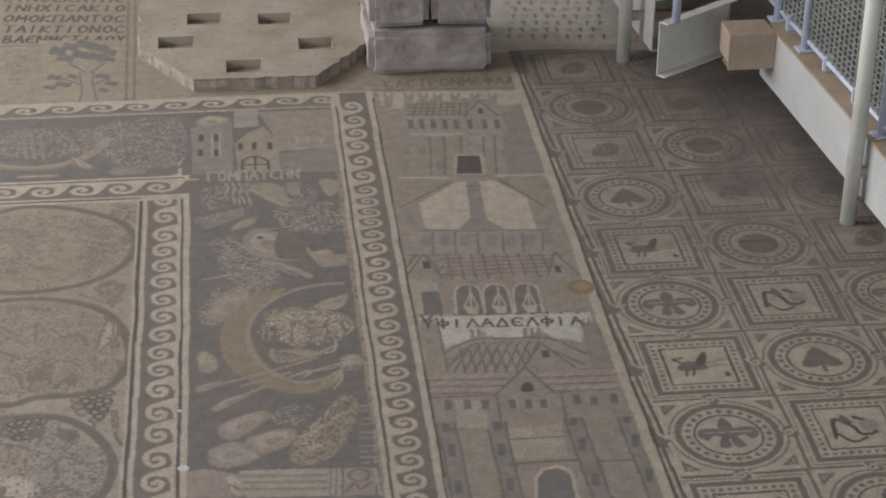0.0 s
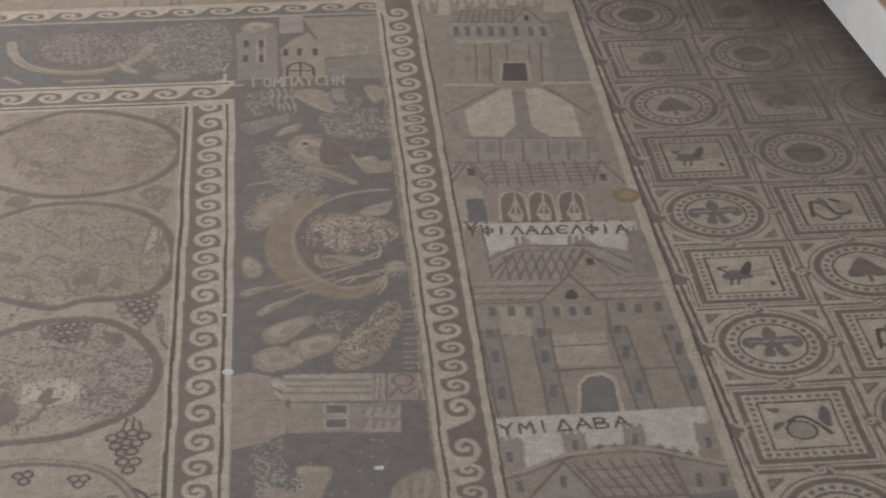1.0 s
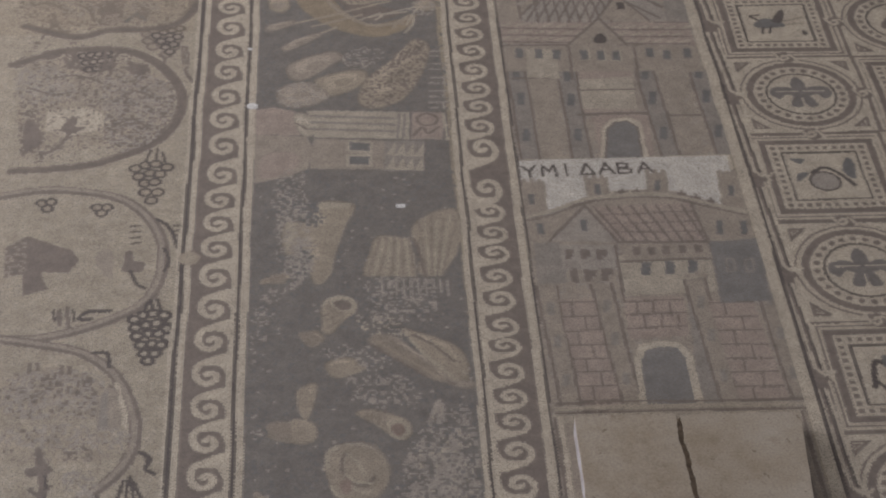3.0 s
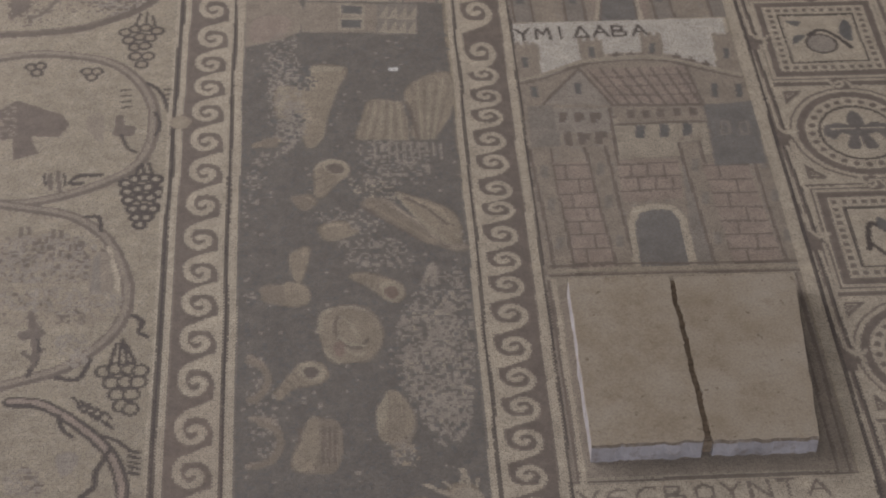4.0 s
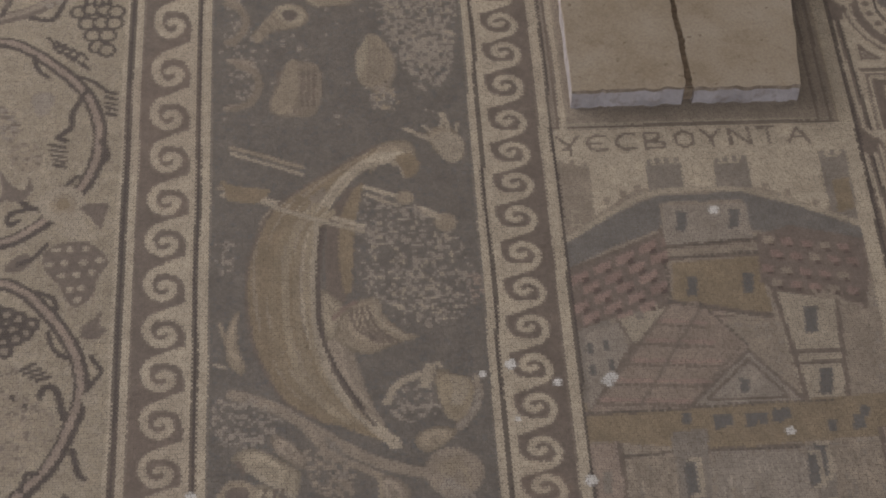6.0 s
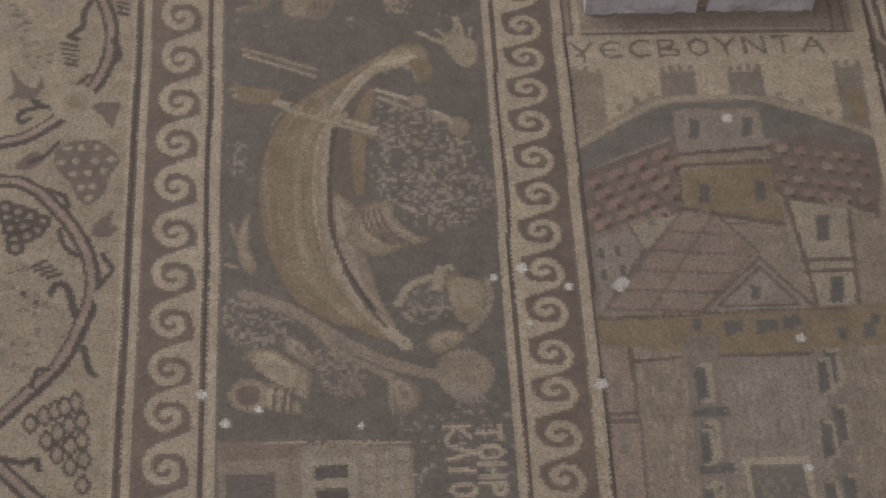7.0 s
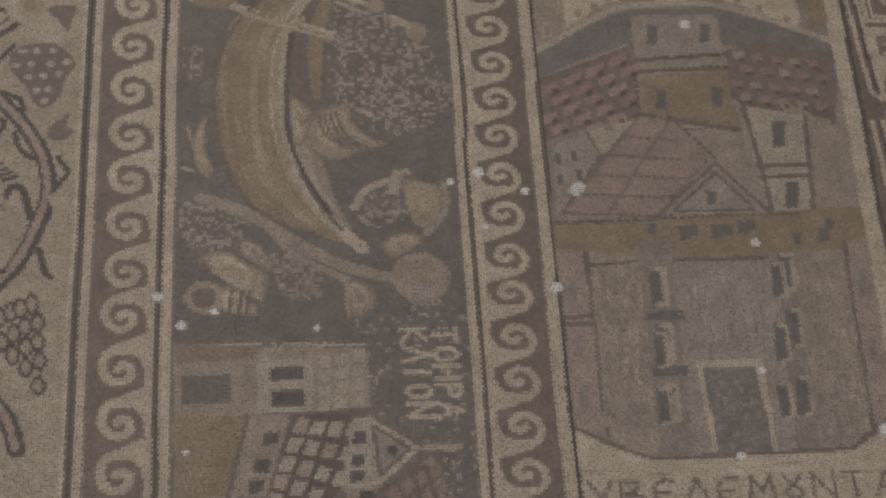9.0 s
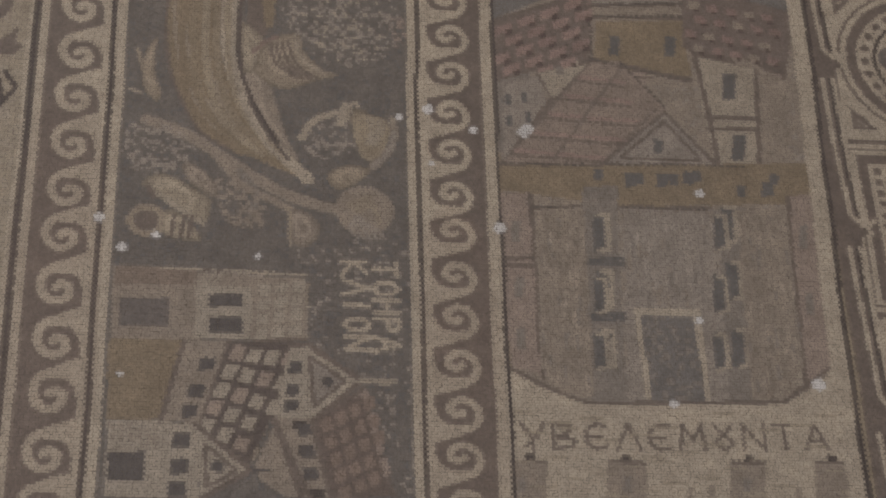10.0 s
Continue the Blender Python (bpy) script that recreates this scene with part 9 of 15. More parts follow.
disc(DARK, *(-200.6, -113.3), 2.2)
disc(TAN, *(-200.6, -113.3), 1.3000000000000003)
disc(DARK, *(-197.2, -114.9), 2.2)
disc(TAN, *(-197.2, -114.9), 1.3000000000000003)
disc(DARK, *(-205.3, -119.3), 2.2)
disc(TAN, *(-205.3, -119.3), 1.3000000000000003)
disc(DARK, *(-202.0, -117.8), 2.2)
disc(TAN, *(-202.0, -117.8), 1.3000000000000003)
disc(DARK, *(-199.2, -118.4), 2.2)
disc(TAN, *(-199.2, -118.4), 1.3000000000000003)
disc(DARK, *(-203.4, -122.7), 2.2)
disc(TAN, *(-203.4, -122.7), 1.3000000000000003)
disc(DARK, *(-200.5, -122.3), 2.2)
disc(TAN, *(-200.5, -122.3), 1.3000000000000003)
disc(DARK, *(-202.9, -127.2), 2.2)
disc(TAN, *(-202.9, -127.2), 1.3000000000000003)
disc(DARK, *(-199.3, -127.3), 2.2)
disc(TAN, *(-199.3, -127.3), 1.3000000000000003)
disc(DARK, *(-201.0, -131.3), 2.2)
disc(TAN, *(-201.0, -131.3), 1.3000000000000003)
line(DARK, 0.8, (-203.7, -111.8), (-202.3, -106.1))
line(DARK, 0.8, (-200.7, -111.6), (-200.3, -105.3))
line(DARK, 0.8, (-197.8, -112.3), (-198.9, -107.1))
curve(BROWN, 3.5, (-245.1, -127.7), (-234.0, -125.4), (-224.2, -125.8), (-210.9, -129.6), (-202.3, -138.0), (-196.9, -150.0), (-196.0, -162.7), (-199.6, -176.1), (-207.5, -183.4), (-219.2, -188.9), (-229.4, -191.7), (-238.4, -191.3))
curve(STONE, 1.5, (-245.5, -127.1), (-234.4, -124.8), (-224.5, -125.2), (-211.2, -129.0), (-202.7, -137.4), (-197.3, -149.5), (-196.4, -162.2), (-199.9, -175.6), (-207.9, -182.9), (-219.5, -188.5), (-229.8, -191.3), (-238.7, -190.9))
curve(BROWN, 3.5, (-238.4, -191.3), (-226.2, -194.2), (-215.6, -197.6), (-206.9, -205.8), (-201.9, -216.9), (-199.4, -227.5), (-200.7, -237.7), (-205.7, -246.4), (-214.1, -253.8), (-222.0, -256.7), (-231.2, -259.7))
curve(STONE, 1.5, (-238.7, -190.9), (-226.6, -193.7), (-215.9, -197.1), (-207.2, -205.3), (-202.2, -216.4), (-199.7, -227.1), (-201.0, -237.3), (-206.0, -246.0), (-214.4, -253.4), (-222.3, -256.3), (-231.5, -259.3))
curve(DARK, 1.2, (-198.7, -140.3), (-194.8, -144.9), (-192.0, -154.1))
curve(DARK, 1.1, (-195.5, -164.0), (-194.2, -159.1), (-196.0, -153.9))
curve(DARK, 1.3, (-209.2, -180.5), (-215.3, -180.7), (-217.4, -183.7), (-214.3, -183.8))
curve(DARK, 1.2, (-212.6, -197.7), (-208.9, -197.9), (-208.1, -203.5))
line(DARK, 0.7, (-224.8, -179.3), (-224.1, -184.1))
line(DARK, 0.7, (-193.7, -143.6), (-191.1, -143.2))
line(DARK, 0.7, (-206.0, -143.7), (-203.3, -143.2))
line(DARK, 0.7, (-223.0, -179.4), (-222.3, -184.2))
line(DARK, 0.7, (-193.4, -146.0), (-191.1, -145.6))
line(DARK, 0.7, (-205.9, -146.3), (-203.2, -145.9))
line(DARK, 0.7, (-221.2, -179.5), (-220.5, -184.2))
line(DARK, 0.7, (-193.2, -148.4), (-191.0, -147.9))
line(DARK, 0.7, (-205.7, -148.9), (-203.0, -148.5))
line(DARK, 0.7, (-219.3, -179.6), (-218.7, -184.3))
line(DARK, 0.7, (-192.9, -150.7), (-190.9, -150.3))
line(DARK, 0.7, (-205.6, -151.5), (-202.9, -151.1))
fill(BROWN, (-241.0, -152.1), (-235.5, -146.6), (-221.7, -153.9), (-219.7, -158.5), (-222.1, -163.9), (-229.6, -163.1), (-228.2, -168.1), (-226.8, -170.6), (-233.6, -173.2), (-234.8, -163.9), (-239.6, -165.2))
fleck(STONE, 0.3, (-241.0, -152.1), (-235.5, -146.6), (-233.6, -163.9), (-239.6, -165.2))
blob(STONE, (-215.1, -158.2), (-213.3, -153.7), (-210.6, -154.6), (-209.6, -165.9), (-212.1, -164.8))
blob(BROWN, (-206.9, -155.5), (-204.9, -154.8), (-204.0, -159.2), (-201.2, -160.0), (-202.2, -164.2), (-207.2, -163.5), (-206.8, -159.8))
curve(DARK, 1.1, (-204.9, -163.6), (-203.0, -169.1), (-200.6, -171.2))
disc(DARK, *(-232.6, -131.4), 2.0)
disc(TAN, *(-232.6, -131.4), 1.1)
disc(DARK, *(-229.9, -131.0), 2.0)
disc(TAN, *(-229.9, -131.0), 1.1)
disc(DARK, *(-230.9, -134.2), 2.0)
disc(TAN, *(-230.9, -134.2), 1.1)
disc(DARK, *(-216.3, -134.2), 2.0)
disc(TAN, *(-216.3, -134.2), 1.1)
disc(DARK, *(-213.5, -134.3), 2.0)
disc(TAN, *(-213.5, -134.3), 1.1)
disc(DARK, *(-214.9, -137.0), 2.0)
disc(TAN, *(-214.9, -137.0), 1.1)
disc(DARK, *(-202.6, -184.3), 2.1)
disc(PALE, *(-202.6, -184.3), 0.9)
disc(DARK, *(-200.3, -182.7), 2.1)
disc(PALE, *(-200.3, -182.7), 0.9)
disc(DARK, *(-197.8, -182.1), 2.1)
disc(PALE, *(-197.8, -182.1), 0.9)
disc(DARK, *(-194.7, -183.0), 2.1)
disc(PALE, *(-194.7, -183.0), 0.9)
disc(DARK, *(-192.6, -185.4), 2.1)
disc(PALE, *(-192.6, -185.4), 0.9)
disc(DARK, *(-202.0, -187.8), 2.1)
disc(PALE, *(-202.0, -187.8), 0.9)
disc(DARK, *(-199.3, -186.8), 2.1)
disc(PALE, *(-199.3, -186.8), 0.9)
disc(DARK, *(-196.5, -186.2), 2.1)
disc(PALE, *(-196.5, -186.2), 0.9)
disc(DARK, *(-193.7, -188.6), 2.1)
disc(PALE, *(-193.7, -188.6), 0.9)
disc(DARK, *(-201.4, -191.3), 2.1)
disc(PALE, *(-201.4, -191.3), 0.9)
disc(DARK, *(-198.4, -190.3), 2.1)
disc(PALE, *(-198.4, -190.3), 0.9)
disc(DARK, *(-195.7, -190.4), 2.1)
disc(PALE, *(-195.7, -190.4), 0.9)
disc(DARK, *(-193.2, -191.9), 2.1)
disc(PALE, *(-193.2, -191.9), 0.9)
disc(DARK, *(-200.0, -194.8), 2.1)
disc(PALE, *(-200.0, -194.8), 0.9)
disc(DARK, *(-197.2, -194.5), 2.1)
disc(PALE, *(-197.2, -194.5), 0.9)
disc(DARK, *(-194.6, -195.1), 2.1)
disc(PALE, *(-194.6, -195.1), 0.9)
disc(DARK, *(-198.9, -198.3), 2.1)
disc(PALE, *(-198.9, -198.3), 0.9)
disc(DARK, *(-196.2, -198.4), 2.1)
disc(PALE, *(-196.2, -198.4), 0.9)
disc(DARK, *(-197.9, -201.3), 2.1)
disc(PALE, *(-197.9, -201.3), 0.9)
line(DARK, 1.0, (-197.8, -180.9), (-198.8, -176.1))
line(DARK, 1.0, (-195.5, -181.5), (-197.0, -176.2))
line(DARK, 1.0, (-200.1, -181.3), (-199.5, -177.3))
softfleck(TAN, 0.55, (-233.8, -206.8), (-222.5, -202.9), (-211.9, -207.8), (-204.6, -218.9), (-205.1, -223.1), (-232.3, -221.9))
softfleck(STONE, 0.3, (-233.8, -206.8), (-222.5, -202.9), (-211.9, -207.8), (-204.6, -218.9), (-205.1, -223.1), (-232.3, -221.9))
softfleck(BROWN, 0.07, (-233.8, -206.8), (-222.5, -202.9), (-211.9, -207.8), (-204.6, -218.9), (-205.1, -223.1), (-232.3, -221.9))
blob(BROWN, (-209.1, -216.6), (-207.3, -210.1), (-204.3, -216.8), (-203.9, -224.2), (-208.6, -224.0))
line(CREAM, 1.2, (-205.6, -210.2), (-203.2, -219.0), (-203.2, -225.3))
softfleck(TAN, 0.55, (-232.0, -225.0), (-215.0, -224.8), (-204.7, -229.4), (-203.5, -237.6), (-222.2, -238.8), (-230.8, -236.4))
softfleck(STONE, 0.3, (-232.0, -225.0), (-215.0, -224.8), (-204.7, -229.4), (-203.5, -237.6), (-222.2, -238.8), (-230.8, -236.4))
softfleck(BROWN, 0.07, (-232.0, -225.0), (-215.0, -224.8), (-204.7, -229.4), (-203.5, -237.6), (-222.2, -238.8), (-230.8, -236.4))
blob(BROWN, (-224.7, -242.6), (-223.4, -238.7), (-223.7, -234.7), (-222.7, -233.7), (-221.6, -237.8), (-219.3, -240.9), (-221.6, -243.2))
curve(DARK, 1.6, (-221.2, -242.8), (-220.3, -248.7), (-222.1, -255.4))
curve(DARK, 1.2, (-223.9, -247.6), (-220.9, -250.6))
curve(DARK, 1.4, (-215.2, -256.6), (-209.8, -257.3), (-207.7, -251.2))
disc(DARK, *(-203.9, -255.2), 2.3)
disc(SAND, *(-203.9, -255.2), 1.4999999999999998)
disc(DARK, *(-201.1, -254.4), 2.3)
disc(SAND, *(-201.1, -254.4), 1.4999999999999998)
disc(DARK, *(-197.9, -254.6), 2.3)
disc(SAND, *(-197.9, -254.6), 1.4999999999999998)
disc(DARK, *(-195.2, -255.3), 2.3)
disc(SAND, *(-195.2, -255.3), 1.4999999999999998)
disc(DARK, *(-201.8, -259.1), 2.3)
disc(SAND, *(-201.8, -259.1), 1.4999999999999998)
disc(DARK, *(-198.5, -258.9), 2.3)
disc(SAND, *(-198.5, -258.9), 1.4999999999999998)
disc(DARK, *(-195.4, -259.1), 2.3)
disc(SAND, *(-195.4, -259.1), 1.4999999999999998)
disc(DARK, *(-200.2, -263.0), 2.3)
disc(SAND, *(-200.2, -263.0), 1.4999999999999998)
disc(DARK, *(-196.9, -263.1), 2.3)
disc(SAND, *(-196.9, -263.1), 1.4999999999999998)
disc(DARK, *(-199.0, -266.7), 2.3)
disc(SAND, *(-199.0, -266.7), 1.4999999999999998)
disc(DARK, *(-196.7, -267.8), 2.3)
disc(SAND, *(-196.7, -267.8), 1.4999999999999998)
line(DARK, 1.0, (-200.5, -253.5), (-200.6, -245.7))
line(DARK, 1.0, (-198.4, -253.2), (-200.1, -244.7))
line(DARK, 1.0, (-196.3, -253.7), (-199.2, -246.2))
line(DARK, 1.0, (-202.9, -254.3), (-201.6, -245.7))
curve(DARK, 1.4, (-198.0, -235.8), (-195.5, -238.0), (-196.2, -241.9), (-194.1, -243.6))
curve(DARK, 1.2, (-197.3, -235.9), (-195.7, -239.0))
line(DARK, 0.8, (-210.6, -263.4), (-208.9, -265.9))
line(DARK, 0.8, (-196.5, -281.3), (-194.2, -282.1))
line(DARK, 0.8, (-208.7, -264.6), (-206.9, -267.1))
line(DARK, 0.8, (-196.4, -282.9), (-194.1, -283.7))
line(DARK, 0.8, (-206.7, -265.8), (-204.9, -268.3))
line(DARK, 0.8, (-196.3, -284.5), (-194.1, -285.3))
line(DARK, 0.8, (-204.8, -267.0), (-203.0, -269.5))
line(DARK, 0.8, (-196.2, -286.0), (-194.0, -286.8))
line(DARK, 0.8, (-202.8, -268.2), (-201.1, -270.7))
line(DARK, 0.8, (-196.1, -287.6), (-193.9, -288.4))
# vine scroll: small plants, dashes and fruit
softfleck(BROWN, 0.5, (-260.0, 85.8), (-252.4, 94.6), (-245.0, 94.8), (-245.0, 89.5), (-254.5, 83.2))
softfleck(BROWN, 0.35, (-211.2, 59.3), (-206.0, 71.1), (-200.3, 70.8), (-200.3, 56.5), (-205.8, 54.7))
softfleck(STONE, 0.4, (-233.7, 71.8), (-229.1, 80.5), (-227.1, 66.9), (-230.8, 60.6))
blob(BROWN, (-247.0, 58.4), (-244.7, 61.5), (-240.0, 54.3), (-243.6, 55.4))
line(BROWN, 0.6, (-249.2, 51.5), (-248.5, 48.9))
line(BROWN, 0.6, (-234.7, 23.5), (-234.2, 20.7))
line(BROWN, 0.6, (-247.0, 50.5), (-246.5, 48.8))
line(BROWN, 0.6, (-233.1, 23.2), (-232.6, 20.4))
line(BROWN, 0.6, (-244.9, 49.5), (-244.4, 48.7))
line(BROWN, 0.6, (-231.5, 22.9), (-231.0, 20.1))
line(BROWN, 0.6, (-243.0, 51.1), (-242.4, 48.5))
line(BROWN, 0.6, (-230.0, 22.6), (-229.5, 19.8))
line(BROWN, 0.6, (-240.9, 50.1), (-240.4, 48.4))
line(BROWN, 0.6, (-228.4, 22.3), (-227.9, 19.5))
line(BROWN, 0.6, (-238.8, 49.1), (-238.4, 48.3))
line(BROWN, 0.6, (-226.8, 22.0), (-226.3, 19.2))
line(BROWN, 0.6, (-236.9, 50.7), (-236.3, 48.1))
line(BROWN, 0.6, (-225.2, 21.7), (-224.7, 18.9))
line(BROWN, 0.6, (-234.8, 49.7), (-234.3, 48.0))
line(BROWN, 0.6, (-223.6, 21.4), (-223.1, 18.6))
line(BROWN, 0.6, (-232.7, 48.7), (-232.3, 47.9))
line(BROWN, 0.6, (-222.0, 21.1), (-221.5, 18.3))
line(BROWN, 0.6, (-230.8, 50.3), (-230.2, 47.7))
line(BROWN, 0.6, (-220.4, 20.8), (-219.9, 18.0))
line(BROWN, 0.6, (-210.7, 30.4), (-209.4, 28.7))
line(BROWN, 0.6, (-209.2, 29.3), (-208.0, 27.6))
line(BROWN, 0.6, (-207.8, 28.2), (-206.5, 26.5))
line(BROWN, 0.6, (-206.4, 27.1), (-205.1, 25.4))
line(BROWN, 0.6, (-204.9, 26.0), (-203.7, 24.3))
line(BROWN, 0.6, (-203.5, 24.9), (-202.2, 23.2))
line(BROWN, 0.6, (-202.1, 23.8), (-200.8, 22.1))
disc(BROWN, *(-202.8, 32.5), 2.0)
disc(STONE, *(-202.8, 32.5), 0.8)
disc(BROWN, *(-200.4, 34.4), 2.0)
disc(STONE, *(-200.4, 34.4), 0.8)
disc(BROWN, *(-197.9, 35.3), 2.0)
disc(STONE, *(-197.9, 35.3), 0.8)
disc(BROWN, *(-194.9, 34.0), 2.0)
disc(STONE, *(-194.9, 34.0), 0.8)
disc(BROWN, *(-201.2, 29.3), 2.0)
disc(STONE, *(-201.2, 29.3), 0.8)
disc(BROWN, *(-198.7, 30.2), 2.0)
disc(STONE, *(-198.7, 30.2), 0.8)
disc(BROWN, *(-196.2, 30.0), 2.0)
disc(STONE, *(-196.2, 30.0), 0.8)
disc(BROWN, *(-199.6, 26.2), 2.0)
disc(STONE, *(-199.6, 26.2), 0.8)
disc(BROWN, *(-197.4, 26.1), 2.0)
disc(STONE, *(-197.4, 26.1), 0.8)
disc(BROWN, *(-198.4, 22.1), 2.0)
disc(STONE, *(-198.4, 22.1), 0.8)
blob(BROWN, (-252.9, 28.7), (-250.2, 34.1), (-244.6, 32.1), (-247.2, 28.3), (-250.9, 26.5))
curve(BROWN, 1.4, (-200.0, 11.4), (-197.8, 5.5), (-199.8, -5.7))
curve(CREAM, 1.2, (-198.0, 9.3), (-196.3, 3.5), (-200.2, -6.6))
curve(BROWN, 1.2, (-196.0, -4.1), (-194.5, -7.0), (-195.3, -9.7))
curve(BROWN, 1.2, (-192.6, -21.7), (-193.9, -23.4), (-193.9, -18.1))
softfleck(BROWN, 0.5, (-201.1, 92.5), (-194.9, 98.0), (-194.6, 89.8), (-198.8, 87.7))
curve(BROWN, 1.0, (-202.0, 87.9), (-198.7, 84.2), (-195.4, 80.6))
curve(BROWN, 1.0, (-196.1, 70.5), (-194.9, 67.1), (-194.0, 69.2))
line(BROWN, 0.9, (-239.3, 5.8), (-225.2, -3.5))
line(BROWN, 1.1, (-223.3, 7.8), (-223.1, -3.6))
fill(CREAM, (-225.6, -8.1), (-223.3, -3.6), (-219.9, -8.4))
softfleck(BROWN, 0.5, (-227.6, -21.5), (-224.5, -12.7), (-219.3, -21.1), (-223.7, -24.4))
line(BROWN, 1.4, (-224.7, -23.5), (-221.7, -32.4))
blob(STONE, (-223.8, -34.9), (-221.9, -29.8), (-217.4, -28.3), (-216.7, -32.7), (-221.0, -35.9))
blob(BROWN, (-211.9, -27.8), (-210.3, -22.5), (-208.4, -24.4), (-208.0, -30.6), (-210.3, -31.9))
disc(BROWN, *(-255.3, -3.5), 2.1)
disc(STONE, *(-255.3, -3.5), 0.8)
disc(BROWN, *(-252.5, -5.0), 2.1)
disc(STONE, *(-252.5, -5.0), 0.8)
disc(BROWN, *(-250.0, -7.0), 2.1)
disc(STONE, *(-250.0, -7.0), 0.8)
disc(BROWN, *(-247.5, -8.2), 2.1)
disc(STONE, *(-247.5, -8.2), 0.8)
disc(BROWN, *(-254.1, -8.2), 2.1)
disc(STONE, *(-254.1, -8.2), 0.8)
disc(BROWN, *(-251.1, -9.3), 2.1)
disc(STONE, *(-251.1, -9.3), 0.8)
disc(BROWN, *(-245.0, -9.7), 2.1)
disc(STONE, *(-245.0, -9.7), 0.8)
disc(BROWN, *(-207.5, -41.0), 2.1)
disc(TAN, *(-207.5, -41.0), 1.2000000000000002)
disc(BROWN, *(-205.3, -38.6), 2.1)
disc(TAN, *(-205.3, -38.6), 1.2000000000000002)
disc(BROWN, *(-202.6, -37.5), 2.1)
disc(TAN, *(-202.6, -37.5), 1.2000000000000002)
disc(BROWN, *(-199.9, -37.2), 2.1)
disc(TAN, *(-199.9, -37.2), 1.2000000000000002)
disc(BROWN, *(-196.7, -37.9), 2.1)
disc(TAN, *(-196.7, -37.9), 1.2000000000000002)
disc(BROWN, *(-205.1, -42.8), 2.1)
disc(TAN, *(-205.1, -42.8), 1.2000000000000002)
disc(BROWN, *(-202.5, -41.6), 2.1)
disc(TAN, *(-202.5, -41.6), 1.2000000000000002)
disc(BROWN, *(-199.7, -41.5), 2.1)
disc(TAN, *(-199.7, -41.5), 1.2000000000000002)
disc(BROWN, *(-197.5, -40.7), 2.1)
disc(TAN, *(-197.5, -40.7), 1.2000000000000002)
disc(BROWN, *(-201.8, -45.6), 2.1)
disc(TAN, *(-201.8, -45.6), 1.2000000000000002)
disc(BROWN, *(-199.6, -45.2), 2.1)
disc(TAN, *(-199.6, -45.2), 1.2000000000000002)
disc(BROWN, *(-199.6, -49.1), 2.1)
disc(TAN, *(-199.6, -49.1), 1.2000000000000002)
curve(BROWN, 1.3, (-246.8, -33.2), (-239.1, -37.8), (-233.1, -38.6))
curve(BROWN, 1.2, (-239.2, -36.5), (-238.2, -32.3), (-239.1, -27.9))
curve(BROWN, 1.0, (-241.4, -42.4), (-239.8, -39.9), (-233.0, -40.3))
disc(BROWN, *(-227.2, -55.7), 2.0)
disc(STONE, *(-227.2, -55.7), 0.8)
disc(BROWN, *(-225.6, -53.3), 2.0)
disc(STONE, *(-225.6, -53.3), 0.8)
disc(BROWN, *(-224.0, -51.7), 2.0)
disc(STONE, *(-224.0, -51.7), 0.8)
disc(BROWN, *(-222.2, -51.9), 2.0)
disc(STONE, *(-222.2, -51.9), 0.8)
disc(BROWN, *(-220.3, -52.8), 2.0)
disc(STONE, *(-220.3, -52.8), 0.8)
disc(BROWN, *(-226.5, -59.0), 2.0)
disc(STONE, *(-226.5, -59.0), 0.8)
disc(BROWN, *(-224.4, -57.5), 2.0)
disc(STONE, *(-224.4, -57.5), 0.8)
disc(BROWN, *(-222.3, -56.4), 2.0)
disc(STONE, *(-222.3, -56.4), 0.8)
disc(BROWN, *(-220.0, -56.6), 2.0)
disc(STONE, *(-220.0, -56.6), 0.8)
disc(BROWN, *(-224.6, -61.5), 2.0)
disc(STONE, *(-224.6, -61.5), 0.8)
disc(BROWN, *(-222.0, -60.9), 2.0)
disc(STONE, *(-222.0, -60.9), 0.8)
disc(BROWN, *(-219.8, -60.2), 2.0)
disc(STONE, *(-219.8, -60.2), 0.8)
curve(BROWN, 1.5, (-232.7, -54.5), (-230.5, -58.7), (-229.8, -51.4))
curve(BROWN, 1.3, (-217.6, -59.5), (-216.7, -53.8), (-213.8, -49.4))
blob(BROWN, (-241.6, -54.3), (-238.9, -49.5), (-234.5, -50.8), (-237.7, -53.4))
blob(BROWN, (-212.5, -56.1), (-209.7, -58.3), (-205.6, -59.4), (-208.6, -62.8), (-210.8, -61.5))
line(BROWN, 0.7, (-195.8, -48.4), (-194.0, -49.9))
line(BROWN, 0.7, (-195.7, -51.4), (-193.8, -52.9))
line(BROWN, 0.7, (-195.6, -54.4), (-193.7, -55.9))
curve(BROWN, 1.2, (-193.6, -60.9), (-193.9, -63.3), (-191.5, -69.1))
curve(BROWN, 1.0, (-202.4, -53.0), (-200.9, -56.4), (-201.9, -62.0))
softfleck(STONE, 0.35, (-239.3, -73.3), (-228.0, -62.9), (-214.5, -66.9), (-200.4, -67.8), (-196.4, -79.0), (-213.4, -84.1))
softfleck(STONE, 0.3, (-239.7, 0.2), (-226.3, 12.8), (-204.0, 13.4), (-199.3, -7.7), (-204.2, -23.8), (-215.2, -26.7), (-227.4, -11.6))
curve(TAN, 0.5, (-230.1, -200.3), (-229.2, -207.0))
curve(TAN, 0.5, (-220.0, -296.5), (-219.4, -302.4))
curve(TAN, 0.5, (-226.4, -212.1), (-225.5, -218.6))
curve(TAN, 0.5, (-217.0, -312.7), (-216.5, -318.4))
curve(TAN, 0.5, (-222.7, -223.6), (-221.9, -229.8))
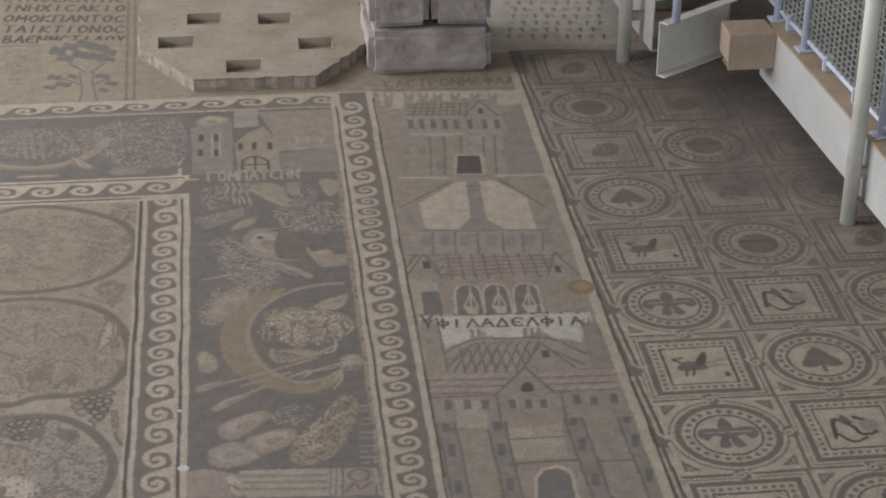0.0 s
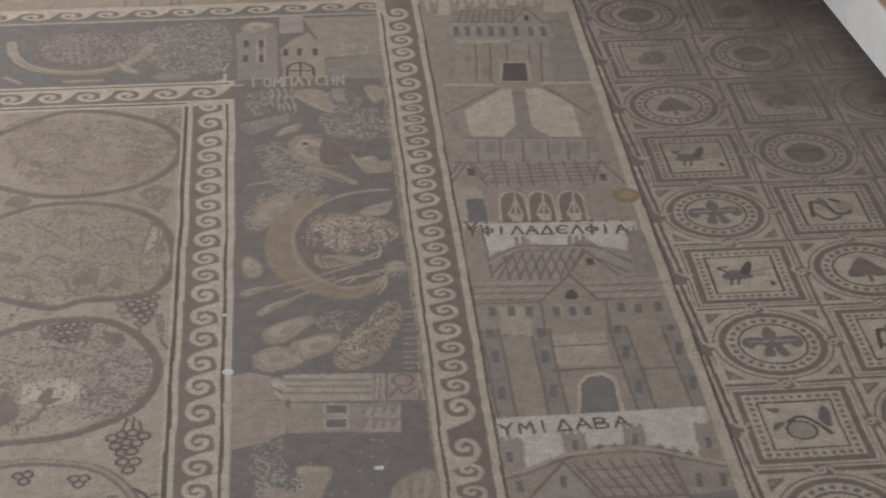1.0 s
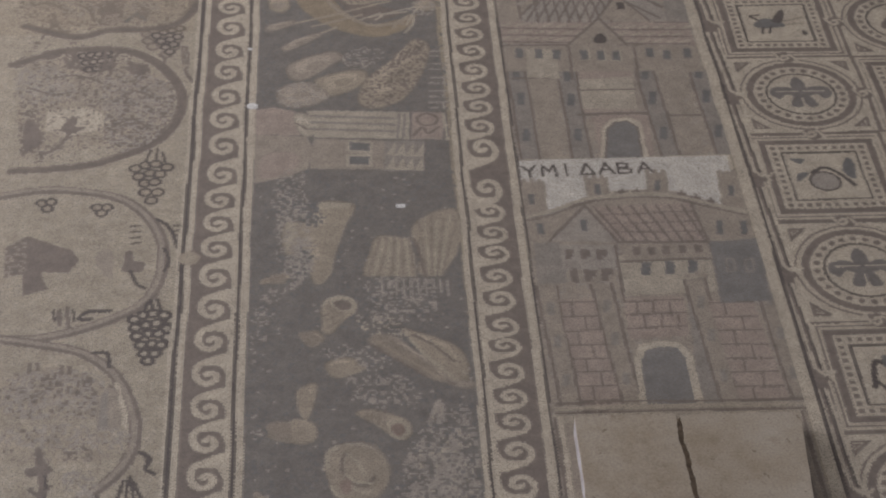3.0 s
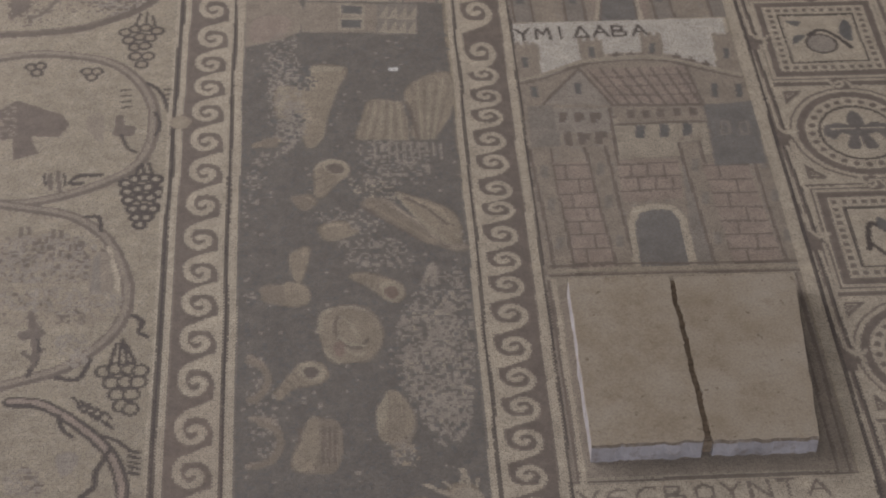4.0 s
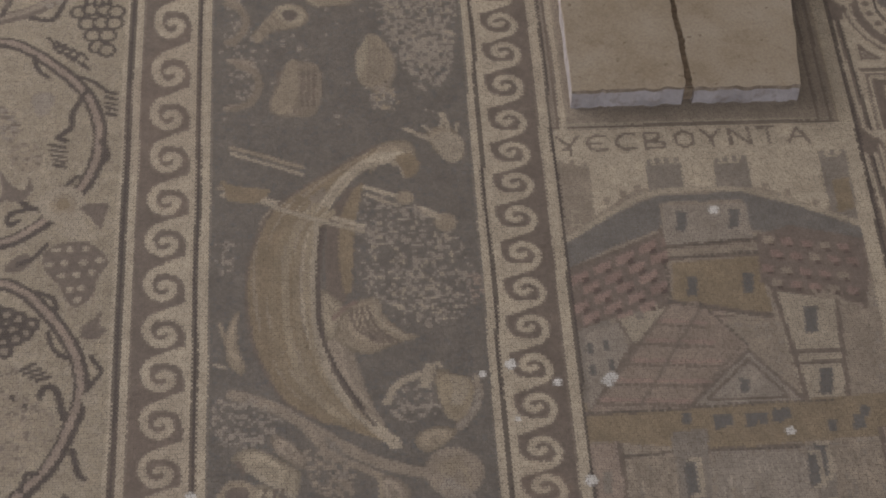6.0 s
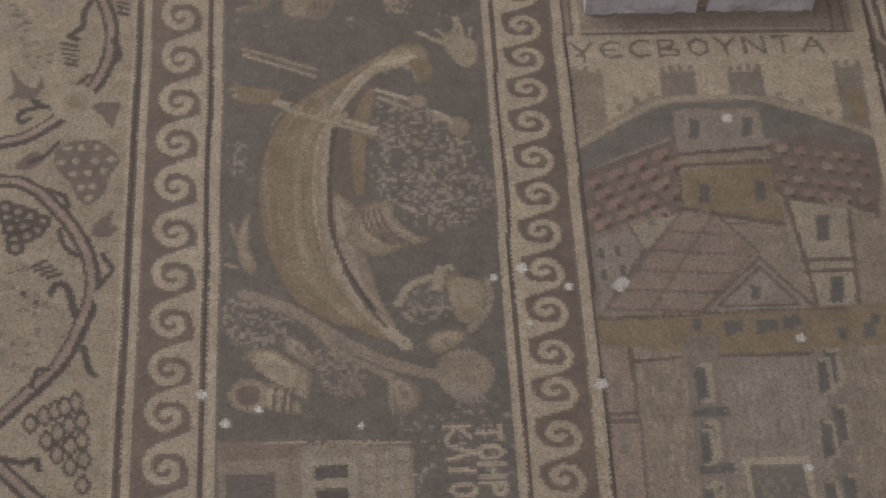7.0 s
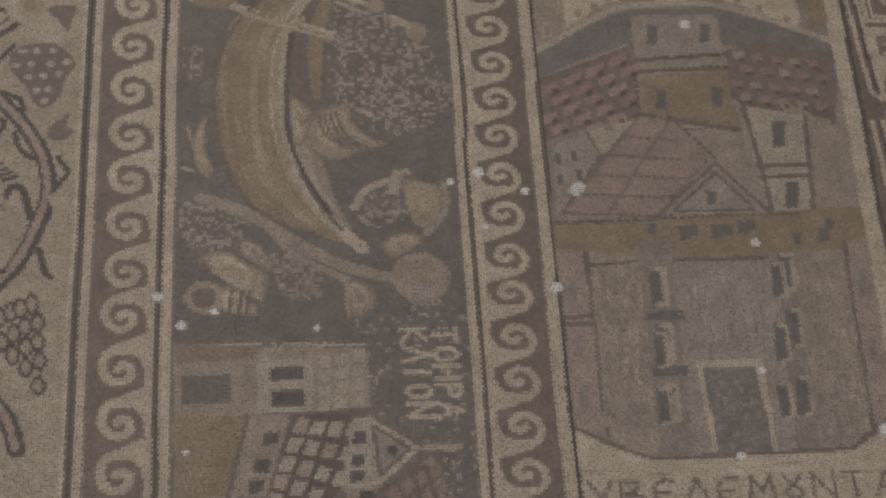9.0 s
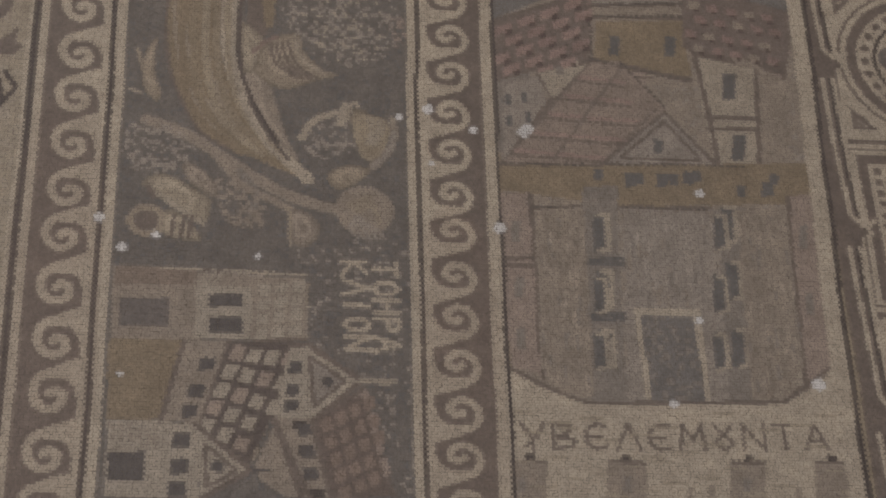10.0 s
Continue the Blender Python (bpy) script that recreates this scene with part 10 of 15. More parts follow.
curve(TAN, 0.5, (-214.2, -328.2), (-213.6, -333.7))
curve(TAN, 0.5, (-219.2, -234.7), (-218.5, -240.7))
curve(TAN, 0.5, (-211.4, -343.1), (-210.9, -348.4))
curve(TAN, 0.5, (-219.2, -203.5), (-218.4, -210.1))
curve(TAN, 0.5, (-211.9, -311.3), (-211.4, -317.0))
curve(TAN, 0.5, (-215.7, -215.2), (-214.9, -221.6))
curve(TAN, 0.5, (-209.2, -326.9), (-208.7, -332.4))
curve(TAN, 0.5, (-212.3, -226.6), (-211.5, -232.8))
curve(TAN, 0.5, (-206.5, -341.9), (-206.1, -347.1))
curve(TAN, 0.5, (-208.9, -237.6), (-208.2, -243.6))
curve(TAN, 0.5, (-206.8, -309.9), (-206.3, -315.6))
curve(TAN, 0.5, (-208.4, -206.6), (-207.7, -213.2))
curve(TAN, 0.5, (-204.2, -325.5), (-203.7, -331.0))
curve(TAN, 0.5, (-205.1, -218.2), (-204.4, -224.6))
curve(TAN, 0.5, (-201.6, -340.6), (-201.2, -345.9))
curve(TAN, 0.5, (-201.8, -229.5), (-201.2, -235.7))
curve(TAN, 0.5, (-201.7, -308.4), (-201.2, -314.2))
curve(TAN, 0.5, (-198.7, -240.4), (-198.1, -246.4))
curve(TAN, 0.5, (-199.1, -324.2), (-198.7, -329.7))
curve(TAN, 0.5, (-197.7, -209.7), (-197.1, -216.2))
curve(TAN, 0.5, (-196.6, -339.3), (-196.3, -344.6))
curve(TAN, 0.5, (-194.6, -221.3), (-194.0, -227.6))
curve(TAN, 0.5, (-196.5, -307.0), (-196.1, -312.8))
# vine scroll: nearer medallions
curve(DARK, 3.5, (-225.9, -264.4), (-217.9, -265.6), (-208.3, -273.1), (-200.7, -282.2), (-197.4, -292.7), (-198.0, -303.6), (-201.4, -311.7), (-207.2, -318.7), (-214.2, -324.4), (-221.4, -326.3))
curve(ROSE, 1.5, (-226.2, -264.0), (-218.2, -265.2), (-208.6, -272.8), (-201.0, -281.9), (-197.6, -292.4), (-198.2, -303.3), (-201.6, -311.4), (-207.5, -318.4), (-214.5, -324.1), (-221.6, -326.0))
curve(DARK, 1.2, (-213.8, -269.3), (-212.9, -273.3), (-210.1, -276.3))
curve(DARK, 1.4, (-200.8, -280.5), (-203.7, -287.4), (-203.8, -291.6), (-206.0, -294.1), (-206.6, -295.0), (-204.9, -295.9))
curve(DARK, 1.2, (-197.0, -296.1), (-195.3, -300.4), (-197.3, -304.5))
curve(DARK, 1.1, (-203.6, -276.0), (-199.6, -277.9), (-196.5, -280.6))
curve(DARK, 1.2, (-208.2, -312.6), (-204.0, -309.2), (-201.6, -306.8))
line(DARK, 0.8, (-208.4, -297.1), (-204.8, -297.9))
line(DARK, 0.8, (-196.3, -281.2), (-193.9, -281.8))
line(DARK, 0.7, (-209.3, -266.2), (-207.9, -268.5))
line(DARK, 0.8, (-208.0, -298.6), (-204.7, -299.4))
line(DARK, 0.8, (-196.2, -282.9), (-193.8, -283.5))
line(DARK, 0.7, (-207.5, -267.6), (-206.1, -269.8))
line(DARK, 0.8, (-207.7, -300.1), (-204.6, -300.9))
line(DARK, 0.8, (-196.1, -284.7), (-193.8, -285.3))
line(DARK, 0.7, (-205.8, -268.9), (-204.4, -271.1))
line(DARK, 0.8, (-207.4, -301.6), (-204.6, -302.4))
line(DARK, 0.8, (-196.1, -286.4), (-193.7, -287.0))
line(DARK, 0.7, (-204.0, -270.2), (-202.6, -272.4))
line(DARK, 0.8, (-207.0, -303.1), (-204.5, -303.9))
line(DARK, 0.8, (-196.0, -288.1), (-193.7, -288.7))
line(DARK, 0.7, (-202.2, -271.5), (-200.8, -273.7))
softfleck(TAN, 0.55, (-221.8, -285.0), (-216.6, -286.9), (-214.9, -293.8), (-218.6, -295.4))
softfleck(STONE, 0.3, (-221.8, -285.0), (-216.6, -286.9), (-214.9, -293.8), (-218.6, -295.4))
softfleck(BROWN, 0.07, (-221.8, -285.0), (-216.6, -286.9), (-214.9, -293.8), (-218.6, -295.4))
softfleck(TAN, 0.55, (-217.2, -297.1), (-210.9, -297.3), (-209.9, -304.0), (-215.5, -304.6))
softfleck(STONE, 0.3, (-217.2, -297.1), (-210.9, -297.3), (-209.9, -304.0), (-215.5, -304.6))
softfleck(BROWN, 0.07, (-217.2, -297.1), (-210.9, -297.3), (-209.9, -304.0), (-215.5, -304.6))
blob(STONE, (-213.1, -281.5), (-209.9, -280.9), (-209.0, -284.6), (-210.7, -288.8), (-212.2, -285.3))
blob(BROWN, (-219.2, -304.5), (-216.4, -308.7), (-213.2, -310.4), (-212.2, -306.9), (-211.6, -310.5), (-213.7, -313.7), (-217.4, -313.5), (-219.8, -314.2), (-218.1, -311.1))
curve(DARK, 1.4, (-213.6, -314.1), (-209.8, -316.2), (-206.8, -315.2))
curve(DARK, 1.3, (-208.0, -315.8), (-212.3, -316.1), (-216.1, -317.6), (-215.7, -320.3), (-213.9, -319.2))
disc(PALE, *(-204.7, -314.8), 5.2)
disc(TAN, *(-204.4, -315.0), 3.0)
disc(OCHRE, *(-204.4, -315.0), 1.6)
blob(BROWN, (-200.6, -316.1), (-198.2, -314.6), (-194.4, -315.2), (-194.9, -318.4), (-195.8, -322.3), (-198.0, -319.0))
line(PALE, 1.6, (-204.2, -318.0), (-202.0, -325.2))
line(PALE, 1.6, (-202.3, -318.1), (-200.8, -324.4))
line(PALE, 1.6, (-201.1, -317.6), (-198.6, -324.1))
blob(BROWN, (-207.9, -328.5), (-204.4, -325.9), (-198.9, -325.5), (-195.1, -328.7), (-193.8, -331.8), (-196.0, -335.6), (-196.6, -340.2), (-199.8, -343.5), (-202.2, -341.6), (-204.3, -337.0), (-206.9, -333.9))
disc(PALE, *(-205.2, -327.7), 0.85)
disc(PALE, *(-202.3, -327.5), 0.85)
disc(PALE, *(-198.8, -327.5), 0.85)
disc(PALE, *(-206.4, -331.6), 0.85)
disc(PALE, *(-203.3, -331.2), 0.85)
disc(PALE, *(-199.2, -331.3), 0.85)
disc(PALE, *(-195.6, -330.7), 0.85)
disc(PALE, *(-203.8, -334.9), 0.85)
disc(PALE, *(-200.5, -334.6), 0.85)
disc(PALE, *(-197.2, -334.1), 0.85)
disc(PALE, *(-201.7, -338.6), 0.85)
disc(PALE, *(-199.4, -338.3), 0.85)
disc(PALE, *(-199.9, -341.4), 0.85)
blob(BROWN, (-198.3, -348.4), (-196.0, -346.5), (-194.4, -344.5), (-194.8, -348.5), (-193.3, -349.3), (-195.2, -351.9), (-198.4, -351.4))
blob(BROWN, (-216.0, -333.0), (-214.4, -329.9), (-211.5, -328.4), (-209.9, -330.8), (-212.9, -333.5))
curve(DARK, 1.3, (-213.1, -331.5), (-210.2, -330.0), (-207.4, -326.1))
curve(DARK, 3.5, (-221.7, -336.4), (-214.5, -337.2), (-208.8, -341.5), (-202.4, -349.8), (-199.0, -357.2), (-198.0, -365.1), (-199.8, -373.5), (-203.2, -382.9), (-208.9, -389.4), (-216.5, -397.7))
curve(ROSE, 1.5, (-221.9, -336.1), (-214.7, -336.9), (-209.0, -341.2), (-202.6, -349.5), (-199.3, -356.9), (-198.3, -364.8), (-200.1, -373.2), (-203.5, -382.6), (-209.2, -389.2), (-216.8, -397.4))
curve(DARK, 1.3, (-208.9, -339.2), (-205.3, -340.8), (-203.9, -343.9))
curve(DARK, 1.2, (-205.5, -349.8), (-204.1, -354.2), (-201.4, -356.4))
curve(DARK, 1.2, (-196.1, -356.5), (-194.2, -360.2), (-196.4, -363.7))
curve(DARK, 1.3, (-199.0, -379.0), (-197.5, -384.4), (-196.1, -386.0))
curve(DARK, 1.0, (-208.5, -388.1), (-207.6, -384.2), (-205.4, -384.2))
disc(DARK, *(-216.8, -345.9), 2.0)
disc(STONE, *(-216.8, -345.9), 0.8)
disc(DARK, *(-214.5, -344.7), 2.0)
disc(STONE, *(-214.5, -344.7), 0.8)
disc(DARK, *(-212.0, -346.0), 2.0)
disc(STONE, *(-212.0, -346.0), 0.8)
disc(DARK, *(-209.2, -347.5), 2.0)
disc(STONE, *(-209.2, -347.5), 0.8)
disc(DARK, *(-215.9, -348.9), 2.0)
disc(STONE, *(-215.9, -348.9), 0.8)
disc(DARK, *(-213.0, -348.6), 2.0)
disc(STONE, *(-213.0, -348.6), 0.8)
disc(DARK, *(-210.2, -349.7), 2.0)
disc(STONE, *(-210.2, -349.7), 0.8)
disc(DARK, *(-214.8, -351.8), 2.0)
disc(STONE, *(-214.8, -351.8), 0.8)
disc(DARK, *(-212.2, -351.1), 2.0)
disc(STONE, *(-212.2, -351.1), 0.8)
disc(DARK, *(-217.3, -343.6), 2.0)
disc(STONE, *(-217.3, -343.6), 0.8)
disc(DARK, *(-214.4, -354.0), 2.0)
disc(STONE, *(-214.4, -354.0), 0.8)
line(DARK, 0.9, (-211.1, -359.1), (-207.7, -357.5))
line(DARK, 0.9, (-209.9, -360.0), (-206.7, -358.7))
line(DARK, 0.9, (-208.6, -360.9), (-205.7, -359.8))
line(DARK, 0.9, (-207.4, -361.8), (-204.7, -361.0))
curve(DARK, 1.6, (-206.4, -365.6), (-205.6, -363.5), (-203.5, -363.9), (-202.1, -367.8), (-201.4, -371.3))
line(DARK, 1.2, (-212.3, -365.5), (-208.7, -368.4))
softfleck(TAN, 0.55, (-216.8, -367.5), (-210.1, -365.6), (-202.9, -370.6), (-203.5, -378.9), (-209.9, -384.1), (-215.4, -384.0))
softfleck(STONE, 0.3, (-216.8, -367.5), (-210.1, -365.6), (-202.9, -370.6), (-203.5, -378.9), (-209.9, -384.1), (-215.4, -384.0))
softfleck(BROWN, 0.07, (-216.8, -367.5), (-210.1, -365.6), (-202.9, -370.6), (-203.5, -378.9), (-209.9, -384.1), (-215.4, -384.0))
softfleck(TAN, 0.55, (-215.1, -359.1), (-211.8, -357.7), (-211.3, -364.8), (-217.0, -364.7))
softfleck(STONE, 0.3, (-215.1, -359.1), (-211.8, -357.7), (-211.3, -364.8), (-217.0, -364.7))
softfleck(BROWN, 0.07, (-215.1, -359.1), (-211.8, -357.7), (-211.3, -364.8), (-217.0, -364.7))
disc(PALE, *(-196.2, -366.8), 1.8)
blob(DARK, (-208.6, -394.0), (-207.0, -395.9), (-206.9, -397.7), (-208.2, -399.2), (-209.7, -397.6), (-209.9, -395.8))
blob(TAN, (-208.5, -394.9), (-207.6, -396.1), (-207.5, -397.3), (-208.3, -398.3), (-209.2, -397.2), (-209.3, -396.1))
blob(DARK, (-205.9, -392.4), (-204.4, -394.2), (-204.3, -396.0), (-205.6, -397.6), (-207.1, -396.0), (-207.3, -394.2))
blob(TAN, (-205.9, -393.3), (-204.9, -394.5), (-204.8, -395.6), (-205.7, -396.7), (-206.6, -395.6), (-206.7, -394.4))
blob(DARK, (-203.8, -391.1), (-202.3, -393.0), (-202.1, -394.8), (-203.5, -396.3), (-205.0, -394.7), (-205.1, -392.9))
blob(TAN, (-203.8, -392.0), (-202.8, -393.2), (-202.7, -394.4), (-203.5, -395.4), (-204.5, -394.4), (-204.6, -393.2))
blob(DARK, (-201.9, -390.2), (-200.3, -392.1), (-200.2, -393.9), (-201.6, -395.5), (-203.1, -393.9), (-203.2, -392.0))
blob(TAN, (-201.8, -391.2), (-200.9, -392.4), (-200.8, -393.5), (-201.6, -394.6), (-202.6, -393.5), (-202.6, -392.3))
blob(DARK, (-199.7, -389.4), (-198.2, -391.2), (-198.1, -393.1), (-199.4, -394.6), (-200.9, -393.0), (-201.0, -391.2))
blob(TAN, (-199.7, -390.3), (-198.7, -391.5), (-198.6, -392.7), (-199.5, -393.7), (-200.4, -392.6), (-200.5, -391.5))
blob(DARK, (-205.1, -398.0), (-203.6, -399.8), (-203.5, -401.6), (-204.8, -403.1), (-206.3, -401.5), (-206.4, -399.7))
blob(TAN, (-205.1, -398.9), (-204.1, -400.0), (-204.0, -401.2), (-204.8, -402.2), (-205.8, -401.1), (-205.9, -400.0))
blob(DARK, (-203.0, -396.3), (-201.5, -398.2), (-201.4, -400.0), (-202.7, -401.5), (-204.2, -399.9), (-204.3, -398.1))
blob(TAN, (-203.0, -397.2), (-202.0, -398.4), (-202.0, -399.6), (-202.8, -400.6), (-203.7, -399.5), (-203.8, -398.4))
blob(DARK, (-200.7, -394.6), (-199.2, -396.4), (-199.1, -398.2), (-200.4, -399.7), (-201.9, -398.2), (-202.0, -396.4))
blob(TAN, (-200.7, -395.5), (-199.7, -396.7), (-199.7, -397.8), (-200.5, -398.8), (-201.4, -397.8), (-201.5, -396.6))
blob(DARK, (-198.4, -393.6), (-196.8, -395.4), (-196.7, -397.3), (-198.1, -398.8), (-199.6, -397.2), (-199.7, -395.4))
blob(TAN, (-198.3, -394.5), (-197.4, -395.7), (-197.3, -396.9), (-198.1, -397.9), (-199.1, -396.8), (-199.1, -395.7))
blob(DARK, (-202.9, -401.2), (-201.4, -403.0), (-201.3, -404.8), (-202.6, -406.3), (-204.1, -404.7), (-204.2, -402.9))
blob(TAN, (-202.9, -402.1), (-201.9, -403.3), (-201.9, -404.4), (-202.7, -405.4), (-203.6, -404.3), (-203.7, -403.2))
blob(DARK, (-200.4, -399.3), (-198.9, -401.2), (-198.8, -402.9), (-200.1, -404.4), (-201.6, -402.9), (-201.8, -401.1))
blob(TAN, (-200.4, -400.2), (-199.4, -401.4), (-199.4, -402.6), (-200.2, -403.5), (-201.1, -402.5), (-201.2, -401.4))
blob(DARK, (-198.1, -398.1), (-196.6, -400.0), (-196.5, -401.7), (-197.8, -403.2), (-199.3, -401.7), (-199.4, -399.9))
blob(TAN, (-198.1, -399.0), (-197.1, -400.2), (-197.0, -401.3), (-197.9, -402.3), (-198.8, -401.3), (-198.9, -400.2))
blob(DARK, (-200.2, -404.1), (-198.6, -405.9), (-198.5, -407.6), (-199.9, -409.1), (-201.4, -407.5), (-201.5, -405.8))
blob(TAN, (-200.1, -404.9), (-199.2, -406.1), (-199.1, -407.2), (-199.9, -408.2), (-200.8, -407.2), (-200.9, -406.0))
blob(DARK, (-197.6, -402.6), (-196.1, -404.4), (-196.0, -406.2), (-197.3, -407.6), (-198.8, -406.1), (-198.9, -404.3))
blob(TAN, (-197.6, -403.5), (-196.6, -404.6), (-196.6, -405.8), (-197.4, -406.8), (-198.3, -405.7), (-198.4, -404.6))
blob(DARK, (-197.5, -408.3), (-196.0, -410.0), (-195.9, -411.8), (-197.2, -413.2), (-198.7, -411.7), (-198.8, -410.0))
blob(TAN, (-197.5, -409.1), (-196.6, -410.3), (-196.5, -411.4), (-197.3, -412.3), (-198.2, -411.3), (-198.3, -410.2))
curve(DARK, 3.5, (-213.6, -406.6), (-209.0, -411.1), (-203.2, -417.3), (-200.6, -424.6))
curve(ROSE, 1.5, (-213.8, -406.3), (-209.2, -410.8), (-203.4, -417.1), (-200.8, -424.3))
curve(DARK, 1.4, (-213.8, -404.5), (-209.4, -405.6), (-206.7, -404.9), (-206.0, -407.2))
# second city: gables, lattice roof, tiles and windows
fill(STONE, (-93.1, 28), (-87.2, 43.8), (-83.5, 47.1), (-78.8, 27.1))
line(BROWN, 0.9, (-92.7, 28), (-83.5, 46.6), (-78.4, 27.1))
fill(DARK, (-84.5, 41.1), (-81.8, 40.9), (-81.9, 35.3), (-84.6, 35.5))
fill(ROSE, (-77.4, 45), (-37.3, 44.3), (-35.8, 26.2), (-75.7, 26.9))
rows(BROWN, 0.8, 6, (-77.4, 45), (-37.3, 44.3), (-35.8, 26.2), (-75.7, 26.9))
line(BROWN, 0.8, (-74.8, 45.2), (-75.1, 26.9))
line(BROWN, 0.8, (-70.4, 45), (-70.6, 26.6))
line(BROWN, 0.8, (-66, 44.7), (-66.1, 26.4))
line(BROWN, 0.8, (-61.6, 44.5), (-61.6, 26.1))
line(BROWN, 0.8, (-57.2, 44.2), (-57, 25.8))
line(BROWN, 0.8, (-52.8, 43.9), (-52.5, 25.6))
line(BROWN, 0.8, (-48.4, 43.7), (-48, 25.3))
line(BROWN, 0.8, (-44, 43.4), (-43.5, 25))
line(BROWN, 0.8, (-39.6, 43.1), (-39, 24.7))
fill(ASH, (-40.1, 25.6), (-34.5, 43.3), (-28.7, 26.6))
line(BROWN, 0.9, (-40.1, 25.6), (-34.5, 43.3), (-28.4, 25.8))
fill(DARK, (-36.5, 33), (-34.2, 32.9), (-34.6, 27.8), (-36.8, 28))
fill(SLATE, (-86.4, 18.5), (-80.9, 18.2), (-80.9, 2.1), (-86.3, 2.4))
fill(STONE, (-80.9, 26.4), (-33.6, 24.4), (-29.4, -0.2), (-80.9, 2.1))
fill(BROWN, (-75.1, 18.6), (-72.3, 22.6), (-67.9, 21.5), (-66.3, 17.3), (-66.3, 0), (-75.9, 0.6))
curve(CREAM, 0.9, (-76.5, 1.8), (-75.2, 17.8), (-71.9, 22.1), (-67.9, 21.1), (-66.4, 16.5), (-66.6, 1.2))
fill(CREAM, (-73.6, 6.4), (-68, 6.1), (-69, 1), (-72.2, 1.2))
line(CREAM, 0.7, (-73.2, 6.4), (-69.9, 16.3), (-68.4, 6.1))
line(CREAM, 0.7, (-69.5, 21.2), (-70.7, 7))
fill(BROWN, (-65, 18), (-62.1, 22), (-57.7, 20.9), (-56.2, 16.7), (-56.4, -0.6), (-65.9, 0))
curve(CREAM, 0.9, (-66.6, 1.2), (-65.1, 17.2), (-61.7, 21.5), (-57.7, 20.5), (-56.3, 15.9), (-56.6, 0.6))
fill(CREAM, (-63.6, 5.8), (-58, 5.5), (-59.1, 0.4), (-62.3, 0.6))
line(CREAM, 0.7, (-63.2, 5.8), (-59.8, 15.7), (-58.4, 5.5))
line(CREAM, 0.7, (-59.3, 20.6), (-60.7, 6.4))
fill(BROWN, (-54, 17.4), (-51, 21.3), (-46.6, 20.2), (-45.2, 16), (-45.6, -1.2), (-55.2, -0.6))
curve(CREAM, 0.9, (-55.8, 0.6), (-54.1, 16.5), (-50.7, 20.9), (-46.7, 19.8), (-45.3, 15.2), (-45.9, -0))
fill(CREAM, (-52.8, 5.2), (-47.2, 4.8), (-48.3, -0.3), (-51.5, -0.1))
line(CREAM, 0.7, (-52.4, 5.1), (-48.8, 15), (-47.6, 4.8))
line(CREAM, 0.7, (-48.3, 19.9), (-49.9, 5.8))
fill(LIGHT, (-83.5, 0.7), (-30.6, -2.5), (-31, -10.3), (-35.5, -10.8), (-35.9, -20.7), (-45.1, -17.8), (-48.2, -11.9), (-55.7, -16.4), (-64.5, -15.9), (-68.8, -11.1), (-72.3, -15.4), (-80.6, -19.4), (-83.4, -21.9))
fill(STONE, (-91.5, -4.3), (-83.8, -3.2), (-83.4, -37.5), (-91.8, -37))
line(BROWN, 0.8, (-83.8, -3.2), (-83.6, -35.4))
fill(STONE, (-89.6, -1.3), (-88.4, -1.4), (-88.6, -5.2), (-89.8, -5.2))
fill(STONE, (-87.3, -1.4), (-86.1, -1.5), (-86.2, -5.4), (-87.4, -5.3))
fill(STONE, (-84.9, -1.6), (-83.7, -1.6), (-83.9, -5.5), (-85.1, -5.5))
fill(GREY, (-89.1, -12.9), (-87.2, -13), (-87.1, -16.8), (-89.1, -16.6))
fill(GREY, (-33.7, -9.4), (-28.7, -8.1), (-26.9, -38.9), (-35.3, -38.3))
fill(GREY, (-33.2, -6.3), (-32.2, -6.3), (-32.6, -10.2), (-33.6, -10.1))
fill(GREY, (-31.2, -6.4), (-30.2, -6.5), (-30.6, -10.3), (-31.6, -10.3))
fill(GREY, (-29.2, -6.5), (-28.2, -6.6), (-28.7, -10.4), (-29.6, -10.4))
fill(GREY, (-73, -9.3), (-71.6, -9.4), (-72.2, -15.8), (-73.5, -15.7))
fill(GREY, (-70.6, -9.4), (-69.2, -9.5), (-69.8, -15.9), (-71.2, -15.9))
fill(GREY, (-54.5, -10.4), (-53.1, -10.5), (-53.8, -16.9), (-55.2, -16.8))
fill(GREY, (-52.1, -10.5), (-50.8, -10.6), (-51.5, -17.1), (-52.8, -17))
fill(GREY, (-49.8, -10.7), (-48.4, -10.8), (-49.1, -17.2), (-50.5, -17.1))
curve(BROWN, 0.8, (-84, -24.4), (-73.4, -16.8), (-61.6, -16.4), (-46.1, -18.1), (-35.8, -29.6))
curve(ASH, 1.2, (-83.8, -25.9), (-73.2, -18.4), (-61.8, -17.9), (-46.3, -19.6), (-36, -31.4))
write(DARK, 0.95, "ΥΦΙΛΑΔΕΛΦΙΑ", (-89.7, -6.7), (-32.6, -10.2), 5.6)
fill(ASH, (-82.5, -37.6), (-74.2, -19.8), (-54.3, -20.3), (-53.1, -39.4))
line(BROWN, 0.75, (-81.8, -36.9), (-74.2, -19.8))
line(BROWN, 0.75, (-77.7, -37.2), (-78.3, -22.2))
line(BROWN, 0.75, (-78.4, -37.1), (-70.9, -20))
line(BROWN, 0.75, (-74.2, -37.4), (-75, -22.4))
line(BROWN, 0.75, (-75, -37.3), (-67.6, -20.2))
line(BROWN, 0.75, (-70.8, -37.6), (-71.8, -22.6))
line(BROWN, 0.75, (-71.6, -37.5), (-64.3, -20.4))
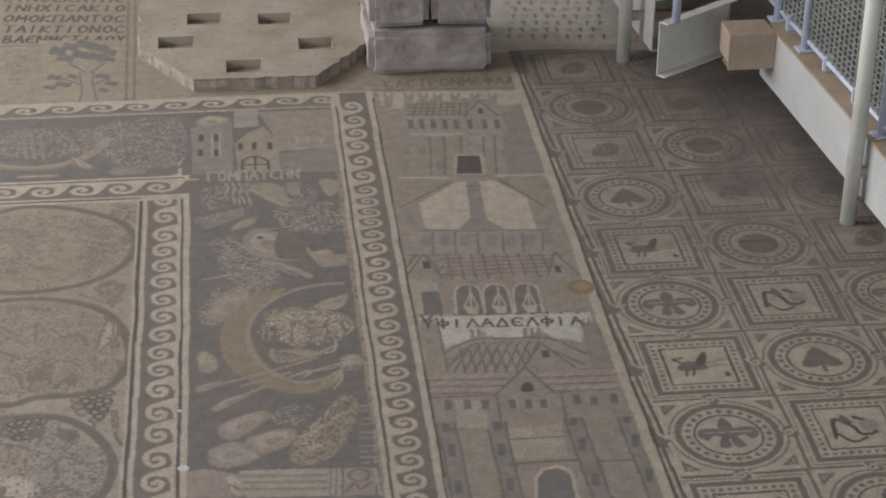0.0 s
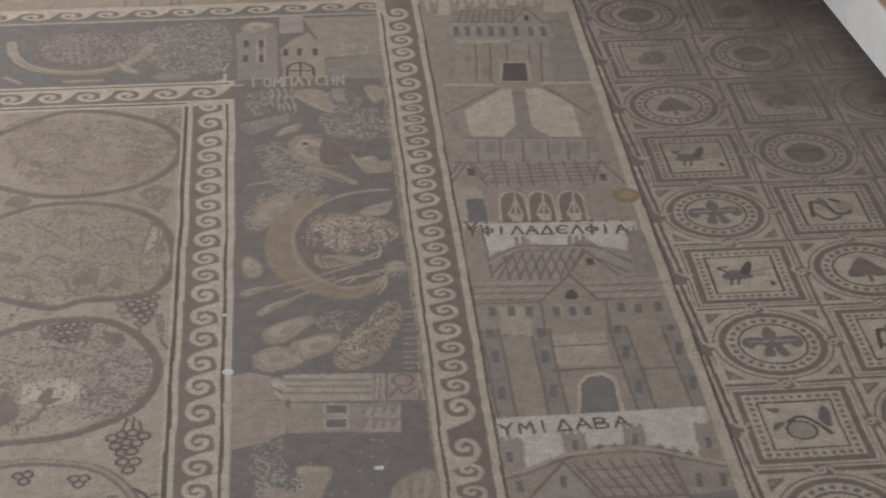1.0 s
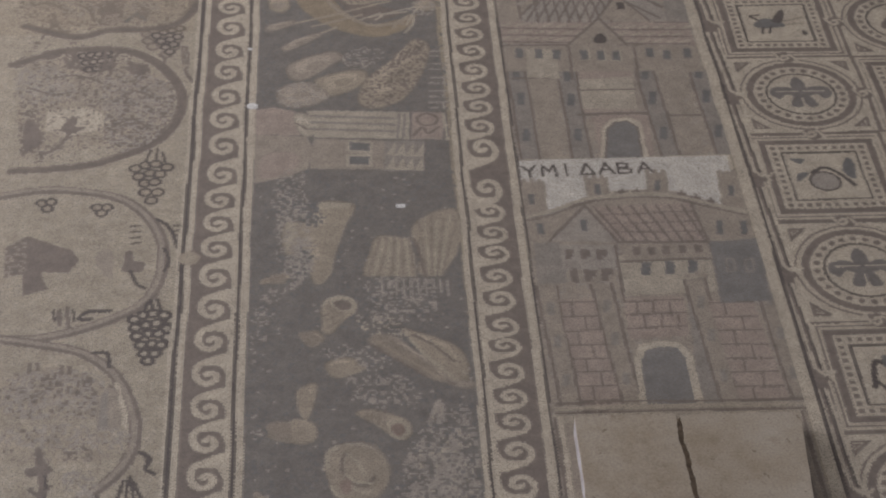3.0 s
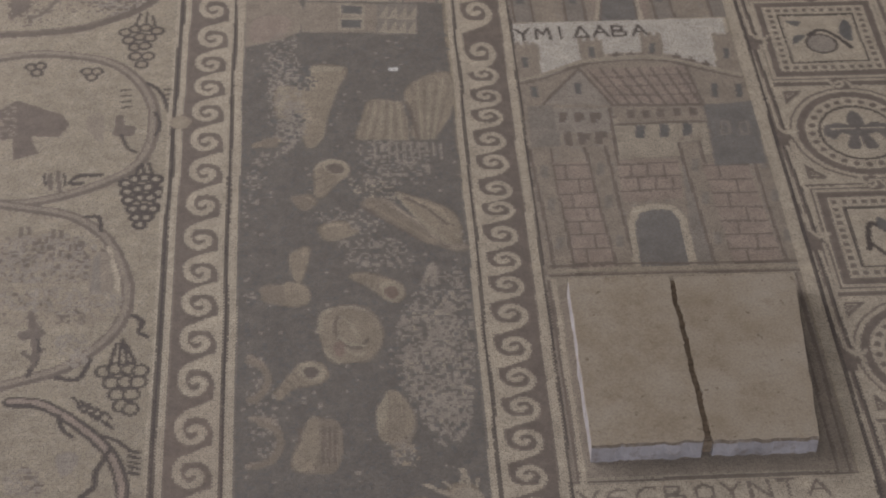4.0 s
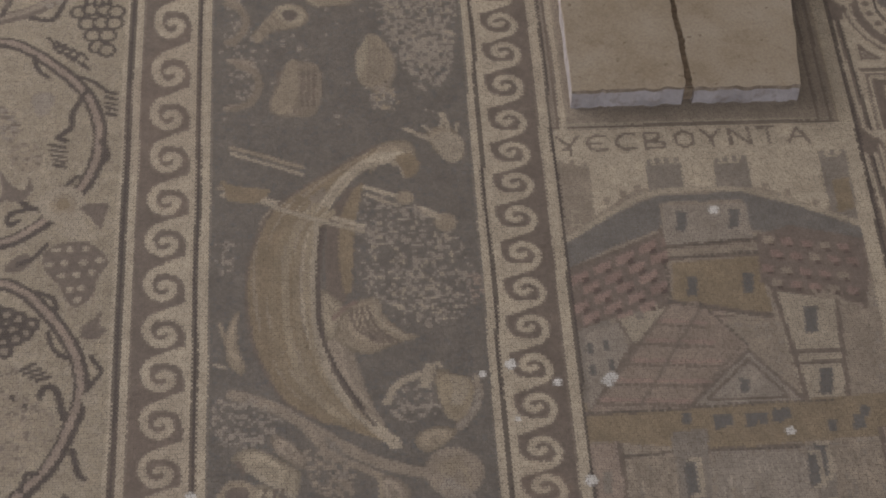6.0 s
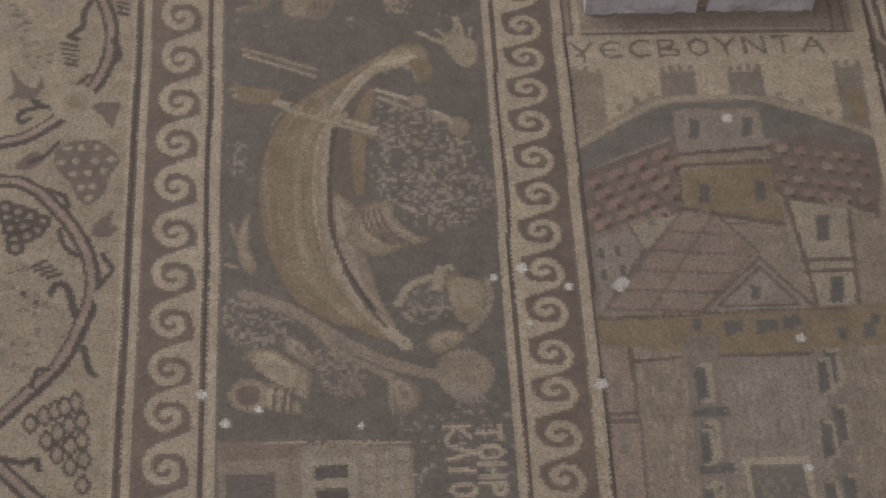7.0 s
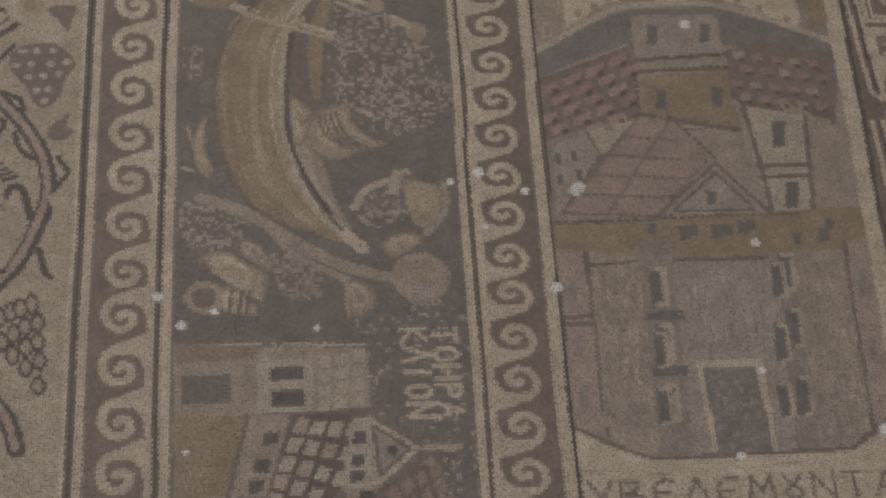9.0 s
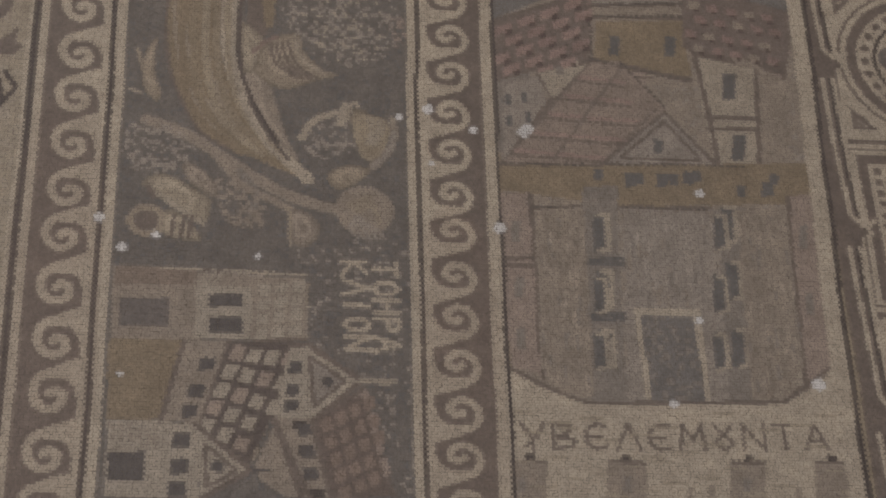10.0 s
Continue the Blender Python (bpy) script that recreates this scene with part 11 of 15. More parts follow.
line(BROWN, 0.75, (-67.4, -37.8), (-68.5, -22.8))
line(BROWN, 0.75, (-68.2, -37.7), (-61, -20.6))
line(BROWN, 0.75, (-64, -38), (-65.2, -23))
line(BROWN, 0.75, (-64.8, -38), (-57.7, -20.8))
line(BROWN, 0.75, (-60.6, -38.2), (-61.9, -23.2))
line(BROWN, 0.75, (-61.3, -38.2), (-54.4, -21))
line(BROWN, 0.75, (-57.2, -38.4), (-58.6, -23.4))
line(BROWN, 0.75, (-57.9, -38.4), (-51.1, -21.2))
line(BROWN, 0.75, (-53.7, -38.6), (-55.3, -23.6))
fill(STONE, (-58.5, -36.9), (-49.7, -21.3), (-41.6, -37.2))
line(BROWN, 0.9, (-58.9, -36.9), (-49.7, -20.9), (-40.9, -37.6))
fill(DARK, (-50.4, -25.7), (-47.8, -25.9), (-48.1, -30.3), (-50.6, -30.1))
fill(ROSE, (-91, -37.1), (-28.1, -39.5), (-27.4, -53), (-90.8, -50.4))
line(PALE, 1.0, (-90.1, -39.3), (-87.3, -38))
line(PALE, 1.0, (-85.5, -39.5), (-82.7, -38.3))
line(PALE, 1.0, (-81, -39.8), (-78.2, -38.6))
line(PALE, 1.0, (-76.5, -40.1), (-73.7, -38.8))
line(PALE, 1.0, (-71.9, -40.4), (-69.1, -39.1))
line(PALE, 1.0, (-67.4, -40.7), (-64.6, -39.4))
line(PALE, 1.0, (-62.8, -40.9), (-60, -39.7))
line(PALE, 1.0, (-58.3, -41.2), (-55.5, -40))
line(PALE, 1.0, (-53.8, -41.5), (-50.9, -40.2))
line(PALE, 1.0, (-49.2, -41.8), (-46.3, -40.5))
line(PALE, 1.0, (-44.7, -42.1), (-41.8, -40.8))
line(PALE, 1.0, (-40.1, -42.3), (-37.2, -41.1))
line(PALE, 1.0, (-35.6, -42.6), (-32.7, -41.4))
line(PALE, 1.0, (-31, -42.9), (-28.1, -41.7))
line(BROWN, 0.7, (-91, -41), (-27.7, -43.8))
line(PALE, 1.0, (-88.4, -43.6), (-85.6, -42.4))
line(PALE, 1.0, (-83.9, -43.9), (-81.1, -42.6))
line(PALE, 1.0, (-79.4, -44.2), (-76.6, -42.9))
line(PALE, 1.0, (-74.9, -44.4), (-72.1, -43.2))
line(PALE, 1.0, (-70.4, -44.7), (-67.5, -43.5))
line(PALE, 1.0, (-65.8, -45), (-63, -43.8))
line(PALE, 1.0, (-61.3, -45.3), (-58.5, -44))
line(PALE, 1.0, (-56.8, -45.6), (-54, -44.3))
line(PALE, 1.0, (-52.3, -45.8), (-49.4, -44.6))
line(PALE, 1.0, (-47.8, -46.1), (-44.9, -44.9))
line(PALE, 1.0, (-43.2, -46.4), (-40.4, -45.2))
line(PALE, 1.0, (-38.7, -46.7), (-35.8, -45.4))
line(PALE, 1.0, (-34.2, -47), (-31.3, -45.7))
line(BROWN, 0.7, (-91.4, -45.2), (-28.5, -48))
line(PALE, 1.0, (-90.9, -47.6), (-88.1, -46.4))
line(PALE, 1.0, (-86.4, -47.9), (-83.6, -46.7))
line(PALE, 1.0, (-81.9, -48.2), (-79.1, -47))
line(PALE, 1.0, (-77.4, -48.5), (-74.6, -47.3))
line(PALE, 1.0, (-72.9, -48.8), (-70.1, -47.5))
line(PALE, 1.0, (-68.4, -49), (-65.6, -47.8))
line(PALE, 1.0, (-63.9, -49.3), (-61.1, -48.1))
line(PALE, 1.0, (-59.4, -49.6), (-56.6, -48.4))
line(PALE, 1.0, (-54.9, -49.9), (-52.1, -48.7))
line(PALE, 1.0, (-50.5, -50.2), (-47.6, -48.9))
line(PALE, 1.0, (-46, -50.4), (-43.1, -49.2))
line(PALE, 1.0, (-41.5, -50.7), (-38.6, -49.5))
line(PALE, 1.0, (-37, -51), (-34.1, -49.8))
line(PALE, 1.0, (-32.5, -51.3), (-29.6, -50))
line(BROWN, 0.7, (-91.8, -49.3), (-29.2, -52.2))
fill(STONE, (-70.4, -52.4), (-57.9, -35.5), (-51.1, -52.2))
line(BROWN, 1.0, (-70.8, -53), (-57.9, -35.5), (-50.4, -52.2))
blob(DARK, (-61, -50.2), (-60.1, -46.1), (-58.2, -44.8), (-56.8, -47), (-57.3, -50.4))
fill(STONE, (-92, -51.7), (-27.6, -53.7), (-26.5, -68.7), (-91.2, -66.6))
fill(PALE, (-83.6, -53.6), (-74.3, -54.2), (-74.5, -71), (-84.6, -70.4))
fill(SLATE, (-87.3, -53.4), (-84.9, -53.5), (-85.1, -59), (-87.5, -58.8))
fill(SLATE, (-81, -53.8), (-78.6, -53.9), (-78.8, -59.4), (-81.2, -59.2))
fill(SLATE, (-75.3, -54.5), (-72.9, -54.6), (-73.2, -60.1), (-75.6, -59.9))
fill(SLATE, (-66.2, -55.1), (-63.8, -55.2), (-64.1, -60.6), (-66.5, -60.5))
fill(SLATE, (-60.8, -55.4), (-58.4, -55.5), (-58.8, -61), (-61.2, -60.8))
fill(SLATE, (-55.8, -55.7), (-53.4, -55.8), (-53.8, -61.3), (-56.2, -61.1))
fill(SLATE, (-44.6, -54), (-42.2, -54.1), (-42.7, -59.6), (-45.1, -59.4))
fill(SLATE, (-39.2, -55.7), (-36.8, -55.8), (-37.3, -61.3), (-39.8, -61.1))
fill(SLATE, (-32.3, -54.7), (-29.9, -54.9), (-30.4, -60.4), (-32.9, -60.2))
line(PALE, 0.6, (-63.5, -54.9), (-63.8, -61), (-66.9, -60.8))
line(PALE, 0.6, (-58.1, -55.2), (-58.4, -61.3), (-61.6, -61.1))
line(PALE, 0.6, (-53.1, -55.5), (-53.5, -61.6), (-56.6, -61.4))
line(BROWN, 0.9, (-69.7, -53.1), (-70.5, -71.6))
line(BROWN, 0.9, (-48.3, -53.8), (-49.3, -74.5))
# third city: name strip, towers, ring wall and tiled roof
fill(LIGHT, (-92.2, -115.3), (-28, -114.7), (-28.5, -123.2), (-32.8, -123.7), (-34, -139.1), (-46.1, -132.8), (-52.5, -130.7), (-65.2, -131.6), (-73.3, -133.9), (-85.8, -140.7), (-85.1, -125.8), (-91.8, -126))
fill(STONE, (-92.2, -126.5), (-84.8, -125.8), (-85.3, -142.1), (-92.2, -144.4))
fill(STONE, (-91.6, -124.3), (-90.2, -124.4), (-90.4, -127.2), (-91.7, -127.1))
fill(STONE, (-89.4, -124.4), (-88, -124.5), (-88.2, -127.3), (-89.5, -127.2))
fill(STONE, (-87, -124.6), (-85.7, -124.7), (-85.8, -127.5), (-87.2, -127.4))
fill(STONE, (-72.8, -125.5), (-65.9, -124.8), (-65.9, -134.3), (-72.8, -135.6))
fill(STONE, (-72.9, -123.2), (-71.5, -123.3), (-71.7, -126.1), (-73.1, -126))
fill(STONE, (-70.5, -123.3), (-69.2, -123.4), (-69.4, -126.3), (-70.7, -126.2))
fill(STONE, (-68.1, -123.5), (-66.8, -123.6), (-67, -126.4), (-68.4, -126.3))
fill(STONE, (-54.4, -123.2), (-48.2, -123.1), (-48.6, -133.8), (-55.1, -133.9))
fill(STONE, (-54.4, -120.9), (-53, -121), (-53.3, -123.9), (-54.7, -123.8))
fill(STONE, (-52, -121.1), (-50.6, -121.2), (-50.9, -124), (-52.3, -123.9))
fill(STONE, (-49.6, -121.2), (-48.2, -121.3), (-48.5, -124.2), (-49.9, -124.1))
fill(STONE, (-32.7, -125.2), (-26, -124.5), (-26.8, -141.8), (-33.9, -141.9))
fill(STONE, (-32.5, -122.3), (-31.2, -122.4), (-31.6, -125.8), (-33, -125.7))
fill(STONE, (-30.3, -122.5), (-29, -122.6), (-29.4, -126), (-30.8, -125.9))
fill(STONE, (-28.1, -122.6), (-26.7, -122.7), (-27.2, -126.1), (-28.6, -126))
fill(SLATE, (-90.2, -132.2), (-88.6, -132.3), (-88.8, -137.3), (-90.4, -137.2))
fill(SLATE, (-70.1, -127.9), (-68.4, -128), (-68.8, -133), (-70.5, -132.9))
fill(SLATE, (-52.2, -126.8), (-50.5, -126.9), (-51, -131.9), (-52.7, -131.8))
fill(SLATE, (-30.5, -129.9), (-28.8, -130), (-29.5, -135), (-31.2, -134.9))
fill(BROWN, (-63.7, -133.1), (-63.5, -131.4), (-62.6, -131.5), (-62.5, -130.4), (-61.6, -130.4), (-61.8, -131.5), (-61, -131.6), (-61.2, -133.2))
fill(BROWN, (-59.5, -133.1), (-59.2, -131.4), (-58.4, -131.5), (-58.2, -130.4), (-57.4, -130.4), (-57.6, -131.5), (-56.7, -131.6), (-57, -133.2))
fill(BROWN, (-46.5, -134.5), (-46.2, -132.8), (-45.4, -132.9), (-45.2, -131.8), (-44.4, -131.8), (-44.6, -132.9), (-43.7, -133), (-44, -134.6))
fill(BROWN, (-42.5, -136.4), (-42.2, -134.7), (-41.3, -134.8), (-41.1, -133.7), (-40.3, -133.8), (-40.5, -134.9), (-39.7, -134.9), (-40, -136.6))
fill(BROWN, (-38.4, -138.3), (-38.1, -136.7), (-37.3, -136.7), (-37.1, -135.6), (-36.2, -135.7), (-36.4, -136.8), (-35.6, -136.8), (-35.9, -138.5))
fill(STONE, (-93.3, -145.1), (-86.1, -142.9), (-73.6, -136.6), (-63.3, -135.1), (-48.2, -135.5), (-37.2, -140), (-27.1, -143.4), (-27.1, -157.8), (-93.2, -156.2))
curve(PALE, 1.4, (-93.6, -143.7), (-85.9, -141.3), (-74.2, -135.5), (-63.1, -133.4), (-49.6, -133.7), (-37, -139), (-27.7, -142.8))
curve(BROWN, 0.7, (-93.7, -145.6), (-85.8, -143.2), (-74, -137.1), (-63.3, -135.1), (-49.9, -135.4), (-37.3, -140.6), (-27.7, -144.5))
fill(SLATE, (-89, -146.4), (-87.2, -146.6), (-87.4, -151.3), (-89.2, -151.2))
fill(ASH, (-86.1, -154.5), (-74.3, -138.8), (-66.7, -155.8))
line(BROWN, 1.0, (-86.1, -154.5), (-74.2, -138.2), (-66.4, -155.8))
fill(SLATE, (-76.4, -145.1), (-74.5, -145.2), (-74.7, -150.6), (-76.6, -150.4))
fill(ROSE, (-72.3, -138.9), (-43.6, -138), (-40.9, -156.4), (-66.1, -155.8))
line(BROWN, 0.8, (-71.6, -138.9), (-64.5, -155.9))
line(BROWN, 0.8, (-67.9, -138.9), (-61.2, -155.9))
line(BROWN, 0.8, (-64.2, -138.9), (-57.9, -155.8))
line(BROWN, 0.8, (-60.5, -138.8), (-54.6, -155.8))
line(BROWN, 0.8, (-56.8, -138.8), (-51.3, -155.7))
line(BROWN, 0.8, (-53.1, -138.7), (-48, -155.7))
line(BROWN, 0.8, (-49.4, -138.7), (-44.7, -155.6))
line(BROWN, 0.8, (-45.7, -138.7), (-41.4, -155.6))
dotted(BROWN, 0.7, (-70.3, -142.8), (-42.3, -141.9))
dotted(BROWN, 0.7, (-68.6, -147), (-41.8, -146.5))
dotted(BROWN, 0.7, (-66.8, -151.1), (-41.3, -151.1))
line(BROWN, 1.0, (-66.7, -155.8), (-40.5, -156.2))
line(BROWN, 0.9, (-42.9, -138), (-40.4, -157))
fill(SLATE, (-36.8, -146.6), (-35, -146.7), (-35.7, -153.1), (-37.5, -153))
fill(SLATE, (-29.8, -147), (-28, -147.2), (-28.8, -153.5), (-30.6, -153.4))
fill(STEEL, (-40.6, -156.4), (-25.9, -155.3), (-27.5, -183), (-41.8, -183.5))
line(GREY, 0.8, (-37.2, -164.4), (-34.9, -164.1), (-35.3, -169.6), (-37.6, -170), (-37.2, -164.4))
line(GREY, 0.8, (-31.7, -164.8), (-29.4, -164.4), (-29.9, -170), (-32.2, -170.3), (-31.7, -164.8))
fill(STONE, (-66.1, -156.3), (-40.7, -156.9), (-41.7, -164.1), (-66, -164.1))
fill(BROWN, (-62.8, -157.9), (-60.7, -158), (-60.9, -161.6), (-63, -161.5))
fill(BROWN, (-58.6, -158.1), (-56.5, -158.3), (-56.7, -161.9), (-58.8, -161.7))
fill(BROWN, (-54.3, -157.9), (-52.2, -158), (-52.5, -161.6), (-54.6, -161.5))
fill(BROWN, (-49.7, -157.7), (-47.6, -157.8), (-47.9, -161.4), (-50, -161.3))
fill(BROWN, (-45.1, -157.5), (-42.9, -157.6), (-43.3, -161.2), (-45.4, -161.1))
line(BROWN, 0.9, (-66.7, -164.5), (-41.4, -164.1))
fill(GREY, (-90.8, -155.3), (-83.3, -155.2), (-84.2, -173.4), (-91.6, -173.9))
fill(BROWN, (-82.2, -158.2), (-80.6, -158.3), (-80.8, -162.9), (-82.4, -162.8))
fill(BROWN, (-77.8, -158.4), (-76.2, -158.5), (-76.5, -163.1), (-78.1, -163))
fill(BROWN, (-73.3, -158.7), (-71.7, -158.8), (-72, -163.4), (-73.6, -163.3))
fill(BROWN, (-81.8, -167.6), (-79.9, -167.7), (-80.1, -173.2), (-82, -173.1))
fill(BROWN, (-78, -167.3), (-76.1, -167.5), (-76.4, -172.9), (-78.3, -172.8))
fill(BROWN, (-73.2, -167.1), (-71.3, -167.3), (-71.6, -172.7), (-73.5, -172.6))
# fourth city: staggered tiles, worn roofs and streaked walls
fill((0.178, 0.142, 0.122), (-94.5, -339.3), (-90.5, -336.6), (-72.5, -327.6), (-73.8, -346.5), (-85.8, -350.8), (-95.1, -353.7))
fill((0.252, 0.180, 0.156), (-93.7, -339.4), (-90, -337.5), (-90, -339.9), (-93.7, -341.7))
fill((0.112, 0.080, 0.070), (-91.3, -340), (-89.9, -339.4), (-89.8, -340.8), (-91.4, -341.6))
fill((0.285, 0.205, 0.176), (-88.5, -336.8), (-84.8, -334.9), (-84.8, -337.3), (-88.5, -339.1))
fill((0.112, 0.080, 0.070), (-86.1, -337.4), (-84.7, -336.8), (-84.6, -338.2), (-86.2, -339))
fill((0.285, 0.205, 0.176), (-83.3, -334.2), (-79.5, -332.3), (-79.5, -334.7), (-83.3, -336.5))
fill((0.112, 0.080, 0.070), (-80.9, -334.8), (-79.4, -334.2), (-79.4, -335.7), (-80.9, -336.4))
fill((0.285, 0.205, 0.176), (-78, -331.6), (-74.2, -329.7), (-74.2, -332.1), (-78, -333.9))
fill((0.112, 0.080, 0.070), (-75.6, -332.2), (-74.1, -331.6), (-74.1, -333), (-75.6, -333.8))
fill((0.285, 0.205, 0.176), (-91.5, -342.2), (-87.8, -340.4), (-87.8, -342.7), (-91.5, -344.5))
fill((0.112, 0.080, 0.070), (-89.1, -342.8), (-87.7, -342.2), (-87.6, -343.6), (-89.2, -344.4))
fill((0.252, 0.180, 0.156), (-86.4, -339.6), (-82.6, -337.8), (-82.6, -340.1), (-86.4, -341.9))
fill((0.112, 0.080, 0.070), (-84, -340.3), (-82.5, -339.7), (-82.4, -341.1), (-84, -341.8))
fill((0.285, 0.205, 0.176), (-81.1, -337), (-77.3, -335.2), (-77.3, -337.6), (-81.1, -339.4))
fill((0.112, 0.080, 0.070), (-78.7, -337.7), (-77.3, -337.1), (-77.2, -338.5), (-78.8, -339.3))
fill((0.285, 0.205, 0.176), (-75.8, -334.4), (-72, -332.6), (-72, -335), (-75.9, -336.8))
fill((0.112, 0.080, 0.070), (-73.4, -335.1), (-72, -334.5), (-71.9, -335.9), (-73.5, -336.7))
fill((0.285, 0.205, 0.176), (-94.5, -347.3), (-90.8, -345.6), (-90.7, -347.9), (-94.5, -349.6))
fill((0.112, 0.080, 0.070), (-92.1, -348), (-90.7, -347.4), (-90.6, -348.8), (-92.1, -349.5))
fill((0.285, 0.205, 0.176), (-89.3, -344.8), (-85.6, -343), (-85.6, -345.3), (-89.3, -347.1))
fill((0.112, 0.080, 0.070), (-87, -345.5), (-85.5, -344.9), (-85.4, -346.3), (-87, -347))
fill((0.252, 0.180, 0.156), (-84.2, -342.3), (-80.4, -340.5), (-80.4, -342.8), (-84.2, -344.6))
fill((0.112, 0.080, 0.070), (-81.8, -342.9), (-80.3, -342.4), (-80.3, -343.7), (-81.8, -344.5))
fill((0.285, 0.205, 0.176), (-78.9, -339.7), (-75.1, -337.9), (-75.2, -340.3), (-79, -342.1))
fill((0.112, 0.080, 0.070), (-76.5, -340.4), (-75.1, -339.8), (-75, -341.2), (-76.6, -341.9))
fill((0.285, 0.205, 0.176), (-92.3, -350.1), (-88.6, -348.3), (-88.6, -350.6), (-92.3, -352.4))
fill((0.112, 0.080, 0.070), (-89.9, -350.7), (-88.5, -350.2), (-88.4, -351.5), (-90, -352.2))
fill((0.285, 0.205, 0.176), (-87.2, -347.6), (-83.4, -345.8), (-83.4, -348.1), (-87.2, -349.9))
fill((0.112, 0.080, 0.070), (-84.8, -348.3), (-83.4, -347.7), (-83.3, -349), (-84.8, -349.8))
fill((0.285, 0.205, 0.176), (-82, -345.1), (-78.2, -343.3), (-78.3, -345.6), (-82, -347.4))
fill((0.112, 0.080, 0.070), (-79.6, -345.7), (-78.2, -345.2), (-78.1, -346.5), (-79.7, -347.3))
fill((0.252, 0.180, 0.156), (-76.8, -342.6), (-73, -340.8), (-73, -343.1), (-76.8, -344.9))
fill((0.112, 0.080, 0.070), (-74.4, -343.2), (-73, -342.6), (-72.9, -344), (-74.5, -344.8))
fill((0.285, 0.205, 0.176), (-85, -350.2), (-81.3, -348.5), (-81.3, -350.7), (-85, -352.5))
fill((0.112, 0.080, 0.070), (-82.6, -350.9), (-81.2, -350.3), (-81.1, -351.6), (-82.7, -352.4))
fill((0.285, 0.205, 0.176), (-79.8, -347.7), (-76.1, -346), (-76.1, -348.2), (-79.9, -350))
fill((0.112, 0.080, 0.070), (-77.5, -348.4), (-76.1, -347.8), (-76, -349.2), (-77.5, -349.9))
fill((0.178, 0.142, 0.122), (-51.2, -329.2), (-43.9, -326.4), (-26.9, -331.2), (-29.5, -345.3), (-49.2, -343.8), (-52.4, -341.9))
fill(STONE, (-50.2, -329.2), (-47.8, -329.7), (-47.9, -331.7), (-50.3, -331.2))
fill((0.112, 0.080, 0.070), (-49, -331.2), (-47.8, -331.5), (-47.9, -332.3), (-49.1, -332.1))
fill((0.252, 0.180, 0.156), (-46.2, -329.9), (-43.7, -330.4), (-43.9, -332.4), (-46.2, -331.9))
fill((0.112, 0.080, 0.070), (-44.9, -331.9), (-43.7, -332.2), (-43.9, -333), (-45.1, -332.8))
fill((0.252, 0.180, 0.156), (-42.1, -330.6), (-39.6, -331.1), (-39.8, -333.1), (-42.1, -332.6))
fill((0.112, 0.080, 0.070), (-40.9, -332.6), (-39.7, -332.9), (-39.8, -333.7), (-41, -333.5))
fill(STONE, (-38, -331.3), (-35.6, -331.8), (-35.8, -333.8), (-38.1, -333.3))
fill((0.112, 0.080, 0.070), (-36.8, -333.3), (-35.6, -333.6), (-35.7, -334.4), (-37, -334.2))
fill((0.252, 0.180, 0.156), (-33.9, -332), (-31.5, -332.5), (-31.7, -334.5), (-34, -333.9))
fill((0.112, 0.080, 0.070), (-32.8, -334), (-31.5, -334.3), (-31.7, -335.1), (-32.9, -334.9))
fill((0.252, 0.180, 0.156), (-48.8, -333.3), (-46.4, -333.8), (-46.5, -335.7), (-48.9, -335.2))
fill((0.112, 0.080, 0.070), (-47.6, -335.2), (-46.4, -335.5), (-46.5, -336.3), (-47.8, -336.1))
fill((0.252, 0.180, 0.156), (-44.8, -334), (-42.3, -334.5), (-42.5, -336.4), (-44.8, -335.9))
fill((0.112, 0.080, 0.070), (-43.6, -335.9), (-42.4, -336.2), (-42.5, -337), (-43.7, -336.8))
fill(STONE, (-40.7, -334.6), (-38.3, -335.2), (-38.5, -337.1), (-40.8, -336.5))
fill((0.112, 0.080, 0.070), (-39.5, -336.6), (-38.3, -336.9), (-38.4, -337.7), (-39.7, -337.5))
fill((0.252, 0.180, 0.156), (-36.7, -335.3), (-34.2, -335.9), (-34.4, -337.7), (-36.7, -337.2))
fill((0.112, 0.080, 0.070), (-35.5, -337.3), (-34.3, -337.6), (-34.4, -338.4), (-35.6, -338.2))
fill((0.252, 0.180, 0.156), (-32.6, -336), (-30.2, -336.5), (-30.4, -338.4), (-32.7, -337.9))
fill((0.112, 0.080, 0.070), (-31.4, -337.9), (-30.2, -338.3), (-30.4, -339.1), (-31.6, -338.9))
fill((0.252, 0.180, 0.156), (-51.4, -337.2), (-49, -337.7), (-49.2, -339.6), (-51.5, -339.1))
fill((0.112, 0.080, 0.070), (-50.2, -339.1), (-49, -339.4), (-49.1, -340.2), (-50.4, -340))
fill(STONE, (-47.4, -337.9), (-45, -338.4), (-45.1, -340.3), (-47.4, -339.8))
fill((0.112, 0.080, 0.070), (-46.2, -339.8), (-45, -340.1), (-45.1, -340.9), (-46.3, -340.7))
fill((0.252, 0.180, 0.156), (-43.4, -338.6), (-40.9, -339.1), (-41.1, -340.9), (-43.4, -340.4))
fill((0.112, 0.080, 0.070), (-42.2, -340.5), (-41, -340.8), (-41.1, -341.6), (-42.3, -341.4))
fill((0.252, 0.180, 0.156), (-39.3, -339.2), (-36.9, -339.8), (-37.1, -341.6), (-39.4, -341.1))
fill((0.112, 0.080, 0.070), (-38.2, -341.1), (-37, -341.5), (-37.1, -342.3), (-38.3, -342.1))
fill(STONE, (-35.3, -339.9), (-32.9, -340.4), (-33.1, -342.3), (-35.4, -341.8))
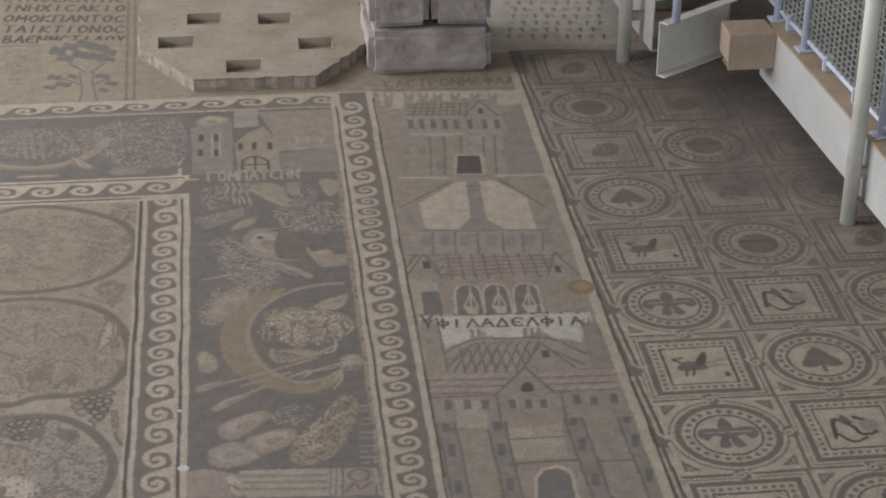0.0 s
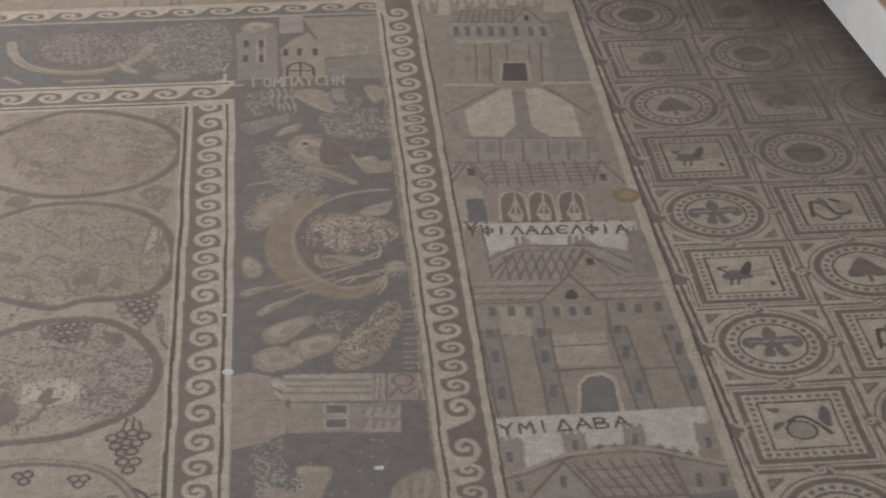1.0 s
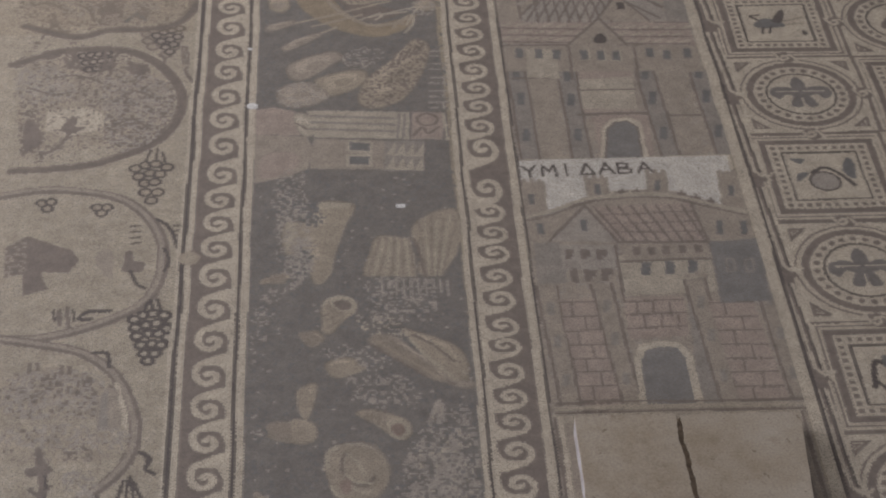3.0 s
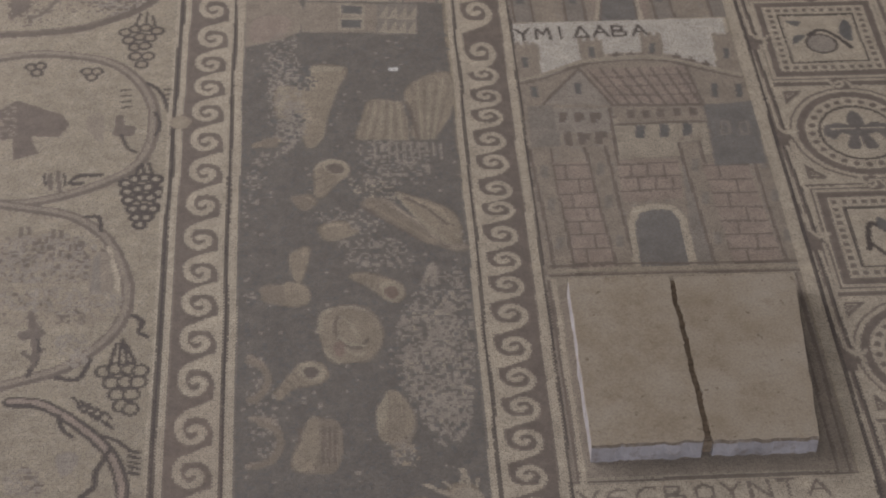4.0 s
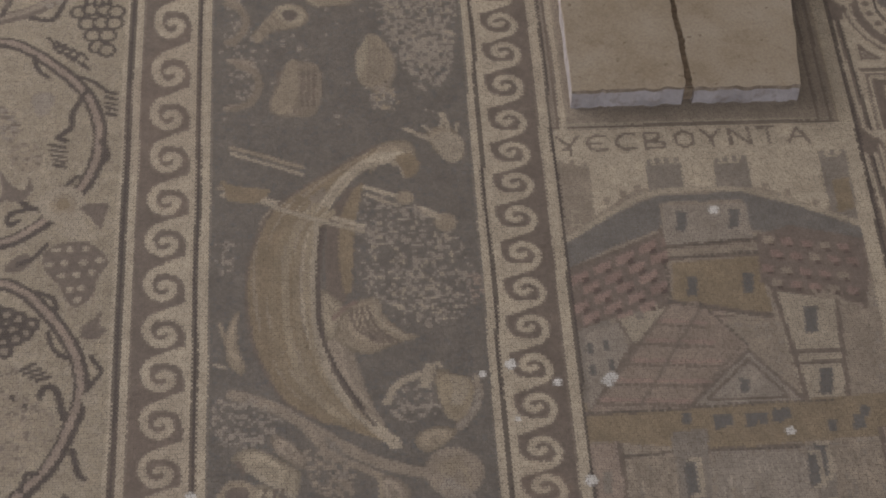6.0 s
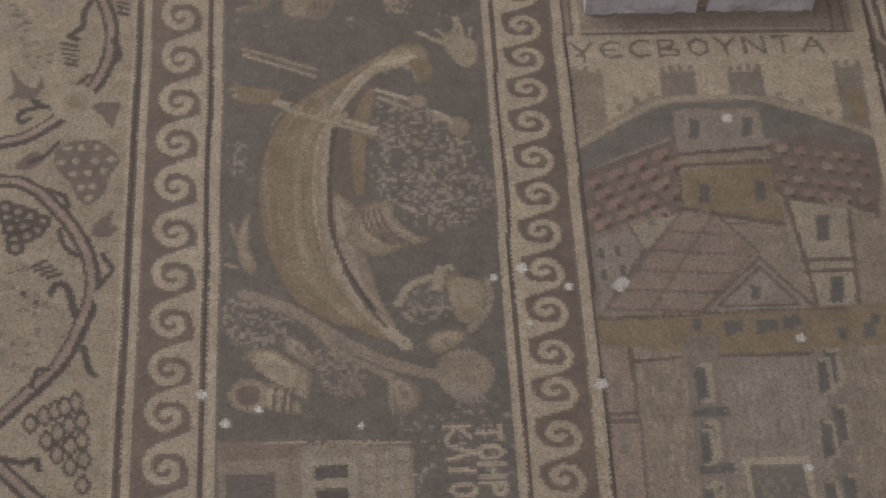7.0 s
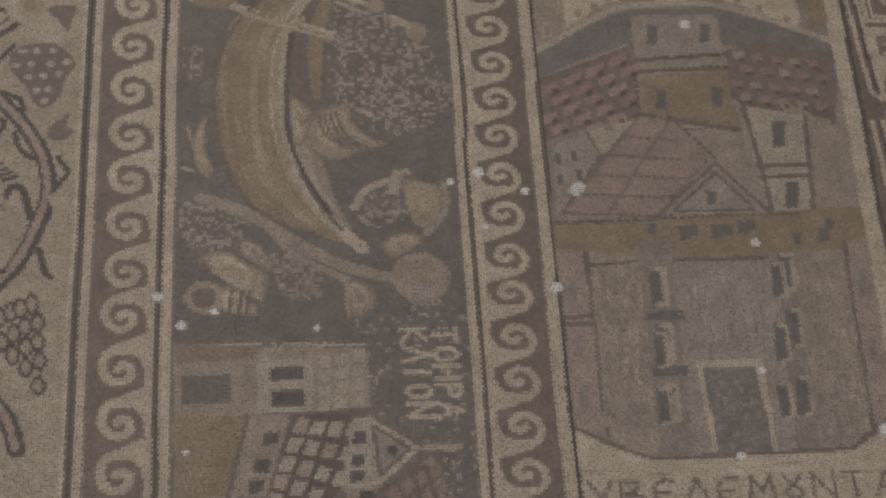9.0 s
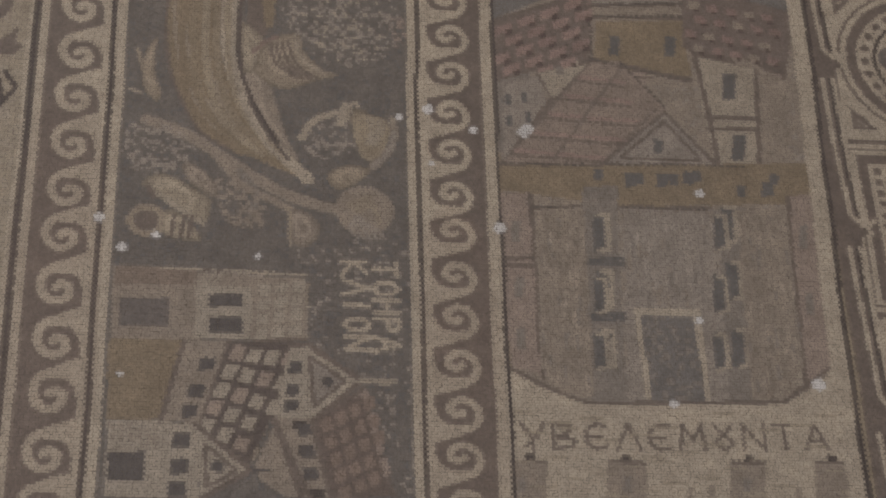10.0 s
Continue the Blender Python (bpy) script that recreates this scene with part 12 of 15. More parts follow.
fill((0.112, 0.080, 0.070), (-34.1, -341.8), (-32.9, -342.2), (-33.1, -342.9), (-34.3, -342.8))
fill(STONE, (-50, -341.1), (-47.6, -341.6), (-47.8, -343.5), (-50.1, -343))
fill((0.112, 0.080, 0.070), (-48.8, -343), (-47.6, -343.3), (-47.8, -344.1), (-49, -343.9))
fill((0.252, 0.180, 0.156), (-46, -341.8), (-43.6, -342.3), (-43.8, -344.2), (-46.1, -343.7))
fill((0.112, 0.080, 0.070), (-44.8, -343.7), (-43.6, -344), (-43.8, -344.8), (-45, -344.6))
fill((0.252, 0.180, 0.156), (-42, -342.5), (-39.6, -343), (-39.8, -344.8), (-42.1, -344.3))
fill((0.112, 0.080, 0.070), (-40.8, -344.4), (-39.6, -344.7), (-39.8, -345.5), (-41, -345.3))
fill(STONE, (-38, -343.2), (-35.6, -343.7), (-35.8, -345.5), (-38.1, -345))
fill((0.112, 0.080, 0.070), (-36.8, -345), (-35.6, -345.4), (-35.8, -346.1), (-37, -346))
fill((0.252, 0.180, 0.156), (-34, -343.9), (-31.6, -344.4), (-31.8, -346.2), (-34.1, -345.7))
fill((0.112, 0.080, 0.070), (-32.8, -345.7), (-31.6, -346.1), (-31.8, -346.8), (-33, -346.7))
fill((0.262, 0.210, 0.172), (-94, -374.6), (-73.2, -347.4), (-66.7, -346.6), (-57.7, -359.1), (-72.1, -373.6))
dotted(BROWN, 0.8, (-77.1, -352.5), (-66, -353.7))
line((0.285, 0.205, 0.176), 0.9, (-76.2, -351.5), (-66.4, -352.5))
dotted(BROWN, 0.8, (-80.9, -357.5), (-65, -358.8))
line((0.285, 0.205, 0.176), 0.9, (-80.1, -356.5), (-65.3, -357.6))
dotted(BROWN, 0.8, (-84.7, -362.5), (-64, -363.8))
line((0.285, 0.205, 0.176), 0.9, (-83.9, -361.5), (-64.3, -362.6))
dotted(BROWN, 0.8, (-88.5, -367.4), (-64.8, -368.7))
line((0.285, 0.205, 0.176), 0.9, (-87.6, -366.4), (-65.1, -367.6))
dotted(BROWN, 0.8, (-92.1, -372.2), (-68.8, -373.5))
line((0.285, 0.205, 0.176), 0.9, (-91.3, -371.2), (-69.1, -372.4))
line((0.175, 0.142, 0.120), 0.75, (-73.2, -347.4), (-94, -374.6))
dotted((0.125, 0.103, 0.090), 0.75, (-66.7, -346.9), (-57.7, -359.1))
line((0.175, 0.142, 0.120), 0.7, (-66.4, -348.1), (-83.2, -373.2))
dotted((0.175, 0.142, 0.120), 0.7, (-60.1, -359.3), (-72.8, -373.6))
dotted((0.125, 0.103, 0.090), 0.75, (-93.5, -374.7), (-72.9, -373.9))
fill(ASH, (-72.3, -373), (-58.3, -360.2), (-48.8, -373.2))
line((0.165, 0.134, 0.114), 0.8, (-72.3, -373.2), (-58.3, -359.9), (-48.5, -373.3))
line(BROWN, 0.7, (-68.8, -371.9), (-58.6, -362.3), (-51.5, -372.1), (-68.8, -371.9))
fill(SLATE, (-61.2, -366.9), (-59.3, -367), (-59.6, -370.4), (-61.5, -370.4))
dotted((0.125, 0.103, 0.090), 0.7, (-72.3, -373.3), (-41.9, -373.5))
fill(ASH, (-92.5, -354.6), (-84.9, -351.7), (-83.4, -358), (-89.7, -367.8), (-93.4, -374))
fill(SLATE, (-92.5, -356.7), (-91.3, -356.7), (-91.3, -359.5), (-92.5, -359.5))
fill(SLATE, (-88.8, -355.9), (-87.5, -355.9), (-87.6, -358.7), (-88.8, -358.7))
fill(SLATE, (-92.3, -362.3), (-91.1, -362.3), (-91.1, -365.1), (-92.3, -365))
fill(SLATE, (-88.1, -361.2), (-86.9, -361.2), (-87, -364), (-88.1, -363.9))
fill(PALE, (-84.6, -350.8), (-73.7, -348), (-81.9, -357.5))
fill(GREY, (-80.7, -349.1), (-79.3, -349.1), (-79.3, -351.2), (-80.7, -351.2))
line((0.175, 0.142, 0.120), 0.7, (-84.9, -351.1), (-82.2, -358))
dotted((0.125, 0.103, 0.090), 0.7, (-71.9, -331.8), (-50.8, -329.9))
dotted((0.125, 0.103, 0.090), 0.7, (-72, -334.7), (-51.2, -333.7))
dotted((0.125, 0.103, 0.090), 0.7, (-73.4, -346.5), (-52.2, -351.4))
dotted((0.125, 0.103, 0.090), 0.7, (-72.5, -336.9), (-73, -346.2))
streaks(STONE, GREY, (-86.5, -385.8), (-78.1, -385.4), (-80.5, -417.7), (-87.5, -417.5))
streaks(ASH, STONE, (-69.3, -385.6), (-51, -385.5), (-51.3, -408.3), (-69.9, -408.6))
streaks(STONE, GREY, (-44, -385.9), (-36.9, -385.8), (-42.3, -418.7), (-47.4, -418.6))
dotted((0.125, 0.103, 0.090), 0.7, (-87.6, -385.2), (-78.2, -384.6))
dotted((0.125, 0.103, 0.090), 0.7, (-68.9, -384.5), (-50.9, -384.6))
fill(SLATE, (-74.7, -374.9), (-72.8, -375), (-72.9, -377.8), (-74.8, -377.8))
fill(SLATE, (-66, -375.7), (-64.1, -375.7), (-64.3, -378.5), (-66.2, -378.5))
fill(SLATE, (-58.7, -375.5), (-56.8, -375.6), (-56.9, -378.4), (-58.8, -378.4))
fill(SLATE, (-53.7, -374.5), (-51.8, -374.6), (-52, -377.4), (-53.9, -377.3))
fill(SLATE, (-44.6, -378.1), (-42.7, -378.1), (-42.9, -380.9), (-44.8, -380.9))
fill(SLATE, (-37.3, -374.8), (-35.4, -374.9), (-35.7, -377.7), (-37.6, -377.7))
streaks(STONE, GREY, (-87.7, -386.3), (-77.1, -385.2), (-78.2, -428.2), (-82.8, -428.4), (-88, -422.3))
streaks(STONE, GREY, (-45, -384.2), (-34.5, -383.8), (-35.8, -419.6), (-43.7, -428.6), (-47.1, -428.4))
fill(SLATE, (-75.4, -386.2), (-73.3, -386.1), (-73.5, -395.1), (-75.6, -395.2))
line(PALE, 0.9, (-74.5, -386.7), (-72.9, -386.4), (-72.7, -394.3), (-74.9, -395.2))
fill(SLATE, (-76.5, -401.4), (-74.4, -401.3), (-74.6, -410), (-76.7, -410))
line(PALE, 0.9, (-75.6, -401.9), (-74, -401.6), (-73.9, -409.2), (-76, -410))
fill(SLATE, (-77.4, -414.4), (-75.4, -414.4), (-75.5, -422.7), (-77.6, -422.8))
line(PALE, 0.9, (-76.6, -414.9), (-74.9, -414.6), (-74.8, -421.9), (-76.9, -422.7))
fill(SLATE, (-50.3, -385.2), (-48.1, -385.1), (-48.6, -394.2), (-50.7, -394.3))
line(PALE, 0.9, (-49.4, -385.8), (-47.7, -385.4), (-47.8, -393.4), (-50, -394.3))
fill(SLATE, (-51.9, -400.5), (-49.7, -400.5), (-50.2, -409.2), (-52.3, -409.2))
line(PALE, 0.9, (-51, -401), (-49.3, -400.7), (-49.4, -408.4), (-51.6, -409.2))
fill(SLATE, (-53.2, -413.7), (-51.1, -413.6), (-51.6, -422), (-53.6, -422.1))
line(PALE, 0.9, (-52.4, -414.2), (-50.7, -413.9), (-50.8, -421.3), (-53, -422.1))
# vine scroll: worn birds, leaves and bushes inside the medallions
softfleck(ASH, 0.5, (-237.7, 81.1), (-229.3, 82.7), (-224.8, 62), (-229.2, 51.4), (-237, 58.5))
softfleck(BROWN, 0.3, (-236.3, 76.4), (-230.1, 78.2), (-227.8, 60), (-233.7, 56.1))
softfleck(BROWN, 0.35, (-211.9, 56.6), (-208.5, 71.9), (-201.1, 73.7), (-199.4, 55.6), (-205.4, 49.5))
blob(SAND, (-223.9, 65.5), (-220.3, 75.1), (-212.7, 72.3), (-210.6, 58.7), (-215.9, 52.5), (-221.6, 55.1))
softfleck(BROWN, 0.45, (-251.5, 91.4), (-247.6, 96.8), (-244, 91.8), (-248.8, 85.6))
softfleck(BROWN, 0.4, (-248.5, 55), (-244.5, 61.3), (-241, 56.6), (-242.6, 51.1))
line(BROWN, 0.8, (-246.1, 51.4), (-245.6, 47.9))
line(BROWN, 0.8, (-245.1, 51.3), (-244.6, 47.8))
line(BROWN, 0.8, (-244.1, 51.2), (-243.6, 47.8))
line(BROWN, 0.8, (-237.4, 50.7), (-236.7, 46.4))
line(BROWN, 0.8, (-236.4, 50.6), (-235.7, 46.3))
line(BROWN, 0.8, (-235.4, 50.6), (-234.6, 46.2))
line(BROWN, 0.8, (-234.3, 50.5), (-233.6, 46.1))
line(BROWN, 0.8, (-233.3, 50.4), (-232.6, 46.1))
line(BROWN, 0.9, (-225.3, 38.3), (-224.7, 35.3))
line(BROWN, 0.9, (-223.6, 38.2), (-223, 35.2))
line(BROWN, 0.9, (-221.8, 38.5), (-221.2, 35.5))
line(BROWN, 0.9, (-233.5, 21.3), (-232.9, 18.5))
line(BROWN, 0.9, (-231.9, 21.6), (-231.3, 18.7))
line(BROWN, 0.9, (-230.4, 21.9), (-229.7, 19))
curve(BROWN, 1.6, (-201.2, 90), (-197.1, 83.5), (-194.6, 86.1), (-193.5, 91.7))
curve(BROWN, 1.4, (-195.7, 71), (-193.3, 69.4), (-194, 65), (-196.2, 66.9))
blob(BROWN, (-251.6, 28), (-250.2, 34), (-244.5, 32.7), (-243.3, 28.5), (-247.4, 25.6))
line(BROWN, 1.1, (-252, 35.8), (-250.3, 39))
blob(BROWN, (-203.2, 31.2), (-200.7, 36.4), (-195.6, 33.9), (-193.4, 31.3), (-195.7, 24.9), (-197.4, 17.7), (-199.6, 22.7))
softfleck(PALE, 0.3, (-202, 31.9), (-195.5, 33.1), (-196.1, 24.9), (-199.2, 22.7))
line(BROWN, 0.9, (-233.5, 1.7), (-222.7, -8.2))
line(BROWN, 1.0, (-223.8, 7.9), (-222.7, -6.7))
curve(BROWN, 0.9, (-221.3, 7.7), (-220.3, 1.8), (-221.9, -3.8))
fill(PALE, (-225.5, -8), (-223, -4.5), (-219.7, -8.5))
softfleck(ASH, 0.5, (-249.4, 5.2), (-244.8, 8.7), (-241.4, 3.5), (-246, -0))
softfleck(BROWN, 0.5, (-251.3, -9.7), (-248.3, -5.5), (-243.6, -10.3), (-245.7, -13.1))
softfleck(ASH, 0.4, (-242.1, -0.3), (-229.6, 0.6), (-222.2, -22.3), (-234.9, -28.4))
softfleck(ASH, 0.4, (-220.5, 11.6), (-204.7, 10.3), (-203.2, -23.7), (-216.5, -22.7))
blob(CREAM, (-201.5, -8.4), (-200.4, 2.2), (-198.3, 9), (-196.6, 5), (-197.5, -3.8), (-199.9, -10))
curve(BROWN, 0.9, (-201.5, -8.4), (-200.8, 1.5), (-198.7, 9.1), (-196.6, 5), (-197.4, -4.2), (-200.7, -10.7))
curve(BROWN, 0.8, (-200.2, 7.6), (-196.8, 11.7))
disc(DARK, -204.2, -42, 2)
disc(STONE, -204.2, -42, 1.1)
disc(DARK, -201.7, -40.1, 2)
disc(STONE, -201.7, -40.1, 1.1)
disc(DARK, -199.2, -39, 2)
disc(STONE, -199.2, -39, 1.1)
disc(DARK, -196.6, -37.8, 2)
disc(STONE, -196.6, -37.8, 1.1)
disc(DARK, -202.6, -45.6, 2)
disc(STONE, -202.6, -45.6, 1.1)
disc(DARK, -199.7, -44.4, 2)
disc(STONE, -199.7, -44.4, 1.1)
disc(DARK, -197.2, -42.9, 2)
disc(STONE, -197.2, -42.9, 1.1)
disc(DARK, -201, -49.1, 2)
disc(STONE, -201, -49.1, 1.1)
disc(DARK, -198.5, -47.6, 2)
disc(STONE, -198.5, -47.6, 1.1)
disc(DARK, -199.6, -51.9, 2)
disc(STONE, -199.6, -51.9, 1.1)
curve(BROWN, 1.0, (-224, -22.8), (-222.1, -28.7), (-223.7, -32.8), (-221.4, -34.4))
curve(BROWN, 1.0, (-238.9, -28.8), (-237.4, -33.9), (-234.3, -39))
line(BROWN, 0.9, (-239.8, -31.6), (-237.6, -35.2))
line(BROWN, 0.9, (-235.8, -39.6), (-233, -37.7))
blob(BROWN, (-241.7, -54), (-239.2, -52.2), (-237.1, -49.7), (-234.3, -52.5), (-236.9, -55))
curve(BROWN, 1.3, (-231.6, -49.4), (-229.8, -54.6), (-230.4, -60.1), (-232.2, -56))
disc(DARK, -227, -53.1, 1.9)
disc(STONE, -227, -53.1, 1)
disc(DARK, -224.5, -52.6, 1.9)
disc(STONE, -224.5, -52.6, 1)
disc(DARK, -222, -52.2, 1.9)
disc(STONE, -222, -52.2, 1)
disc(DARK, -219.5, -51.7, 1.9)
disc(STONE, -219.5, -51.7, 1)
disc(DARK, -225.8, -57.2, 1.9)
disc(STONE, -225.8, -57.2, 1)
disc(DARK, -223.3, -56.7, 1.9)
disc(STONE, -223.3, -56.7, 1)
disc(DARK, -220.8, -56.3, 1.9)
disc(STONE, -220.8, -56.3, 1)
disc(DARK, -218.3, -55.8, 1.9)
disc(STONE, -218.3, -55.8, 1)
disc(DARK, -224.6, -61.2, 1.9)
disc(STONE, -224.6, -61.2, 1)
disc(DARK, -222.1, -60.8, 1.9)
disc(STONE, -222.1, -60.8, 1)
curve(BROWN, 1.3, (-217.6, -63.7), (-217.4, -55.5), (-214.8, -50.7))
curve(BROWN, 1.2, (-219.9, -50.3), (-219.7, -58.7), (-220.8, -63.5))
blob(BROWN, (-212.6, -57.6), (-209.9, -59.8), (-206, -58.7), (-206.5, -62), (-209.8, -61.7))
softfleck(ASH, 0.5, (-219.2, -66.8), (-210.4, -64.3), (-199.4, -68.4), (-196.3, -81.3), (-198.1, -93.4), (-201.5, -102), (-208, -107.3), (-214.9, -103.9), (-218, -88.8))
softfleck(BROWN, 0.2, (-219.2, -66.8), (-210.4, -64.3), (-199.4, -68.4), (-196.3, -81.3), (-198.1, -93.4), (-201.5, -102), (-208, -107.3), (-214.9, -103.9), (-218, -88.8))
softfleck(BROWN, 0.25, (-230.7, -77), (-225.6, -75.2), (-218.4, -78), (-217.7, -88.8), (-223.3, -82.3))
softfleck(BROWN, 0.3, (-244.1, -83.7), (-239, -82.6), (-235.7, -99.3), (-238.2, -107.8), (-241.9, -104.6))
softfleck(ASH, 0.5, (-246.4, -61.5), (-235.9, -59), (-227.6, -72.5), (-234, -79.9), (-244.7, -77.5))
softfleck(ASH, 0.45, (-233.9, -207), (-225.4, -204.1), (-212.1, -205.8), (-208, -212.5), (-208.8, -222.1), (-232.5, -221.1))
softfleck(BROWN, 0.28, (-225.2, -206.3), (-215.1, -205.2), (-211.9, -209.1), (-215.9, -213.3), (-223.3, -211.8))
softfleck(BROWN, 0.15, (-233.9, -207), (-213.2, -210.1), (-211, -221), (-232.6, -220))
fill(STONE, (-210, -215), (-207.9, -211.6), (-204.9, -212.6), (-202.8, -223.4), (-203.4, -227.6), (-209.7, -227.3))
fill(GREY, (-209.2, -213.5), (-207.8, -212.5), (-206.3, -227.5), (-209.1, -227.3))
fill(CREAM, (-205.1, -213.7), (-204.3, -213.1), (-201.5, -222.4), (-201.7, -228.7), (-203, -223.4))
softfleck(ASH, 0.4, (-231.9, -226.3), (-219.3, -224.8), (-202, -227.7), (-200.9, -233.9), (-210, -235.5), (-231.4, -231.5))
softfleck(BROWN, 0.3, (-228.9, -228.5), (-225.4, -227.7), (-223.2, -229.2), (-227.3, -230.7))
softfleck(BROWN, 0.35, (-217, -235.2), (-210.3, -231.4), (-208.6, -235.6), (-215.4, -238.3))
blob(BROWN, (-224.1, -233.9), (-223.1, -233.3), (-222, -236), (-222.1, -241), (-223.3, -240))
blob(BROWN, (-225.7, -240.9), (-223.9, -240.1), (-222.6, -241.8), (-223.6, -243.3), (-225.3, -242.9))
blob(BROWN, (-222.1, -240.6), (-220.2, -240.3), (-219.3, -241.5), (-220.8, -243.1))
curve(BROWN, 1.4, (-222.1, -241), (-221.3, -247), (-221.1, -252.8))
line(BROWN, 0.9, (-221.2, -250.9), (-219.1, -246.7))
line(BROWN, 0.9, (-221.3, -250.1), (-224, -247.2))
softfleck(ASH, 0.45, (-216.4, -243.3), (-211, -241.5), (-208.2, -245.6), (-208.7, -253.4), (-214.4, -251.2))
softfleck(ASH, 0.5, (-224.4, -287.2), (-218.1, -285.8), (-216.1, -294.4), (-223.7, -294.4))
blob(ASH, (-213.4, -282.5), (-210.7, -280.9), (-208, -282.4), (-209.2, -287.1), (-211.7, -287.8))
softfleck(BROWN, 0.4, (-219.9, -287.4), (-218, -286.7), (-215.6, -292.8), (-218.7, -293.5))
line(DARK, 1.0, (-209.1, -266.9), (-207.6, -265.9))
line(DARK, 1.0, (-207.9, -268.4), (-206.4, -267))
line(DARK, 1.0, (-206.5, -269.2), (-205, -268.2))
line(DARK, 1.0, (-205.1, -270.8), (-203.3, -269.4))
line(DARK, 1.0, (-202.6, -272.3), (-200.7, -273.9))
line(BROWN, 1.0, (-220.4, -202.7), (-220.2, -205.4))
line(BROWN, 1.0, (-218.4, -203.3), (-218.2, -205.9))
line(BROWN, 1.0, (-228.8, -201.9), (-228.6, -204.6))
line(BROWN, 1.0, (-226.8, -201.6), (-226.6, -204.2))
line(BROWN, 1.2, (-223.3, -180.5), (-223, -184.3))
line(BROWN, 1.2, (-221, -178.7), (-220.7, -182.5))
line(BROWN, 1.2, (-220.3, -183), (-220, -186.8))
line(BROWN, 1.2, (-222.8, -182), (-222.5, -185.7))
# name of the third city, as its strip shows it
write(DARK, 0.85, "ΥΜΙΔΑΒΑ", (-91.5, -123.7), (-51.2, -122.6), 5.4)
# river: wading birds' tree, scallops, jars and whorls, crisp over the dark ground
fill((0.272, 0.226, 0.172), (-152.4, -133.9), (-142.6, -134.5), (-143.1, -140.4), (-145.2, -147), (-147.6, -157.3), (-149.1, -167.3), (-151.7, -171.4), (-153.4, -171.3), (-151.5, -159.7), (-151.4, -153.3), (-153.9, -152.1), (-157.8, -153.5), (-160.3, -156.8), (-161.9, -156.7), (-161.3, -142.9), (-153.1, -145.4), (-150.3, -144.4), (-150.2, -140.2), (-152.5, -138.5))
fill((0.318, 0.272, 0.208), (-152.4, -133.9), (-142.6, -134.5), (-143.3, -136.7), (-152.1, -136.9))
fill((0.318, 0.272, 0.208), (-161.3, -142.9), (-158.4, -144.1), (-159, -149.8), (-161.3, -156.5), (-161.9, -156.4))
softfleck(ASH, 0.45, (-161.1, -154.2), (-157.1, -150.4), (-154, -154.4), (-154.4, -165.8), (-158.8, -170.6), (-161.1, -164.3))
fill((0.225, 0.186, 0.146), (-166.3, -166.9), (-162.2, -166), (-161.6, -170.5), (-166, -170.8))
softfleck(ASH, 0.3, (-165.2, -128.7), (-157, -127.9), (-155.7, -139.9), (-164.2, -139.6))
softfleck(ASH, 0.3, (-163.9, -139.6), (-155.7, -138.9), (-155.8, -150.5), (-164.2, -150.1))
softfleck(ASH, 0.3, (-162.6, -150.2), (-154.5, -149.5), (-155.9, -160.8), (-164.1, -160.4))
fill((0.272, 0.226, 0.172), (-139.4, -168), (-139.6, -164.4), (-137.8, -157.7), (-135.3, -150.8), (-130.8, -150.4), (-126.4, -152.7), (-125.2, -160.5), (-125, -169))
line((0.225, 0.186, 0.146), 0.7, (-135, -151.3), (-138.8, -168))
line((0.318, 0.272, 0.208), 0.7, (-134, -151.4), (-137.1, -168.1))
line((0.225, 0.186, 0.146), 0.7, (-132.9, -151.4), (-135.5, -168.1))
line((0.318, 0.272, 0.208), 0.7, (-131.9, -151.4), (-133.8, -168.2))
line((0.225, 0.186, 0.146), 0.7, (-130.8, -151.5), (-132.2, -168.3))
line((0.318, 0.272, 0.208), 0.7, (-129.8, -151.5), (-130.5, -168.3))
line((0.225, 0.186, 0.146), 0.7, (-128.7, -151.6), (-128.9, -168.4))
line((0.318, 0.272, 0.208), 0.7, (-127.7, -151.6), (-127.2, -168.5))
line((0.225, 0.186, 0.146), 0.7, (-126.7, -151.7), (-125.6, -168.5))
fill((0.272, 0.226, 0.172), (-124.5, -147.8), (-123.3, -142.8), (-119.6, -140.8), (-115.3, -139.4), (-111.9, -142.2), (-111.1, -149.7), (-113.3, -159.9), (-118, -168.8), (-123.1, -169.1), (-123.3, -160.8))
line((0.225, 0.186, 0.146), 0.7, (-123.3, -143.4), (-122.4, -168.2))
line((0.318, 0.272, 0.208), 0.7, (-121.5, -142.4), (-121.6, -168.2))
line((0.225, 0.186, 0.146), 0.7, (-119.6, -141.4), (-120.8, -168.2))
line((0.318, 0.272, 0.208), 0.7, (-118, -143.6), (-120, -168.3))
line((0.225, 0.186, 0.146), 0.7, (-116.1, -142.6), (-119.3, -168.3))
line((0.318, 0.272, 0.208), 0.7, (-114.3, -141.6), (-118.5, -168.3))
line((0.225, 0.186, 0.146), 0.7, (-112.6, -143.8), (-117.7, -168.3))
line(BROWN, 0.9, (-125.1, -152.2), (-122.7, -168.6))
line(ASH, 0.8, (-135, -169.6), (-134.8, -176.5))
line(ASH, 0.8, (-133, -169.7), (-132.7, -173.7))
line(ASH, 0.8, (-131, -169.8), (-130.7, -175.2))
line(ASH, 0.8, (-128.9, -169.9), (-128.8, -176.8))
line(ASH, 0.8, (-126.9, -170), (-126.6, -173.9))
line(ASH, 0.8, (-124.9, -170), (-124.7, -175.5))
line(ASH, 0.8, (-122.8, -170.1), (-122.7, -177))
line(ASH, 0.8, (-120.8, -170.2), (-120.5, -174.2))
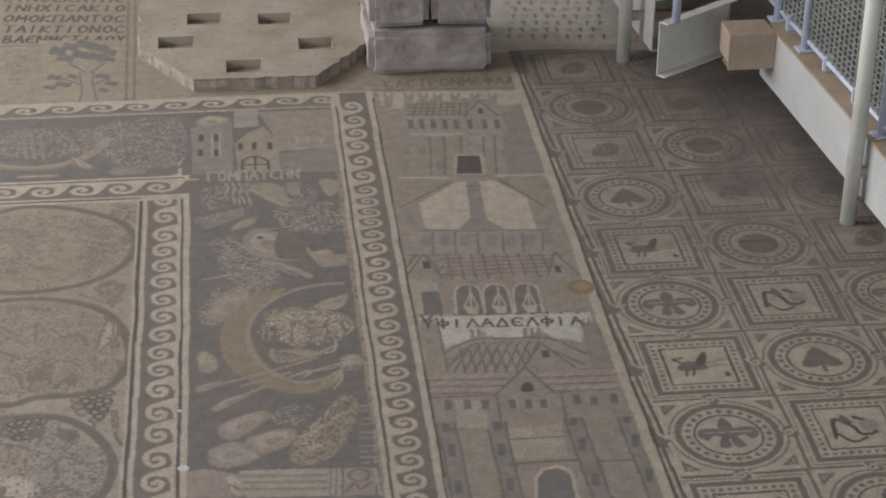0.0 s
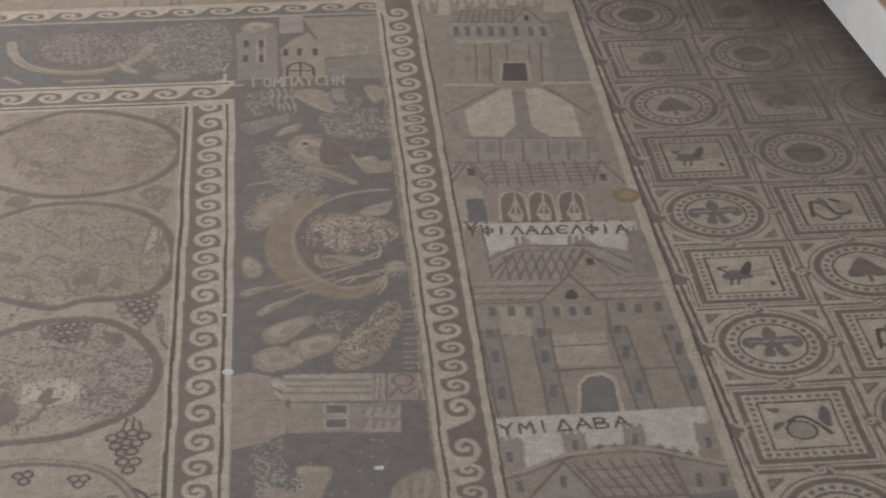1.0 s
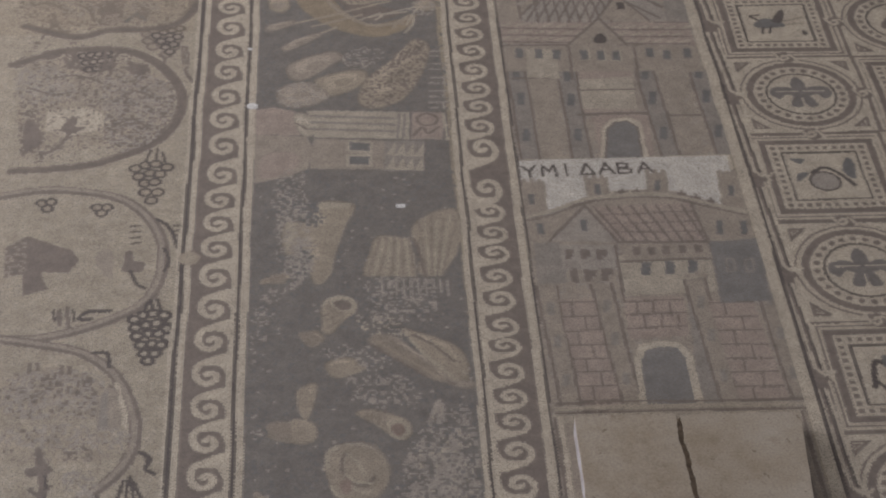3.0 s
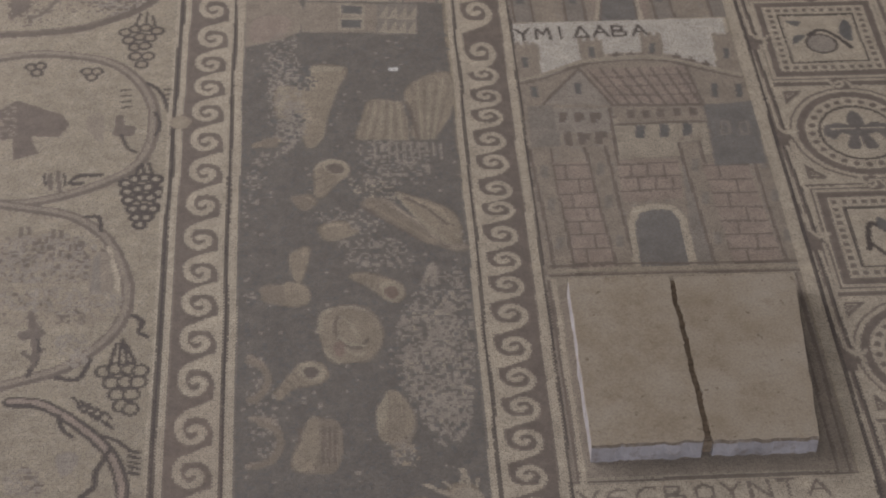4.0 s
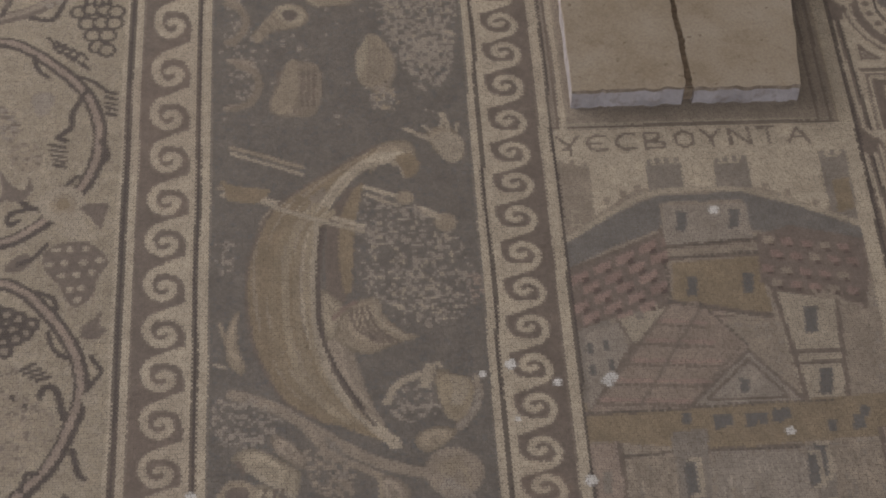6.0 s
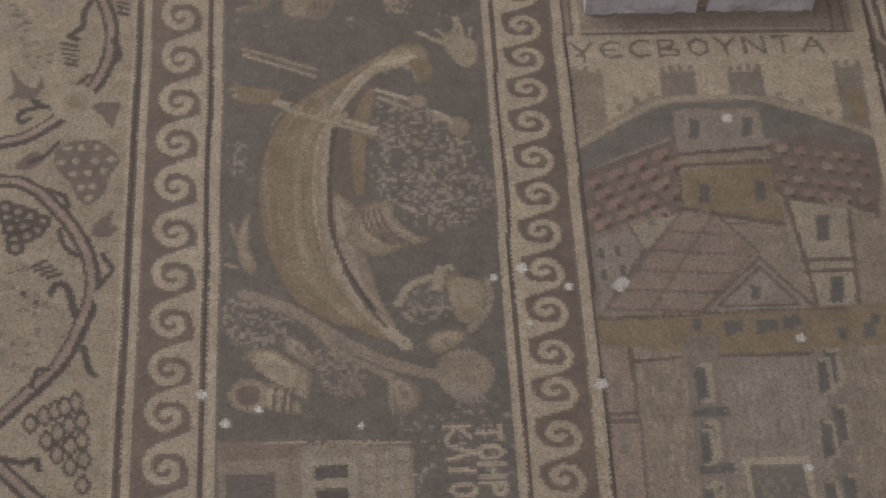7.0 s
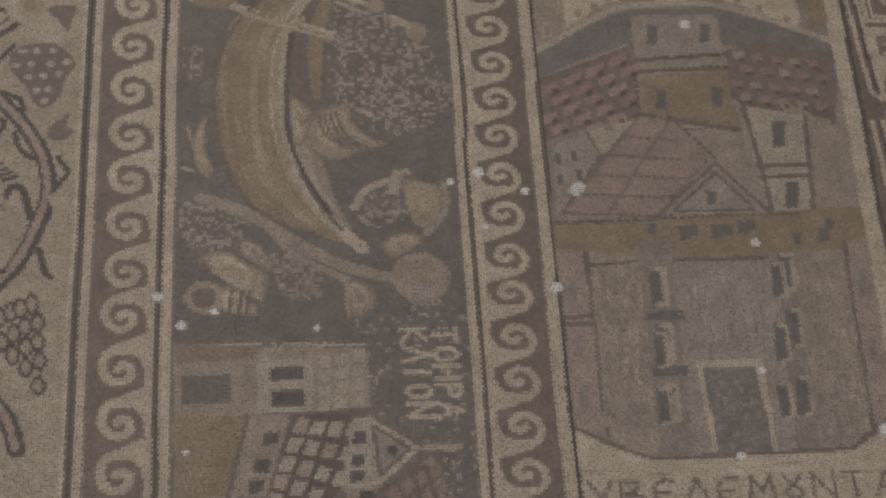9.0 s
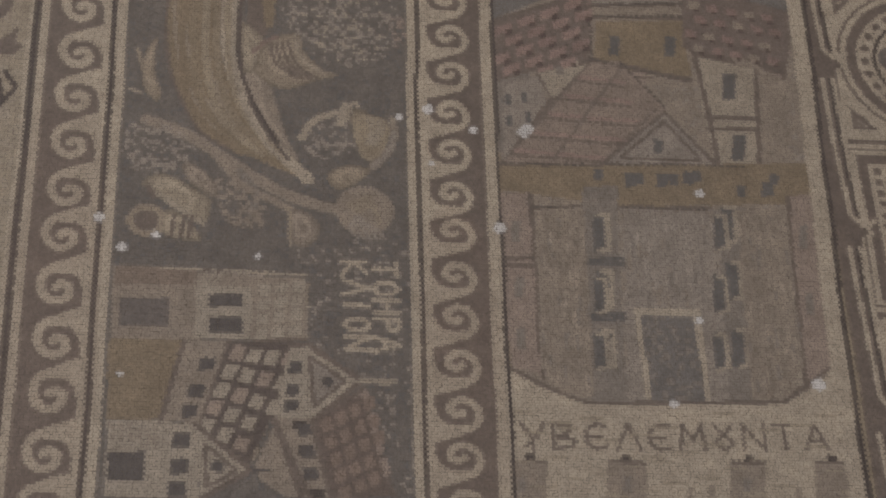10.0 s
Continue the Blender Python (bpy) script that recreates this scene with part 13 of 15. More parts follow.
line(ASH, 0.8, (-118.8, -170.3), (-118.6, -175.7))
line(ASH, 0.8, (-116.7, -170.4), (-116.7, -177.3))
blob((0.272, 0.226, 0.172), (-152, -191.3), (-150.9, -183.1), (-149.3, -178.3), (-146.2, -177), (-143.1, -178.6), (-142.3, -182.5), (-144.2, -185.3), (-146.7, -188), (-149.8, -191.4))
curve((0.225, 0.186, 0.146), 0.7, (-151, -190.2), (-148.6, -188.4), (-146.4, -186.6))
curve((0.225, 0.186, 0.146), 0.7, (-151, -187.3), (-148.5, -185.6), (-146.3, -184.5))
curve((0.225, 0.186, 0.146), 0.7, (-150.9, -184.5), (-148.5, -182.7), (-146.3, -182.3))
curve((0.225, 0.186, 0.146), 0.7, (-150.9, -181.6), (-148.4, -179.8), (-146.2, -180.2))
blob((0.318, 0.272, 0.208), (-149.6, -178.8), (-146.5, -176.8), (-143.1, -178.1), (-142.3, -181.5), (-144.2, -183.8), (-147.5, -182.7))
blob(BROWN, (-148.7, -179.8), (-146.2, -178.5), (-143.8, -180), (-144.1, -182.4), (-146.6, -182.8))
blob((0.225, 0.186, 0.146), (-158.3, -192.6), (-156.2, -191.3), (-152.9, -193.3), (-152.6, -196.6), (-155.4, -197.4))
blob((0.272, 0.226, 0.172), (-130.1, -192), (-127.8, -193.9), (-122.7, -196.5), (-118.4, -199.9), (-115.8, -205.4), (-115.2, -211.1), (-116.8, -212.5), (-120.5, -209.3), (-124.6, -203.3), (-127.9, -197.2))
line((0.318, 0.272, 0.208), 0.9, (-129.8, -192.5), (-124.6, -202.3), (-116.8, -212.1))
curve(BROWN, 0.8, (-127.8, -193.9), (-122.8, -197.4), (-117.2, -204.5))
blob((0.225, 0.186, 0.146), (-139, -194.4), (-135.6, -193.6), (-130.4, -198.4), (-124.7, -205.1), (-119.5, -212), (-123.3, -211.8), (-128.4, -206.7), (-134.2, -201.9))
line((0.272, 0.226, 0.172), 0.7, (-137.8, -195.8), (-122, -210.5))
line(BROWN, 0.7, (-138.5, -198.1), (-124.4, -210.9))
blob((0.272, 0.226, 0.172), (-150.7, -207.1), (-147.4, -204.5), (-143.8, -205.1), (-140.3, -206.6), (-144.5, -209.6), (-148.1, -210.3))
blob((0.272, 0.226, 0.172), (-142.9, -223.5), (-140.2, -222.8), (-135.1, -224.7), (-130.8, -226.6), (-129.5, -230), (-131.1, -233.7), (-134.5, -232.7), (-138.1, -228.8), (-141.2, -226.2))
blob((0.318, 0.272, 0.208), (-135.7, -226.8), (-131.7, -226.6), (-129.8, -229.6), (-131.4, -233.7), (-134.5, -232.7))
blob((0.205, 0.150, 0.122), (-134.7, -229), (-132.3, -228.2), (-131, -230.4), (-132.2, -232.4), (-134.2, -231.5))
line((0.225, 0.186, 0.146), 0.6, (-140.8, -223.2), (-141.2, -226.2))
line((0.225, 0.186, 0.146), 0.6, (-139.3, -223.9), (-139.7, -227.3))
line((0.225, 0.186, 0.146), 0.6, (-137.7, -224.6), (-138.1, -228.4))
line((0.225, 0.186, 0.146), 0.6, (-136.1, -225.3), (-136.6, -229.5))
blob((0.272, 0.226, 0.172), (-158.8, -215.1), (-157, -213.4), (-155.5, -215.2), (-156.2, -221.2), (-155.6, -225.1), (-157.4, -224.6), (-158.5, -221.1))
blob((0.272, 0.226, 0.172), (-160.6, -226.1), (-157.1, -225.5), (-154.2, -228.1), (-154, -232.7), (-157.7, -234.2), (-160.6, -231.6))
blob((0.225, 0.186, 0.146), (-166.3, -227.2), (-160.6, -226.6), (-160.3, -233.7), (-164.8, -232.6))
blob((0.272, 0.226, 0.172), (-151.9, -242.2), (-150.9, -237.4), (-147.8, -235.5), (-142.7, -236.1), (-137.9, -237.9), (-135.8, -242.9), (-136.3, -249.3), (-139.8, -253.4), (-144.3, -254.8), (-147.9, -254.2), (-150.3, -249.4))
curve((0.318, 0.272, 0.208), 1.4, (-151.3, -242.6), (-150.7, -237.8), (-148.4, -236))
curve(BROWN, 0.9, (-146.4, -238), (-147.6, -242.4), (-145.8, -247.6), (-141.7, -249.8), (-139.3, -246.7))
curve((0.318, 0.272, 0.208), 0.9, (-145.9, -238.4), (-143.4, -241.6), (-141.8, -245.8))
curve((0.318, 0.272, 0.208), 1.0, (-146.6, -245.6), (-143.9, -248.5), (-140, -249.1))
curve((0.318, 0.272, 0.208), 1.0, (-145, -250), (-142.3, -252.1), (-139.8, -251.1))
blob((0.225, 0.165, 0.135), (-148.1, -248.7), (-145.8, -247.2), (-145.1, -250.8), (-147, -252.3))
curve((0.318, 0.272, 0.208), 1.1, (-150, -249.4), (-149.3, -252.2), (-147.1, -254.6))
blob((0.272, 0.226, 0.172), (-162.3, -265.7), (-161.5, -262), (-159, -257.6), (-156.5, -254.2), (-152.9, -254), (-150.2, -256.4), (-150.5, -259.5), (-153.3, -260.9), (-156.3, -261.5), (-159.3, -264), (-160.9, -266.6))
blob((0.318, 0.272, 0.208), (-157.1, -255.3), (-154, -253.9), (-150.7, -256), (-150.8, -259.1), (-154.1, -260.5), (-156.5, -258.4))
blob((0.150, 0.122, 0.106), (-155.7, -256.2), (-153.5, -255.5), (-152.1, -257.1), (-153.2, -259.4), (-155.4, -258.5))
curve((0.225, 0.186, 0.146), 0.7, (-161.2, -262.4), (-159.8, -263.2), (-159, -265.1))
curve((0.225, 0.186, 0.146), 0.7, (-159.8, -259.8), (-158.6, -261), (-157.9, -262.9))
curve((0.225, 0.186, 0.146), 0.7, (-158.4, -257.2), (-157.4, -258.8), (-156.8, -260.7))
curve((0.225, 0.186, 0.146), 1.8, (-168.9, -253.3), (-165.3, -255.7), (-164.2, -260.4), (-165.8, -264.8), (-168.3, -266.2))
curve((0.225, 0.186, 0.146), 1.9, (-166, -273.7), (-162.3, -276), (-161.2, -280.4), (-163.1, -285.3), (-167, -287.5))
blob((0.272, 0.226, 0.172), (-154.2, -272.8), (-152.6, -272.5), (-151.6, -275.1), (-152, -281.9), (-153.4, -288.2), (-156, -289.8), (-158.6, -287.9), (-157.8, -283.4), (-155.9, -279.2))
blob((0.225, 0.186, 0.146), (-151.6, -274.4), (-147.3, -274.6), (-146.7, -283.9), (-148.7, -290.1), (-152.9, -289.9), (-152, -281.9))
line(BROWN, 0.7, (-150.8, -275.8), (-151.3, -287.2))
line(BROWN, 0.7, (-149.5, -275.9), (-150, -287.3))
line(BROWN, 0.7, (-148.1, -276), (-148.7, -287.3))
blob((0.272, 0.226, 0.172), (-138.6, -270.9), (-136.8, -267.3), (-135.3, -264.4), (-133.1, -264.8), (-130.6, -268.7), (-129.6, -274.7), (-130.8, -278.6), (-133.6, -281), (-136.6, -281.6), (-138.3, -278.6))
blob((0.318, 0.272, 0.208), (-138.6, -271.3), (-137.1, -267.7), (-135.6, -265.5), (-135.5, -270), (-137.2, -277.2), (-138.3, -278.2))
line((0.225, 0.186, 0.146), 0.6, (-134.9, -267), (-135.7, -280.2))
line((0.225, 0.186, 0.146), 0.6, (-133.8, -267.8), (-134.6, -279.5))
line((0.225, 0.186, 0.146), 0.6, (-132.8, -268.6), (-133.5, -278.8))
line((0.225, 0.186, 0.146), 0.6, (-131.7, -269.4), (-132.4, -278.2))
softfleck(ASH, 0.35, (-135.6, -282.7), (-131.5, -282.1), (-129.6, -284.7), (-131.1, -289.2), (-134.5, -289.1))
softfleck(ASH, 0.3, (-126.6, -239.3), (-120.6, -235.4), (-116.3, -239.7), (-118, -251.7), (-117.1, -267.1), (-118.7, -281.7), (-122.3, -283.3), (-127.3, -277.7), (-128, -266.6), (-128.6, -251.2))
line(ASH, 1.0, (-124.8, -227.9), (-122.6, -220.6))
line(ASH, 1.0, (-122.5, -228.3), (-122, -220.2))
line(ASH, 1.0, (-121, -227.1), (-121.2, -221.1))
write(CREAM, 0.95, "ΚΛΙΟΝ", (-127.3, -399.2), (-126.4, -420.6), 5.0, (1, 0))
write(CREAM, 0.95, "ΤΟΗΡΑ", (-121.2, -399.3), (-120.7, -420.6), 5.0, (1, 0))
# dolphin boat: ribs of the hull, oar, chest and basket
curve((0.228, 0.178, 0.122), 1.5, (-152.1, -315), (-157.4, -324.2), (-160, -335), (-160.5, -347.1), (-159.4, -358.9), (-155, -367.6), (-147.5, -374.5))
curve((0.245, 0.196, 0.136), 1.5, (-150.3, -316.1), (-155.4, -324.2), (-157.8, -335.1), (-158.1, -347.2), (-156.8, -359), (-152.5, -367.7), (-145.5, -374.6))
curve((0.300, 0.248, 0.180), 1.5, (-148.6, -317.1), (-153.5, -324.3), (-155.6, -335.2), (-155.7, -347.3), (-154.2, -359.1), (-149.9, -367.8), (-143.4, -374.7))
curve((0.262, 0.212, 0.150), 1.5, (-146.8, -318.1), (-151.5, -324.4), (-153.4, -335.3), (-153.3, -347.4), (-151.6, -359.2), (-147.4, -367.9), (-141.3, -374.8))
curve((0.300, 0.248, 0.180), 1.5, (-145.1, -319.2), (-149.5, -324.5), (-151.2, -335.4), (-150.9, -347.5), (-149, -359.3), (-144.8, -368), (-139.2, -374.9))
curve(PALE, 1.1, (-148.7, -322.6), (-149.4, -330.8), (-150, -341.5), (-149.8, -350.5), (-148.1, -359.3), (-144.6, -368), (-139.5, -375.4), (-133, -380.8))
curve((0.12, 0.096, 0.084), 0.8, (-147, -323), (-148.2, -332.4), (-148.7, -343.1), (-148.1, -352), (-146, -360.8), (-142.7, -368.1), (-137.9, -375.5))
curve(PALE, 1.0, (-146.7, -317.5), (-142.1, -310.4), (-136.6, -306.3), (-131.7, -304.9), (-129.4, -305.9), (-128.6, -309.2))
blob((0.228, 0.178, 0.122), (-130.4, -304.1), (-127.5, -302.5), (-125, -305), (-125.7, -308.3), (-128.3, -309.9), (-129, -307.2))
line(PALE, 1.1, (-169.6, -313.4), (-163.6, -314.6), (-156.1, -318.1), (-147.4, -321.7), (-138.6, -324.9))
fill((0.228, 0.178, 0.122), (-169.1, -311.5), (-164.9, -312.9), (-159.3, -313.8), (-162.3, -316.3), (-168.6, -315.1))
line(PALE, 1.0, (-137.4, -314.6), (-130.5, -318.1))
line(PALE, 1.0, (-124.6, -320.2), (-121.7, -322))
line(PALE, 0.9, (-167.2, -301.5), (-151.7, -308.1))
line(PALE, 1.0, (-127.9, -295), (-121.3, -299))
curve(PALE, 0.9, (-119.5, -290.7), (-118.6, -293.2), (-118, -295.3))
blob(PALE, (-121.3, -298), (-118.8, -296), (-115.5, -297.5), (-114.5, -301.3), (-116.8, -305.6), (-119.8, -303.5))
curve(PALE, 1.0, (-134.9, -370.3), (-133.3, -366.7), (-130.6, -364), (-127.9, -363), (-127.6, -366.1))
curve(PALE, 1.0, (-126.7, -366.2), (-126.2, -362.2), (-124.5, -360.8), (-123.4, -361.7))
blob((0.300, 0.248, 0.180), (-124.2, -363.1), (-121.4, -363.8), (-118.3, -364.5), (-116.9, -367.7), (-118.9, -373.2), (-122.1, -374.7), (-123.7, -371.6), (-124.6, -367.4))
curve(PALE, 0.6, (-121.4, -364.7), (-120.9, -367.5), (-121.8, -370.6))
curve(PALE, 0.6, (-120.5, -364.7), (-120.1, -367.6), (-121.2, -370.6))
curve(PALE, 0.6, (-119.5, -364.8), (-119.2, -367.6), (-120.6, -370.6))
curve(PALE, 0.6, (-118.6, -364.8), (-118.4, -367.6), (-120, -370.7))
curve(ASH, 1.3, (-116, -367.7), (-117, -371.9), (-120.3, -376.2))
line(PALE, 0.9, (-116.7, -365.1), (-115, -364.1))
# tree in the pale field, and the first city's skyline
fill((0.285, 0.235, 0.170), (-239, 268.3), (-202.6, 264.8), (-199, 193.4), (-232.4, 196.7))
fill(TAN, (-217.9, 196.4), (-217.1, 209.6), (-219, 228.4), (-217.3, 235.8), (-214.3, 235.6), (-213.2, 221.5), (-210.2, 195.7))
line(BROWN, 0.8, (-217.9, 196.4), (-217.2, 210.8), (-219.1, 229.6))
line(BROWN, 0.8, (-210.2, 195.7), (-213.2, 220.3), (-213.1, 231.6))
line(BROWN, 1.3, (-217, 229.4), (-224.6, 240.4))
line(BROWN, 1.3, (-214.5, 229.2), (-208.4, 238.9))
line(BROWN, 1.2, (-217.4, 215.7), (-226.2, 222.8))
line(BROWN, 1.2, (-212.9, 215.3), (-206.2, 220.9))
blob((0.150, 0.132, 0.118), (-234.4, 252.4), (-232.9, 260.9), (-229.9, 258.6), (-226.5, 256.3), (-227.7, 248.5), (-231.1, 250.8))
blob((0.150, 0.132, 0.118), (-229.1, 257.4), (-227.5, 265.1), (-224.5, 263), (-221.1, 260.9), (-222.4, 253.8), (-225.7, 255.9))
blob((0.150, 0.132, 0.118), (-223.1, 259.5), (-221.1, 267.3), (-217.8, 265.1), (-213.9, 262.9), (-215.5, 255.8), (-219.3, 258))
blob((0.150, 0.132, 0.118), (-216.2, 254.9), (-214.2, 262.5), (-210.8, 260.4), (-207, 258.2), (-208.6, 251.2), (-212.4, 253.3))
blob((0.150, 0.132, 0.118), (-209.3, 249.1), (-208, 255.9), (-205.8, 254.1), (-203.3, 252.3), (-204.3, 246), (-206.8, 247.8))
blob((0.150, 0.132, 0.118), (-230.4, 244.6), (-228.8, 251.2), (-225.8, 249.4), (-222.5, 247.5), (-223.8, 241.3), (-227.1, 243.2))
blob((0.150, 0.132, 0.118), (-224, 247.7), (-222.1, 255.2), (-218.8, 253.1), (-215, 251), (-216.5, 244), (-220.3, 246.2))
blob((0.150, 0.132, 0.118), (-216.7, 244.4), (-214.8, 251.9), (-211.5, 249.8), (-207.7, 247.7), (-209.3, 240.7), (-213, 242.9))
blob((0.150, 0.132, 0.118), (-208.5, 241.6), (-207.4, 246.6), (-205.6, 245.2), (-203.5, 243.8), (-204.4, 239.2), (-206.4, 240.6))
blob((0.150, 0.132, 0.118), (-233.6, 223.6), (-232.2, 228.4), (-229.7, 227), (-226.8, 225.6), (-228, 221.2), (-230.8, 222.6))
blob((0.150, 0.132, 0.118), (-229.7, 215.8), (-228, 220.5), (-225.2, 219.1), (-221.9, 217.6), (-223.3, 213.3), (-226.5, 214.8))
blob((0.150, 0.132, 0.118), (-234.4, 212.8), (-233.2, 216.6), (-231.1, 215.5), (-228.6, 214.3), (-229.6, 210.8), (-232, 211.9))
blob((0.150, 0.132, 0.118), (-224.8, 224.2), (-223.7, 228.2), (-221.9, 227.1), (-219.9, 225.9), (-220.7, 222.2), (-222.7, 223.4))
blob((0.150, 0.132, 0.118), (-212.3, 222.8), (-210.7, 227.6), (-208.2, 226.2), (-205.4, 224.8), (-206.6, 220.4), (-209.4, 221.8))
blob((0.150, 0.132, 0.118), (-207.5, 215.1), (-206.2, 219), (-204, 217.9), (-201.6, 216.7), (-202.7, 213.1), (-205.1, 214.2))
blob((0.150, 0.132, 0.118), (-210.2, 208), (-209.1, 211.9), (-207.3, 210.8), (-205.3, 209.7), (-206.2, 206.1), (-208.2, 207.2))
fill(CREAM, (-88.5, 194.9), (-26.8, 191.4), (-27.9, 177.1), (-37.9, 176.8), (-39, 182.9), (-51.7, 185.3), (-57, 182.2), (-66.5, 185.5), (-72, 180.1), (-84.4, 178.9), (-87.7, 180.4))
fill(STONE, (-87, 178), (-85.9, 189.8), (-86.4, 189.8), (-86.1, 194), (-84.6, 193.9), (-84.9, 190.9), (-83.4, 190.7), (-83.1, 193.7), (-81.6, 193.6), (-82, 189.4), (-83.6, 177.7))
fill(STONE, (-78.2, 177.1), (-77.1, 188.9), (-77.6, 189), (-77.2, 193.2), (-75.7, 193), (-76, 190), (-74.5, 189.9), (-74.2, 192.9), (-72.7, 192.7), (-73.2, 188.6), (-74.8, 176.8))
fill(STONE, (-71.9, 176.5), (-70.7, 188.3), (-71.2, 188.4), (-70.8, 192.6), (-69.3, 192.4), (-69.6, 189.4), (-68.1, 189.3), (-67.8, 192.3), (-66.3, 192.1), (-66.8, 187.9), (-68.5, 176.2))
fill(STONE, (-65.6, 175.9), (-64.3, 187.7), (-64.8, 187.8), (-64.4, 191.9), (-62.9, 191.8), (-63.2, 188.8), (-61.7, 188.7), (-61.4, 191.7), (-59.9, 191.5), (-60.4, 187.3), (-62.2, 175.6))
fill(STONE, (-58.3, 175.2), (-56.9, 187), (-57.4, 187), (-56.9, 191.2), (-55.5, 191.1), (-55.8, 188.1), (-54.3, 188), (-54, 190.9), (-52.5, 190.8), (-53, 186.6), (-54.9, 174.9))
fill(STONE, (-50, 174.4), (-48.6, 186.2), (-49.1, 186.2), (-48.5, 190.4), (-47.1, 190.3), (-47.4, 187.3), (-46, 187.2), (-45.6, 190.1), (-44.1, 190), (-44.6, 185.8), (-46.6, 174.1))
fill(STONE, (-42.3, 173.7), (-40.7, 185.4), (-41.2, 185.5), (-40.6, 189.7), (-39.1, 189.5), (-39.5, 186.5), (-38.1, 186.4), (-37.7, 189.4), (-36.2, 189.2), (-36.8, 185.1), (-38.9, 173.4))
fill(STONE, (-79, 169.1), (-73.3, 182.6), (-50.6, 181.6), (-49.9, 167.4))
line(BROWN, 0.8, (-75.9, 180.5), (-50.4, 179.2))
line(BROWN, 0.8, (-76.8, 177), (-50.4, 175.7))
line(BROWN, 0.8, (-77.6, 173.6), (-50.3, 172.1))
line(BROWN, 0.8, (-78.4, 170.2), (-50.3, 168.6))
line(BROWN, 0.7, (-72.3, 182.5), (-75.6, 168.7))
line(BROWN, 0.7, (-69.6, 182.2), (-72.7, 168.5))
line(BROWN, 0.7, (-66.9, 182), (-69.8, 168.2))
line(BROWN, 0.7, (-64.2, 181.7), (-67, 167.9))
line(BROWN, 0.7, (-61.5, 181.5), (-64.1, 167.6))
line(BROWN, 0.7, (-58.8, 181.2), (-61.2, 167.4))
line(BROWN, 0.7, (-56.2, 180.9), (-58.3, 167.1))
line(BROWN, 0.7, (-53.5, 180.7), (-55.4, 166.8))
line(BROWN, 0.7, (-50.8, 180.4), (-52.5, 166.5))
fill(ASH, (-53, 166.6), (-45.2, 181.1), (-39.3, 166.4))
line(BROWN, 0.9, (-53.5, 166), (-45.2, 181.7), (-38.9, 165.8))
fill(DARK, (-46.6, 174.1), (-44.7, 173.9), (-45.1, 168.7), (-47.1, 168.9))
fill(ASH, (-83.1, 167.2), (-37.1, 165), (-37.2, 150.3), (-83, 152.4))
fill(SLATE, (-77.9, 165.5), (-75.7, 165.3), (-76.1, 156.3), (-78.3, 156.5))
fill(SLATE, (-73.1, 165.1), (-70.9, 164.8), (-71.4, 155.8), (-73.5, 156))
fill(SLATE, (-68.3, 164.6), (-66.1, 164.4), (-66.6, 155.3), (-68.8, 155.6))
fill(SLATE, (-63.5, 164.1), (-61.3, 163.9), (-61.9, 154.9), (-64, 155.1))
fill(SLATE, (-58.7, 163.7), (-56.5, 163.5), (-57.1, 154.4), (-59.3, 154.6))
fill(SLATE, (-52.9, 163.1), (-50.8, 162.9), (-51.4, 153.9), (-53.6, 154.1))
fill(SLATE, (-46.7, 162.5), (-44.5, 162.3), (-45.2, 153.3), (-47.4, 153.5))
fill(SLATE, (-41.4, 162), (-39.2, 161.8), (-40, 152.8), (-42.1, 153))
# river house near the doorway: windows, pale tiles and gables
fill(STONE, (-171.7, -402.4), (-155.8, -403.4), (-134.3, -403.7), (-133.6, -417.4), (-158, -418.4), (-171.2, -418.5))
fill((0.225, 0.176, 0.140), (-171.3, -402.1), (-155.7, -403.1), (-156, -406.2), (-171.3, -406.5))
line((0.330, 0.285, 0.228), 0.8, (-155.6, -406.5), (-153.5, -403.6))
line((0.330, 0.285, 0.228), 0.8, (-154.1, -406.4), (-152, -403.5))
line((0.330, 0.285, 0.228), 0.8, (-152.5, -406.4), (-150.4, -403.4))
fill((0.148, 0.128, 0.116), (-170, -409.5), (-160.5, -409.2), (-160.5, -415.3), (-169.9, -415.6))
fill((0.330, 0.285, 0.228), (-155.6, -406.2), (-144.6, -406.3), (-144.8, -418), (-155.8, -418.1))
fill((0.105, 0.092, 0.086), (-152.9, -408.2), (-146.3, -407.9), (-146.4, -410.9), (-152.9, -411.1))
fill((0.105, 0.092, 0.086), (-152.9, -413.2), (-146.3, -413), (-146.5, -416.5), (-153, -416.7))
fill((0.330, 0.285, 0.228), (-143.3, -405.8), (-140.9, -405.3), (-141.1, -408), (-143.5, -408.4))
fill((0.330, 0.285, 0.228), (-143.5, -409.1), (-141.1, -408.7), (-141.2, -411.3), (-143.6, -411.7))
fill((0.330, 0.285, 0.228), (-143.6, -412.4), (-141.2, -412), (-141.4, -414.6), (-143.8, -415))
fill((0.330, 0.285, 0.228), (-143.8, -415.7), (-141.4, -415.3), (-141.6, -417.9), (-143.9, -418.2))
fill((0.330, 0.285, 0.228), (-140, -405.2), (-137.6, -404.7), (-137.8, -407.4), (-140.2, -407.7))
fill((0.330, 0.285, 0.228), (-140.2, -408.5), (-137.8, -408), (-137.9, -410.7), (-140.4, -411.1))
fill((0.330, 0.285, 0.228), (-140.3, -411.8), (-137.9, -411.4), (-138.1, -414), (-140.5, -414.3))
fill((0.330, 0.285, 0.228), (-140.5, -415.1), (-138.1, -414.6), (-138.3, -417.3), (-140.7, -417.6))
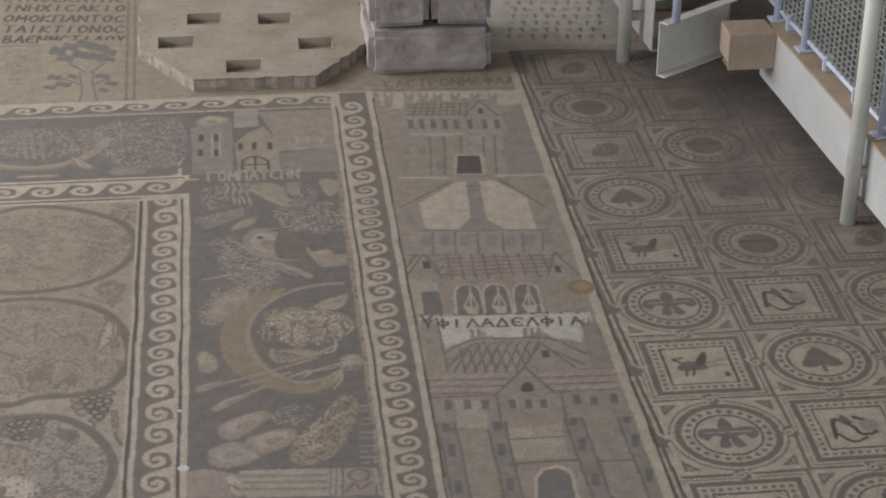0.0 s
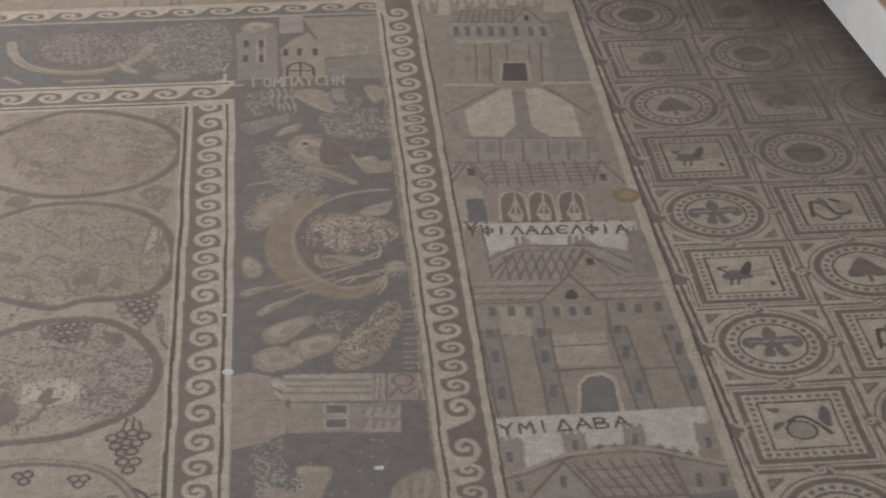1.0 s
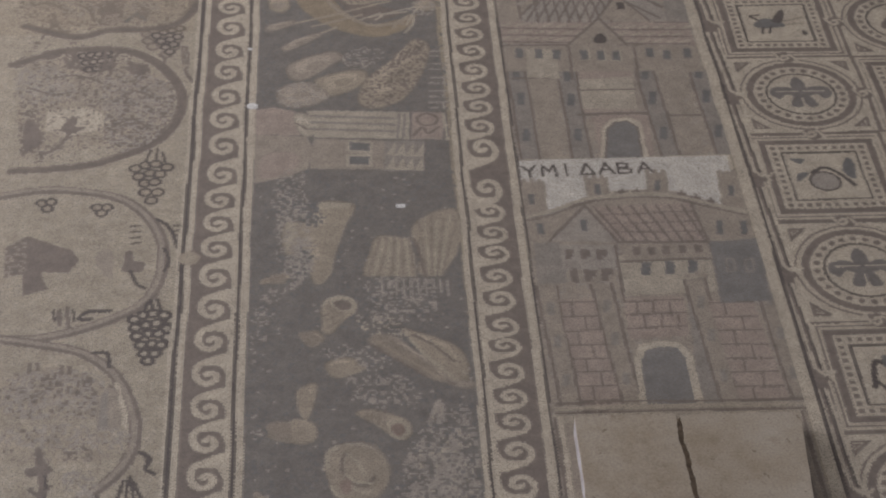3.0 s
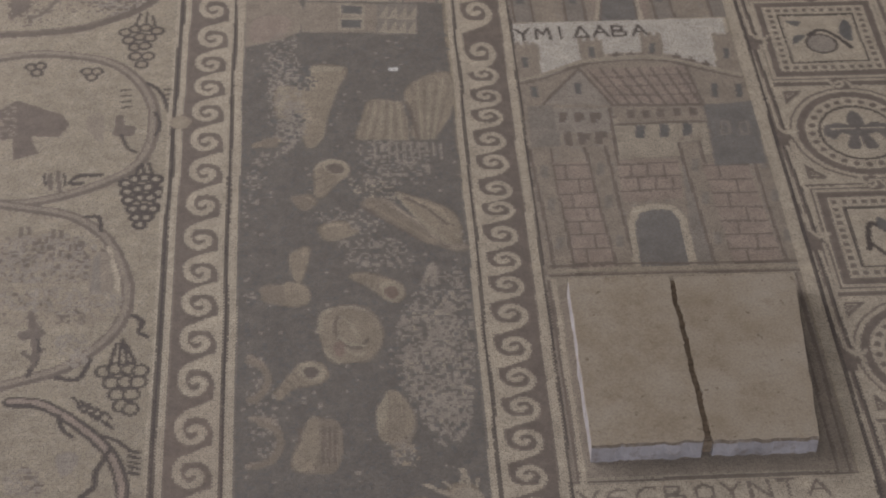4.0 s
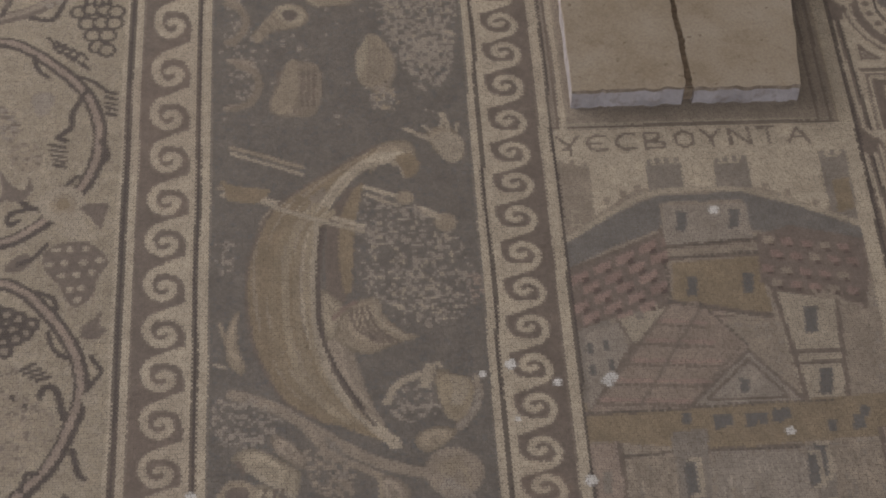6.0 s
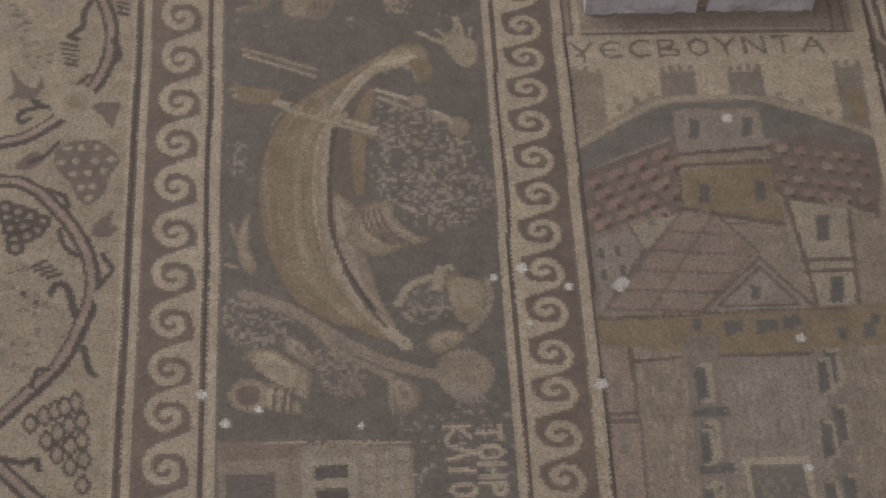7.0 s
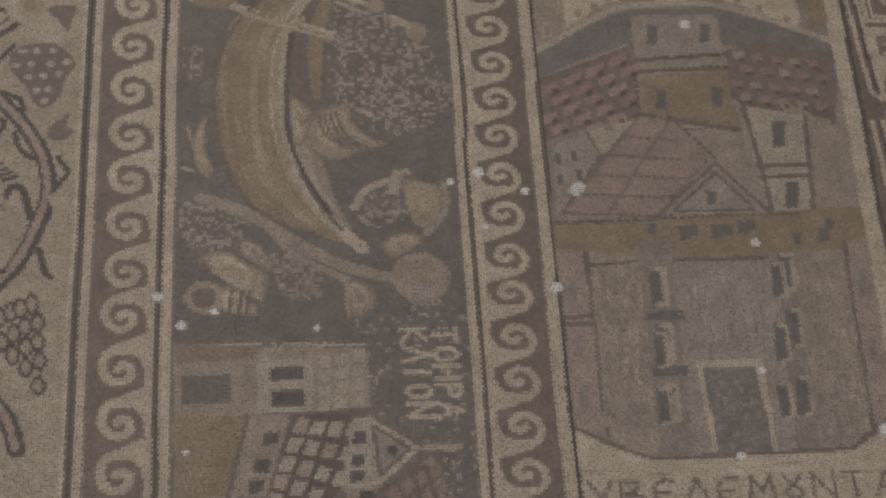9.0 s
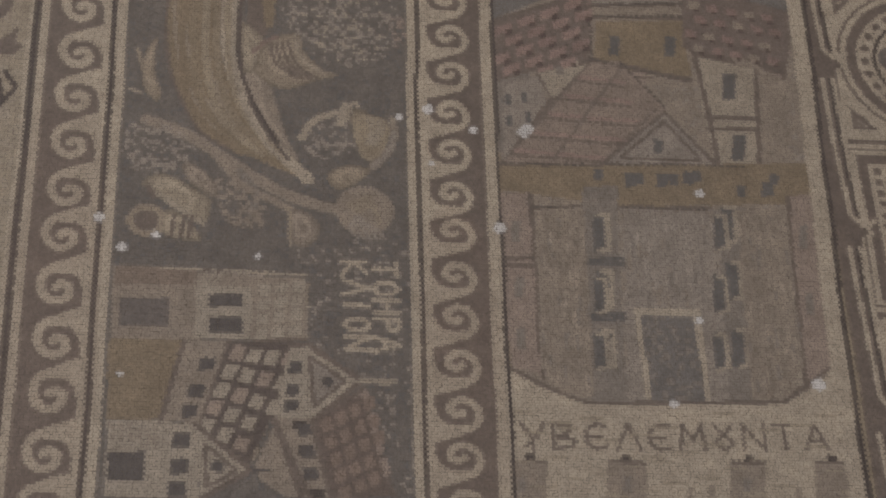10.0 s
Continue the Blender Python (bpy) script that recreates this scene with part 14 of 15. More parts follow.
fill((0.330, 0.285, 0.228), (-136.7, -404.5), (-134.3, -404), (-134.5, -406.8), (-136.9, -407.1))
fill((0.330, 0.285, 0.228), (-136.9, -407.9), (-134.5, -407.4), (-134.7, -410.1), (-137.1, -410.4))
fill((0.330, 0.285, 0.228), (-137.1, -411.2), (-134.7, -410.7), (-134.8, -413.4), (-137.3, -413.7))
fill((0.330, 0.285, 0.228), (-137.2, -414.5), (-134.8, -414), (-135, -416.7), (-137.4, -417))
fill(OCHRE, (-171.6, -419), (-157.7, -418.6), (-159.9, -428), (-161.3, -435.6), (-171.3, -435.9))
fill(STONE, (-157.7, -418.6), (-148.9, -418.6), (-153.5, -436.2), (-161, -435.6))
line(BROWN, 1.0, (-157.5, -418.6), (-161, -435.6))
line(BROWN, 1.0, (-148.9, -418.6), (-153.5, -436.2))
fill((0.105, 0.092, 0.086), (-154.4, -422), (-151.4, -421.9), (-151.7, -424.8), (-154.7, -424.9))
fill((0.105, 0.092, 0.086), (-156, -427.9), (-153, -427.8), (-153.3, -430.7), (-156.3, -430.8))
fill((0.105, 0.092, 0.086), (-157, -432.2), (-154, -432.1), (-154.4, -435), (-157.3, -435.1))
fill((0.120, 0.096, 0.084), (-148.9, -418.6), (-134.6, -418.9), (-138.4, -429.8), (-144.4, -444.4), (-153.5, -436.6))
fill((0.300, 0.240, 0.195), (-148, -419.3), (-145.5, -419.6), (-146.6, -422.7), (-149.1, -422.3))
fill((0.330, 0.285, 0.228), (-144.7, -419.7), (-142.2, -420), (-143.3, -423.1), (-145.8, -422.7))
fill((0.330, 0.285, 0.228), (-141.3, -420.1), (-138.8, -420.4), (-139.9, -423.5), (-142.4, -423.1))
fill((0.300, 0.240, 0.195), (-137.9, -420.5), (-135.4, -420.8), (-136.6, -423.9), (-139.1, -423.5))
fill((0.330, 0.285, 0.228), (-149.3, -423.3), (-146.8, -423.6), (-147.9, -426.7), (-150.4, -426.3))
fill((0.330, 0.285, 0.228), (-146, -424.1), (-143.5, -424.4), (-144.6, -427.4), (-147.1, -427))
fill((0.300, 0.240, 0.195), (-142.6, -424.8), (-140.1, -425.1), (-141.3, -428.2), (-143.7, -427.8))
fill((0.330, 0.285, 0.228), (-139.3, -425.6), (-136.8, -425.9), (-137.9, -429), (-140.4, -428.5))
fill((0.330, 0.285, 0.228), (-150.6, -427.2), (-148.1, -427.5), (-149.2, -430.6), (-151.7, -430.2))
fill((0.300, 0.240, 0.195), (-147.2, -428.4), (-144.8, -428.7), (-145.9, -431.7), (-148.3, -431.3))
fill((0.330, 0.285, 0.228), (-143.9, -429.5), (-141.5, -429.8), (-142.6, -432.8), (-145, -432.4))
fill((0.330, 0.285, 0.228), (-140.6, -430.6), (-138.1, -430.9), (-139.3, -433.9), (-141.7, -433.5))
fill((0.300, 0.240, 0.195), (-151.8, -431.1), (-149.4, -431.4), (-150.5, -434.4), (-152.9, -434))
fill((0.330, 0.285, 0.228), (-148.5, -432.6), (-146.1, -432.9), (-147.2, -435.9), (-149.6, -435.5))
fill((0.330, 0.285, 0.228), (-145.2, -434.1), (-142.8, -434.4), (-143.9, -437.3), (-146.3, -436.9))
fill((0.330, 0.285, 0.228), (-153.1, -435), (-150.7, -435.3), (-151.7, -438.2), (-154.1, -437.8))
fill((0.330, 0.285, 0.228), (-149.8, -436.8), (-147.3, -437.1), (-148.4, -440), (-150.8, -439.6))
fill((0.300, 0.240, 0.195), (-146.5, -438.6), (-144, -438.9), (-145.1, -441.8), (-147.5, -441.4))
fill((0.330, 0.285, 0.228), (-137.2, -419.2), (-133.6, -418.9), (-123.3, -426.5), (-131.9, -434.2), (-139.8, -434.4))
line(BROWN, 1.1, (-137.2, -419.2), (-133.6, -418.8), (-123.1, -426.5), (-131.9, -434.4))
fill(ASH, (-133.3, -421.6), (-126.5, -426.6), (-132.3, -431.6))
line(BROWN, 0.8, (-133.3, -421.4), (-126.3, -426.6), (-132.3, -431.8), (-133.3, -421.4))
disc((0.105, 0.092, 0.086), -129.6, -426.8, 1.2)
line(PALE, 1.1, (-123.3, -426.5), (-117.9, -426.8))
fill((0.105, 0.092, 0.086), (-137.2, -422.7), (-134.6, -422.6), (-134.8, -425.1), (-137.3, -425.2))
fill((0.105, 0.092, 0.086), (-137.7, -427.4), (-135.2, -427.3), (-135.4, -429.7), (-137.9, -429.8))
fill((0.105, 0.092, 0.086), (-137.9, -430.8), (-135.3, -430.7), (-135.5, -433.1), (-138.1, -433.2))
fill((0.330, 0.285, 0.228), (-171.2, -436.1), (-154.6, -436), (-153.6, -451.2), (-170.7, -451.5))
fill((0.105, 0.092, 0.086), (-170.6, -442.4), (-163.7, -442.2), (-163.7, -448), (-170.4, -448.1))
fill((0.105, 0.092, 0.086), (-158.7, -438.2), (-155.4, -438.1), (-155.5, -441.1), (-158.8, -441.2))
fill((0.105, 0.092, 0.086), (-158.9, -443.5), (-155.6, -443.4), (-155.7, -446.4), (-159, -446.5))
fill((0.105, 0.092, 0.086), (-159.2, -448.1), (-155.9, -448), (-156, -451), (-159.3, -451.1))
dotted(STONE, 0.5, (-170.6, -437), (-161, -436.8))
dotted(STONE, 0.5, (-170.5, -438), (-160.9, -437.8))
dotted(STONE, 0.5, (-170.5, -438.9), (-160.9, -438.7))
dotted(STONE, 0.5, (-170.4, -439.8), (-160.9, -439.6))
dotted(STONE, 0.5, (-170.3, -440.8), (-160.8, -440.6))
dotted(STONE, 0.5, (-170.3, -441.7), (-160.8, -441.5))
fill((0.330, 0.285, 0.228), (-154.6, -436.2), (-144.2, -445.5), (-153.4, -451.2))
line(BROWN, 1.1, (-154.6, -436.2), (-144, -445.5), (-153.3, -451.4))
line(BROWN, 0.8, (-152.7, -440.4), (-146.7, -445.6), (-152.2, -449.1), (-152.7, -440.4))
disc((0.105, 0.092, 0.086), -150.3, -444.9, 1.3)
fill((0.105, 0.092, 0.086), (-144.2, -444.8), (-139.6, -445.4), (-144, -446.4))
fill((0.150, 0.116, 0.098), (-132.3, -434.7), (-123.3, -429.4), (-118.2, -450.5), (-129.1, -450.9))
fill((0.232, 0.176, 0.142), (-131.3, -435.1), (-129.3, -434), (-128.7, -436.5), (-130.6, -437.6))
fill((0.232, 0.176, 0.142), (-128.5, -433.6), (-126.6, -432.5), (-125.9, -435), (-127.8, -436.1))
fill((0.232, 0.176, 0.142), (-125.7, -432.1), (-123.8, -431), (-123.1, -433.5), (-125.1, -434.6))
fill((0.232, 0.176, 0.142), (-122.9, -430.6), (-120.9, -429.5), (-120.3, -432), (-122.3, -433.1))
fill((0.232, 0.176, 0.142), (-130.4, -438.7), (-128.5, -437.6), (-127.9, -440), (-129.8, -441.1))
fill((0.232, 0.176, 0.142), (-127.6, -437.2), (-125.7, -436.1), (-125.1, -438.6), (-127, -439.7))
fill((0.232, 0.176, 0.142), (-124.9, -435.7), (-122.9, -434.6), (-122.3, -437.1), (-124.2, -438.2))
fill((0.232, 0.176, 0.142), (-122.1, -434.2), (-120.1, -433.1), (-119.5, -435.6), (-121.4, -436.7))
fill((0.232, 0.176, 0.142), (-129.5, -442.2), (-127.6, -441.1), (-127, -443.5), (-128.9, -444.6))
fill((0.232, 0.176, 0.142), (-126.8, -440.7), (-124.9, -439.6), (-124.3, -442.1), (-126.2, -443.2))
fill((0.232, 0.176, 0.142), (-124, -439.2), (-122.1, -438.1), (-121.5, -440.6), (-123.4, -441.7))
fill((0.232, 0.176, 0.142), (-121.2, -437.8), (-119.3, -436.6), (-118.7, -439.1), (-120.6, -440.2))
fill((0.232, 0.176, 0.142), (-128.7, -445.6), (-126.8, -444.6), (-126.2, -447), (-128.1, -448))
fill((0.232, 0.176, 0.142), (-126, -444.2), (-124.1, -443.1), (-123.4, -445.5), (-125.3, -446.6))
fill((0.232, 0.176, 0.142), (-123.2, -442.7), (-121.3, -441.6), (-120.7, -444.1), (-122.6, -445.2))
fill((0.232, 0.176, 0.142), (-127.9, -449.1), (-126, -448), (-125.4, -450.4), (-127.2, -451.5))
fill((0.232, 0.176, 0.142), (-125.1, -447.6), (-123.2, -446.6), (-122.6, -449), (-124.5, -450))
fill((0.232, 0.176, 0.142), (-122.4, -446.2), (-120.5, -445.1), (-119.9, -447.5), (-121.8, -448.6))
fill((0.105, 0.092, 0.086), (-135.7, -435.5), (-133, -435.4), (-132.5, -438), (-135.3, -438.1))
fill((0.105, 0.092, 0.086), (-135.1, -440.2), (-132.3, -440.1), (-131.9, -442.7), (-134.6, -442.8))
fill((0.105, 0.092, 0.086), (-134.4, -444.8), (-131.7, -444.8), (-131.2, -447.3), (-133.9, -447.4))
line(BROWN, 1.0, (-139.8, -434.6), (-133.1, -450.8))
line(BROWN, 1.0, (-132.8, -434.7), (-129.3, -450.7))
# far medallions: faded figures in broken brown strokes
curve(BROWN, 1.2, (-247.4, 70.4), (-242.9, 79.1), (-235.6, 80.9), (-228.7, 73.5))
curve(BROWN, 1.0, (-239.8, 54.4), (-233.9, 58.3), (-227.2, 51.2), (-218.7, 47.6))
curve(BROWN, 1.1, (-212.3, 86.1), (-206.6, 78.7), (-201.3, 80.6))
curve(BROWN, 1.0, (-256.6, 77.9), (-251.2, 66.2), (-251.2, 55.2))
curve(BROWN, 1.2, (-239.9, -13.6), (-234.6, -8.4), (-227.5, -13.8))
curve(BROWN, 1.0, (-218.2, 5.5), (-213, -0.7), (-208.2, 0.9), (-204.9, -7))
curve(BROWN, 1.0, (-218.6, -18.9), (-213.1, -15.7), (-206.2, -20.6))
curve(BROWN, 1.1, (-246.7, -22.1), (-241.2, -20.8), (-235.1, -25.6))
curve(BROWN, 1.0, (-232.6, -21.4), (-227.6, -25.4), (-225.2, -32.7))
curve(BROWN, 1.0, (-235.3, -65.6), (-228.2, -64.5), (-220.8, -68.3))
curve(BROWN, 1.0, (-241.8, -71.4), (-234.4, -75.2), (-229.2, -74))
curve(BROWN, 1.1, (-213.2, -76.8), (-208.9, -74), (-203.5, -77.6))
curve(BROWN, 1.0, (-214, -92.1), (-209, -89.5), (-203.5, -94.4))
curve(SLATE, 1.4, (-214.9, -33.5), (-211.4, -28.5), (-208.4, -32.3))
softfleck(BROWN, 0.17, (-257.5, 87.2), (-229.9, 92.1), (-199.3, 82.7), (-194.3, 61.9), (-202, 42.9), (-226.3, 38.4), (-249.6, 48.7))
softfleck(BROWN, 0.17, (-254.2, 14.2), (-231.2, 22.3), (-200.8, 12), (-193.9, -17.2), (-197.1, -34.9), (-221.1, -38.3), (-249.2, -34.3))
softfleck(BROWN, 0.14, (-247.7, -48.1), (-224.2, -46.6), (-199.6, -65.1), (-196.9, -87.4), (-204.7, -104.7), (-231.2, -111.2), (-241.9, -104.6))
# earth worn into the far vine field and the upper river
wear_or_shade((0.235, 0.182, 0.122), 0.28, (-300, -40), (-192, -40), (-192, 100), (-300, 100))
wear_or_shade((0.235, 0.182, 0.122), 0.22, (-300, 20), (-192, 20), (-192, 100), (-300, 100))
# the stems stand out dark over the worn ground
curve((0.148, 0.118, 0.098), 2.3, (-259.5, 43.4), (-242.5, 34.5), (-226.2, 32.3), (-208.2, 37.0), (-196.3, 46.6), (-190.9, 61.4), (-192.5, 75.1), (-199.7, 86.4), (-217.5, 96.9), (-237.2, 99.0), (-255.6, 86.4), (-263.3, 78.7))
curve((0.148, 0.118, 0.098), 2.3, (-256.7, 16.7), (-241.8, 26.2), (-223.9, 27.1), (-209.6, 22.7), (-198.2, 12.9), (-191.8, -3.1), (-190.9, -17.4), (-195.7, -32.2), (-204.8, -37.7), (-219.6, -38.2), (-230.4, -41.7), (-247.6, -34.8))
curve((0.148, 0.118, 0.098), 2.3, (-248.9, -57.5), (-235.1, -50.5), (-222.5, -49.2), (-211.5, -51.5), (-201.0, -61.0), (-194.6, -75.0), (-194.7, -87.4), (-200.2, -100.4), (-210.0, -108.2), (-223.0, -113.6), (-242.8, -115.3))
borders()
for stain in (((-191, -374), (-176, -368), (-175, -452), (-190, -452)), ((-110, -392), (-97, -398), (-97, -470), (-110, -470)), ((-191, -280), (-176, -262), (-176, -318), (-191, -305))):
    wear_or_shade((0.215, 0.150, 0.118), 0.13, *rounded(stain, True))
# mended spots, plaster and bird lime on the finished mosaic
disc(TAN, *(-188.7, -158.7), 3.0)
disc(SAND, *(-188.7, -158.7), 1.8)
disc((0.225, 0.165, 0.095), *(-29.2, 16.4), 5.2)
disc((0.300, 0.215, 0.110), *(-29.2, 16.4), 3.0)
disc(BROWN, *(89.2, 124.1), 2.2)
disc(WHITE, *(-172.3, -83.5), 1.7)
disc(WHITE, *(-173.6, -50.9), 0.8)
disc(WHITE, *(-108.6, -361.7), 1.2)
disc(WHITE, *(-99.3, -366.5), 1.0)
disc(WHITE, *(-88.0, -365.6), 1.3)
disc(WHITE, *(-89.5, -366.4), 0.8)
disc(WHITE, *(-95.0, -390.3), 1.3)
disc(WHITE, *(-52.7, -380.3), 1.0)
disc(WHITE, *(-175.2, -391.1), 1.1)
disc(WHITE, *(-163.8, -394.8), 0.9)
disc(WHITE, *(-170.3, -397.9), 1.0)
disc(WHITE, *(-59.9, -321.7), 1.2)
disc(WHITE, *(-62.8, -429.8), 0.9)
disc(WHITE, *(-33.2, -424.7), 1.4)
disc(WHITE, *(-55.7, -410.9), 0.8)
disc(WHITE, *(-169.2, -426.2), 0.5)
disc(WHITE, *(-128.0, -136.6), 0.6)
disc(WHITE, *(-114.8, -363.9), 0.7)
disc(WHITE, *(-108.5, -375.1), 0.6)
disc(WHITE, *(-143.7, -399.1), 0.7)
disc(WHITE, *(-88.7, -367.3), 0.7)

# names of the areas, for the stones that belong to each
AREAS = {
    1: ("pale_field", "plain cream mosaic field with inscription and tree"),
    2: ("river_band", "dark river mosaic band with fish, shells and boats"),
    3: ("vine_field", "cream mosaic field with vine scroll medallions and grapes"),
    4: ("wave_border", "brown and cream running-wave mosaic border"),
    5: ("wave_border", "brown and cream running-wave mosaic border"),
    6: ("carpet_band", "brown and cream interlaced mosaic band"),
    10: ("city_panel", "faded city mosaic panel with two cream fields"),
    11: ("city_panel", "city mosaic panel with tiled roof, towers and grey arch"),
    12: ("city_panel", "city mosaic panel with masonry wall and grey arch"),
    13: ("city_panel", "city mosaic panel with red roof tiles and doorway"),
    14: ("city_panel", "city mosaic panel with dark towers under lettering"),
}


def lay_stones(size=0.0056):
    """Every tessera is a small stone of its own height and tilt, set with open joints in the mortar."""
    nx, ny = int((X1 - X0) / size), int((Y1 - Y0) / size)
    gx, gy = np.meshgrid(np.arange(nx), np.arange(ny))
    wob = lambda a, b, c: np.sin(a * 1.7 + 1.3 * np.sin(b * 2.3 + c)) + 0.6 * np.sin(a * 5.1 + b * 3.7 + c * 2)
    cx = X0 + (gx + 0.5 + 0.25 * (gy % 2)) * size + rng.uniform(-0.09, 0.09, gx.shape) * size
    cy = Y0 + (gy + 0.5) * size + rng.uniform(-0.09, 0.09, gx.shape) * size
    sx = cx + 0.0014 * wob(cx * 3.1, cy * 4.3, 0.4)
    sy = cy + 0.0014 * wob(cy * 3.7, cx * 2.9, 1.9)
    ii = np.clip(((sx - X0) / RES).astype(int), 0, NX - 1)
    jj = np.clip(((sy - Y0) / RES).astype(int), 0, NY - 1)
    soft_ink = INK.copy()
    for ax in (0, 1):
        soft_ink = 0.66 * soft_ink + 0.17 * (np.roll(soft_ink, 1, ax) + np.roll(soft_ink, -1, ax))
    colour, area = soft_ink[jj, ii].reshape(-1, 3), AREA[np.clip(((cy - Y0) / RES).astype(int), 0, NY - 1), np.clip(((cx - X0) / RES).astype(int), 0, NX - 1)].ravel()
    cx, cy = cx.ravel(), cy.ravel()
    for a in np.unique(area):
        pick = np.flatnonzero(area == a)
        n = len(pick)
        half = size * rng.uniform(0.455, 0.485, (n, 1, 1))
        corner = np.array([(-1, -1), (1, -1), (1, 1), (-1, 1)], float)[None] * half
        corner += rng.uniform(-0.06, 0.06, (n, 4, 2)) * size
        xy = corner + np.stack([cx[pick], cy[pick]], 1)[:, None]
        tilt = rng.normal(0, 0.018, (n, 2))
        z = 0.0035 + rng.uniform(-0.0004, 0.0004, (n, 1)) + (corner * tilt[:, None]).sum(-1)
        verts = np.concatenate([xy, z[..., None]], -1).reshape(-1, 3).astype(np.float32)
        me = bpy.data.meshes.new("stones")
        me.vertices.add(4 * n)
        me.vertices.foreach_set("co", verts.ravel())
        me.loops.add(4 * n)
        me.loops.foreach_set("vertex_index", np.arange(4 * n, dtype=np.int32))
        me.polygons.add(n)
        me.polygons.foreach_set("loop_start", np.arange(0, 4 * n, 4, dtype=np.int32))
        me.update(calc_edges=True)
        layer = me.color_attributes.new("stone", "FLOAT_COLOR", "POINT")
        rgba = np.ones((n, 4, 4), np.float32)
        rgba[..., :3] = colour[pick][:, None]
        layer.data.foreach_set("color", rgba.ravel())
        me.materials.append(M_TESSERA)
        if a >= 200:
            i, j = (a - 200) % 5, (a - 200) // 5 - 12
            name, label = ("square_medallion", "square mosaic medallion with dotted cream frame") if (i + j) % 2 else ("round_medallion", "round mosaic medallion with dotted cream ring")
        else:
            name, label = AREAS.get(int(a), ("pale_field", ""))
        ob = new(name, me)
        ob.parent = floor
        tagged(ob, label, kind="stuff")


lay_stones()

# ---------------------------------------------------------------- stones that stand on the mosaic


def rough_block(x0, x1, y0, y1, z0, z1, seed, cuts=10, amp=0.011, bevel=0.028):
    """A hewn block with worn arrises and uneven faces."""
    bm = box_bm(x0, x1, y0, y1, z0, z1, bevel)
    bmesh.ops.subdivide_edges(bm, edges=[e for e in bm.edges if e.calc_length() > 0.08], cuts=cuts, use_grid_fill=True)
    for v in bm.verts:
        p = v.co * 8 + Vector((seed * 3.1, seed, seed * 1.7))
        k = noise.noise(p) + 0.6 * noise.noise(p * 3.3)
        d = Vector((v.co.x - (x0 + x1) / 2, v.co.y - (y0 + y1) / 2, 0)).normalized()
        v.co += d * k * amp
        if v.co.z > z0 + 0.02:
            v.co.z += k * amp * 0.6
    return bm


def prism_parts(outline, z1, parent, name, seed, side_material):
    """A thick stone plate: a worn top and cut sides, the slab's paler with painted daylight, both under one thing."""
    top = bmesh.new()
    ring_verts = [top.verts.new((x, y, z1)) for x, y in outline]
    face = top.faces.new(ring_verts)
    made = bmesh.ops.inset_individual(top, faces=[face], thickness=0.017, depth=0.0)
    for v in ring_verts:
        v.co.z -= 0.010 + 0.006 * noise.noise(Vector((v.co.x * 14, v.co.y * 14, seed)))
    bmesh.ops.recalc_face_normals(top, faces=list(top.faces))
    crown = [tuple(v.co) for v in ring_verts]
    front = min(c[1] for c in crown)
    rim = bmesh.new()
    for f in list(top.faces):
        if f.calc_center_median().y < front + 0.016 and len(f.verts) < 5:
            rim.faces.new([rim.verts.new(v.co) for v in f.verts])
            top.faces.remove(f)
    part("worn_rim", rim, M_CRUST, parent, "dark weathered front rim")
    top_part = part(name, top, M_SLAB, parent, "worn tan upper face")
    sides = bmesh.new()
    hi = [sides.verts.new(c) for c in crown]
    mid = [sides.verts.new((c[0] + 0.007 * noise.noise(Vector(c) * 9), c[1] - 0.003 + 0.008 * noise.noise(Vector(c) * 11), z1 * (0.5 + 0.25 * noise.noise(Vector(c) * 8)))) for c in crown]
    lo = [sides.verts.new((c[0], c[1] - 0.002, 0.0)) for c in crown]
    n = len(crown)
    for a, b in ((hi, mid), (mid, lo)):
        for k in range(n):
            q = (k + 1) % n
            sides.faces.new((a[k], a[q], b[q], b[k]))
    bmesh.ops.recalc_face_normals(sides, faces=list(sides.faces))
    part("cut_side", sides, side_material, parent, "rough broken side")
    return top_part


def along(a, b, n, amp, seed):
    """Points from a to b, without b, with a rough edge."""
    out = []
    for k in range(n):
        u = k / n
        w = amp * (noise.noise(Vector((seed, u * 9, 0))) + 0.6 * noise.noise(Vector((seed, u * 31, 4)))) if k else 0
        d = Vector((b[0] - a[0], b[1] - a[1])).normalized()
        out.append((a[0] + (b[0] - a[0]) * u - d.y * w, a[1] + (b[1] - a[1]) * u + d.x * w))
    return out


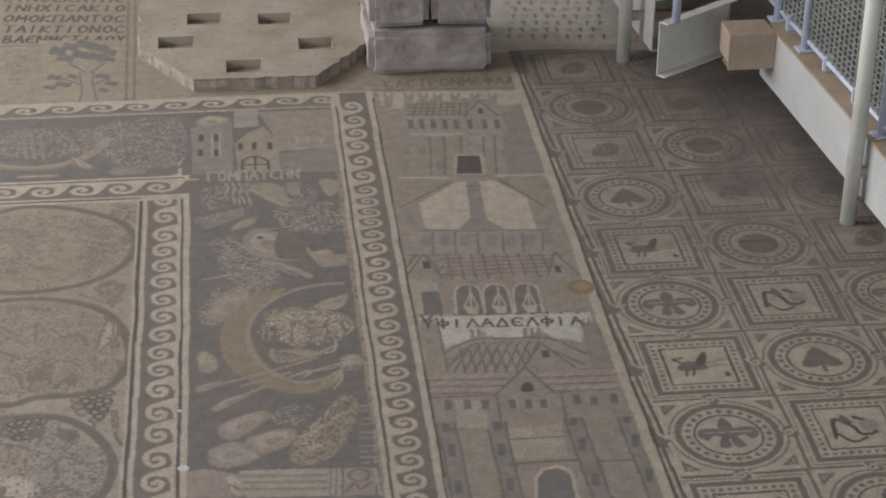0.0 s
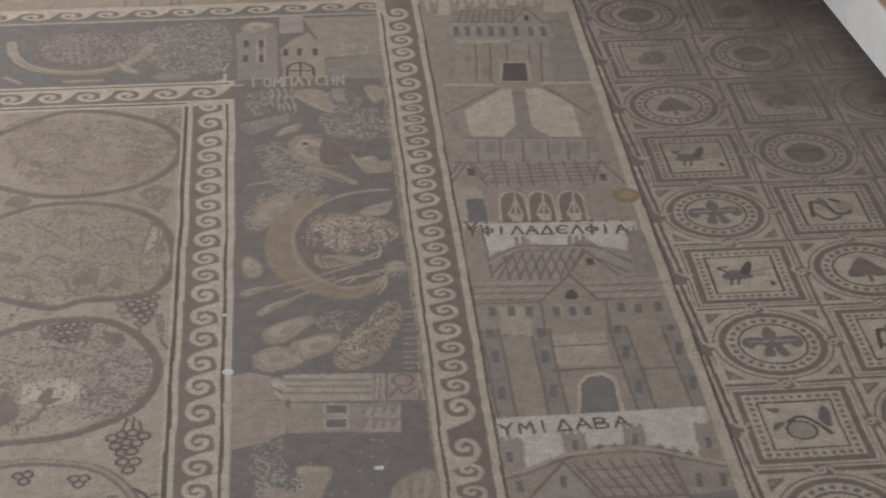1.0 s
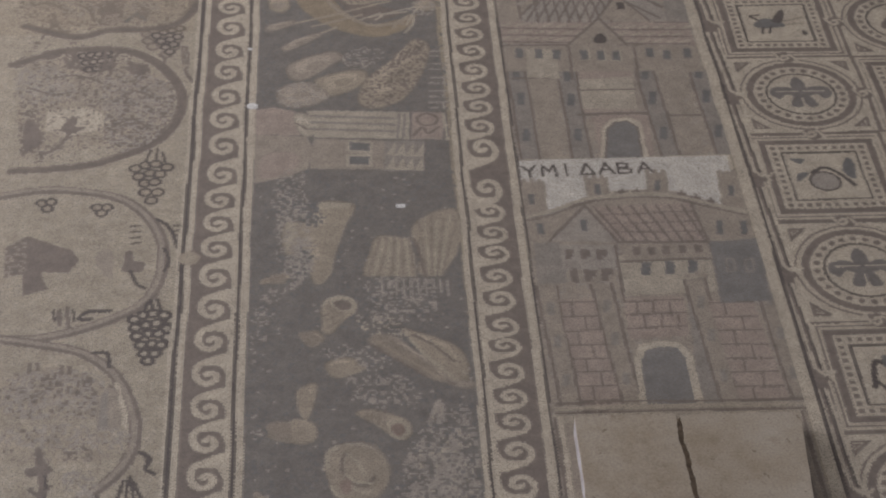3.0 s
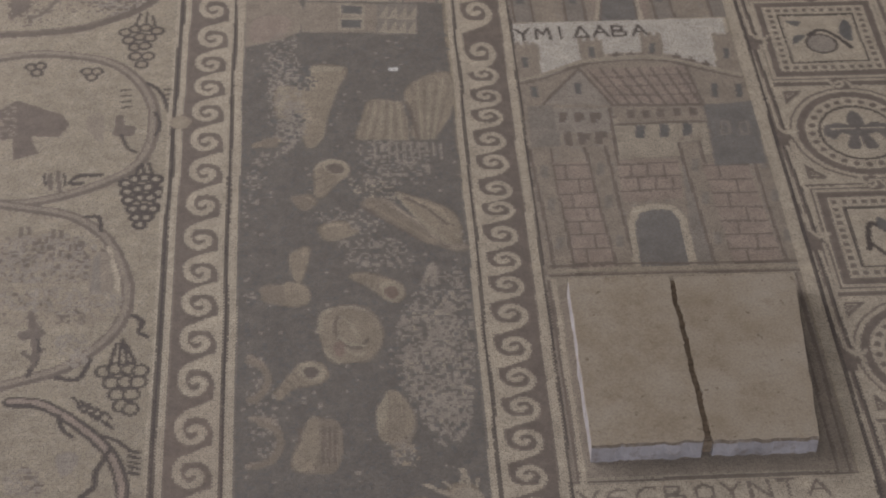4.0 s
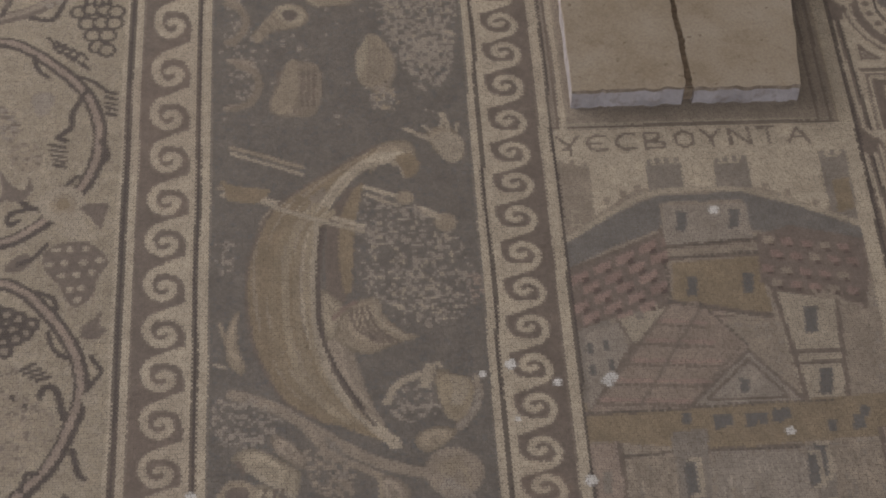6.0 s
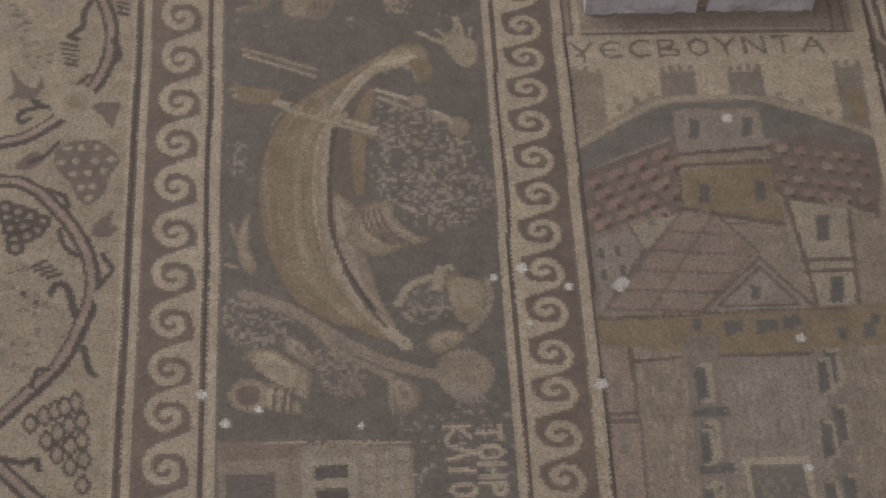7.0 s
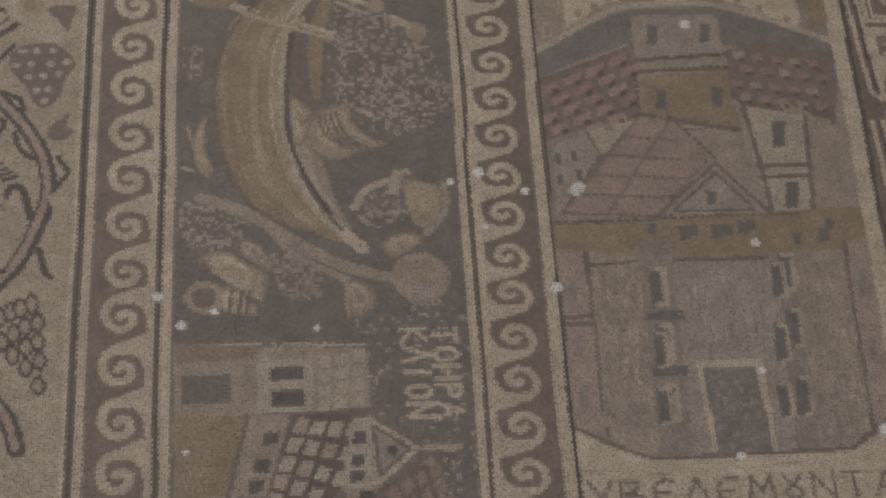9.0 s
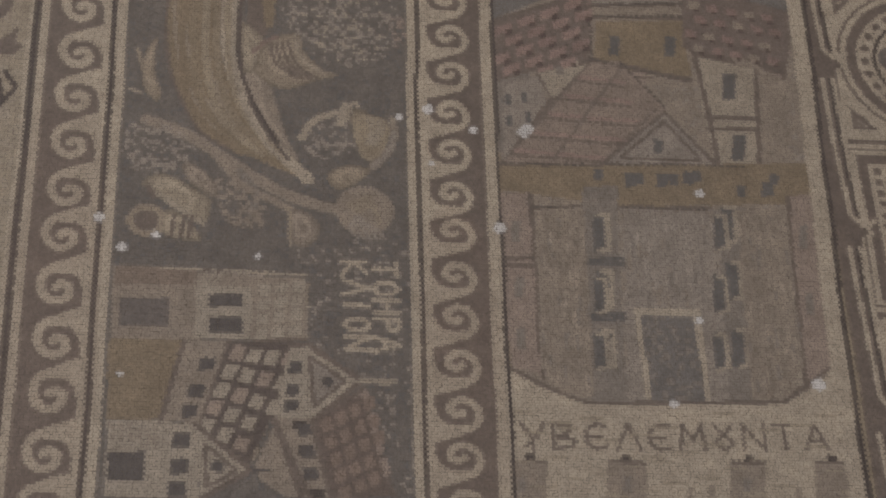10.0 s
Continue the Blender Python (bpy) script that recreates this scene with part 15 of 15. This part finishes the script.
def cover_slab():
    """A thick slab, broken along its length, that lies on the city mosaic."""
    slab = new("cover_slab")
    cleft = along((-0.622, -2.330), (-0.613, -2.889), 60, 0.006, 5)
    gap = [0.0062 + 0.004 * abs(noise.noise(Vector((k * 0.31, 2, 0)))) + 0.002 * noise.noise(Vector((k * 0.9, 7, 0))) + 0.0015 * (k / 60) for k in range(60)]
    left = along((-0.890, -2.897), (-0.620, -2.893), 30, 0.006, 1) + [(x - g, y) for (x, y), g in zip(cleft, gap)][::-1] + along((-0.630, -2.330), (-0.882, -2.328), 12, 0.003, 2) + along((-0.882, -2.328), (-0.890, -2.897), 20, 0.003, 3)
    right = along((-0.603, -2.891), (-0.354, -2.892), 28, 0.006, 7) + along((-0.354, -2.892), (-0.304, -2.333), 20, 0.004, 8) + along((-0.304, -2.333), (-0.612, -2.330), 12, 0.003, 9) + [(x + g, y) for (x, y), g in zip(cleft, gap)][1:]
    prism_parts(left, 0.060, slab, "slab_half", 11, M_SLAB_EDGE)
    prism_parts(right, 0.056, slab, "slab_half", 12, M_SLAB_EDGE)
    earth = box_bm(-0.640, -0.590, -2.885, -2.335, 0.004, 0.050, 0.004)
    part("cleft_fill", earth, M_CRACK, slab, "dark earth in the crack")
    return tagged(slab, "tan stone slab cracked in two on the mosaic", "stone slab")


def altar_base():
    """An eight-sided plate with sockets for the legs of an altar table."""
    base = new("altar_base")
    c = [(-1.685, 2.04), (-1.150, 2.03), (-0.890, 2.40), (-0.890, 2.95), (-1.15, 3.32), (-1.68, 3.33), (-1.935, 2.96), (-1.930, 2.43)]
    outline = []
    for k in range(8):
        outline += along(c[k], c[(k + 1) % 8], 22, 0.012, 20 + k)
    top = prism_parts(outline, 0.060, base, "plate", 21, M_ALTAR_EDGE)
    # the sockets are cut into the plate
    for x, y in ((-1.462, 2.165), (-1.765, 2.465), (-1.130, 2.395), (-1.635, 2.74), (-1.305, 2.71), (-1.47, 3.12)):
        well = bmesh.new()
        w, d = 0.078, 0.066
        a = [well.verts.new((x + sx * w, y + sy * d, 0.0615)) for sx, sy in ((-1, -1), (1, -1), (1, 1), (-1, 1))]
        b = [well.verts.new((x + sx * (w - 0.004), y + sy * (d - 0.004), 0.018)) for sx, sy in ((-1, -1), (1, -1), (1, 1), (-1, 1))]
        for k in range(4):
            q = (k + 1) % 4
            well.faces.new((a[q], a[k], b[k], b[q]))
        well.faces.new(b)
        part("socket", well, M_SLAB, base, "square socket sunk in the stone")
    return tagged(base, "pale octagonal stone altar base with square sockets", "altar base"), top


def cut_sockets(top):
    """Opens the plate's upper face over the sockets."""
    me = top.data
    bm = bmesh.new()
    bm.from_mesh(me)
    spots = ((-1.462, 2.165), (-1.765, 2.465), (-1.130, 2.395), (-1.635, 2.74), (-1.305, 2.71), (-1.47, 3.12))
    cuts_x = sorted({round(x + s * 0.078, 4) for x, y in spots for s in (-1, 1)})
    cuts_y = sorted({round(y + s * 0.066, 4) for x, y in spots for s in (-1, 1)})
    for v in cuts_x:
        bmesh.ops.bisect_plane(bm, geom=list(bm.verts) + list(bm.edges) + list(bm.faces), plane_co=(v, 0, 0), plane_no=(1, 0, 0))
    for v in cuts_y:
        bmesh.ops.bisect_plane(bm, geom=list(bm.verts) + list(bm.edges) + list(bm.faces), plane_co=(0, v, 0), plane_no=(0, 1, 0))
    gone = []
    for f in bm.faces:
        m = f.calc_center_median()
        if any(abs(m.x - x) < 0.078 and abs(m.y - y) < 0.066 for x, y in spots):
            gone.append(f)
    bmesh.ops.delete(bm, geom=gone, context="FACES")
    bm.to_mesh(me)
    bm.free()


def masonry_pier():
    """The stump of a pier: a footing block with hewn blocks over it."""
    pier = new("masonry_pier")
    part("footing_block", rough_block(-0.905, -0.355, 2.13, 2.68, 0.0, 0.205, 3), M_BLOCK, pier, "grey hewn footing block")
    part("pier_block", rough_block(-0.900, -0.632, 2.165, 2.66, 0.212, 0.62, 5), M_BLOCK, pier)
    part("pier_block", rough_block(-0.622, -0.352, 2.160, 2.66, 0.214, 0.62, 8), M_BLOCK, pier)
    part("pier_block", rough_block(-0.890, -0.365, 2.17, 2.65, 0.628, 0.98, 9), M_BLOCK, pier)
    return tagged(pier, "stump of a pier of grey hewn blocks", "masonry pier")


# ---------------------------------------------------------------- the visitors' walkway


def channel_bm(length, z0, z1, lip=0.06, t=0.006):
    """A folded steel channel along +y, its web at x = 0 and its flanges towards +x."""
    bm = bmesh.new()
    box_bm(0, t, 0, length, z0, z1, 0.0015, bm)
    box_bm(t, lip, 0, length, z1 - t, z1, 0.0015, bm)
    box_bm(t, lip, 0, length, z0, z0 + t, 0.0015, bm)
    return bm


def mesh_panel_bm(length, height, pitch=0.024, r=0.0034):
    """Woven wire in the yz plane: wires that bend over and under each other."""
    verts, faces = [], []

    def wire(along_y, at, phase):
        n = int((length if along_y else height) / pitch * 2)
        base = len(verts)
        for k in range(n + 1):
            s = k * pitch / 2
            bend = r * 1.1 * math.sin(math.pi * (k / 1.0 + 0.5) + phase) if k % 2 == 0 else 0.0
            for c in range(4):
                a = math.pi / 4 + c * math.pi / 2
                dx, dw = bend + r * math.cos(a), r * math.sin(a)
                verts.append((dx, s, at + dw) if along_y else (dx, at + dw, s))
        for k in range(n):
            for c in range(4):
                d = (c + 1) % 4
                faces.append((base + k * 4 + c, base + k * 4 + d, base + k * 4 + 4 + d, base + k * 4 + 4 + c))
    for m in range(int(height / pitch)):
        wire(True, (m + 0.5) * pitch, math.pi * (m % 2))
    for m in range(int(length / pitch)):
        wire(False, (m + 0.5) * pitch, math.pi * ((m + 1) % 2))
    me = bpy.data.meshes.new("mesh_infill")
    me.from_pydata(verts, [], faces)
    return me


def child_at(ob, m):
    ob.matrix_basis = m
    return ob


def walkway():
    way = new("steel_walkway")
    # long run beside the carpet, turned slightly off the axis
    run = pose(0.897, 0.15, 0, 0, 0, 4.3)
    child_at(part("edge_beam", channel_bm(1.62, 0.10, 0.348), M_WHITE_STEEL, way, "white painted channel beam"), run)
    child_at(part("edge_strip", box_bm(-0.004, 0.095, 0, 1.62, 0.352, 0.362, 0.002), M_TAN_STEEL, way, "dusty tan edge strip"), run)
    child_at(part("deck", box_bm(0.098, 1.15, 0, 1.62, 0.335, 0.352), M_RUBBER, way, "dark deck matting"), run)
    for y in (0.10, 0.75, 1.40):
        child_at(part("cross_bar", box_bm(0.02, 1.1, y, y + 0.05, 0.23, 0.29, 0.002), M_TAN_STEEL, way, "tan cross bar under the deck"), run)
    # folded bracket at the corner
    bracket = bmesh.new()
    box_bm(0.585, 0.785, 1.600, 1.606, 0.20, 0.362, 0, bracket)
    box_bm(0.585, 0.785, 1.606, 1.76, 0.356, 0.362, 0, bracket)
    box_bm(0.585, 0.591, 1.606, 1.76, 0.23, 0.356, 0, bracket)
    box_bm(0.591, 0.785, 1.606, 1.72, 0.20, 0.206, 0, bracket)
    part("corner_bracket", bracket, M_TAN_STEEL, way, "tan folded steel corner bracket")
    # railing on the edge strip
    child_at(part("bottom_rail", tube_bm((0.062, 0.0, 0.405), (0.062, 1.75, 0.405), 0.0115), M_TUBE, way, "grey-blue galvanised rail", True), run)
    for y in (0.42, 1.262, 1.60):
        child_at(part("rail_post", tube_bm((0.052, y, 0.362), (0.052, y, 1.35), 0.0185), M_TUBE, way, "grey-blue galvanised post", True), run)
        child_at(part("post_foot", box_bm(0.015, 0.088, y - 0.035, y + 0.035, 0.3625, 0.370, 0.002), M_TUBE, way), run)
    for y in (0.15, 0.70, 1.02, 1.46):
        child_at(part("clamp", box_bm(0.044, 0.080, y, y + 0.026, 0.3625, 0.43, 0.006), M_TUBE, way, "pressed steel clamp"), run)
    infill = new("mesh_infill", mesh_panel_bm(1.72, 0.85))
    infill.data.materials.append(M_MESH)
    infill.parent = way
    tagged(infill, "dark woven wire infill")
    infill.matrix_basis = run @ pose(0.062, 0.0, 0.415)
    # round posts on the floor, with their tie bars
    for x, y in ((0.820, 0.558), (0.258, 2.198)):
        part("post", tube_bm((x, y, 0.0), (x, y, 1.5), 0.0305, None, 28), M_POST, way, "cream painted round post", True)
        for z in (0.055, 0.20):
            part("tie_bar", box_bm(x + 0.026, x + 0.36, y - 0.012, y + 0.02, z, z + 0.040, 0.002), M_TAN_STEEL, way, "tan tie bar")
    # farther run, and the plate that joins the two
    far = pose(0.355, 2.06, 0, 0, 0, 4.9)
    child_at(part("edge_beam", channel_bm(1.3, 0.10, 0.348), M_WHITE_STEEL, way, "white painted channel beam"), far)
    child_at(part("edge_strip", box_bm(-0.004, 0.095, 0, 1.3, 0.352, 0.362, 0.002), M_TAN_STEEL, way, "dusty tan edge strip"), far)
    child_at(part("deck", box_bm(0.098, 1.0, 0, 1.3, 0.335, 0.352), M_RUBBER, way, "dark deck matting"), far)
    joint = pose(0.322, 1.800, 0, 0, 0, -55.0)
    child_at(part("joint_plate", channel_bm(0.46, 0.10, 0.352, 0.05), M_POST, way, "white painted joint plate with bolts"), joint)
    for y, z in ((0.025, 0.14), (0.025, 0.19), (0.025, 0.27), (0.025, 0.32), (0.42, 0.15), (0.42, 0.30)):
        child_at(part("bolt", tube_bm((-0.010, y, z), (0.002, y, z), 0.012, None, 10), M_TUBE, way), joint)
    child_at(part("rail_post", tube_bm((0.05, 0.05, 0.352), (0.05, 0.05, 1.3), 0.0185), M_TUBE, way, "grey-blue galvanised post", True), joint)
    return tagged(way, "white steel visitors' walkway with wire mesh railing", "walkway")


cover_slab()
_, plate_top = altar_base()
cut_sockets(plate_top)
masonry_pier()
walkway()
